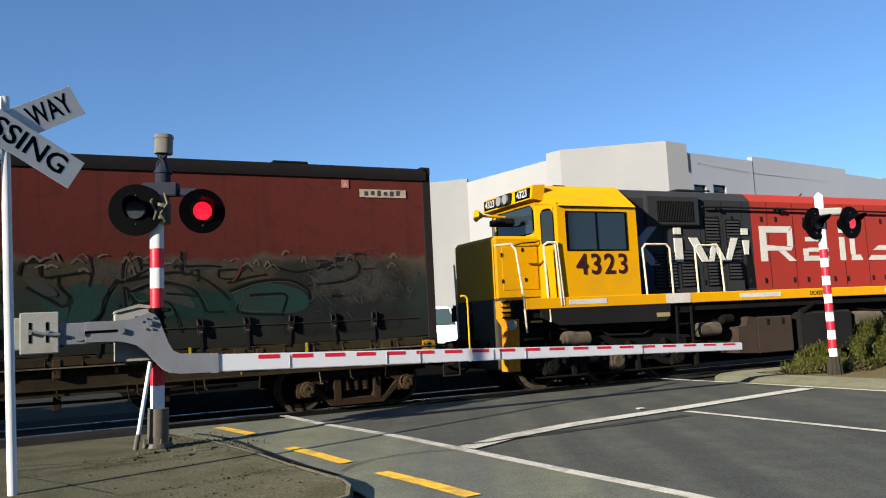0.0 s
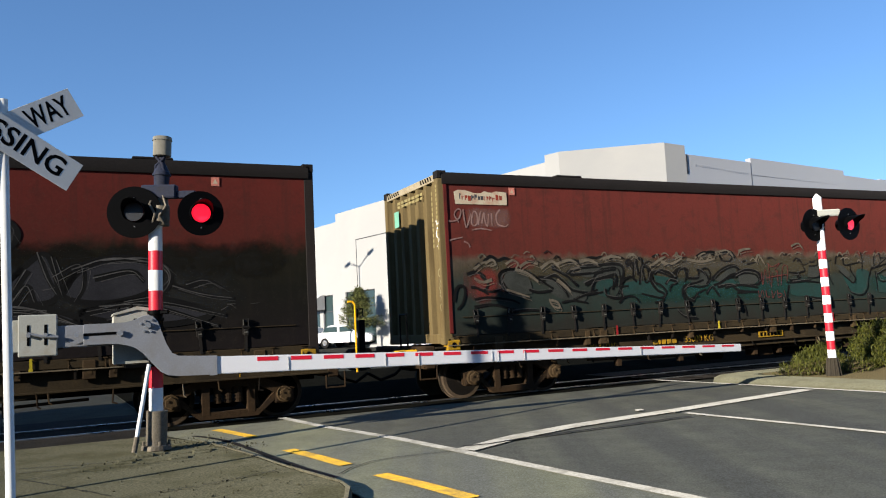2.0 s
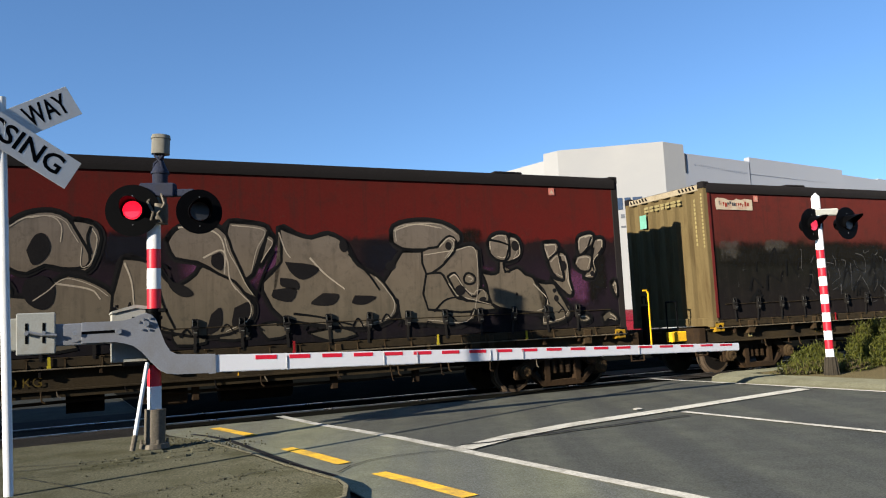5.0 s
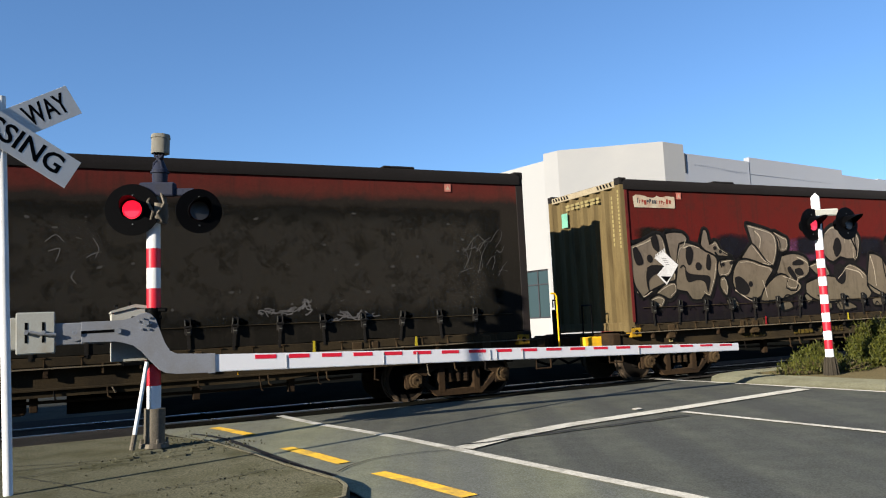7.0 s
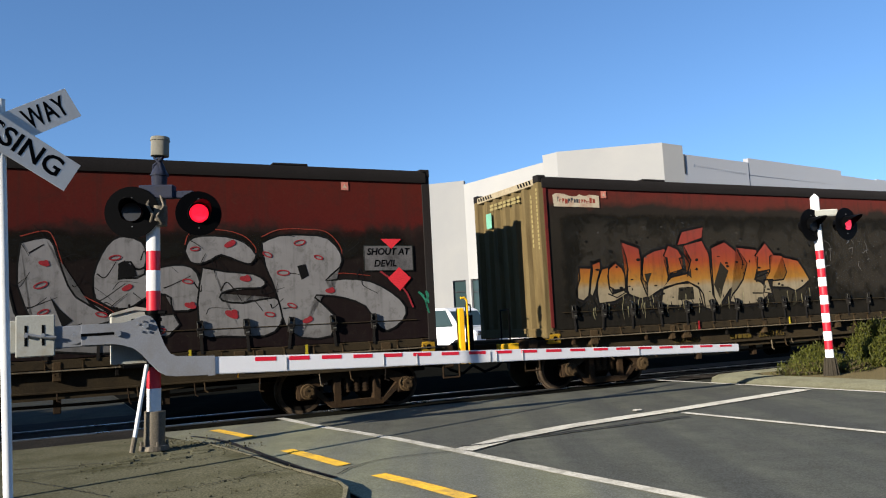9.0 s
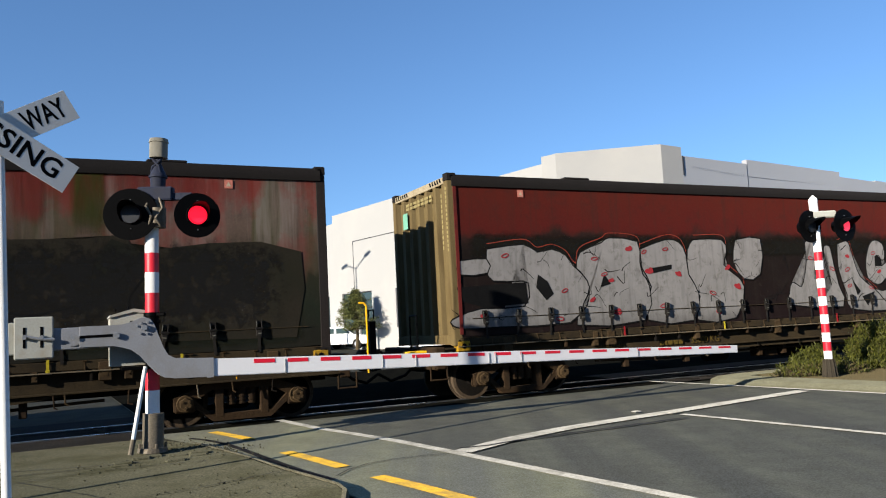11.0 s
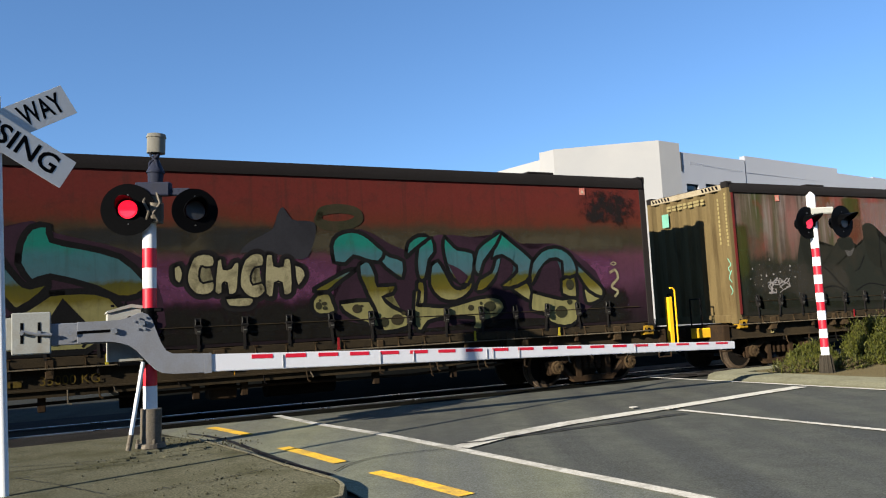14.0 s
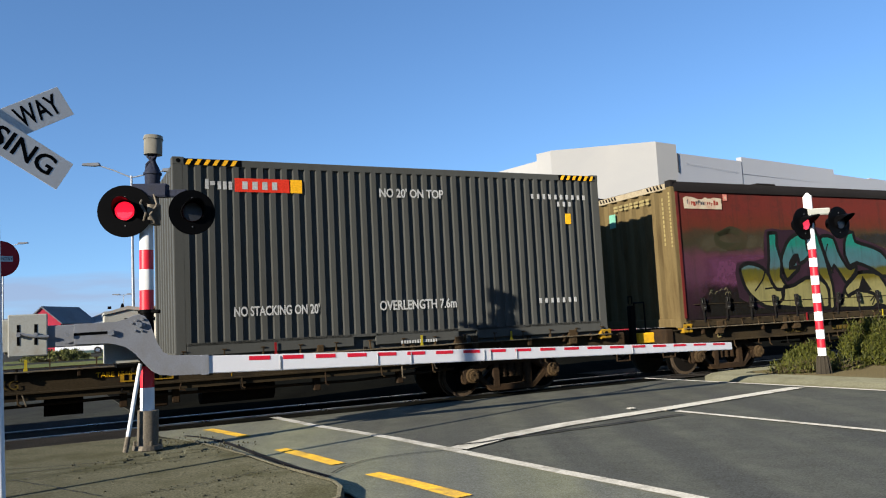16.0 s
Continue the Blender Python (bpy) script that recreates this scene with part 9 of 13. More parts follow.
    drawn += [[(-6.47, 2.86), (-6.22, 2.76), (-5.97, 2.7), (-5.7, 2.77), (-5.45, 2.64), (-5.35, 2.46), (-5.23, 2.27), (-4.89, 2.08), (-4.73, 1.89), (-4.58, 1.63), (-4.71, 1.39), (-5.19, 1.28), (-5.89, 1.36), (-6.47, 1.5), (-6.69, 1.8), (-6.74, 2.04), (-6.45, 2.34)], [(-4.62, 2.64), (-4.59, 2.9), (-4.19, 3.0), (-3.72, 2.97), (-3.39, 2.78), (-3.48, 2.58), (-4.08, 2.52), (-4.45, 2.54)]]
    drawn += [[(-4.05, 2.12), (-3.79, 2.13), (-3.69, 2.0), (-3.56, 1.77), (-3.46, 1.69), (-3.12, 1.64), (-2.77, 1.55), (-2.84, 1.48), (-4.04, 1.53)], [(-3.82, 2.56), (-3.72, 2.67), (-3.59, 2.75), (-3.47, 2.67), (-3.52, 2.52), (-3.66, 2.33), (-3.82, 2.2), (-4.05, 2.12), (-4.11, 2.49)], [(-3.66, 2.07), (-3.52, 2.13), (-3.42, 1.95), (-3.26, 1.76), (-3.15, 1.72), (-3.05, 1.83), (-2.92, 1.8), (-2.91, 1.63), (-3.19, 1.64), (-3.46, 1.71)], [(-3.36, 2.03), (-3.31, 2.11), (-3.22, 2.11), (-3.14, 2.04), (-3.16, 1.96), (-3.25, 1.93), (-3.34, 1.96)]]
    drawn += [[(-3.01, 2.13), (-2.84, 2.09), (-2.68, 2.12), (-2.66, 2.31), (-2.57, 2.32), (-2.55, 2.12), (-2.3, 2.2), (-2.15, 2.08), (-2.0, 2.03), (-1.93, 1.91), (-1.82, 1.79), (-1.67, 1.62), (-1.71, 1.46), (-1.9, 1.39), (-2.7, 1.51), (-2.88, 1.67), (-2.92, 1.9)], [(-2.45, 2.75), (-2.29, 2.73), (-2.22, 2.6), (-2.24, 2.44), (-2.35, 2.33), (-2.55, 2.3), (-2.44, 2.44)], [(-2.85, 2.56), (-2.8, 2.71), (-2.66, 2.79), (-2.48, 2.78), (-2.43, 2.64), (-2.44, 2.4), (-2.55, 2.32), (-2.7, 2.34), (-2.82, 2.44)], [(-1.42, 2.47), (-1.3, 2.45), (-1.24, 2.26), (-1.23, 1.97), (-1.17, 1.73), (-1.27, 1.69), (-1.51, 1.9), (-1.62, 2.02), (-1.36, 1.94), (-1.34, 2.14)]]
    drawn += [[(-1.74, 2.62), (-1.45, 2.64), (-1.44, 2.47), (-1.65, 2.33), (-1.71, 2.46)], [(-1.65, 2.33), (-1.44, 2.45), (-1.36, 2.22), (-1.33, 1.98), (-1.5, 2.02), (-1.62, 2.19)], [(-1.93, 1.95), (-1.74, 1.91), (-1.55, 1.9), (-1.47, 1.74), (-1.32, 1.57), (-1.22, 1.4), (-1.36, 1.25), (-1.67, 1.18), (-1.86, 1.18), (-1.82, 1.43), (-1.74, 1.63)], [(-1.0, 2.51), (-0.97, 2.72), (-0.84, 2.79), (-0.68, 2.81), (-0.62, 2.72), (-0.68, 2.59), (-0.85, 2.47), (-0.95, 2.4)], [(-0.68, 2.55), (-0.6, 2.7), (-0.44, 2.72), (-0.43, 2.59), (-0.5, 2.47), (-0.62, 2.36), (-0.69, 2.21), (-0.64, 2.09), (-0.7, 1.98), (-0.9, 2.01), (-0.82, 2.12), (-0.72, 2.23), (-0.7, 2.38)]]
    drawn += [[(-1.09, 2.26), (-1.02, 2.39), (-0.81, 2.43), (-0.69, 2.37), (-0.72, 2.21), (-0.79, 2.11), (-0.98, 2.13)], [(-1.08, 1.31), (-0.92, 1.35), (-0.8, 1.26), (-0.88, 1.19), (-1.04, 1.2)], [(-0.55, 1.29), (-0.38, 1.38), (-0.21, 1.27), (-0.2, 1.18), (-0.3, 1.22), (-0.43, 1.22), (-0.51, 1.16)], [(-0.3, 1.87), (-0.19, 1.95), (-0.17, 1.65), (-0.24, 1.69)]]
    holes = [[(-15.4, 2.52), (-15.32, 2.56), (-15.21, 2.4), (-15.18, 2.24), (-15.32, 2.21), (-15.39, 2.35)], [(-14.96, 2.72), (-14.82, 2.8), (-14.76, 2.58), (-14.79, 2.46), (-14.91, 2.54)], [(-15.09, 2.16), (-14.93, 2.21), (-14.57, 2.17), (-14.52, 2.08), (-14.78, 2.06), (-14.99, 1.99), (-15.1, 1.84), (-15.06, 1.7), (-15.11, 1.77), (-15.13, 1.98)], [(-14.09, 2.53), (-13.98, 2.57), (-13.91, 2.44), (-13.97, 2.24), (-14.06, 2.2), (-14.11, 2.36)], [(-13.56, 2.39), (-13.49, 2.41), (-13.46, 2.24), (-13.51, 2.09), (-13.6, 2.14)], [(-14.15, 2.13), (-14.04, 2.03), (-13.77, 2.0), (-13.52, 1.96), (-13.56, 1.75), (-13.61, 1.65), (-13.66, 1.85), (-13.86, 1.9), (-14.08, 1.86), (-14.15, 1.99)]]
    holes += [[(-12.86, 1.93), (-12.71, 1.95), (-12.53, 1.82), (-12.46, 1.67), (-12.59, 1.57), (-12.82, 1.65)], [(-11.16, 2.23), (-10.96, 2.29), (-10.83, 2.23), (-10.86, 2.17), (-11.15, 2.16)], [(-11.33, 2.11), (-11.23, 2.13), (-11.06, 1.89), (-11.13, 1.84), (-11.31, 2.02)], [(-11.11, 2.08), (-10.93, 2.1), (-10.85, 1.97), (-10.99, 1.94), (-11.11, 2.0)], [(-9.87, 2.53), (-9.77, 2.73), (-9.65, 2.75), (-9.58, 2.58), (-9.64, 2.42), (-9.79, 2.33)], [(-9.88, 2.14), (-9.66, 2.19), (-9.53, 2.03), (-9.56, 1.81), (-9.68, 1.73), (-9.84, 1.81), (-9.92, 1.98)], [(-8.09, 2.23), (-8.03, 2.08), (-7.84, 2.0), (-7.74, 1.88), (-7.9, 1.85), (-8.07, 2.0)]]
    holes += [[(-7.48, 2.44), (-7.35, 2.49), (-7.3, 2.34), (-7.35, 2.22), (-7.48, 2.31)], [(-7.5, 1.59), (-7.36, 1.68), (-7.36, 1.41), (-7.57, 1.3)], [(-7.17, 1.67), (-6.93, 1.75), (-6.96, 1.45), (-7.2, 1.4)], [(-6.4, 2.34), (-6.02, 2.3), (-5.86, 2.21), (-6.11, 2.06), (-6.3, 2.16)], [(-6.59, 1.92), (-6.24, 1.94), (-6.32, 1.73), (-6.6, 1.8)], [(-5.82, 1.85), (-5.56, 1.82), (-5.67, 1.66), (-6.02, 1.69)], [(-5.3, 1.8), (-4.94, 1.77), (-5.14, 1.65), (-5.35, 1.68)], [(-6.48, 2.1), (-6.23, 2.06), (-6.2, 1.91), (-6.46, 1.97)]]
    lines = [[(-11.84, 2.17), (-11.71, 2.11), (-11.63, 2.27), (-11.53, 2.42), (-11.49, 2.63), (-11.57, 2.79)], [(-12.02, 1.76), (-11.82, 1.93), (-11.63, 2.01)], [(-9.08, 2.86), (-9.13, 2.69), (-9.08, 2.47)], [(-8.09, 2.27), (-8.24, 2.32), (-8.18, 1.83), (-8.0, 1.39)], [(-8.83, 1.73), (-8.55, 1.59), (-8.03, 1.37)], [(-6.56, 2.52), (-6.73, 2.16), (-6.85, 1.81)], [(-11.55, 1.44), (-11.41, 1.54), (-11.22, 1.48), (-11.3, 1.36)], [(-10.49, 1.51), (-10.3, 1.39), (-10.18, 1.23)], [(-5.38, 2.46), (-5.07, 2.14), (-4.88, 1.87)], [(-6.29, 1.55), (-5.87, 1.48), (-5.36, 1.34)], [(-3.94, 1.49), (-3.72, 1.68), (-3.41, 1.73)], [(-14.27, 2.15), (-14.19, 2.19), (-14.13, 2.13)], [(-13.34, 2.45), (-13.24, 2.33), (-13.19, 2.14)]]
    lines += [[(-15.5, 1.98), (-15.41, 1.8), (-15.22, 1.56)]]
    lines += [[(-2.85, 2.69), (-2.62, 2.65), (-2.43, 2.59)], [(-2.43, 2.78), (-2.45, 2.56), (-2.52, 2.36), (-2.58, 2.28), (-2.55, 2.15), (-2.45, 2.12)], [(-1.42, 2.5), (-1.58, 2.37), (-1.69, 2.28)], [(-1.43, 2.45), (-1.38, 2.18), (-1.33, 1.94)], [(-0.68, 2.74), (-0.81, 2.51), (-0.98, 2.4)], [(-0.64, 2.55), (-0.71, 2.3), (-0.76, 2.13)], [(-1.93, 1.95), (-1.78, 1.79), (-1.68, 1.54)], [(-1.58, 1.94), (-1.43, 1.69), (-1.26, 1.4)], [(-1.51, 1.58), (-1.37, 1.41), (-1.35, 1.16)], [(-3.66, 2.07), (-3.52, 1.81), (-3.29, 1.65)], [(-2.91, 1.67), (-2.81, 1.54), (-2.7, 1.47)], [(-3.47, 2.67), (-3.52, 2.48), (-3.72, 2.3)]]
    glints = [[(-12.36, 2.99), (-12.06, 2.92), (-11.75, 2.84), (-11.62, 2.72)], [(-12.19, 2.89), (-12.05, 2.74), (-12.09, 2.53)], [(-10.09, 2.83), (-9.87, 2.97), (-9.58, 2.99), (-9.45, 2.86), (-9.46, 2.64)], [(-8.66, 2.35), (-8.57, 2.07), (-8.54, 1.67)], [(-7.94, 2.85), (-7.7, 2.87), (-7.39, 2.76), (-7.29, 2.52), (-7.3, 2.17)], [(-7.6, 2.41), (-7.34, 2.52), (-7.25, 2.34), (-7.23, 2.11), (-7.14, 1.93)], [(-6.48, 2.79), (-6.39, 2.52), (-6.31, 2.4)], [(-11.98, 1.5), (-12.03, 1.71), (-12.08, 1.86)], [(-9.53, 2.08), (-9.1, 1.99), (-8.97, 1.85)], [(-6.01, 2.4), (-5.78, 2.15), (-5.46, 1.9)], [(-4.6, 2.83), (-4.2, 2.94), (-3.73, 2.88)], [(-12.87, 1.68), (-12.59, 1.52), (-12.42, 1.44)]]
    glints += [[(-11.02, 2.34), (-10.72, 2.21), (-10.71, 2.05)], [(-14.17, 2.53), (-13.95, 2.58), (-13.73, 2.53)], [(-15.4, 2.54), (-15.11, 2.63), (-14.85, 2.74)], [(-15.36, 1.71), (-15.22, 1.61), (-15.01, 1.71)]]
    glints += [[(-2.82, 2.52), (-2.81, 2.67), (-2.66, 2.76), (-2.49, 2.75)], [(-2.39, 2.72), (-2.26, 2.64), (-2.24, 2.44), (-2.37, 2.35)], [(-1.71, 2.6), (-1.48, 2.6)], [(-1.71, 2.55), (-1.64, 2.35)], [(-1.29, 2.4), (-1.25, 2.22), (-1.24, 1.93), (-1.19, 1.77)], [(-0.97, 2.51), (-0.95, 2.7), (-0.8, 2.76), (-0.66, 2.77)], [(-1.05, 2.26), (-0.98, 2.36), (-0.79, 2.38)], [(-0.55, 2.68), (-0.45, 2.68), (-0.46, 2.55)], [(-3.79, 2.56), (-3.62, 2.71), (-3.49, 2.67), (-3.54, 2.52), (-3.69, 2.32)], [(-3.63, 2.05), (-3.52, 2.09), (-3.39, 1.91), (-3.22, 1.74)], [(-0.7, 2.05), (-0.86, 2.02)]]
    spots = [(-15.01, 2.33, 0.07, 0.08), (-13.8, 2.17, 0.08, 0.08), (-13.33, 2.53, 0.05, 0.04), (-13.19, 2.46, 0.04, 0.04), (-13.14, 2.2, 0.04, 0.04), (-12.92, 2.23, 0.05, 0.04), (-12.43, 1.79, 0.06, 0.06), (-11.73, 2.03, 0.05, 0.04), (-4.68, 2.26, 0.09, 0.08), (-4.75, 2.14, 0.05, 0.05), (-5.46, 2.58, 0.07, 0.1)]
    spots += [(-3.62, 2.58, 0.06, 0.07), (-2.32, 2.58, 0.08, 0.09), (-1.33, 2.22, 0.07, 0.09), (-1.56, 1.78, 0.04, 0.04), (-1.53, 1.64, 0.05, 0.06), (-0.71, 2.07, 0.05, 0.05), (-3.44, 1.83, 0.1, 0.09), (-3.02, 1.67, 0.07, 0.04), (-1.67, 1.29, 0.03, 0.02), (-1.63, 1.26, 0.02, 0.03), (-2.34, 1.74, 0.02, 0.03)]
    for area in ((-12.9, -9.5, 1.9, 2.85), (-8.2, -5.6, 1.8, 2.8), (-3.9, -2.6, 1.5, 2.35), (-1.6, -0.7, 1.35, 2.25)):
        mist(root, [area], AIR_PLUM, "plum sprayed cloud", 0.004, side=0.25)
    for area in ((-13.45, -12.1, 2.2, 2.92), (-11.1, -10.25, 2.3, 2.86), (-9.1, -8.05, 2.25, 2.88), (-5.3, -4.3, 2.0, 2.82)):
        mist(root, [area], AIR_NAVY, "dark navy sprayed cloud", 0.0045, side=0.3, foot=0.3)
    for area in ((-15.5, -14.0, 2.55, 3.0), (-3.45, -2.9, 2.35, 2.98), (-0.9, -0.3, 1.3, 2.6)):
        mist(root, [area], AIR_SOOT, "black sprayed cloud", 0.0048, side=0.3)
    p = Paint(0.0055)
    for poly in drawn:
        p.stroke(list(poly) + [poly[0], poly[1]], 0.11, step=3)
    p.done(root, M["spray_shade"], "black haze round the letters", "halo")
    closed_piece(root, small + drawn, TAN, "big tan bubble letter", 0.042)
    p = Paint(0.052)
    for pts in glints:
        p.stroke(pts, rng.uniform(0.018, 0.030), taper=0.3)
    for pts in drawn:
        mx, mz = sum(q[0] for q in pts) / len(pts), sum(q[1] for q in pts) / len(pts)
        inner = [(a + (mx - a) * 0.06 / max(0.1, math.hypot(a - mx, b - mz)), b + (mz - b) * 0.06 / max(0.1, math.hypot(a - mx, b - mz))) for a, b in pts]
        k = rng.randint(0, max(0, len(pts) - 6))
        p.stroke(inner[k:k + 5], 0.016, taper=0.4)
    p.done(root, M["spray_tan"], "pale contour lines inside the letters", "highlight")
    for hole in holes:
        p = Paint(0.054)
        p.face([tuple(v) for v in smooth_path(hole + [hole[0]], 3)][:-1])
        p.done(root, M["spray_shade"], "black hollow inside a letter", "hollow")
    p = Paint(0.056)
    for pts in lines:
        p.stroke(pts, rng.uniform(0.030, 0.048), taper=0.3)
    for k in range(34):
        x, z = -15.0 + k * 0.42 + rng.uniform(-0.1, 0.1), rng.uniform(1.22, 1.40)
        p.stroke([(x, z), (x + 0.09, z + rng.uniform(0.05, 0.12)), (x + rng.uniform(0.14, 0.22), z + rng.uniform(-0.06, 0.04))], rng.uniform(0.02, 0.04), taper=0.4)
    p.done(root, M["spray_black"], "black sprayed lines", "line")
    for x, z, rx, rz in spots:
        p = Paint(0.058)
        p.disc(x, z, rx, rz, 0.2)
        p.done(root, M["spray_shade"], "black sprayed spot", "spot")
    p = Paint(0.062)
    p.face([(-14.9, 2.34), (-14.66, 2.47), (-14.50, 2.34), (-14.67, 2.18)])
    p.face([(-14.67, 2.18), (-14.50, 2.34), (-14.32, 2.20), (-14.48, 2.01)])
    p.face([(-14.67, 2.18), (-14.48, 2.01), (-14.64, 1.82), (-14.86, 2.02)])
    for k in range(6):
        x, z = -14.87 + 0.042 * k, 2.36 + 0.022 * k
        p.face([(x, z - 0.02), (x + 0.026, z - 0.01), (x + 0.03, z + 0.055), (x + 0.004, z + 0.05)])
    p.done(root, M["spray_white"], "white hazard label with a fringed end", "hazard_label")
    p = Paint(0.066)
    p.face([(-14.78, 1.99), (-14.52, 1.98), (-14.64, 1.87)])
    p.done(root, M["black_paint"], "black corner of the hazard label", "label_mark")
    for k in range(4):
        p = Paint(0.066)
        p.stroke([(-14.72 + 0.03 * k, 2.33 - 0.04 * k), (-14.60 + 0.02 * k, 2.33 - 0.04 * k)], 0.012, False)
        p.done(root, M["chalk"], "small grey print", "small_print")


def marks_flame(root):
    rng = random.Random(31)
    letters = [[(-14.91, 1.64), (-14.9, 1.84), (-14.83, 2.01), (-14.83, 2.2), (-14.56, 2.19), (-14.54, 2.26), (-14.6, 2.01), (-14.63, 1.81), (-14.66, 1.68), (-14.78, 1.59)], [(-14.54, 2.26), (-14.36, 2.32), (-14.35, 2.17), (-14.43, 1.99), (-14.49, 1.81), (-14.57, 1.67), (-14.63, 1.72), (-14.59, 1.95), (-14.54, 2.13)], [(-14.44, 1.94), (-14.33, 2.17), (-14.14, 2.2), (-14.2, 2.03), (-14.18, 1.8), (-14.12, 1.7), (-13.86, 1.77), (-13.78, 1.69), (-14.08, 1.56), (-14.43, 1.53), (-14.47, 1.71)], [(-14.17, 2.17), (-14.01, 2.28), (-13.86, 2.18), (-13.8, 2.05), (-13.81, 1.79), (-14.06, 1.77), (-14.18, 1.84), (-14.19, 2.03)]]
    letters += [[(-13.84, 2.68), (-13.43, 2.56), (-13.38, 2.39), (-13.43, 1.96), (-13.3, 1.63), (-13.46, 1.59), (-13.76, 1.69), (-13.77, 1.97), (-13.72, 2.16), (-13.75, 2.39)], [(-13.39, 2.1), (-13.33, 2.39), (-13.08, 2.5), (-12.81, 2.55), (-12.75, 2.48), (-12.82, 2.34), (-12.76, 2.0), (-12.82, 1.76), (-12.96, 1.76), (-13.3, 1.6), (-13.28, 1.86), (-13.38, 1.96)], [(-12.91, 1.76), (-12.57, 1.85), (-12.23, 1.87), (-11.96, 1.73), (-11.92, 1.45), (-12.6, 1.43), (-12.98, 1.46)], [(-12.32, 2.61), (-11.83, 2.71), (-11.67, 2.43), (-11.66, 2.07), (-11.65, 1.62), (-11.56, 1.47), (-11.75, 1.33), (-11.92, 1.38), (-12.01, 1.78), (-12.29, 1.89), (-12.57, 1.85), (-12.91, 1.79), (-12.68, 1.99), (-12.28, 2.05), (-12.15, 2.31)]]
    letters += [[(-12.84, 2.4), (-12.71, 2.61), (-12.47, 2.53), (-12.37, 2.38), (-12.45, 2.35), (-12.38, 2.15), (-12.56, 2.06), (-12.75, 2.04), (-12.78, 2.36)], [(-12.48, 2.61), (-12.34, 2.88), (-11.77, 2.98), (-11.82, 2.75), (-12.24, 2.63)], [(-11.6, 2.56), (-11.23, 2.68), (-10.97, 2.52), (-10.71, 2.26), (-10.79, 2.0), (-10.86, 1.88), (-11.18, 1.71), (-11.38, 1.51), (-11.51, 1.37), (-11.62, 1.57), (-11.62, 2.02), (-11.61, 2.37)], [(-10.91, 2.57), (-10.37, 2.52), (-10.28, 2.36), (-10.38, 2.1), (-10.48, 1.89), (-10.3, 1.84), (-10.12, 1.68), (-10.13, 1.57), (-10.33, 1.42), (-10.78, 1.39), (-11.2, 1.46), (-11.13, 1.6), (-11.0, 1.7), (-10.8, 1.9), (-10.65, 2.23)]]
    letters += [[(-9.88, 2.41), (-9.62, 2.39), (-9.54, 2.19), (-9.56, 1.98), (-9.66, 1.88), (-9.9, 1.88), (-10.16, 1.89), (-10.02, 2.07), (-9.96, 2.36)], [(-9.62, 2.36), (-9.16, 2.28), (-9.0, 2.08), (-8.86, 1.86), (-9.11, 1.7), (-9.32, 1.63), (-9.52, 1.71), (-9.98, 1.73), (-9.97, 1.86), (-9.64, 1.88), (-9.53, 2.03)], [(-10.42, 2.38), (-10.1, 2.66), (-9.88, 2.43), (-9.99, 2.36), (-10.01, 2.09), (-10.38, 2.05), (-10.33, 2.36)], [(-10.2, 1.87), (-10.1, 1.89), (-10.01, 1.6), (-10.25, 1.63)]]
    gaps = [[(-11.38, 2.27), (-11.18, 2.08), (-11.36, 1.76), (-11.46, 1.52), (-11.6, 1.82), (-11.45, 2.12)], [(-12.52, 1.78), (-12.15, 1.79), (-12.14, 1.54), (-12.56, 1.54)], [(-9.99, 1.69), (-9.39, 1.65), (-9.49, 1.39), (-9.95, 1.41)], [(-13.34, 2.06), (-13.16, 2.08), (-13.28, 1.85)], [(-10.79, 2.04), (-10.67, 1.92), (-10.82, 1.9)], [(-9.37, 1.57), (-8.94, 1.75), (-9.13, 1.49), (-9.45, 1.3)], [(-12.27, 2.03), (-12.17, 2.15), (-12.17, 1.95)]]
    lines = [[(-13.84, 2.68), (-13.43, 2.56), (-13.39, 2.25)], [(-12.76, 2.38), (-12.72, 2.06), (-12.33, 2.15)], [(-12.72, 2.04), (-12.7, 1.98), (-12.34, 2.04)], [(-12.53, 2.58), (-12.31, 2.41), (-12.19, 2.23), (-12.28, 1.99)], [(-10.9, 2.52), (-10.77, 2.29), (-10.81, 2.11)], [(-10.38, 2.05), (-10.42, 1.95), (-10.02, 2.04)], [(-14.22, 1.71), (-14.02, 1.63), (-13.78, 1.74)], [(-13.74, 2.11), (-13.78, 1.78), (-13.71, 1.64)], [(-14.83, 2.2), (-14.54, 2.21)], [(-10.57, 1.62), (-10.25, 1.61), (-10.17, 1.78)], [(-14.96, 1.6), (-14.86, 1.5), (-14.75, 1.56)], [(-14.57, 1.63), (-14.51, 1.49), (-14.62, 1.56)], [(-12.01, 1.78), (-11.9, 1.63), (-11.87, 1.33)]]
    p = Paint(0.0055)
    for poly in letters:
        p.stroke(list(poly) + [poly[0], poly[1]], 0.09, False)
    p.done(root, M["spray_shade"], "black haze round the letters", "halo")
    closed_piece(root, letters, FLAME, "angular orange and cream letter", 0.034, soft=1)
    for gap in gaps:
        p = Paint(0.016)
        p.face(gap)
        p.done(root, M["spray_umber"], "dark hollow inside a letter", "hollow")
    p = Paint(0.020)
    for k in range(40):
        x, z = rng.uniform(-14.6, -8.8), rng.uniform(1.45, 1.75)
        p.stroke([(x, z), (x + rng.gauss(0, 0.01), z - 0.1), (x + rng.gauss(0, 0.015), z - rng.uniform(0.15, 0.3))], rng.uniform(0.010, 0.022), taper=0.5)
    p.done(root, M["spray_cream"], "pale drips", "drip")
    p = Paint(0.022)
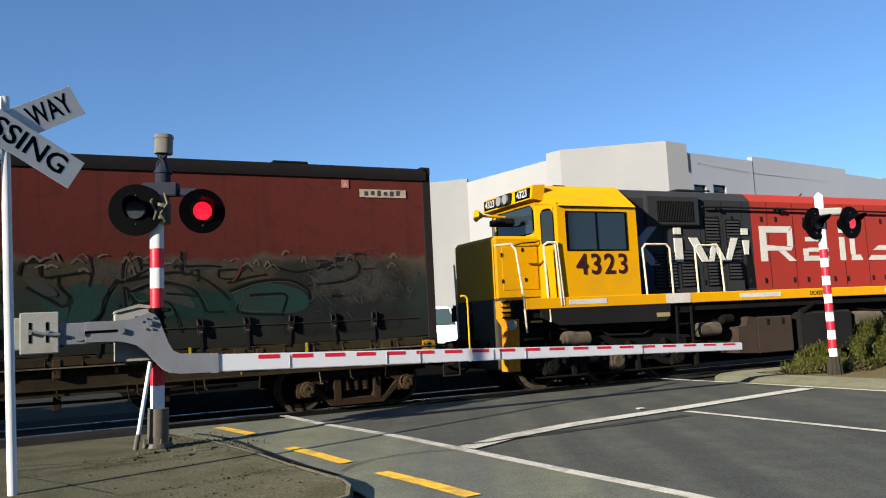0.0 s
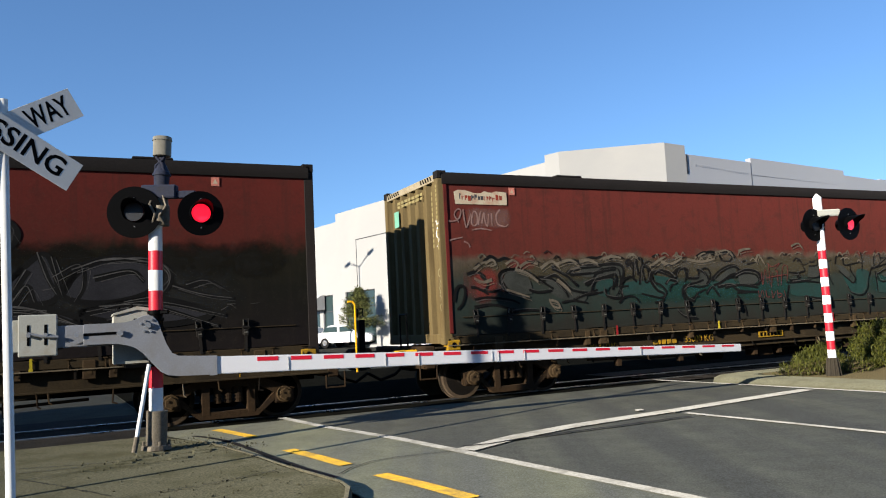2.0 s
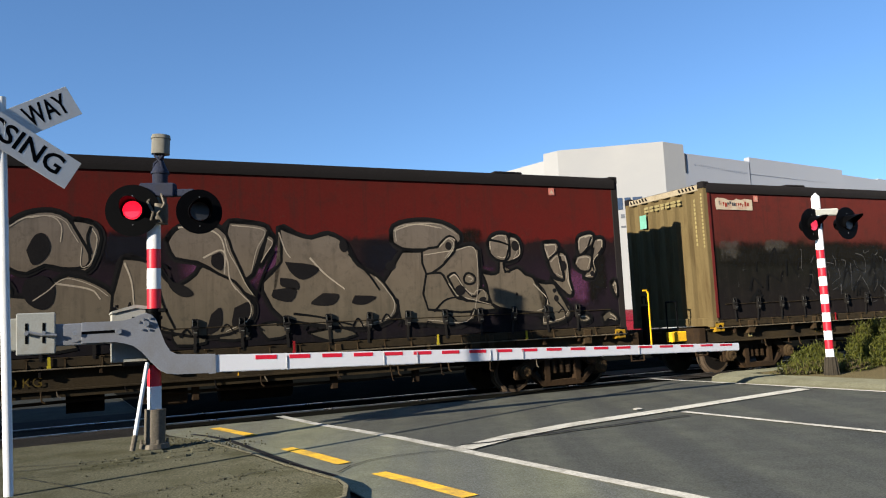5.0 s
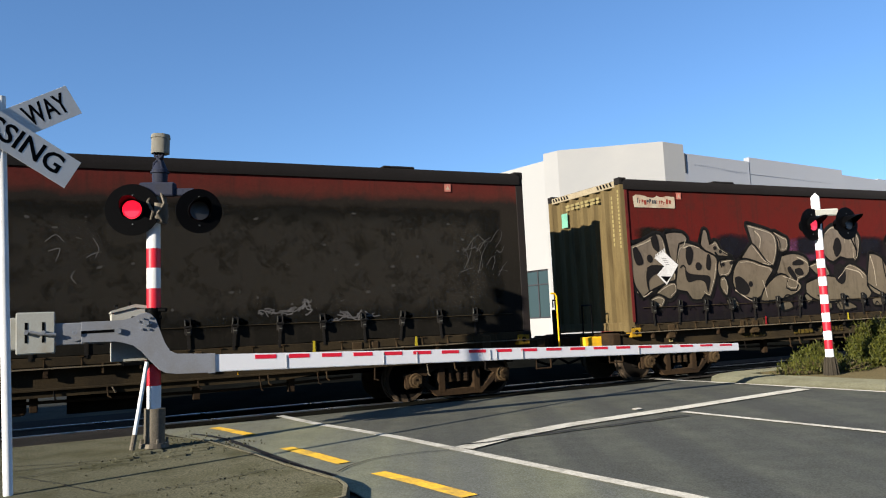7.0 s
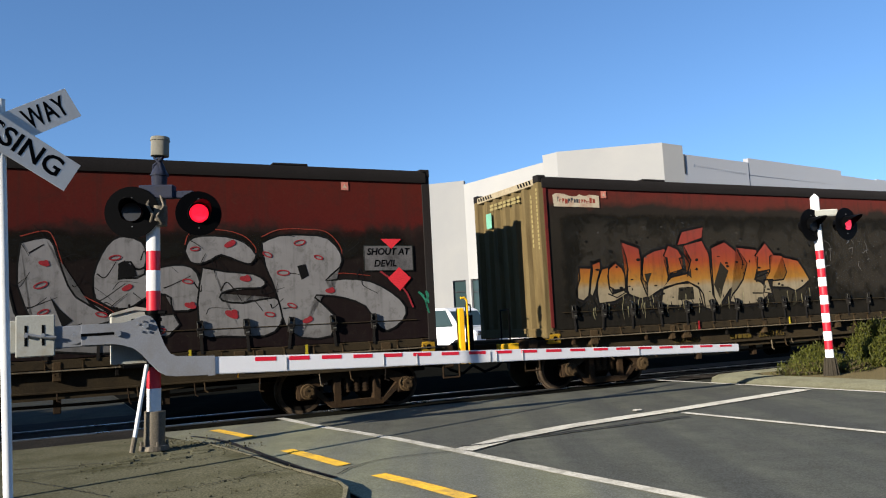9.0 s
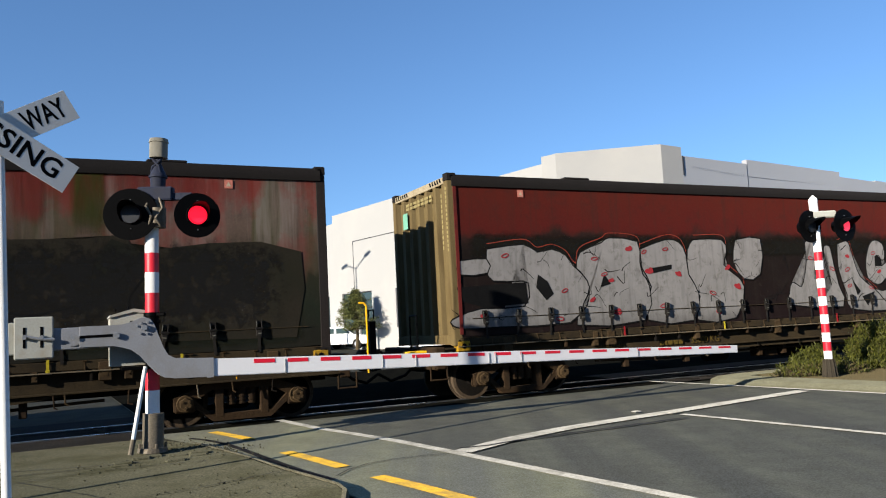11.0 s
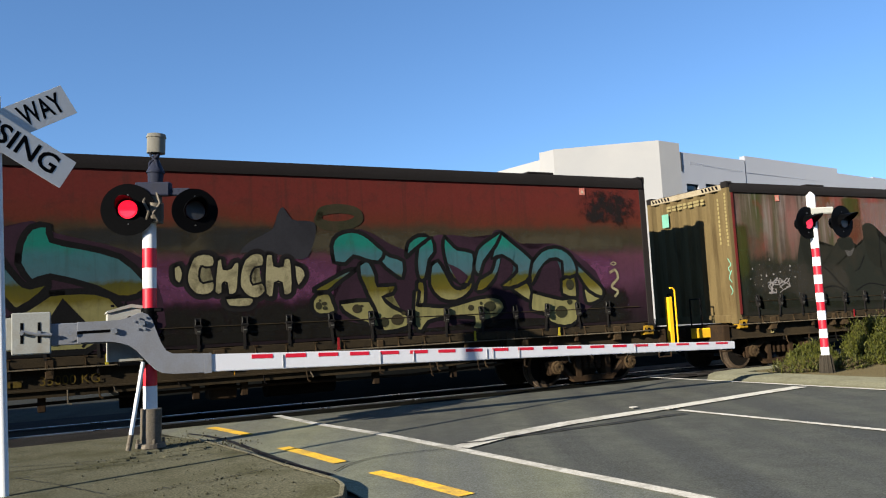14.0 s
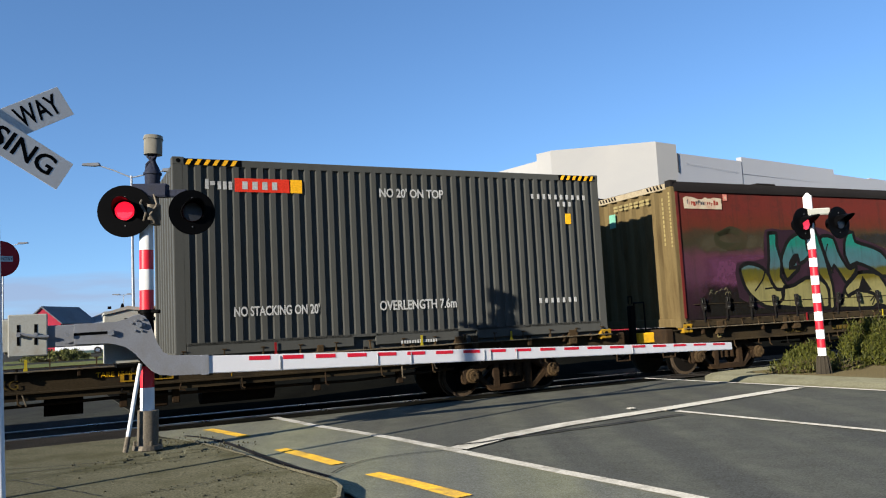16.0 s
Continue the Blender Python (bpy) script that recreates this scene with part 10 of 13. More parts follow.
    for pts in lines:
        p.stroke(pts, rng.uniform(0.025, 0.04), False, taper=0.3)
    for x in range(26):
        a, z = -14.95 + x * 0.225 + rng.uniform(-0.05, 0.05), rng.uniform(1.36, 1.62)
        p.stroke([(a, z), (a + rng.uniform(0.02, 0.10), z - rng.uniform(0.08, 0.22))], 0.022, False)
    for k in range(70):
        p.disc(rng.uniform(-15, -8.6), rng.uniform(1.3, 2.8), rng.uniform(0.015, 0.05), rng.uniform(0.01, 0.03))
    p.done(root, M["spray_black"], "black strokes and spatter", "detail")
    p = Paint(0.008)
    for s in wild_letters(rng, -4.75, -3.9, 1.5, 1.7, 0.16) + wild_letters(rng, -3.75, -2.9, 1.42, 1.58, 0.2):
        p.stroke(s, 0.022, taper=0.4)
    for s in wild_letters(rng, -1.25, -0.35, 2.0, 2.6, 0.25) + wild_letters(rng, -1.2, -0.4, 2.5, 2.85, 0.3):
        p.stroke(s[:3], 0.008, taper=0.5)
    scores = [[(-8.49, 2.6), (-8.36, 2.7), (-8.14, 2.64), (-8.1, 2.47)], [(-8.42, 2.25), (-8.39, 2.47), (-8.33, 2.34), (-8.25, 2.47), (-8.24, 2.27)], [(-8.19, 2.51), (-8.13, 2.52), (-8.06, 2.53)], [(-8.13, 2.51), (-8.13, 2.38), (-8.14, 2.25)], [(-8.59, 2.17), (-8.5, 2.26), (-8.42, 2.13)], [(-8.33, 2.12), (-8.25, 2.15), (-8.16, 2.16)], [(-7.56, 2.64), (-7.43, 2.73), (-7.33, 2.64)], [(-7.52, 2.51), (-7.38, 2.54), (-7.43, 2.37)], [(-7.05, 2.42), (-6.96, 2.47), (-6.86, 2.5)], [(-6.97, 2.69), (-6.9, 2.55), (-6.94, 2.41)], [(-7.2, 2.24), (-7.24, 2.15), (-7.18, 2.06)]]
    for pts in scores:
        p.stroke(pts, 0.014, taper=0.4)
    p.done(root, M["spray_mist"], "small pale sprayed tag", "tag")
    mist(root, [(-15.3, -0.4, 1.25, 3.3)], AIR_SOOT, "sooty roller smears", 0.002, side=0.02, top=0.05, foot=0.1)
    mist(root, [(-15.2, -8.4, 1.3, 3.2), (-8.6, -0.5, 1.4, 3.2)], AIR_DUST, "dusty pale smears", 0.004, side=0.1, top=0.2, foot=0.2)
    p = Paint(0.010)
    for k in range(70):
        x, z = rng.uniform(-15.2, -0.6), rng.uniform(1.5, 3.15)
        p.disc(x, z, rng.uniform(0.012, 0.05), rng.uniform(0.008, 0.022), rng.uniform(-0.4, 0.4), 8)
    p.done(root, M["spray_ghost"], "small scuffs", "scuff")


def marks_white(root):
    rng = random.Random(63)
    double = [[(-7.06, 2.7), (-6.92, 2.75), (-6.8, 2.7), (-6.76, 2.5), (-6.79, 2.19), (-6.85, 1.9), (-6.78, 2.19), (-6.71, 2.41), (-6.6, 2.45), (-6.51, 2.35), (-6.42, 1.99), (-6.34, 1.75), (-6.41, 2.11), (-6.49, 2.5), (-6.47, 2.61), (-6.34, 2.63), (-6.26, 2.54), (-6.2, 2.18), (-6.1, 1.74), (-6.03, 1.27), (-7.6, 1.36), (-7.66, 1.62), (-7.56, 1.84), (-7.4, 1.79), (-7.28, 1.75), (-7.16, 1.97), (-7.07, 2.28)]]
    peak = [[(-6.03, 2.66), (-5.74, 2.73), (-5.63, 2.62), (-5.52, 2.25), (-5.37, 1.92), (-4.97, 1.66), (-4.65, 1.4), (-4.49, 1.14), (-5.77, 1.21), (-5.87, 1.54), (-6.07, 2.1)]]
    back = [[(-14.91, 2.58), (-14.17, 2.66), (-13.89, 2.52), (-13.58, 2.57), (-13.29, 2.46), (-13.15, 2.28), (-12.94, 2.1), (-12.81, 1.87), (-12.96, 1.58), (-13.28, 1.24), (-14.76, 1.23), (-15.46, 1.23), (-15.68, 1.35), (-15.51, 1.45), (-15.08, 1.56), (-14.22, 1.57), (-14.11, 1.9), (-14.22, 2.01), (-14.82, 2.02), (-14.94, 2.25)], [(-13.08, 2.22), (-12.97, 2.51), (-12.47, 2.69), (-12.29, 2.78), (-11.63, 2.71), (-11.6, 2.32), (-11.55, 2.08), (-11.41, 1.84), (-11.58, 1.21), (-13.13, 1.19), (-12.9, 1.52), (-12.82, 1.81), (-12.94, 2.1)], [(-11.57, 2.57), (-10.93, 2.75), (-10.59, 2.69), (-10.44, 2.44), (-10.41, 2.06), (-10.19, 1.69), (-10.36, 1.16), (-11.5, 1.21), (-11.37, 1.84), (-11.56, 2.2)]]
    back += [[(-10.22, 2.75), (-9.47, 2.75), (-9.36, 2.5), (-9.46, 2.24), (-9.2, 2.05), (-8.95, 1.78), (-9.24, 1.16), (-10.27, 1.16), (-10.16, 1.62), (-10.41, 2.06), (-10.39, 2.56)], [(-9.09, 2.75), (-8.38, 2.77), (-8.46, 2.03), (-8.93, 1.94), (-9.2, 2.3)]]
    gaps = [[(-13.91, 2.12), (-13.72, 2.0), (-13.6, 1.77), (-13.76, 1.66), (-13.96, 1.89)], [(-12.46, 2.1), (-12.32, 1.92), (-12.57, 1.86)], [(-11.32, 2.2), (-10.83, 2.26), (-10.84, 2.17), (-11.29, 2.1)], [(-15.53, 1.93), (-14.17, 1.99), (-14.14, 1.62), (-15.01, 1.57), (-15.48, 1.71)]]
    gaps2 = [[(-5.68, 1.93), (-5.57, 1.77), (-5.41, 1.6), (-5.53, 1.51)], [(-5.38, 1.48), (-4.94, 1.58), (-5.22, 1.27)], [(-4.83, 2.37), (-4.75, 2.41), (-4.63, 2.32), (-4.59, 2.19), (-4.84, 2.14)]]
    chip = [[(-15.46, 2.38), (-14.93, 2.41), (-14.92, 2.16), (-15.48, 2.14)]]
    near = [[(-6.92, 2.35), (-6.28, 2.11), (-5.75, 2.38), (-5.79, 2.09), (-5.76, 1.73), (-5.05, 1.67), (-4.32, 1.39), (-6.64, 1.65), (-4.87, 2.45), (-4.72, 2.03), (-3.91, 2.1), (-3.8, 2.57), (-3.3, 2.64), (-3.09, 2.12), (-2.75, 2.48), (-2.25, 2.66), (-1.96, 2.43), (-2.52, 2.2), (-3.3, 1.6), (-2.74, 1.58), (-2.4, 1.7), (-2.16, 1.47), (-1.79, 1.91), (-3.88, 1.75)]]
    far = [[(-14.56, 2.46), (-12.66, 2.39), (-12.46, 2.1), (-12.31, 1.98), (-11.49, 2.51), (-11.4, 2.14), (-10.96, 2.56), (-13.36, 1.82), (-12.76, 1.64), (-12.22, 1.39), (-13.5, 1.32), (-15.03, 1.43), (-11.11, 1.47), (-10.68, 2.07), (-9.82, 1.68), (-9.37, 2.18), (-9.14, 1.79), (-9.7, 1.3), (-11.85, 2.57)]]
    gee = [(-5.14, 1.9), (-5.15, 2.2), (-5.04, 2.51), (-4.9, 2.7), (-4.73, 2.75), (-4.52, 2.67), (-4.46, 2.5), (-4.49, 2.31), (-4.61, 2.29), (-4.67, 2.39), (-4.77, 2.35), (-4.82, 2.2), (-4.6, 2.16), (-4.39, 2.27), (-4.1, 2.34), (-3.85, 2.3), (-3.74, 2.1), (-3.74, 1.74), (-4.11, 1.68), (-4.14, 1.87), (-4.32, 1.93), (-4.53, 1.85), (-4.7, 1.74), (-4.94, 1.76)]
    crest = [(-3.94, 2.54), (-3.88, 2.7), (-3.69, 2.76), (-3.35, 2.75), (-3.08, 2.66), (-2.92, 2.47), (-3.01, 2.34), (-3.2, 2.39), (-3.43, 2.48), (-3.57, 2.41), (-3.73, 2.35), (-3.87, 2.38)]
    lobe = [(-3.7, 2.3), (-3.36, 2.23), (-2.97, 2.19), (-2.8, 2.08), (-2.86, 1.98), (-3.21, 1.98), (-3.44, 1.91), (-3.43, 1.81), (-3.13, 1.76), (-2.66, 1.83), (-2.54, 1.66), (-2.59, 1.41), (-2.83, 1.26), (-3.45, 1.29), (-3.71, 1.31), (-3.78, 1.78)]
    arm = [(-2.83, 2.66), (-2.56, 2.77), (-2.14, 2.78), (-1.8, 2.73), (-1.59, 2.48), (-1.62, 2.27), (-1.86, 2.07), (-1.56, 2.09), (-1.12, 2.04), (-0.76, 1.85), (-0.53, 1.62), (-0.59, 1.4), (-0.87, 1.24), (-1.05, 1.38), (-1.22, 1.65), (-1.57, 1.79), (-1.91, 1.84), (-2.04, 1.81), (-1.75, 1.54), (-1.8, 1.21), (-2.27, 1.21), (-2.51, 1.41), (-2.58, 1.7), (-2.69, 2.07), (-2.79, 2.32)]
    foot = [(-5.47, 1.99), (-5.27, 1.91), (-5.07, 1.72), (-4.67, 1.59), (-4.11, 1.64), (-4.18, 1.33), (-5.46, 1.4)]
    closed_piece(root, (foot, gee, lobe, crest, arm), PALE, "big white outlined letter", 0.028, lift=0.010)
    p = Paint(0.030)
    p.face([(-2.3, 2.3), (-2.17, 2.33), (-2.12, 2.15), (-2.24, 2.09)])
    p.done(root, M["spray_black"], "black patch inside a letter", "blot")
    closed_piece(root, double + peak + [back[4], back[3], back[2], back[1], back[0]] + chip, PALE, "big white outlined letter", 0.026, lift=0.010)
    p = Paint(0.036)
    for hole in gaps + gaps2:
        p.face(hole)
    p.done(root, M["spray_black"], "black hole in a letter", "blot")
    S = double + peak + back + [gee, lobe, crest, arm]
    p = Paint(0.046)
    for x, z in near[0] + far[0]:
        r, a = rng.uniform(0.06, 0.10), rng.uniform(-0.5, 0.5)
        c, d = math.cos(a), math.sin(a)
        ring = [(x + r * math.cos(k * 0.9) * c - r * 0.4 * math.sin(k * 0.9) * d, z + r * math.cos(k * 0.9) * d + r * 0.4 * math.sin(k * 0.9) * c) for k in range(8)]
        p.stroke(ring, 0.018)
        if rng.random() < 0.45:
            p.disc(x, z, r * 0.9, r * 0.5, a, 10)
            p.disc(x + r * 0.4, z + r * 0.35, r * 0.5, r * 0.4, a, 8)
    p.stroke([(-0.95, 2.2), (-0.55, 1.9), (-0.4, 1.6)], 0.03)
    p.done(root, M["spray_kiss"], "small red sprayed kiss marks", "detail")
    mist(root, [(-15.4, -0.3, 2.35, 3.0)], AIR_SOOT, "black overspray above the letters", 0.003, side=0.02, top=0.55, foot=0.2)
    p = Paint(0.005)
    for s in double + peak + back[:4] + [crest, arm]:
        p.stroke([(x, z + 0.09) for x, z in s[:9]], 0.014, taper=0.4)
    p.done(root, M["faded_red"], "thin red sprayed contour", "line")
    p = Paint(0.029)
    p.y = -SIDE - 0.0088
    for k in range(60):
        s = S[rng.randrange(len(S))]
        x, z = s[rng.randrange(len(s))]
        a, l = rng.uniform(-2.5, 2.5), rng.uniform(0.12, 0.32)
        p.stroke([(x, z), (x + l * 0.5 * math.cos(a), z + l * 0.5 * math.sin(a) + 0.01), (x + l * math.cos(a), max(1.25, z + l * math.sin(a)))], 0.012, taper=0.6)
    p.done(root, M["spray_black"], "fine black sprayed lines", "detail")
    bm = bmesh.new()
    box(bm, -1.22, -SIDE - 0.008, 2.20, -0.36, -SIDE - 0.006, 2.62)
    pl = part("name_plate", bm, M["spray_mist"], root, "dull pale plate with black scribbled marks")
    bm = bmesh.new()
    for x0, z0, x1, z1 in ((-1.22, 2.20, -0.36, 2.215), (-1.22, 2.605, -0.36, 2.62), (-1.22, 2.215, -1.205, 2.605), (-0.375, 2.215, -0.36, 2.605)):
        box(bm, x0, -SIDE - 0.0095, z0, x1, -SIDE - 0.0085, z1)
    part("plate_rim", bm, M["spray_slate"], pl)
    for body, x, z in (("SHOUT AT", -0.80, 2.51), ("DEVIL", -0.86, 2.32)):
        lettering("scribble", body, 0.150, pose(x, -SIDE - 0.0092, z, 90, 0, 0), M["black_paint"], pl, 0.004, "hand-sprayed black words", depth=0.001, shear=0.2)
    bm = bmesh.new()
    prism(bm, [(-0.92, 2.72), (-0.56, 2.72), (-0.74, 2.56)], -SIDE - 0.0110, -SIDE - 0.0085)
    part("hazard_label", bm, M["spray_red"], root, "red diamond hazard label")
    bm = bmesh.new()
    prism(bm, [(-0.62, 2.26), (-0.42, 2.08), (-0.62, 1.88), (-0.82, 2.08)], -SIDE - 0.0110, -SIDE - 0.0085)
    part("hazard_label", bm, M["spray_red"], root, "red diamond hazard label")
    p = Paint(0.018)
    p.stroke(scrawl(rng, -0.35, -0.12, 1.5, 1.85, 8), 0.03)
    p.done(root, M["spray_green"], "small green tag", "tag")
    p = Paint(0.0155)
    for k in range(70):
        x, z = rng.uniform(-15.0, -1.0), rng.uniform(1.35, 2.6)
        p.stroke([(x, z), (x + rng.uniform(0.03, 0.16), z + rng.uniform(-0.14, 0.14)), (x + rng.uniform(0.1, 0.4), z + rng.uniform(-0.25, 0.2))], rng.uniform(0.010, 0.026), taper=0.6)
    p.done(root, M["spray_shade"], "thin black cracks and drips", "line")


def marks_faded(root):
    rng = random.Random(19)
    mist(root, [(-6.5, -0.4, 1.15, 2.85)], AIR_SCUFF, "black scuffs over the painted-out patch", 0.0235, side=0.15)
    # vertical weather stains: moss, red, rusty and pale runs
    stains = [(-12.14, -11.5, 3.2, 3.65, 'm'), (-12.16, -11.47, 2.71, 3.16, 'o'), (-9.28, -8.91, 2.52, 3.71, 'm'), (-7.41, -7.06, 1.53, 3.72, 'm'), (-3.59, -3.23, 2.8, 3.79, 'm'), (-8.12, -7.59, 2.65, 3.28, 'r'), (-6.7, -6.46, 2.14, 3.58, 'r'), (-5.92, -5.49, 2.57, 3.35, 'r'), (-8.8, -8.66, 2.77, 3.57, 'r'), (-4.31, -3.98, 3.02, 3.76, 'r')]
    stains += [(-3.14, -1.71, 3.23, 3.8, 'r'), (-15.47, -15.15, 1.8, 3.06, 'm'), (-13.47, -13.07, 2.33, 3.09, 'o'), (-9.64, -9.34, 3.16, 3.65, 'r'), (-13.37, -13.27, 2.75, 3.52, 'w'), (-12.6, -12.4, 2.76, 3.55, 'w'), (-11.48, -10.32, 2.77, 3.58, 'w'), (-8.62, -8.17, 2.57, 3.68, 'w'), (-6.25, -5.94, 2.57, 3.54, 'w'), (-5.35, -4.4, 2.9, 3.56, 'w')]
    for kind, air, label, lift in (("m", AIR_MOSS, "moss green stains", 0.003), ("o", AIR_RUST, "rusty brown stains", 0.005), ("r", AIR_RED, "faded red runs", 0.007), ("w", AIR_PALE, "pale chalky runs", 0.009)):
        mist(root, [(x0 - 0.12, x1 + 0.12, z0 - 0.25, z1 + 0.02) for x0, x1, z0, z1, k in stains if k == kind], air, label, lift, "stain", 0.3, 0.05, 0.45)
    front_patch = [[(-13.79, 1.35), (-13.69, 2.33), (-13.61, 2.52), (-13.54, 2.79), (-13.39, 2.88), (-13.18, 2.8), (-13.1, 2.58), (-12.45, 2.52), (-12.4, 2.67), (-12.17, 2.76), (-11.9, 2.71), (-11.83, 2.53), (-11.62, 2.58), (-11.5, 2.71), (-11.51, 2.99), (-11.26, 3.06), (-11.02, 2.95), (-10.99, 2.72), (-10.74, 2.67), (-10.55, 2.44), (-10.5, 2.3), (-9.92, 2.43), (-9.43, 2.46), (-8.83, 2.28), (-8.57, 1.88), (-8.56, 1.23)]]
    patches = [[(-8.62, 1.24), (-8.49, 2.22), (-8.13, 2.35), (-7.59, 2.26), (-7.36, 1.95), (-7.35, 1.33)], [(-6.39, 1.35), (-6.27, 1.93), (-5.88, 2.4), (-5.66, 2.57), (-4.94, 2.65), (-4.42, 2.73), (-3.43, 2.74), (-2.94, 2.8), (-2.73, 2.56), (-1.79, 2.68), (-0.42, 2.55), (-0.53, 1.25)]]
    shapes = [[(-13.54, 2.79), (-13.39, 2.86), (-13.21, 2.79), (-13.13, 2.54), (-13.24, 2.07), (-13.45, 2.16), (-13.56, 2.5)], [(-11.51, 2.97), (-11.27, 3.04), (-11.02, 2.93), (-11.0, 2.58), (-10.97, 2.03), (-11.35, 2.21), (-11.48, 2.58)], [(-10.55, 2.44), (-10.36, 2.01), (-10.59, 1.65), (-10.98, 1.84), (-10.96, 2.3)], [(-9.98, 2.38), (-9.77, 2.36), (-9.85, 1.81), (-10.06, 1.86)], [(-5.67, 2.51), (-4.43, 2.68), (-4.44, 1.89), (-5.59, 1.91)], [(-3.11, 2.74), (-2.73, 2.5), (-3.08, 1.63), (-3.68, 1.87)], [(-12.4, 2.62), (-12.17, 2.72), (-11.92, 2.67), (-11.91, 2.49), (-12.27, 2.45)]]
    pale = [[(-9.38, 2.4), (-9.05, 2.43), (-8.66, 2.22), (-8.56, 2.02), (-8.8, 1.93), (-9.18, 2.08)], [(-12.18, 2.45), (-12.0, 2.42), (-11.86, 2.49), (-11.96, 2.33), (-12.1, 2.31)], [(-7.29, 1.79), (-7.13, 1.77), (-7.08, 1.58), (-7.18, 1.53), (-7.27, 1.64)]]
    lines = [[(-12.9, 2.07), (-12.65, 1.89), (-12.39, 1.66), (-12.22, 1.57)], [(-13.17, 1.57), (-12.66, 1.65), (-12.22, 1.53)], [(-11.94, 1.52), (-11.47, 1.68), (-10.79, 1.61), (-10.38, 1.73)], [(-10.93, 2.86), (-10.97, 2.49), (-10.97, 2.03), (-10.88, 1.84)], [(-11.54, 2.31), (-11.74, 2.04), (-11.93, 1.96)], [(-5.59, 1.86), (-4.87, 1.95), (-4.16, 1.71), (-3.69, 1.81)], [(-2.69, 2.2), (-2.89, 1.85), (-2.69, 1.5)], [(-4.46, 1.66), (-3.85, 1.76), (-3.37, 1.86)]]
    tag = [[(-6.45, 2.57), (-6.21, 2.55), (-6.25, 2.41)], [(-6.42, 2.46), (-6.37, 2.19), (-6.22, 2.16)], [(-6.29, 2.41), (-6.12, 2.3), (-6.31, 2.14)], [(-6.5, 2.25), (-6.36, 2.33), (-6.15, 2.41)]]
    for poly, key in ((front_patch[0], "spray_gloom"), (patches[0], "spray_umber"), (patches[1], "spray_umber")):
        p = Paint(0.012)
        p.face([(x, max(1.16, z)) for x, z in (tuple(v) for v in smooth_path(poly, 2))])
        p.done(root, M[key], "dark painted-out patch", "painted_patch")
    mist(root, [(-15.4, -0.3, 1.12, 2.45)], AIR_UMBER, "dark brown grime low on the curtain", 0.011, side=0.02, top=0.5, foot=0.02)
    mist(root, [(-15.2, -12.0, 1.2, 2.3), (-8.6, -0.6, 1.3, 2.4)], AIR_DUST, "dusty smears over the dark paint", 0.023, side=0.1)
    for poly in shapes:
        p = Paint(0.018)
        p.face([tuple(v) for v in smooth_path(poly + [poly[0]], 3)][:-1])
        p.done(root, M["spray_soot_green"], "darker letter ghost", "painted_patch")
    for poly, key in zip(pale, ("spray_fog", "spray_ghost", "chalk")):
        p = Paint(0.024)
        p.face([tuple(v) for v in smooth_path(poly + [poly[0]], 3)][:-1])
        p.done(root, M[key], "pale painted patch", "painted_patch")
    p = Paint(0.026)
    for s in tag:
        p.stroke(s, 0.020)
    for s in lines:
        p.stroke(s, 0.03, taper=0.5)
    p.done(root, M["spray_black"], "small black sprayed tag and lines", "tag")
    p = Paint(0.028)
    for k in range(9):
        p.stroke(scrawl(rng, -14.65, -14.0, 1.55, 1.85, 3), 0.022)
    for k in range(22):
        p.disc(rng.uniform(-15.2, -13.8), rng.uniform(1.6, 2.3), rng.uniform(0.008, 0.025), rng.uniform(0.01, 0.03))
    p.done(root, M["chalk"], "pale scribbled tag", "tag")


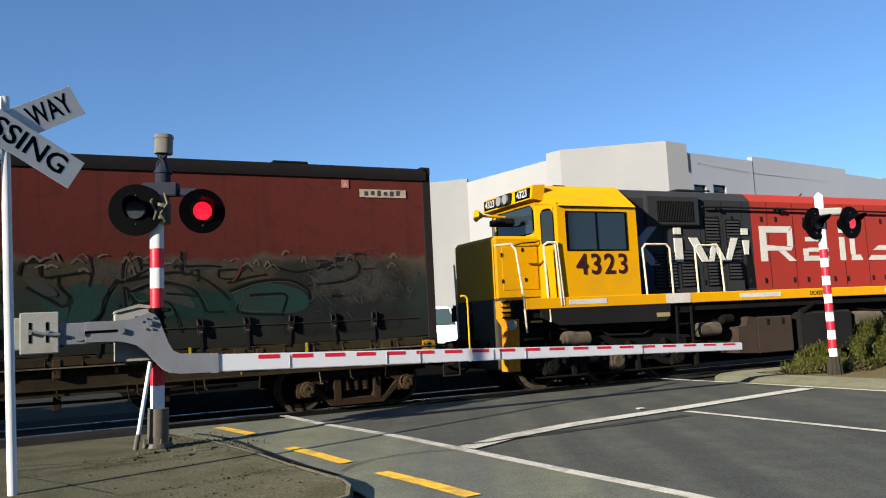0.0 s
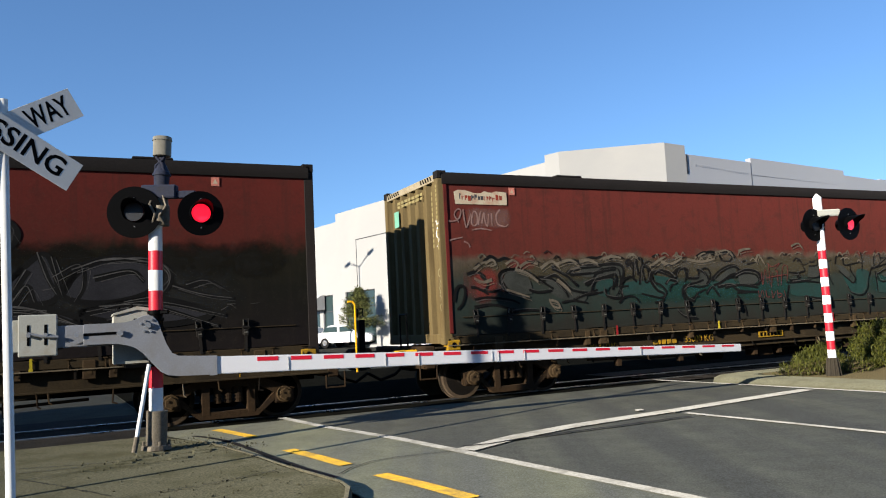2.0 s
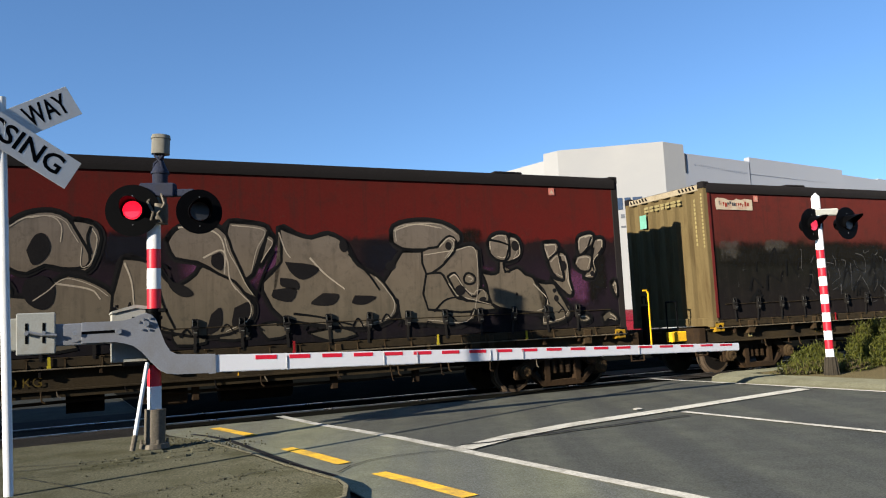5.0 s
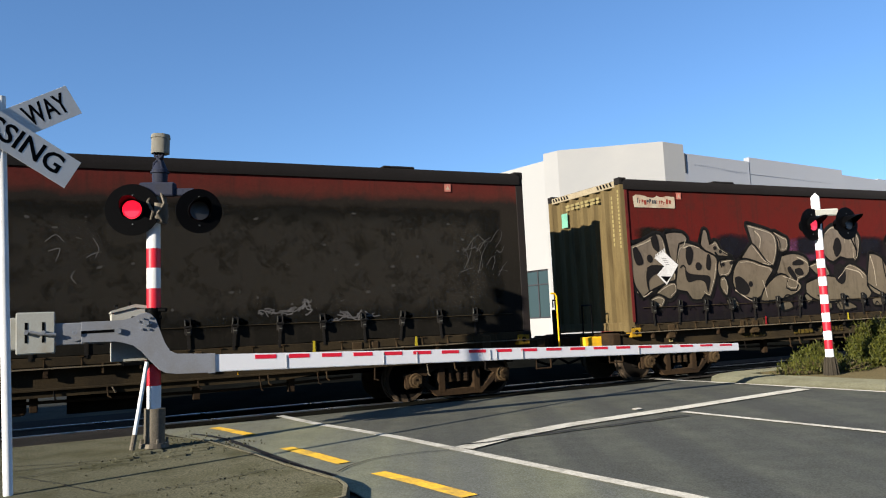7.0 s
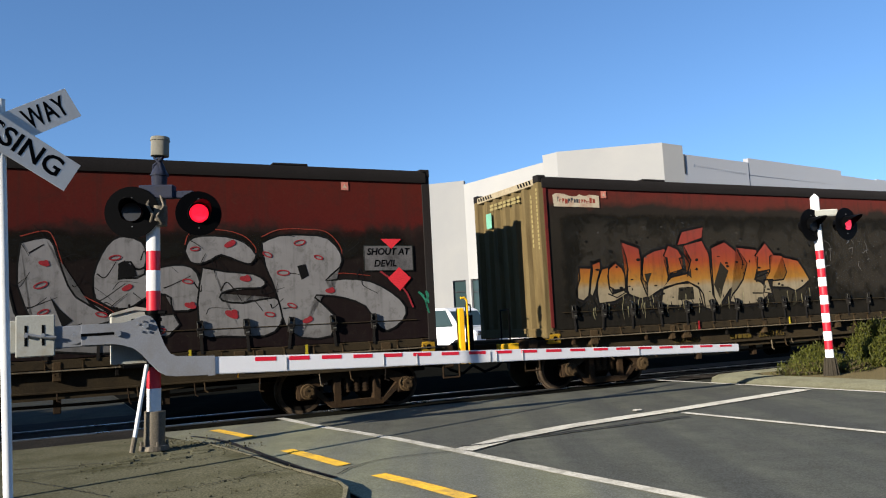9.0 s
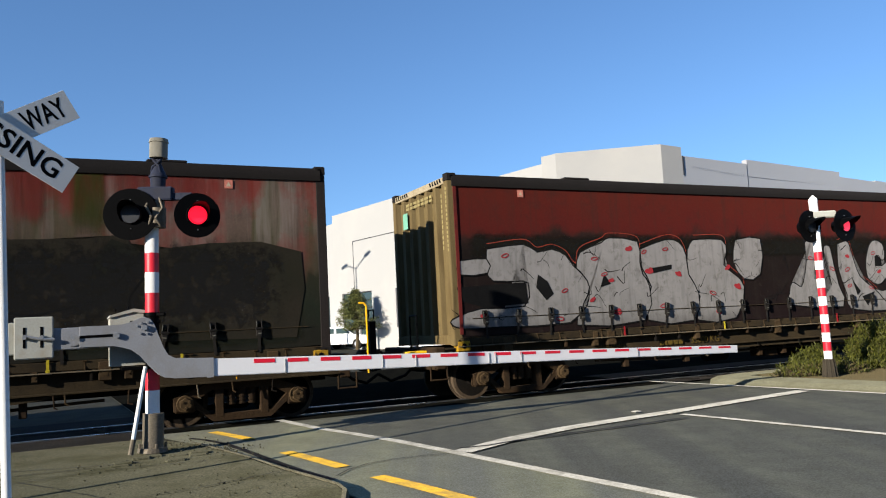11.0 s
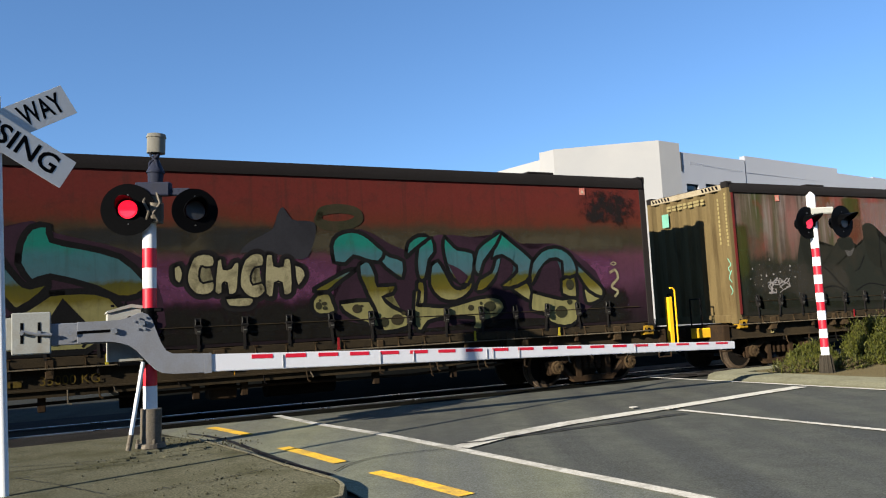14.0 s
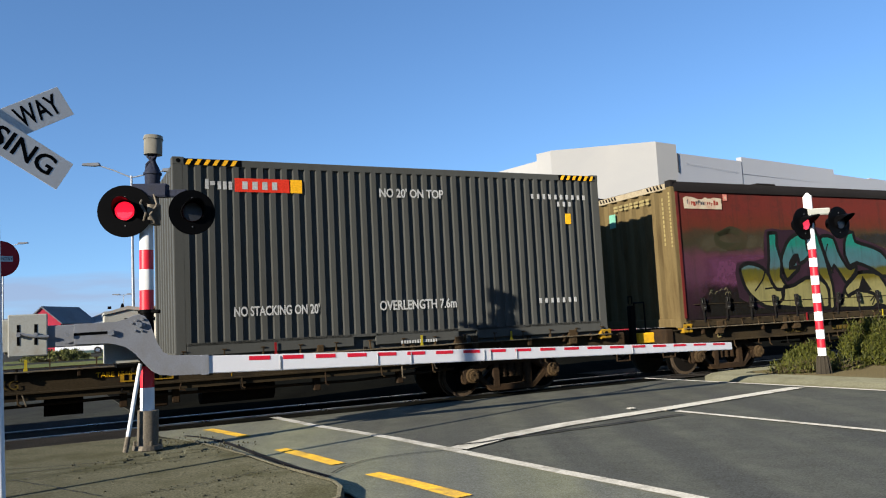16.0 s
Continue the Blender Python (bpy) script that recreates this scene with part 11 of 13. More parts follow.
def marks_teal(root):
    rng = random.Random(88)
    mist(root, [(-15.2, -0.5, 1.3, 2.55)], AIR_PLUM, "plum sprayed cloud", 0.004, side=0.05)
    mist(root, [(-15.3, -0.4, 2.3, 2.95)], AIR_OLIVE, "olive sprayed band", 0.005, side=0.03, top=0.5, foot=0.5)
    for area in ((-15.2, -0.4, 1.15, 1.95),):
        mist(root, [area], AIR_SOOT, "sooty sprayed foot", 0.0045, side=0.03, top=0.5, foot=0.0)
    for area in ((-8.6, -6.7, 2.3, 2.95), (-10.5, -8.0, 2.45, 2.9)):
        mist(root, [area], AIR_SLATE, "dark slate cloud", 0.0052, side=0.3)
    mist(root, [(-1.7, -0.1, 2.8, 3.7)], AIR_SCUFF, "black scuffed patch", 0.02, side=0.35, top=0.3, foot=0.4)
    second = [[(-5.92, 2.22), (-6.08, 2.1), (-6.29, 1.96), (-6.42, 1.86), (-6.61, 1.85), (-6.66, 1.9), (-6.41, 2.03), (-6.14, 2.17)], [(-6.61, 1.82), (-6.42, 1.84), (-6.35, 1.69), (-6.32, 1.53), (-6.58, 1.49), (-6.69, 1.59), (-6.69, 1.73)], [(-6.25, 1.68), (-5.72, 1.7), (-5.57, 1.5), (-5.53, 1.23), (-5.89, 1.36), (-6.19, 1.53)], [(-5.91, 2.27), (-5.74, 2.34), (-5.62, 2.09), (-5.6, 1.93), (-5.3, 1.94), (-5.34, 1.79), (-5.52, 1.74), (-5.36, 1.58), (-5.08, 1.43), (-5.12, 1.24), (-5.48, 1.18), (-5.57, 1.24), (-5.67, 1.56), (-5.78, 1.77), (-5.84, 1.93), (-5.91, 2.09)], [(-5.57, 2.55), (-5.37, 2.41), (-5.13, 2.32), (-5.16, 2.03), (-5.34, 2.12), (-5.54, 2.3)]]
    second += [[(-6.32, 2.31), (-6.35, 2.57), (-6.25, 2.74), (-6.02, 2.81), (-5.79, 2.75), (-5.57, 2.57), (-5.46, 2.46), (-5.57, 2.3), (-5.8, 2.34), (-5.99, 2.4), (-6.13, 2.28)], [(-4.92, 1.97), (-4.78, 2.0), (-4.78, 1.64), (-4.93, 1.54)], [(-4.93, 1.59), (-4.72, 1.58), (-4.37, 1.55), (-3.92, 1.65), (-3.62, 1.69), (-3.36, 1.66), (-3.27, 1.48), (-3.44, 1.32), (-3.67, 1.27), (-3.76, 1.13), (-3.94, 1.17), (-3.88, 1.34), (-4.39, 1.36), (-4.74, 1.31), (-4.86, 1.16), (-5.0, 1.27), (-4.97, 1.81), (-4.88, 1.81)]]
    second += [[(-4.65, 2.24), (-4.51, 2.32), (-4.38, 2.12), (-4.26, 1.9), (-4.12, 1.84), (-3.97, 1.92), (-3.91, 2.12), (-3.87, 1.89), (-3.99, 1.73), (-4.22, 1.63), (-4.5, 1.67), (-4.69, 1.91)], [(-4.37, 2.73), (-4.26, 2.62), (-4.13, 2.51), (-3.84, 2.45), (-3.84, 2.17), (-3.97, 1.9), (-4.25, 2.01), (-4.37, 2.29), (-4.41, 2.57)], [(-4.86, 2.57), (-4.61, 2.7), (-4.56, 2.46), (-4.67, 2.33), (-4.75, 2.02), (-4.88, 2.02), (-4.91, 2.3)], [(-5.08, 2.46), (-5.04, 2.62), (-4.85, 2.74), (-4.65, 2.71), (-4.83, 2.57), (-4.98, 2.46), (-5.09, 2.37)], [(-3.41, 2.34), (-3.28, 2.37), (-3.35, 2.11), (-3.53, 1.89), (-3.69, 1.78), (-3.83, 1.8), (-3.74, 2.0), (-3.51, 2.11)]]
    second += [[(-3.23, 1.88), (-2.91, 1.99), (-2.75, 1.87), (-2.71, 1.7), (-2.75, 1.58), (-2.94, 1.67)], [(-3.27, 2.8), (-3.0, 2.59), (-2.67, 2.33), (-2.65, 2.16), (-2.81, 1.93), (-3.16, 1.82), (-3.33, 1.88), (-3.06, 2.05), (-2.99, 2.2), (-3.28, 2.39), (-3.48, 2.34), (-3.41, 2.57)], [(-3.84, 2.23), (-3.75, 2.51), (-3.52, 2.68), (-3.27, 2.8), (-3.38, 2.57), (-3.64, 2.28), (-3.73, 2.06), (-3.83, 2.12)], [(-1.6, 1.79), (-1.32, 1.75), (-1.18, 1.62), (-1.35, 1.51), (-1.56, 1.51)], [(-2.7, 1.75), (-2.47, 1.69), (-2.08, 1.6), (-1.75, 1.59), (-1.77, 1.2), (-2.06, 1.1), (-2.37, 1.19), (-2.46, 1.34), (-2.74, 1.41), (-2.75, 1.58)]]
    second += [[(-2.07, 1.95), (-1.78, 2.03), (-1.74, 1.73), (-1.78, 1.61), (-2.07, 1.68)], [(-1.86, 2.39), (-1.6, 2.15), (-1.3, 1.9), (-1.15, 1.75), (-1.2, 1.6), (-1.49, 1.73), (-1.67, 1.97), (-1.81, 2.18)], [(-2.67, 2.27), (-2.46, 2.47), (-2.16, 2.54), (-1.9, 2.45), (-1.75, 2.27), (-1.73, 2.03), (-2.03, 2.0), (-2.03, 2.27), (-2.29, 2.31), (-2.53, 2.1), (-2.69, 1.87), (-2.73, 2.04)]]
    hollows = [[(-3.28, 2.36), (-3.08, 2.24), (-3.1, 2.08), (-3.27, 1.94), (-3.42, 1.88)], [(-2.56, 1.87), (-2.46, 2.16), (-2.29, 2.25), (-2.14, 2.19), (-2.12, 1.98), (-2.14, 1.74), (-2.39, 1.72)], [(-4.33, 2.26), (-4.23, 2.07), (-4.1, 1.92), (-3.97, 2.03), (-4.05, 2.12), (-4.19, 2.21)]]
    chch = [[(-8.49, 2.28), (-8.43, 2.41), (-8.29, 2.46), (-8.15, 2.42), (-8.15, 2.28), (-8.27, 2.26), (-8.33, 2.28), (-8.36, 2.13), (-8.31, 2.03), (-8.16, 2.06), (-8.15, 1.93), (-8.25, 1.86), (-8.4, 1.87), (-8.51, 1.99), (-8.53, 2.14)], [(-8.1, 2.36), (-8.03, 2.39), (-8.01, 2.23), (-7.9, 2.25), (-7.86, 2.32), (-7.78, 2.32), (-7.8, 2.07), (-7.83, 1.88), (-7.95, 1.86), (-7.97, 2.03), (-8.03, 2.01), (-8.04, 1.88), (-8.15, 1.9)], [(-7.38, 2.44), (-7.28, 2.44), (-7.26, 2.27), (-7.13, 2.27), (-7.11, 2.37), (-7.01, 2.37), (-6.99, 2.16), (-7.0, 1.86), (-7.13, 1.83), (-7.15, 2.01), (-7.26, 2.01), (-7.29, 1.81), (-7.4, 1.84), (-7.41, 2.12)]]
    chch += [[(-7.77, 2.17), (-7.7, 2.37), (-7.54, 2.47), (-7.42, 2.42), (-7.43, 2.27), (-7.55, 2.25), (-7.62, 2.12), (-7.59, 1.99), (-7.45, 2.02), (-7.4, 1.89), (-7.52, 1.79), (-7.67, 1.82), (-7.78, 1.97)], [(-7.99, 1.8), (-7.68, 1.81), (-7.58, 1.77), (-7.65, 1.67), (-7.94, 1.68)], [(-8.71, 2.26), (-8.63, 2.3), (-8.58, 2.18), (-8.62, 2.04), (-8.7, 2.09)], [(-6.95, 2.28), (-6.83, 2.24), (-6.78, 2.11), (-6.89, 1.96), (-6.94, 2.06)]]
    cloud = [[(-7.77, 2.47), (-7.64, 2.62), (-7.27, 2.83), (-7.2, 3.03), (-7.1, 3.17), (-6.96, 2.98), (-6.71, 2.96), (-6.59, 2.88), (-6.65, 2.57), (-6.82, 2.36), (-7.3, 2.47)]]
    halo = [[(-6.55, 2.97), (-6.49, 3.11), (-6.21, 3.16), (-5.94, 3.12), (-5.88, 3.0), (-6.08, 2.9), (-6.4, 2.89), (-6.55, 2.97)]]
    spots = [(-5.97, 1.57, 0.08, 0.07), (-5.89, 1.61, 0.03, 0.02), (-5.52, 1.34, 0.08, 0.08), (-5.29, 1.37, 0.11, 0.09), (-5.18, 1.47, 0.04, 0.03), (-6.59, 1.64, 0.05, 0.06), (-6.5, 1.67, 0.04, 0.03), (-6.49, 1.6, 0.04, 0.03), (-6.57, 1.72, 0.02, 0.02), (-3.94, 1.51, 0.06, 0.05), (-3.74, 1.58, 0.03, 0.03), (-3.57, 1.52, 0.12, 0.09), (-1.89, 1.85, 0.09, 0.1), (-2.11, 1.37, 0.13, 0.11), (-1.92, 1.54, 0.06, 0.05)]
    for poly in cloud:
        p = Paint(0.0058)
        p.face([tuple(v) for v in smooth_path(poly + [poly[0]], 3)][:-1])
        p.done(root, M["spray_navy"], "dark slate sprayed shape", "fill")
    for s in (halo[0], [(-14.45, 2.78), (-14.1, 2.9), (-13.75, 2.78), (-13.75, 2.6), (-14.1, 2.55), (-14.45, 2.62), (-14.45, 2.78)]):
        p = Paint(0.0063)
        p.stroke(s + [s[1]], 0.15, step=5)
        p.done(root, M["spray_moss"], "olive sprayed ring", "ring")
    tail = [(-13.92, 2.03), (-13.89, 2.13), (-13.67, 2.2), (-13.38, 2.15), (-13.2, 2.05), (-13.11, 1.95), (-12.9, 1.84), (-12.75, 1.64), (-12.8, 1.28), (-13.28, 1.29), (-13.7, 1.56), (-13.85, 1.8)]
    stem = [(-13.02, 2.83), (-12.77, 2.83), (-12.79, 2.57), (-12.68, 2.2), (-12.75, 1.92), (-12.6, 1.69), (-12.91, 1.64), (-13.11, 1.97), (-13.06, 2.25)]
    cee = [(-12.65, 1.96), (-12.7, 2.24), (-12.58, 2.49), (-12.38, 2.72), (-12.05, 2.84), (-11.89, 2.78), (-11.86, 2.48), (-11.75, 2.4), (-11.99, 2.22), (-12.15, 2.19), (-12.19, 2.36), (-12.33, 2.3), (-12.47, 2.08), (-12.11, 2.11), (-12.36, 1.95), (-12.56, 1.83)]
    base = [(-12.68, 1.68), (-12.36, 1.72), (-12.0, 1.86), (-11.62, 1.85), (-11.37, 1.71), (-11.3, 1.46), (-11.39, 1.19), (-12.84, 1.27), (-12.74, 1.44)]
    leg = [(-11.81, 2.76), (-11.55, 2.89), (-11.43, 2.61), (-11.31, 2.29), (-11.22, 1.92), (-11.16, 1.71), (-11.15, 1.2), (-11.33, 1.2), (-11.29, 1.58), (-11.46, 1.8), (-11.58, 1.93), (-11.64, 2.14), (-11.72, 2.4)]
    limb = [(-11.43, 2.7), (-11.34, 2.78), (-10.99, 2.74), (-10.87, 2.44), (-10.66, 2.13), (-10.53, 2.04), (-10.29, 2.1), (-10.39, 1.93), (-10.67, 1.73), (-10.8, 1.83), (-11.06, 2.13), (-11.15, 1.95), (-11.27, 2.22)]
    ess = [(-10.67, 2.35), (-10.64, 2.61), (-10.52, 2.83), (-10.31, 2.86), (-10.27, 2.66), (-9.9, 2.57), (-9.42, 2.43), (-9.13, 2.15), (-9.06, 2.01), (-9.2, 1.87), (-9.45, 1.85), (-9.73, 2.0), (-10.29, 2.17), (-10.52, 2.1)]
    heel = [(-10.3, 1.94), (-9.92, 1.96), (-9.54, 1.88), (-9.26, 1.51), (-9.12, 1.36), (-9.2, 1.14), (-9.67, 1.21), (-9.76, 1.44), (-10.32, 1.55), (-10.68, 1.43), (-10.77, 1.61), (-10.54, 1.77)]
    sole = [(-11.05, 1.17), (-10.86, 1.35), (-10.77, 1.61), (-10.32, 1.55), (-9.8, 1.48), (-9.71, 1.34), (-9.86, 1.14)]
    shade = [(-14.0, 1.5), (-14.0, 2.2), (-13.2, 2.3), (-13.1, 2.9), (-12.3, 2.88), (-11.5, 2.97), (-10.9, 2.82), (-10.5, 2.92), (-10.2, 2.75), (-9.3, 2.5), (-8.95, 2.1), (-9.0, 1.2), (-11.0, 1.2), (-13.3, 1.25)]
    p = Paint(0.0065)
    p.face([tuple(v) for v in smooth_path(shade + [shade[0]], 3)][:-1])
    p.done(root, M["spray_plum_dark"], "dark plum shade behind the letters", "fill")
    closed_piece(root, (tail, stem, sole, base, cee, heel, limb, leg, ess), TEAL, "flowing teal, olive and cream letter", 0.085)
    back = [(-6.65, 1.55), (-6.2, 1.95), (-6.3, 2.55), (-5.85, 2.84), (-5.1, 2.5), (-4.5, 2.75), (-3.6, 2.7), (-3.3, 2.85), (-2.7, 2.5), (-2.2, 2.6), (-1.7, 2.4), (-1.2, 1.9), (-1.7, 1.3), (-3.4, 1.3), (-5.0, 1.2), (-6.2, 1.4)]
    p = Paint(0.0066)
    p.face([tuple(v) for v in smooth_path(back + [back[0]], 3)][:-1])
    p.done(root, M["spray_plum_dark"], "dark plum shade behind the letters", "fill")
    closed_piece(root, second, TEAL, "angular teal and cream letter with spots", 0.068)
    for hole in hollows:
        p = Paint(0.030)
        p.face([tuple(v) for v in smooth_path(hole + [hole[0]], 3)][:-1])
        p.done(root, M["spray_plum_dark"], "dark hollow inside a letter", "hollow")
    for x, z, rx, rz in spots:
        p = Paint(0.031)
        p.disc(x, z, rx, rz)
        p.done(root, M["spray_moss"], "dark olive spot", "spot")
    p = Paint(0.022)
    p.face([(-12.45, 2.09), (-12.35, 2.29), (-12.19, 2.39), (-12.21, 2.24), (-12.31, 2.14)])
    p.face([(-10.31, 1.59), (-10.14, 1.87), (-9.85, 1.53)])
    for s in ([(-13.55, 1.62), (-13.3, 1.85), (-13.2, 2.05)], [(-13.25, 1.66), (-12.98, 1.68)], [(-11.2, 2.6), (-11.28, 2.35), (-11.1, 1.95)], [(-9.95, 1.3), (-9.75, 1.42), (-9.9, 1.2)]):
        p.stroke(s, 0.035)
    p.done(root, M["spray_black"], "black spots and strokes", "detail")
    p = Paint(0.0062)
    for poly in chch:
        p.stroke(list(poly) + [poly[0], poly[1]], 0.13, step=3)
    p.done(root, M["spray_shade"], "black haze round the small letters", "halo")
    closed_piece(root, chch, M["spray_cream"], "small fat cream letter", 0.034)
    p = Paint(0.008)
    p.stroke([(-0.98, 2.05), (-0.85, 2.1), (-0.8, 1.95), (-0.95, 1.8), (-0.82, 1.7), (-0.9, 1.6)], 0.05)
    p.stroke([(-0.95, 2.22), (-0.88, 2.25), (-0.82, 2.22), (-0.88, 2.19), (-0.95, 2.22)], 0.02)
    for k in range(7):
        x, z = rng.uniform(-14.9, -14.3), rng.uniform(1.56, 1.72)
        p.stroke([(x, z), (x + 0.04, z + 0.05), (x + 0.09, z + rng.uniform(-0.03, 0.06))], 0.010, taper=0.4)
    p.done(root, M["spray_cream"], "small cream tag", "tag")


def post_tag(root, strokes, width, material, label):
    """Sprayed strokes on the rear face of a corner post, each point (across, up)."""
    p = Paint(0.0)
    for pts in strokes:
        p.stroke(pts, width, taper=0.3)
    ob = p.done(root, material, label, "tag")
    ob.matrix_local = Matrix.Translation((-WAGON_LENGTH - 0.002 + SIDE, 0, 0)) @ Matrix.Rotation(radians(-90), 4, "Z")


post_tag(BOXES[0], [[(1.16, 2.22), (1.10, 2.20), (1.10, 2.12), (1.16, 2.10)], [(1.11, 2.06), (1.16, 2.02), (1.10, 1.96)], [(1.16, 1.94), (1.10, 1.90), (1.16, 1.84), (1.11, 1.82)], [(1.10, 1.78), (1.16, 1.76), (1.13, 1.68)], [(1.16, 1.64), (1.10, 1.60), (1.15, 1.52)]], 0.022, M["spray_cream"], "cream sprayed tag down the post")
post_tag(BOXES[0], [[(1.18, 3.02), (1.10, 2.80), (1.18, 2.72), (1.11, 2.60)], [(1.10, 3.05), (1.17, 2.86)]], 0.028, M["spray_white"], "white sprayed tag on the post")
post_tag(BOXES[5], [[(1.10, 2.30), (1.17, 2.16), (1.10, 2.10), (1.16, 1.98)], [(1.18, 2.05), (1.11, 1.90), (1.17, 1.80)], [(1.11, 1.74), (1.17, 1.62), (1.12, 1.55)]], 0.024, M["mint"], "pale green sprayed tag on the post")

for fn, ob in zip((marks_green, marks_charcoal, marks_bubble, marks_flame, marks_white, marks_faded, marks_teal), BOXES):
    fn(ob)


# ---- short grey container on the last wagon ----
M["olive_steel"] = surface("olive_grey_steel", (0.068, 0.069, 0.062), 0.5, dirt=(0.05, 0.048, 0.042), dirty=0.4, big=1.2, relief=0.05, spread=0.08, streaks=True)
M["mark_white"] = surface("stencil_white", (0.42, 0.42, 0.40), 0.6, dirty=0.3)
M["logo_red"] = surface("logo_red", (0.62, 0.04, 0.02), 0.5, dirty=0.15)
M["logo_yellow"] = surface("logo_yellow", (0.80, 0.42, 0.02), 0.5, dirty=0.15)


def corrugated(bm, x0, x1, y, z0, z1, pitch, depth, out):
    n = max(1, round((x1 - x0) / pitch))
    w = (x1 - x0) / n
    pts = []
    for k in range(n):
        x = x0 + k * w
        pts += [(x, 0), (x + w * 0.42, 0), (x + w * 0.52, depth), (x + w * 0.90, depth)]
    pts.append((x1, 0))
    lo = [bm.verts.new((a, y + out * b, z0)) for a, b in pts]
    hi = [bm.verts.new((a, y + out * b, z1)) for a, b in pts]
    for k in range(len(pts) - 1):
        bm.faces.new((lo[k], lo[k + 1], hi[k + 1], hi[k]))


def build_short_container():
    L, z0, z1 = 7.62, 0.96, 3.91
    root = thing("steel_container", Matrix(), "olive-grey corrugated steel container with white stencilled warnings", "container", "containers on the train")
    for s in (-1, 1):
        bm = bmesh.new()
        corrugated(bm, -L + 0.14, -0.14, s * SIDE, z0 + 0.22, z1 - 0.12, 0.182, 0.034, -s)
        part("side_wall", bm, M["olive_steel"], root, "corrugated side wall")
        bm = bmesh.new()
        box(bm, -L + 0.1, min(s * SIDE, s * (SIDE - 0.06)), z1 - 0.13, -0.1, max(s * SIDE, s * (SIDE - 0.06)), z1 - 0.02, 0.008)
        part("top_rail", bm, M["olive_steel"], root)
        bm = bmesh.new()
        y0, y1 = min(s * (SIDE + 0.002), s * (SIDE - 0.06)), max(s * (SIDE + 0.002), s * (SIDE - 0.06))
        for a, b in ((-L + 0.16, -4.95), (-4.58, -3.10), (-2.74, -0.16)):
            box(bm, a, y0, z0 + 0.05, b, y1, z0 + 0.235, 0.006)
        box(bm, -L + 0.16, y0, z0 + 0.19, -0.16, y1, z0 + 0.235)
        part("bottom_rail", bm, M["olive_steel"], root, "bottom rail with fork pockets")
    for x, s in ((-L, -1), (0.0, 1)):
        bm = bmesh.new()
        m0 = len(bm.verts)
        corrugated(bm, -SIDE + 0.14, SIDE - 0.14, 0, z0 + 0.1, z1 - 0.1, 0.3, 0.04, 1)
        for v in bm.verts:
            v.co = Vector((x - s * (0.02 + v.co.y), v.co.x, v.co.z))
        part("end_wall", bm, M["olive_steel"], root, "corrugated end wall")
        for sy in (-1, 1):
            bm = bmesh.new()
            y = sy * SIDE
            box(bm, min(x, x - s * 0.16), min(y, y - sy * 0.15), z0 + 0.1, max(x, x - s * 0.16), max(y, y - sy * 0.15), z1 - 0.1, 0.012)
            part("corner_post", bm, M["olive_steel"], root)
            for a, b in ((z0, z0 + 0.12), (z1 - 0.12, z1)):
                bm = bmesh.new()
                box(bm, min(x + s * 0.004, x - s * 0.17), min(y + sy * 0.004, y - sy * 0.16), a, max(x + s * 0.004, x - s * 0.17), max(y + sy * 0.004, y - sy * 0.16), b, 0.012)
                c = part("corner_casting", bm, M["olive_steel"], root, "steel corner casting")
                bm = bmesh.new()
                cyl(bm, (x - s * 0.085, y + sy * 0.006, (a + b) / 2), (x - s * 0.085, y - sy * 0.01, (a + b) / 2), 0.032, seg=10)
                part("keyhole", bm, M["black_paint"], c)
    bm = bmesh.new()
    box(bm, -L + 0.05, -SIDE + 0.03, z1 - 0.06, -0.05, SIDE - 0.03, z1 - 0.03)
    box(bm, -L + 0.05, -SIDE + 0.06, z0 - 0.03, -0.05, SIDE - 0.06, z0 + 0.2)
    part("roof", bm, M["olive_steel"], root, "steel roof and floor")
    bm = bmesh.new()
    k = 0
    for a, b in ((-L + 0.18, -L + 0.95), (-0.85, -0.10)):
        x = a
        while x < b:
            prism(bm, [(x, z1 - 0.115), (x + 0.06, z1 - 0.115), (x + 0.11, z1 - 0.03), (x + 0.05, z1 - 0.03)], -SIDE - 0.006, -SIDE - 0.001)
            x += 0.13
    part("hazard_stripe", bm, M["logo_yellow"], root, "yellow and black hazard hatching")
    bm = bmesh.new()
    for a, b in ((-L + 0.17, -L + 1.0), (-0.88, -0.06)):
        box(bm, a, -SIDE - 0.003, z1 - 0.12, b, -SIDE + 0.004, z1 - 0.025)
    part("hazard_ground", bm, M["black_paint"], root)
    for body, x, z, size in (("NO 20' ON TOP", -3.84, 3.45, 0.20), ("NO STACKING ON 20'", -6.14, 1.61, 0.20), ("OVERLENGTH 7.6m", -3.80, 1.615, 0.215)):
        stencil(root, body, x, z, size, {"NO 20' ON TOP": 1.16, "NO STACKING ON 20'": 1.30, "OVERLENGTH 7.6m": 1.38}[body])
    bm = bmesh.new()
    for x, w, z, h in ((-7.16, 0.05, 3.44, 0.15), (-7.09, 0.07, 3.50, 0.06), (-6.98, 0.05, 3.44, 0.12), (-6.90, 0.05, 3.44, 0.12), (-6.82, 0.05, 3.44, 0.12)):
        box(bm, x, -SIDE - 0.004, z, x + w, -SIDE + 0.0, z + h)
    part("logo_bars", bm, M["mark_white"], root, "white logo bars")
    for x0, x1, key in ((-6.73, -5.90, "logo_red"), (-5.88, -5.70, "logo_yellow")):
        bm = bmesh.new()
        box(bm, x0, -SIDE - 0.003, 3.41, x1, -SIDE + 0.002, 3.62)
        part("logo_panel", bm, M[key], root, "red and yellow logo panel")
    bm = bmesh.new()
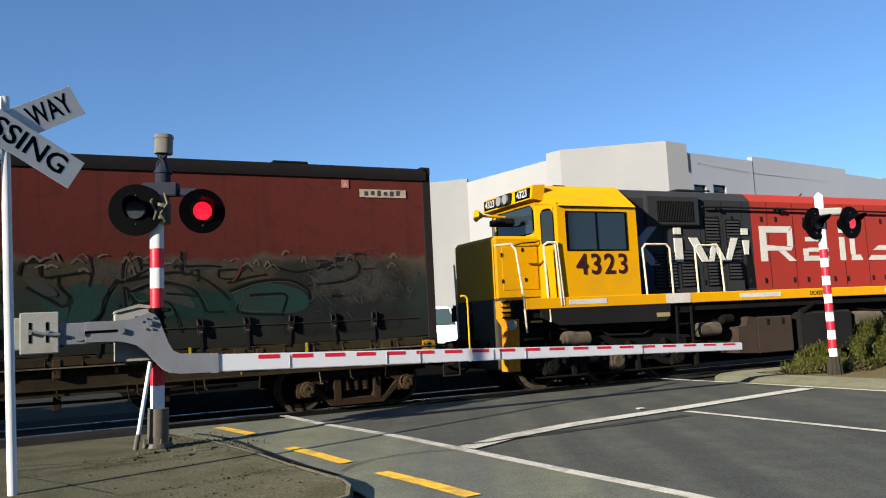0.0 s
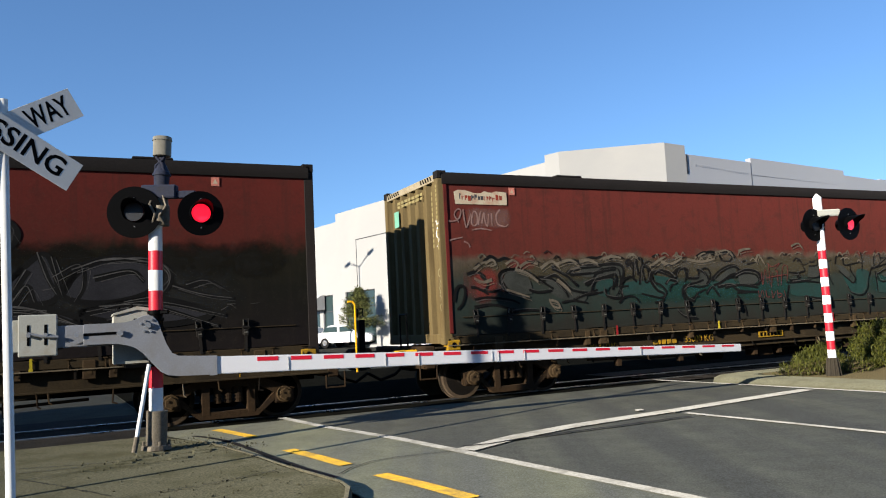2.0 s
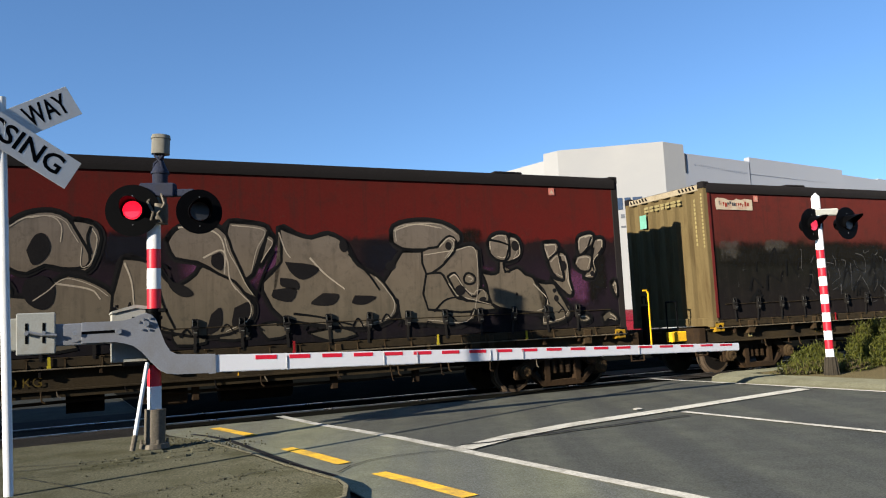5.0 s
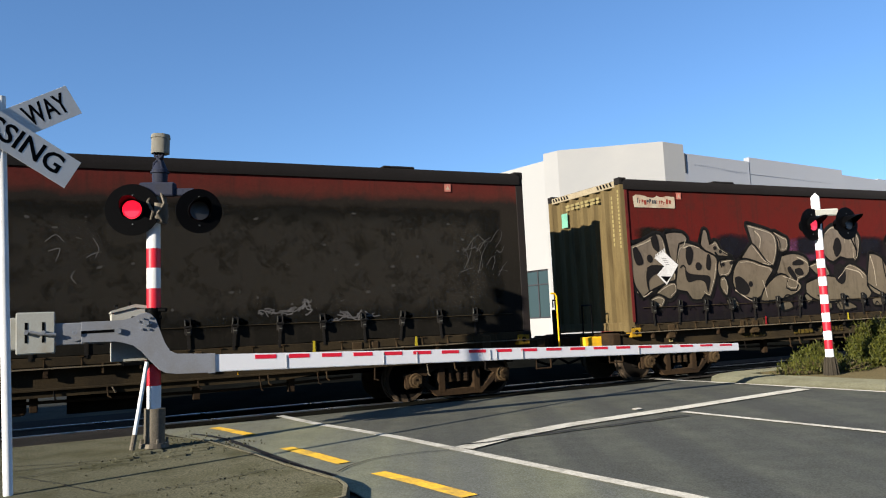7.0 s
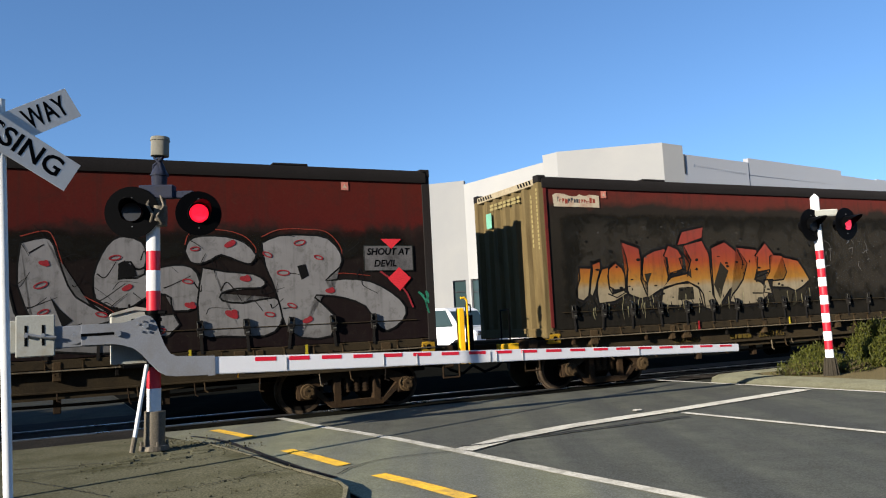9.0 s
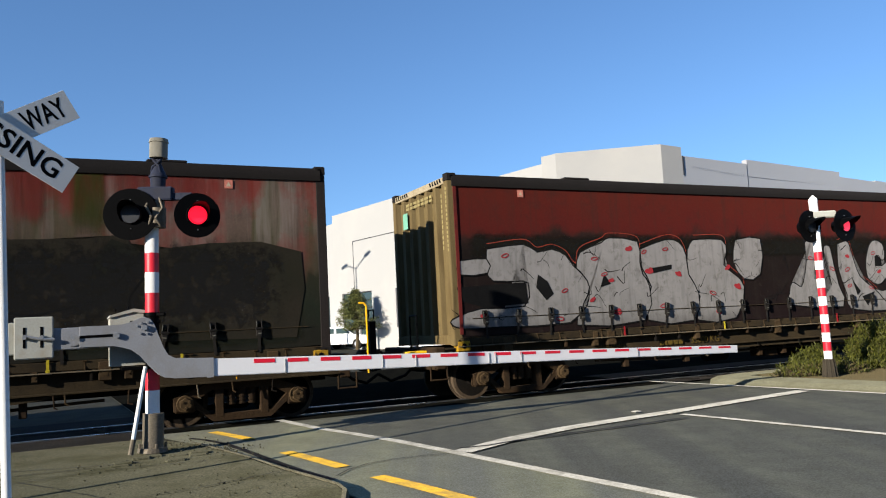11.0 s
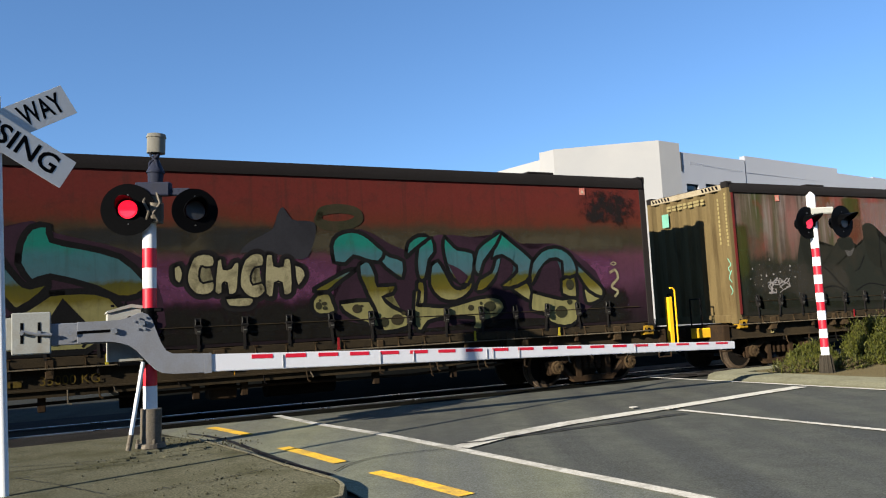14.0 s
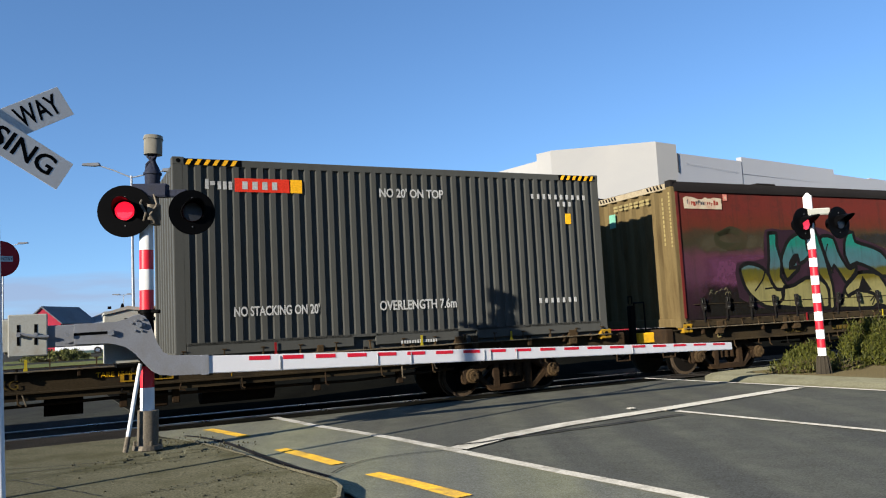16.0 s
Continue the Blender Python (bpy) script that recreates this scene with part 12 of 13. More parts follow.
    for k in range(4):
        box(bm, -6.62 + k * 0.15, -SIDE - 0.006, 3.45, -6.54 + k * 0.15, -SIDE - 0.0035, 3.57)
    part("logo_bars", bm, M["mark_white"], root, "white logo bars")
    bm = bmesh.new()
    for x0, x1, z, h in ((-1.5, -0.26, 3.43, 0.085), (-0.95, -0.60, 3.30, 0.085), (-1.46, -0.6, 1.56, 0.085)):
        x = x0
        while x < x1:
            box(bm, x, -SIDE - 0.004, z, x + 0.05, -SIDE + 0.002, z + h)
            x += 0.125
    part("code_bars", bm, M["mark_white"], root, "white code bars")
    bm = bmesh.new()
    for k in range(14):
        box(bm, -4.15 + k * 0.047, -SIDE - 0.006, 1.0, -4.12 + k * 0.047, -SIDE - 0.003, 1.05)
    part("small_print", bm, M["mark_white"], root, "white bars of small print")
    bm = bmesh.new()
    box(bm, -0.79, -SIDE - 0.004, 2.98, -0.67, -SIDE + 0.002, 3.17)
    part("sticker", bm, M["logo_yellow"], root, "yellow sticker")
    return root


def stencil(root, body, x, z, size, length):
    """Stencilled words fitted to a length."""
    me = text_mesh(body, size, 0.004, 0.0015)
    w = max(v.co.x for v in me.vertices) - min(v.co.x for v in me.vertices)
    for v in me.vertices:
        v.co.x *= length / w
    me.materials.clear()
    me.materials.append(M["mark_white"])
    ob = new("stencil", me)
    ob.parent = root
    ob.matrix_local = pose(x, -SIDE - 0.004, z, 90, 0, 0)
    tagged(ob, "white stencilled lettering")


SHORT = build_short_container()
MOVING.append((SHORT, 133.04 - 9.126))
LAST = build_wagon(19.2, -2.06, -16.9, False)
MOVING.append((LAST, 133.04 - 9.23))
lettering("stencil", "TARE 15600", 0.10, pose(-8.50, -1.145, 0.83, 90, 0, 0), M["yellow"], LAST, 0.0, "yellow stencilled lettering", depth=0.001)


# ---- diesel locomotive ----
M["loco_yellow"] = surface("loco_yellow", (0.60, 0.29, 0.002), 0.45, dirt=(0.30, 0.17, 0.03), dirty=0.3, big=1.0, relief=0.03, spread=0.05)
M["loco_grey"] = surface("loco_grey", (0.028, 0.029, 0.031), 0.5, dirt=(0.024, 0.022, 0.020), dirty=0.4, big=1.0, relief=0.03, spread=0.06)
M["loco_red"] = surface("loco_red", (0.275, 0.029, 0.020), 0.5, dirt=(0.19, 0.04, 0.03), dirty=0.4, big=1.0, relief=0.03, spread=0.06)
M["loco_dark"] = surface("loco_dark", (0.012, 0.012, 0.012), 0.6, dirt=(0.022, 0.019, 0.016), dirty=0.4, big=1.5, relief=0.05)
M["loco_nose"] = surface("loco_nose", (0.06, 0.055, 0.04), 0.6, dirt=(0.04, 0.035, 0.025), dirty=0.4, big=1.2)
M["loco_white"] = surface("loco_white", (0.50, 0.48, 0.43), 0.5, dirt=(0.35, 0.3, 0.25), dirty=0.4, big=2)
M["loco_rail"] = surface("cream_handrail", (0.62, 0.55, 0.40), 0.5, dirt=(0.25, 0.18, 0.1), dirty=0.5, big=4)
M["lamp_glass"] = glass("lamp_glass", (0.22, 0.22, 0.20), 0.15)
M["cab_inside"] = surface("cab_lining", (0.22, 0.24, 0.25), 0.7, dirty=0.3)


def framed_opening(root, corners, depth, frame_w, glass_key, label, name):
    """A pane with a dark rubber frame, from four corners in space (counter-clockwise from outside)."""
    c = [Vector(p) for p in corners]
    n = (c[1] - c[0]).cross(c[3] - c[0]).normalized()
    mid = sum(c, Vector()) / 4
    bm = bmesh.new()
    outer = [p + n * depth for p in c]
    inner = [p + (mid - p).normalized() * frame_w * 1.35 + n * depth for p in c]
    for i in range(4):
        j = (i + 1) % 4
        bm.faces.new([bm.verts.new(v) for v in (outer[i], outer[j], inner[j], inner[i])])
        bm.faces.new([bm.verts.new(v) for v in (outer[i], outer[j], c[j], c[i])])
    fr = part(name, bm, M["black_paint"], root, label)
    bm = bmesh.new()
    bm.faces.new([bm.verts.new(p + n * depth * 0.45) for p in c])
    part("pane", bm, M[glass_key], fr, "dark glass")
    return fr


def build_loco():
    root = thing("locomotive", Matrix(), "yellow-cabbed diesel locomotive with a grey and red hood", "locomotive")
    # frame and walkway
    bm = bmesh.new()
    box(bm, 1.45, -1.17, 1.30, 15.0, 1.17, 1.58)
    part("main_frame", bm, M["loco_black"], root, "black main frame")
    # the lower box is an added block that keeps daylight from showing through
    bm = bmesh.new()
    box(bm, 1.8, -0.95, 0.98, 15.0, 0.95, 1.31)
    box(bm, 2.0, -0.46, 0.22, 14.9, 0.46, 1.0)
    part("belly", bm, M["loco_black"], root, "black underside with an added dark block between the wheels")
    for s in (-1, 1):
        bm = bmesh.new()
        box(bm, 1.72, min(s * 1.25, s * 1.18), 1.45, 15.1, max(s * 1.25, s * 1.18), 1.645, 0.01)
        part("walkway_edge", bm, M["loco_yellow"], root, "yellow walkway edge")
        for x0, x1 in ((2.62, 3.45), (4.85, 5.45), (6.75, 7.9), (11.2, 12.4)):
            bm = bmesh.new()
            box(bm, x0, min(s * 1.256, s * 1.24), 1.51 if x0 != 4.85 else 1.46, x1, max(s * 1.256, s * 1.24), 1.60 if x0 != 4.85 else 1.635)
            part("white_patch", bm, M["loco_white"], root, "worn white patch")
        bm = bmesh.new()
        prism(bm, [(2.42, 1.15), (4.84, 1.13), (4.95, 1.24), (4.95, 1.47), (2.02, 1.47), (2.05, 1.3)], min(s * 1.23, s * 1.17), max(s * 1.23, s * 1.17))
        part("skirt", bm, M["loco_dark"], root, "black skirt")
    bm = bmesh.new()
    box(bm, 1.5, -1.2, 1.58, 15.0, 1.2, 1.63)
    part("deck", bm, M["loco_dark"], root)
    # nose
    bm = bmesh.new()
    box(bm, 1.40, -0.78, 1.64, 2.42, 0.78, 2.80, 0.05)
    nose = part("nose", bm, M["loco_yellow"], root, "yellow short nose", True)
    bm = bmesh.new()
    box(bm, 1.388, -0.75, 1.66, 1.41, 0.75, 2.74, 0.01)
    part("nose_front", bm, M["loco_yellow"], nose, "yellow nose front panel")
    bm = bmesh.new()
    box(bm, 1.55, -0.79, 1.82, 2.30, -0.778, 2.60, 0.005)
    door = part("locker_door", bm, M["loco_yellow"], nose, "yellow locker door")
    for x, z in ((1.54, 2.45), (1.54, 1.98), (1.98, 2.55), (2.02, 2.0)):
        bm = bmesh.new()
        box(bm, x - 0.018, -0.802, z - 0.035, x + 0.018, -0.786, z + 0.035, 0.004)
        part("hinge", bm, M["loco_dark"], door)
    bm = bmesh.new()
    tube(bm, [(1.80, -0.80, 2.62), (1.95, -0.84, 2.66), (2.25, -0.84, 2.68), (2.36, -0.80, 2.72)], 0.012, 6)
    part("nose_rail", bm, M["loco_dark"], nose, "thin dark rail")
    # cab: footprint with cut corners
    foot = [(2.33, -0.74), (2.50, -1.21), (4.28, -1.22), (4.28, 1.22), (2.50, 1.21), (2.33, 0.74)]
    bm = bmesh.new()
    prism(bm, foot, 1.60, 2.45, "z")
    part("cab_lower", bm, M["loco_yellow"], root, "yellow cab side")

    def wall_with_hole(p, q, z0, z1, a, b, h0, h1, th=0.05, cut=0.0):
        p, q = Vector((*p, 0)), Vector((*q, 0))
        d = (q - p)
        m = Matrix.Translation(p) @ d.to_track_quat("X", "Z").to_matrix().to_4x4()
        w = bmesh.new()
        l = d.length
        for x0, x1, za, zb in ((0, a, z0, z1), (b, l, z0, z1), (a, b, z0, h0), (a, b, h1, z1)):
            if x1 > x0 and zb > za:
                box(w, x0, 0, za, x1, th, zb)
        if cut:
            for x0, sx in ((a, 1), (b, -1)):
                for zc, sz, r in ((h1, -1, cut), (h0, 1, cut * 0.6)):
                    arc = [(x0, zc)] + [(x0 + sx * r * (1 - math.sin(k * math.pi / 8)), zc + sz * r * (1 - math.cos(k * math.pi / 8))) for k in range(5)]
                    prism(w, arc, -0.016, 0.02)
        for v in w.verts:
            v.co = m @ v.co
        part("cab_wall", w, M["loco_yellow"], root, "yellow cab wall")
        cs = [m @ Vector(c) for c in ((a, 0, h0), (b, 0, h0), (b, 0, h1), (a, 0, h1))]
        framed_opening(root, cs, 0.012, 0.035, "glass", "black window frame", "cab_window")
    wall_with_hole(foot[1], foot[2], 2.45, 3.30, 0.17, 1.54, 2.48, 3.21)
    wall_with_hole(foot[0], foot[1], 2.45, 3.36, 0.12, 0.42, 2.60, 3.28, cut=0.13)
    wall_with_hole(foot[5], foot[0], 2.45, 3.50, 0.04, 1.44, 2.86, 3.40, cut=0.12)
    wall_with_hole(foot[4], foot[5], 2.45, 3.36, 0.10, 0.40, 2.60, 3.28, cut=0.13)
    wall_with_hole(foot[3], foot[4], 2.45, 3.30, 0.24, 1.61, 2.48, 3.21)
    bm = bmesh.new()
    box(bm, 4.22, -1.2, 2.45, 4.28, 1.2, 3.30)
    part("cab_wall", bm, M["loco_grey"], root)
    bm = bmesh.new()
    box(bm, 3.33, -1.232, 2.50, 3.36, -1.20, 3.19)
    part("window_bar", bm, M["black_paint"], root)
    bm = bmesh.new()
    box(bm, 2.9, -0.75, 1.7, 3.35, -0.25, 2.72, 0.05)
    box(bm, 3.28, -0.78, 2.4, 3.42, -0.22, 3.0, 0.04)
    part("cab_seat", bm, M["cab_inside"], root, "grey cab seat")
    # roof: chamfered
    bm = bmesh.new()
    base = [(2.30, -0.76, 3.42), (2.50, -1.235, 3.30), (4.28, -1.24, 3.30), (4.28, 1.24, 3.30), (2.50, 1.235, 3.30), (2.30, 0.76, 3.42)]
    top = [(2.32, -0.70, 3.73), (2.40, -0.74, 3.74), (4.20, -0.76, 3.77), (4.20, 0.76, 3.77), (2.40, 0.74, 3.74), (2.32, 0.70, 3.73)]
    vb, vt = [bm.verts.new(v) for v in base], [bm.verts.new(v) for v in top]
    bm.faces.new(vb)
    bm.faces.new(vt)
    for i in range(6):
        bm.faces.new((vb[i], vb[(i + 1) % 6], vt[(i + 1) % 6], vt[i]))
    part("cab_roof", bm, M["loco_yellow"], root, "yellow chamfered cab roof")
    bm = bmesh.new()
    box(bm, 2.55, -1.25, 3.285, 4.25, -1.20, 3.302)
    part("gutter", bm, M["loco_dark"], root, "dark rain gutter")
    # brow with number boards and headlights
    bm = bmesh.new()
    prism(bm, [(2.16, 3.47), (2.42, 3.43), (2.46, 3.74), (2.20, 3.72)], -0.93, 0.93)
    brow = part("brow", bm, M["loco_yellow"], root, "yellow brow above the windscreen")
    for s in (-1, 1):
        bm = bmesh.new()
        box(bm, 2.150, min(s * 0.36, s * 0.86), 3.495, 2.185, max(s * 0.36, s * 0.86), 3.685, 0.004)
        nb = part("number_board", bm, M["black_paint"], brow, "black number board")
        lettering("number", "4323", 0.19, pose(2.147, s * 0.61, 3.59, 90, 0, -90), M["mark_white"], nb, 0.004, "white numerals", depth=0.001)
    bm = bmesh.new()
    box(bm, 2.12, -0.20, 3.48, 2.22, 0.32, 3.70, 0.02)
    hl = part("headlight_case", bm, M["loco_dark"], brow)
    for y in (-0.07, 0.17):
        bm = bmesh.new()
        cyl(bm, (2.12, y, 3.59), (2.085, y, 3.59), 0.092, seg=20)
        part("headlight", bm, M["lamp_glass"], hl, "round headlight", True)
    # horns
    bm = bmesh.new()
    cyl(bm, (1.80, 0.30, 3.32), (2.30, 0.30, 3.30), 0.025, seg=8)
    cyl(bm, (1.66, 0.30, 3.325), (1.80, 0.30, 3.32), 0.12, 0.035, seg=18)
    part("horn", bm, M["loco_yellow"], root, "yellow trumpet horn", True)
    bm = bmesh.new()
    cyl(bm, (1.98, 0.1, 3.20), (2.30, 0.1, 3.20), 0.03, seg=8)
    box(bm, 2.0, -0.02, 3.12, 2.32, 0.42, 3.24, 0.02)
    part("horn_bracket", bm, M["loco_dark"], root)
    num = lettering("number", "4323", 0.53, pose(3.43, -1.226, 2.215, 90, 0, 0), M["red_black"], root, 0.007, "large dark numerals", space=1.16, depth=0.002)
    # hood
    def hood(x0, x1, key, y=0.84, name="hood"):
        bm = bmesh.new()
        prism(bm, [(-y, 1.64), (-y, 3.56), (-y + 0.16, 3.73), (-y + 0.34, 3.78), (y - 0.34, 3.78), (y - 0.16, 3.73), (y, 3.56), (y, 1.64)], x0, x1, "x")
        return part(name, bm, M[key], root, {"loco_grey": "grey engine hood", "loco_red": "red engine hood"}[key])
    grey = hood(4.29, 7.67, "loco_grey")
    red = hood(7.68, 14.6, "loco_red")
    for x in (4.62, 5.24, 6.22, 6.84, 7.40, 8.14, 8.92, 9.72, 10.5, 11.3, 12.1, 12.9, 13.7):
        bm = bmesh.new()
        box(bm, x, -0.8435, 1.70, x + 0.010, -0.838, 3.55 if x > 6.1 else 3.0)
        part("door_joint", bm, M["loco_dark"], root)
    for k in range(22):
        x = 4.95 + 0.43 * k
        for z in (1.86, 3.18):
            if (k * 7 + int(z)) % 3 == 0 or (z > 3 and x < 6.3):
                continue
            bm = bmesh.new()
            box(bm, x - 0.028, -0.858, z - 0.055, x + 0.028, -0.84, z + 0.055, 0.006)
            part("door_latch", bm, M["loco_dark"], root)
    # louvres
    for x, z0, z1, w in ((4.98, 1.78, 2.47, 0.22), (5.28, 1.78, 2.47, 0.24), (5.66, 1.80, 2.50, 0.36), (6.36, 1.80, 2.46, 0.36), (6.36, 2.60, 3.19, 0.36), (6.94, 1.92, 2.48, 0.36), (6.94, 2.56, 3.14, 0.36)):
        bm = bmesh.new()
        box(bm, x - 0.02, -0.850, z0 - 0.03, x + w + 0.02, -0.838, z1 + 0.02)
        back = part("louvre_panel", bm, M["loco_black"], grey, "black louvred panel")
        z = z0
        while z < z1 - 0.02:
            bm = bmesh.new()
            prism(bm, [(-0.852, z + 0.012), (-0.872, z), (-0.852, z + 0.040)], x, x + w, "x")
            part("slat", bm, M["loco_grey"], back)
            z += 0.066
    bm = bmesh.new()
    box(bm, 4.80, -0.93, 3.00, 6.17, -0.80, 3.62, 0.03)
    inb = part("intake_box", bm, M["loco_grey"], grey, "grey air intake box")
    bm = bmesh.new()
    box(bm, 5.06, -0.938, 3.08, 6.0, -0.92, 3.50)
    gr = part("intake_grille", bm, M["loco_black"], inb, "black intake grille")
    for k in range(22):
        bm = bmesh.new()
        box(bm, 5.08 + k * 0.042, -0.948, 3.09, 5.088 + k * 0.042, -0.936, 3.49)
        part("grille_bar", bm, M["loco_dark"], gr)
    # livery: navy panel, pale chevron, plain white shapes
    bm = bmesh.new()
    prism(bm, [(4.32, 1.66), (4.92, 1.66), (4.92, 2.2), (4.6, 2.62), (4.95, 2.95), (4.75, 3.0), (4.32, 2.6)], -0.847, -0.842)
    part("livery_panel", bm, M["livery_navy"], grey, "dark navy livery panel")
    bm = bmesh.new()
    prism(bm, [(4.40, 2.60), (4.90, 3.02), (5.12, 3.02), (4.72, 2.62), (5.12, 2.22), (4.87, 2.22)], -0.851, -0.8475)
    part("livery_chevron", bm, M["livery_pale"], grey, "pale grey livery chevron")
    def shapes(owner, polys, lo, hi):
        for poly in polys:
            bm = bmesh.new()
            prism(bm, poly, lo, hi)
            part("livery_shape", bm, M["loco_white"], owner, "plain white livery shape")
    shapes(grey, ([(5.50, 2.84), (5.68, 2.84), (5.68, 2.97), (5.50, 2.97)], [(5.50, 2.28), (5.70, 2.28), (5.70, 2.76), (5.50, 2.76)], [(5.88, 2.77), (6.10, 2.77), (6.38, 2.28), (6.20, 2.28)], [(6.38, 2.28), (6.52, 2.28), (6.62, 2.66), (6.50, 2.66)], [(6.62, 2.66), (6.50, 2.66), (6.72, 2.28), (6.86, 2.28)], [(6.86, 2.28), (6.98, 2.28), (7.22, 2.77), (7.02, 2.77)], [(7.34, 2.84), (7.52, 2.84), (7.52, 2.97), (7.34, 2.97)], [(7.40, 2.42), (7.50, 2.42), (7.54, 2.72), (7.36, 2.72)]), -0.874, -0.843)
    shapes(red, ([(7.88, 2.27), (8.08, 2.27), (8.08, 3.03), (7.88, 3.03)], [(8.084, 2.89), (8.72, 2.89), (8.86, 3.03), (8.084, 3.03)], [(8.70, 2.60), (8.87, 2.58), (8.87, 3.0), (8.72, 2.886)], [(8.084, 2.50), (8.80, 2.50), (8.86, 2.575), (8.084, 2.62)], [(8.42, 2.496), (8.62, 2.496), (8.94, 2.27), (8.72, 2.27)], [(9.18, 2.27), (9.98, 2.27), (9.98, 2.38), (9.18, 2.38)], [(9.18, 2.384), (9.34, 2.384), (9.34, 2.54), (9.18, 2.54)], [(9.344, 2.47), (9.98, 2.47), (9.98, 2.56), (9.344, 2.56)], [(9.26, 2.70), (9.82, 2.70), (9.98, 2.80), (9.26, 2.80)]), -0.848, -0.841)
    shapes(red, ([(10.36, 2.90), (10.54, 2.90), (10.54, 3.02), (10.36, 3.02)], [(10.36, 2.27), (10.54, 2.27), (10.54, 2.80), (10.36, 2.80)], [(10.72, 2.40), (10.88, 2.40), (10.88, 3.02), (10.72, 3.02)], [(10.72, 2.27), (11.12, 2.27), (11.04, 2.396), (10.76, 2.396)], [(11.3, 2.27), (12.2, 2.27), (12.3, 2.38), (11.42, 2.38)], [(11.5, 2.50), (12.3, 2.50), (12.4, 2.61), (11.7, 2.61)]), -0.848, -0.841)
    # rust run below a hood door
    bm = bmesh.new()
    prism(bm, [(7.36, 1.72), (7.66, 1.72), (7.64, 2.1), (7.60, 2.5), (7.56, 2.72), (7.42, 2.7), (7.46, 2.3)], -0.847, -0.842)
    part("stain", bm, M["loco_black"], grey, "black oily stain")
    # pipe rail along the hood and roof details
    bm = bmesh.new()
    tube(bm, [(6.25, -0.92, 3.40), (6.7, -0.92, 3.41), (9.2, -0.92, 3.40), (14.0, -0.92, 3.38)], 0.022, 8)
    for x in (6.7, 8.4, 8.55, 10.6, 12.6):
        box(bm, x - 0.03, -0.93, 3.34, x + 0.03, -0.84, 3.43)
    part("hood_rail", bm, M["loco_dark"], root, "dark pipe rail along the hood")
    bm = bmesh.new()
    box(bm, 2.95, -0.5, 3.76, 3.2, -0.35, 3.82)
    box(bm, 6.0, -0.5, 3.77, 6.5, 0.3, 3.84, 0.02)
    tube(bm, [(6.6, -0.3, 3.84), (7.1, -0.3, 3.86)], 0.02, 6)
    tube(bm, [(9.8, -0.3, 3.78), (9.95, -0.3, 3.88)], 0.015, 6)
    part("roof_fitting", bm, M["loco_dark"], root)
    # handrails
    for pts in (
        [(4.44, -1.20, 1.64), (4.40, -1.20, 2.52), (4.48, -1.20, 2.60), (4.98, -1.20, 2.60), (5.06, -1.20, 2.52), (5.08, -1.20, 1.64)],
        [(5.72, -1.20, 1.64), (5.70, -1.20, 2.50), (5.77, -1.20, 2.58), (6.28, -1.20, 2.58), (6.36, -1.20, 2.50), (6.40, -1.20, 1.64)],
        [(2.22, -1.22, 1.22), (2.18, -1.20, 2.58), (2.25, -1.22, 2.63), (2.44, -1.24, 2.63), (2.52, -1.24, 1.50)],
        [(2.40, -1.24, 2.60), (2.46, -1.245, 1.50)],
        [(1.22, -1.12, 2.58), (1.52, -1.18, 2.61), (1.60, -1.2, 2.50), (1.70, -1.22, 1.6), (1.72, -1.22, 1.05)],
        [(1.36, 0.70, 1.0), (1.34, 0.72, 2.4)],
    ):
        bm = bmesh.new()
        tube(bm, pts, 0.02, 8)
        part("handrail", bm, M["loco_rail"], root, "cream handrail", True)
    # pilot, steps, marker light, coupler
    bm = bmesh.new()
    box(bm, 1.36, -0.80, 0.42, 1.62, 0.80, 1.66, 0.03)
    part("pilot", bm, M["loco_nose"], root, "dark olive pilot beam")
    bm = bmesh.new()
    prism(bm, [(1.36, 0.40), (1.58, 0.40), (1.62, 1.62), (1.30, 1.62), (1.30, 1.32), (1.40, 1.18), (1.40, 0.8), (1.36, 0.62)], -1.16, -0.90)
    part("pilot_post", bm, M["loco_orange"], root, "orange-yellow pilot post")
    for z in (1.60, 1.51, 1.42, 1.33):
        bm = bmesh.new()
        box(bm, 1.27, -1.185, z - 0.014, 1.63, -1.165, z + 0.014)
        part("pilot_bar", bm, M["loco_black"], root)
    for z in (0.62, 0.92, 1.22):
        bm = bmesh.new()
        box(bm, 1.70, -1.20, z, 2.06, -0.85, z + 0.035)
        box(bm, 1.70, -0.88, z, 2.06, -0.85, z + 0.20)
        part("step", bm, M["tan_rust"], root, "worn steel step")
    bm = bmesh.new()
    box(bm, 1.66, -0.85, 0.35, 2.2, -0.7, 1.5)
    part("step_back", bm, M["loco_black"], root)
    bm = bmesh.new()
    cyl(bm, (1.47, -1.16, 1.20), (1.40, -1.26, 1.20), 0.08, 0.09, seg=18)
    part("marker_light", bm, M["lamp_glass"], root, "round marker light", True)
    bm = bmesh.new()
    box(bm, 0.75, -0.15, 0.6, 1.38, 0.15, 0.95, 0.04)
    part("coupler", bm, M["grime"], root, "black coupler")
    bm = bmesh.new()
    tube(bm, [(1.36, -0.5, 0.9), (1.20, -0.5, 0.65), (1.05, -0.48, 0.5), (0.95, -0.45, 0.6)], 0.025, 8)
    part("brake_hose", bm, M["black_paint"], root, "black brake hose")
    # tanks, boxes under the frame
    bm = bmesh.new()
    prism(bm, [(6.74, 0.40), (7.27, 0.37), (7.27, 1.10), (7.05, 1.12), (6.95, 0.94), (6.74, 0.92)], -1.14, 1.14)
    part("tank_end", bm, M["tank"], root, "dusty brown tank end")
    bm = bmesh.new()
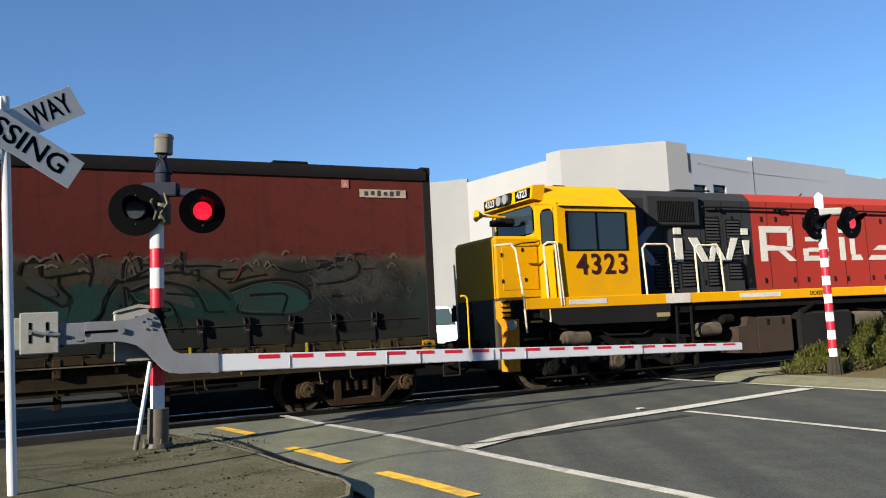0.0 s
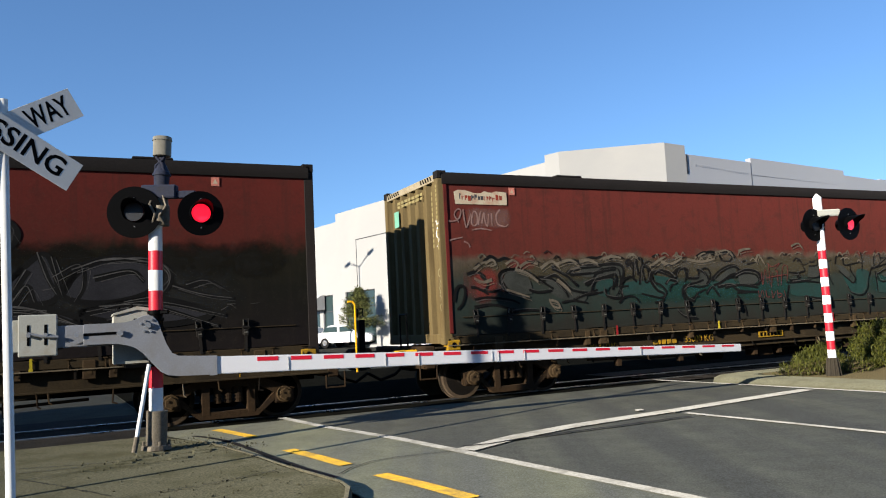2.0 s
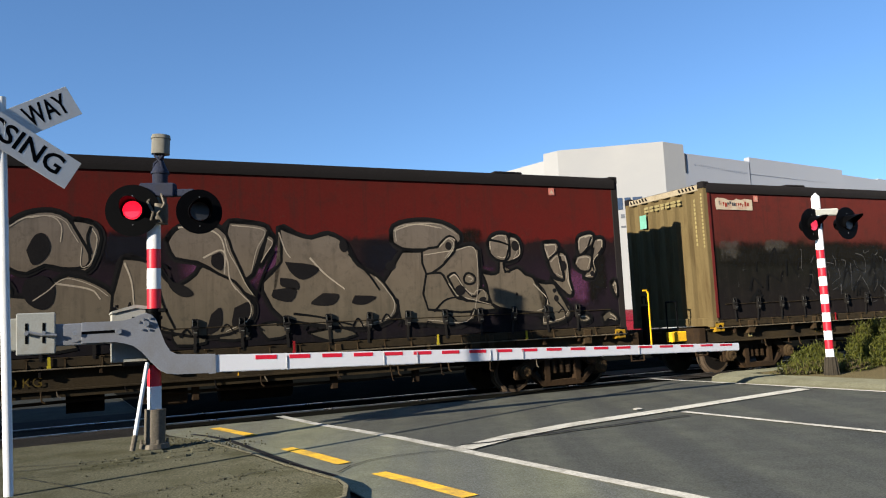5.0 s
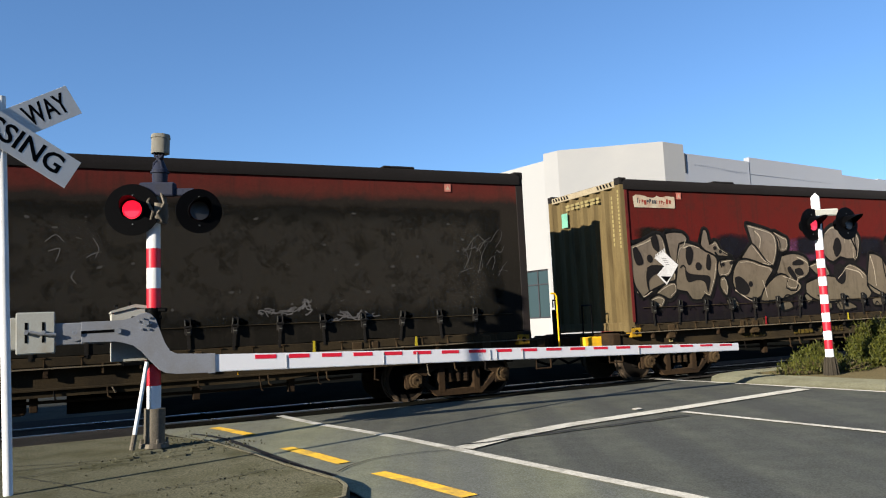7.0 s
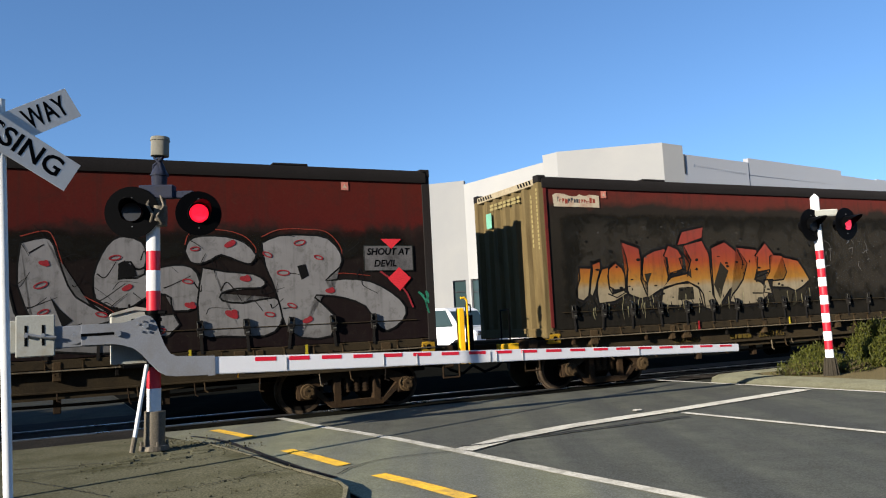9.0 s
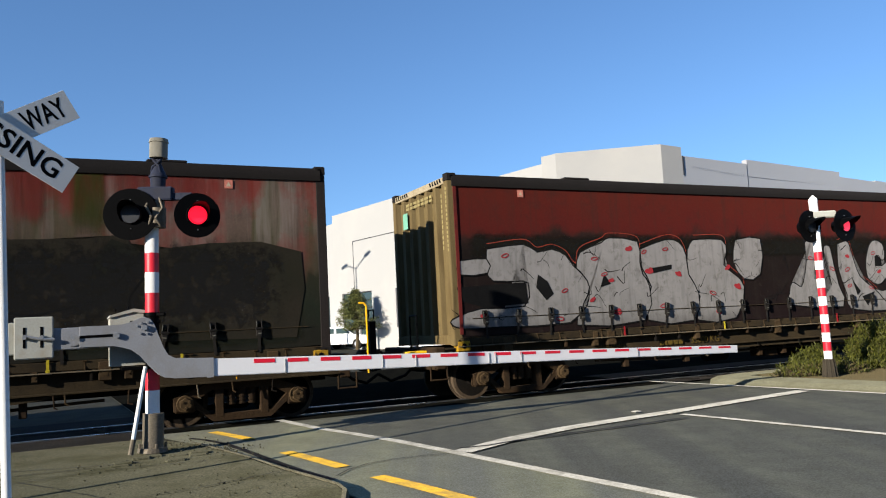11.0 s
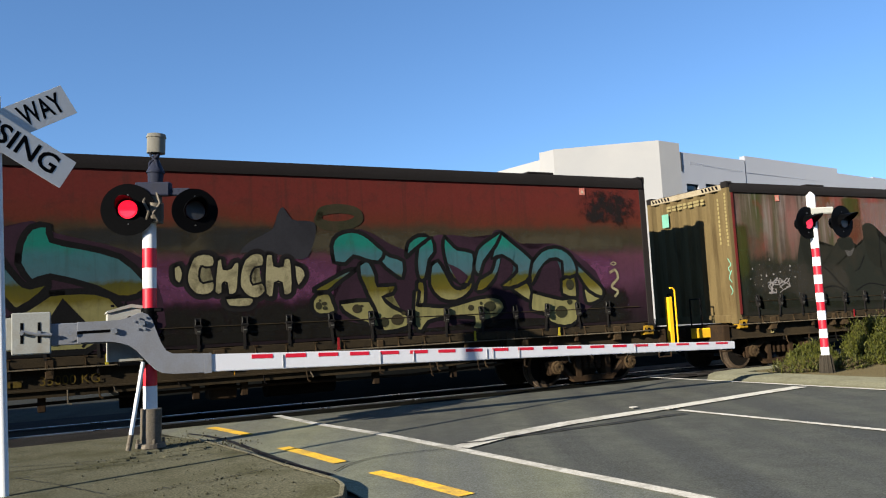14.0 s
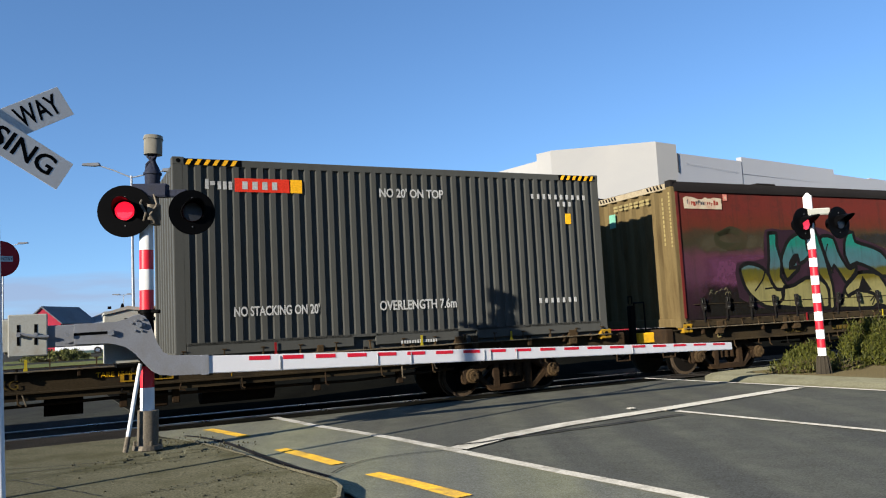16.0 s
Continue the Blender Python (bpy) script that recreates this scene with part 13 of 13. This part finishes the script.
    box(bm, 7.275, -1.15, 0.36, 8.27, 1.15, 1.10, 0.015)
    tank = part("fuel_tank", bm, M["tank"], root, "dusty brown fuel tank")
    for x in (7.55, 7.98):
        bm = bmesh.new()
        box(bm, x - 0.03, -1.168, 0.94, x + 0.03, -1.148, 1.06, 0.005)
        part("tank_clamp", bm, M["loco_dark"], tank)
    bm = bmesh.new()
    box(bm, 8.50, -1.14, 0.30, 10.17, 1.14, 1.16, 0.05)
    part("side_tank", bm, M["loco_dark"], root, "black side tank")
    bm = bmesh.new()
    cyl(bm, (8.62, -1.05, 1.14), (8.95, -1.1, 1.34), 0.09, seg=14)
    part("filler_pipe", bm, M["grime"], root, smooth=True)
    for x0, x1, y, z, r, key in ((5.80, 6.33, -0.98, 0.91, 0.14, "tan_dust"), (2.62, 3.12, -1.02, 0.90, 0.13, "tan_dust"), (6.45, 6.7, -1.0, 1.1, 0.10, "grime"), (10.4, 11.2, -0.98, 0.95, 0.16, "tan_dust")):
        bm = bmesh.new()
        cyl(bm, (x0, y, z), (x1, y, z), r, seg=16)
        cyl(bm, (x0 - 0.05, y, z), (x0, y, z), r * 0.6, r, seg=16)
        cyl(bm, (x1, y, z), (x1 + 0.05, y, z), r, r * 0.6, seg=16)
        part("air_cylinder", bm, M[key], root, "dusty air cylinder", True)
    bm = bmesh.new()
    for x in (5.13, 5.50):
        box(bm, x - 0.02, -1.20, 0.62, x + 0.02, -1.16, 1.40)
    for z in (0.80, 1.05, 1.28):
        tube(bm, [(5.13, -1.18, z), (5.50, -1.18, z)], 0.016, 6)
    part("side_ladder", bm, M["grime"], root, "dark side ladder")
    for pts in ([(3.3, -1.0, 1.1), (3.6, -1.05, 0.92), (4.4, -1.05, 0.90), (4.8, -1.0, 1.05)], [(2.3, -1.0, 1.1), (2.35, -1.05, 0.7), (2.45, -1.05, 0.3)], [(10.3, -1.0, 1.2), (11.0, -1.05, 1.1), (13.8, -1.05, 1.12)], [(5.55, -1.0, 1.2), (5.6, -1.02, 0.7), (6.6, -1.02, 0.62)]):
        bm = bmesh.new()
        tube(bm, pts, 0.022, 6)
        part("pipe", bm, M["grime"], root, "sooty pipe")
    bm = bmesh.new()
    box(bm, 4.60, -1.236, 1.21, 4.92, -1.231, 1.29)
    part("plate", bm, M["end_yellow"], root, "small pale plate")
    lettering("number", "DC4323", 0.125, pose(8.98, -1.253, 1.545, 90, 0, 0), M["black_paint"], root, 0.002, "small black lettering", depth=0.001)
    # three-axle bogies
    rng = random.Random(6)
    for xc in (3.75, 12.2):
        bm = bmesh.new()
        box(bm, xc - 1.6, -0.8, 0.45, xc + 1.6, 0.8, 0.70, 0.03)
        bogie = part("bogie", bm, M["loco_black"], root, "black three-axle bogie")
        for s in (-1, 1):
            bm = bmesh.new()
            y0, y1 = min(s * 0.86, s * 1.0), max(s * 0.86, s * 1.0)
            prism(bm, [(xc - 1.95, 0.40), (xc - 1.2, 0.30), (xc - 0.9, 0.42), (xc - 0.35, 0.42), (xc - 0.2, 0.30), (xc + 0.2, 0.30), (xc + 0.35, 0.42), (xc + 0.9, 0.42), (xc + 1.2, 0.30), (xc + 1.95, 0.40), (xc + 1.85, 0.84), (xc + 0.6, 0.92), (xc - 0.6, 0.92), (xc - 1.85, 0.84)], y0, y1)
            part("side_frame", bm, M["loco_black"], bogie, "black bogie side frame")
            for dx in (-1.45, 0.0, 1.45):
                bm = bmesh.new()
                box(bm, xc + dx - 0.17, min(s * 0.95, s * 1.08), 0.28, xc + dx + 0.17, max(s * 0.95, s * 1.08), 0.60, 0.03)
                cyl(bm, (xc + dx, s * 1.06, 0.45), (xc + dx, s * 1.12, 0.45), 0.11, seg=16)
                for k in range(4):
                    cyl(bm, (xc + dx + 0.08 * math.cos(k * 1.571 + 0.8), s * 1.11, 0.45 + 0.08 * math.sin(k * 1.571 + 0.8)), (xc + dx + 0.08 * math.cos(k * 1.571 + 0.8), s * 1.13, 0.45 + 0.08 * math.sin(k * 1.571 + 0.8)), 0.018, seg=6)
                part("axle_box", bm, M["tan_dust"] if dx == 0.0 else M["grime"], bogie, "dusty axle box")
                for e in (-0.3, 0.3):
                    bm = bmesh.new()
                    for k in range(5):
                        cyl(bm, (xc + dx + e, s * 1.02, 0.48 + 0.06 * k), (xc + dx + e, s * 1.02, 0.515 + 0.06 * k), 0.075, seg=12)
                    cyl(bm, (xc + dx + e, s * 1.02, 0.46), (xc + dx + e, s * 1.02, 0.80), 0.05, seg=10)
                    part("spring", bm, M["grime"], bogie)
                bm = bmesh.new()
                box(bm, xc + dx + 0.45, min(s * 0.9, s * 1.04), 0.22, xc + dx + 0.56, max(s * 0.9, s * 1.04), 0.66, 0.02)
                box(bm, xc + dx + 0.40, min(s * 0.9, s * 1.06), 0.52, xc + dx + 0.72, max(s * 0.9, s * 1.06), 0.66, 0.02)
                part("brake_hanger", bm, M["tan_dust"] if rng.random() < 0.4 else M["grime"], bogie, "sooty brake hanger")
            bm = bmesh.new()
            tube(bm, [(xc - 1.8, s * 1.03, 0.24), (xc + 1.8, s * 1.03, 0.24)], 0.02, 6)
            part("brake_rod", bm, M["grime"], bogie)
        for dx in (-1.45, 0.0, 1.45):
            add_wheelset(bogie, xc + dx, 0.475)
    return root


M["loco_black"] = surface("loco_black", (0.007, 0.007, 0.007), 0.8, dirt=(0.014, 0.012, 0.010), dirty=0.5, big=2, relief=0.2)
M["loco_orange"] = surface("loco_orange", (0.48, 0.19, 0.01), 0.5, dirt=(0.14, 0.06, 0.02), dirty=0.6, big=4, relief=0.05)
M["tan_dust"] = surface("brown_dust", (0.085, 0.068, 0.048), 0.85, dirt=(0.012, 0.011, 0.010), dirty=0.8, big=5, relief=0.3, spread=0.3)
M["red_black"] = surface("deep_maroon", (0.035, 0.010, 0.012), 0.5, dirty=0.2)
M["livery_navy"] = surface("livery_navy", (0.018, 0.026, 0.055), 0.5, dirty=0.3)
M["livery_pale"] = surface("livery_pale", (0.22, 0.24, 0.28), 0.5, dirty=0.3)
M["tank"] = surface("dusty_tank", (0.042, 0.030, 0.023), 0.8, dirt=(0.03, 0.025, 0.02), dirty=0.6, big=2, relief=0.2)
MOVING.append((build_loco(), 0.0))


def wheelsets_of(root):
    return [o for o in root.children_recursive if o.name.split(".")[0] == "wheelset"]


def motions():
    """The train rolls through; its wheels turn; the lamps flash by turns."""
    ts = [0.0, 1.0, 2.0, 3.0, 4.0, 5.0, 6.0, 7.0, 8.0, 9.0, 10.0, 11.0, 12.0, 13.0, 14.0, 15.0, 16.0]
    for ob, back in MOVING:
        walk(ob, [(t, tpose(front(t) - back, TN)) for t in ts])
        for ws in wheelsets_of(ob):
            x, y, r = ws.location
            rows, t = [], 0.0
            while t <= 16.0:
                rows.append((t, pose(x, y, r, 0, math.degrees((front(t) - front(0)) / r), 0)))
                t = round(t + 2 / 30, 4)
            walk(ws, rows)
    # lamps: lit for about a third of a second in turn
    for lens, side in LENSES:
        home = lens.location.copy()
        rows, on, turn = [], side == 1, 0 if side == 1 else 180
        rows.append((0.0, pose(*home, 0, 0, turn)))
        k = 0
        while 0.6506 * k < 16:
            for change in ((0.165, 0.507) if side == 0 else (0.190, 0.4975)):
                t = change + 0.6506 * k
                near = round(t * 2) / 2
                if 0 <= t - near < 0.04:
                    t = near + 0.04
                elif 0 < near - t < 0.075:
                    t = near - 0.075
                if t < 15.9:
                    for d, s in ((-1 / 30, 0), (0, 85), (1 / 30, 170), (2 / 30, 180)):
                        rows.append((t + d, pose(*home, 0, 0, turn + s)))
                    turn = (turn + 180) % 360
            k += 1
        rows.append((16.0, pose(*home, 0, 0, turn)))
        walk(lens, rows)


motions()
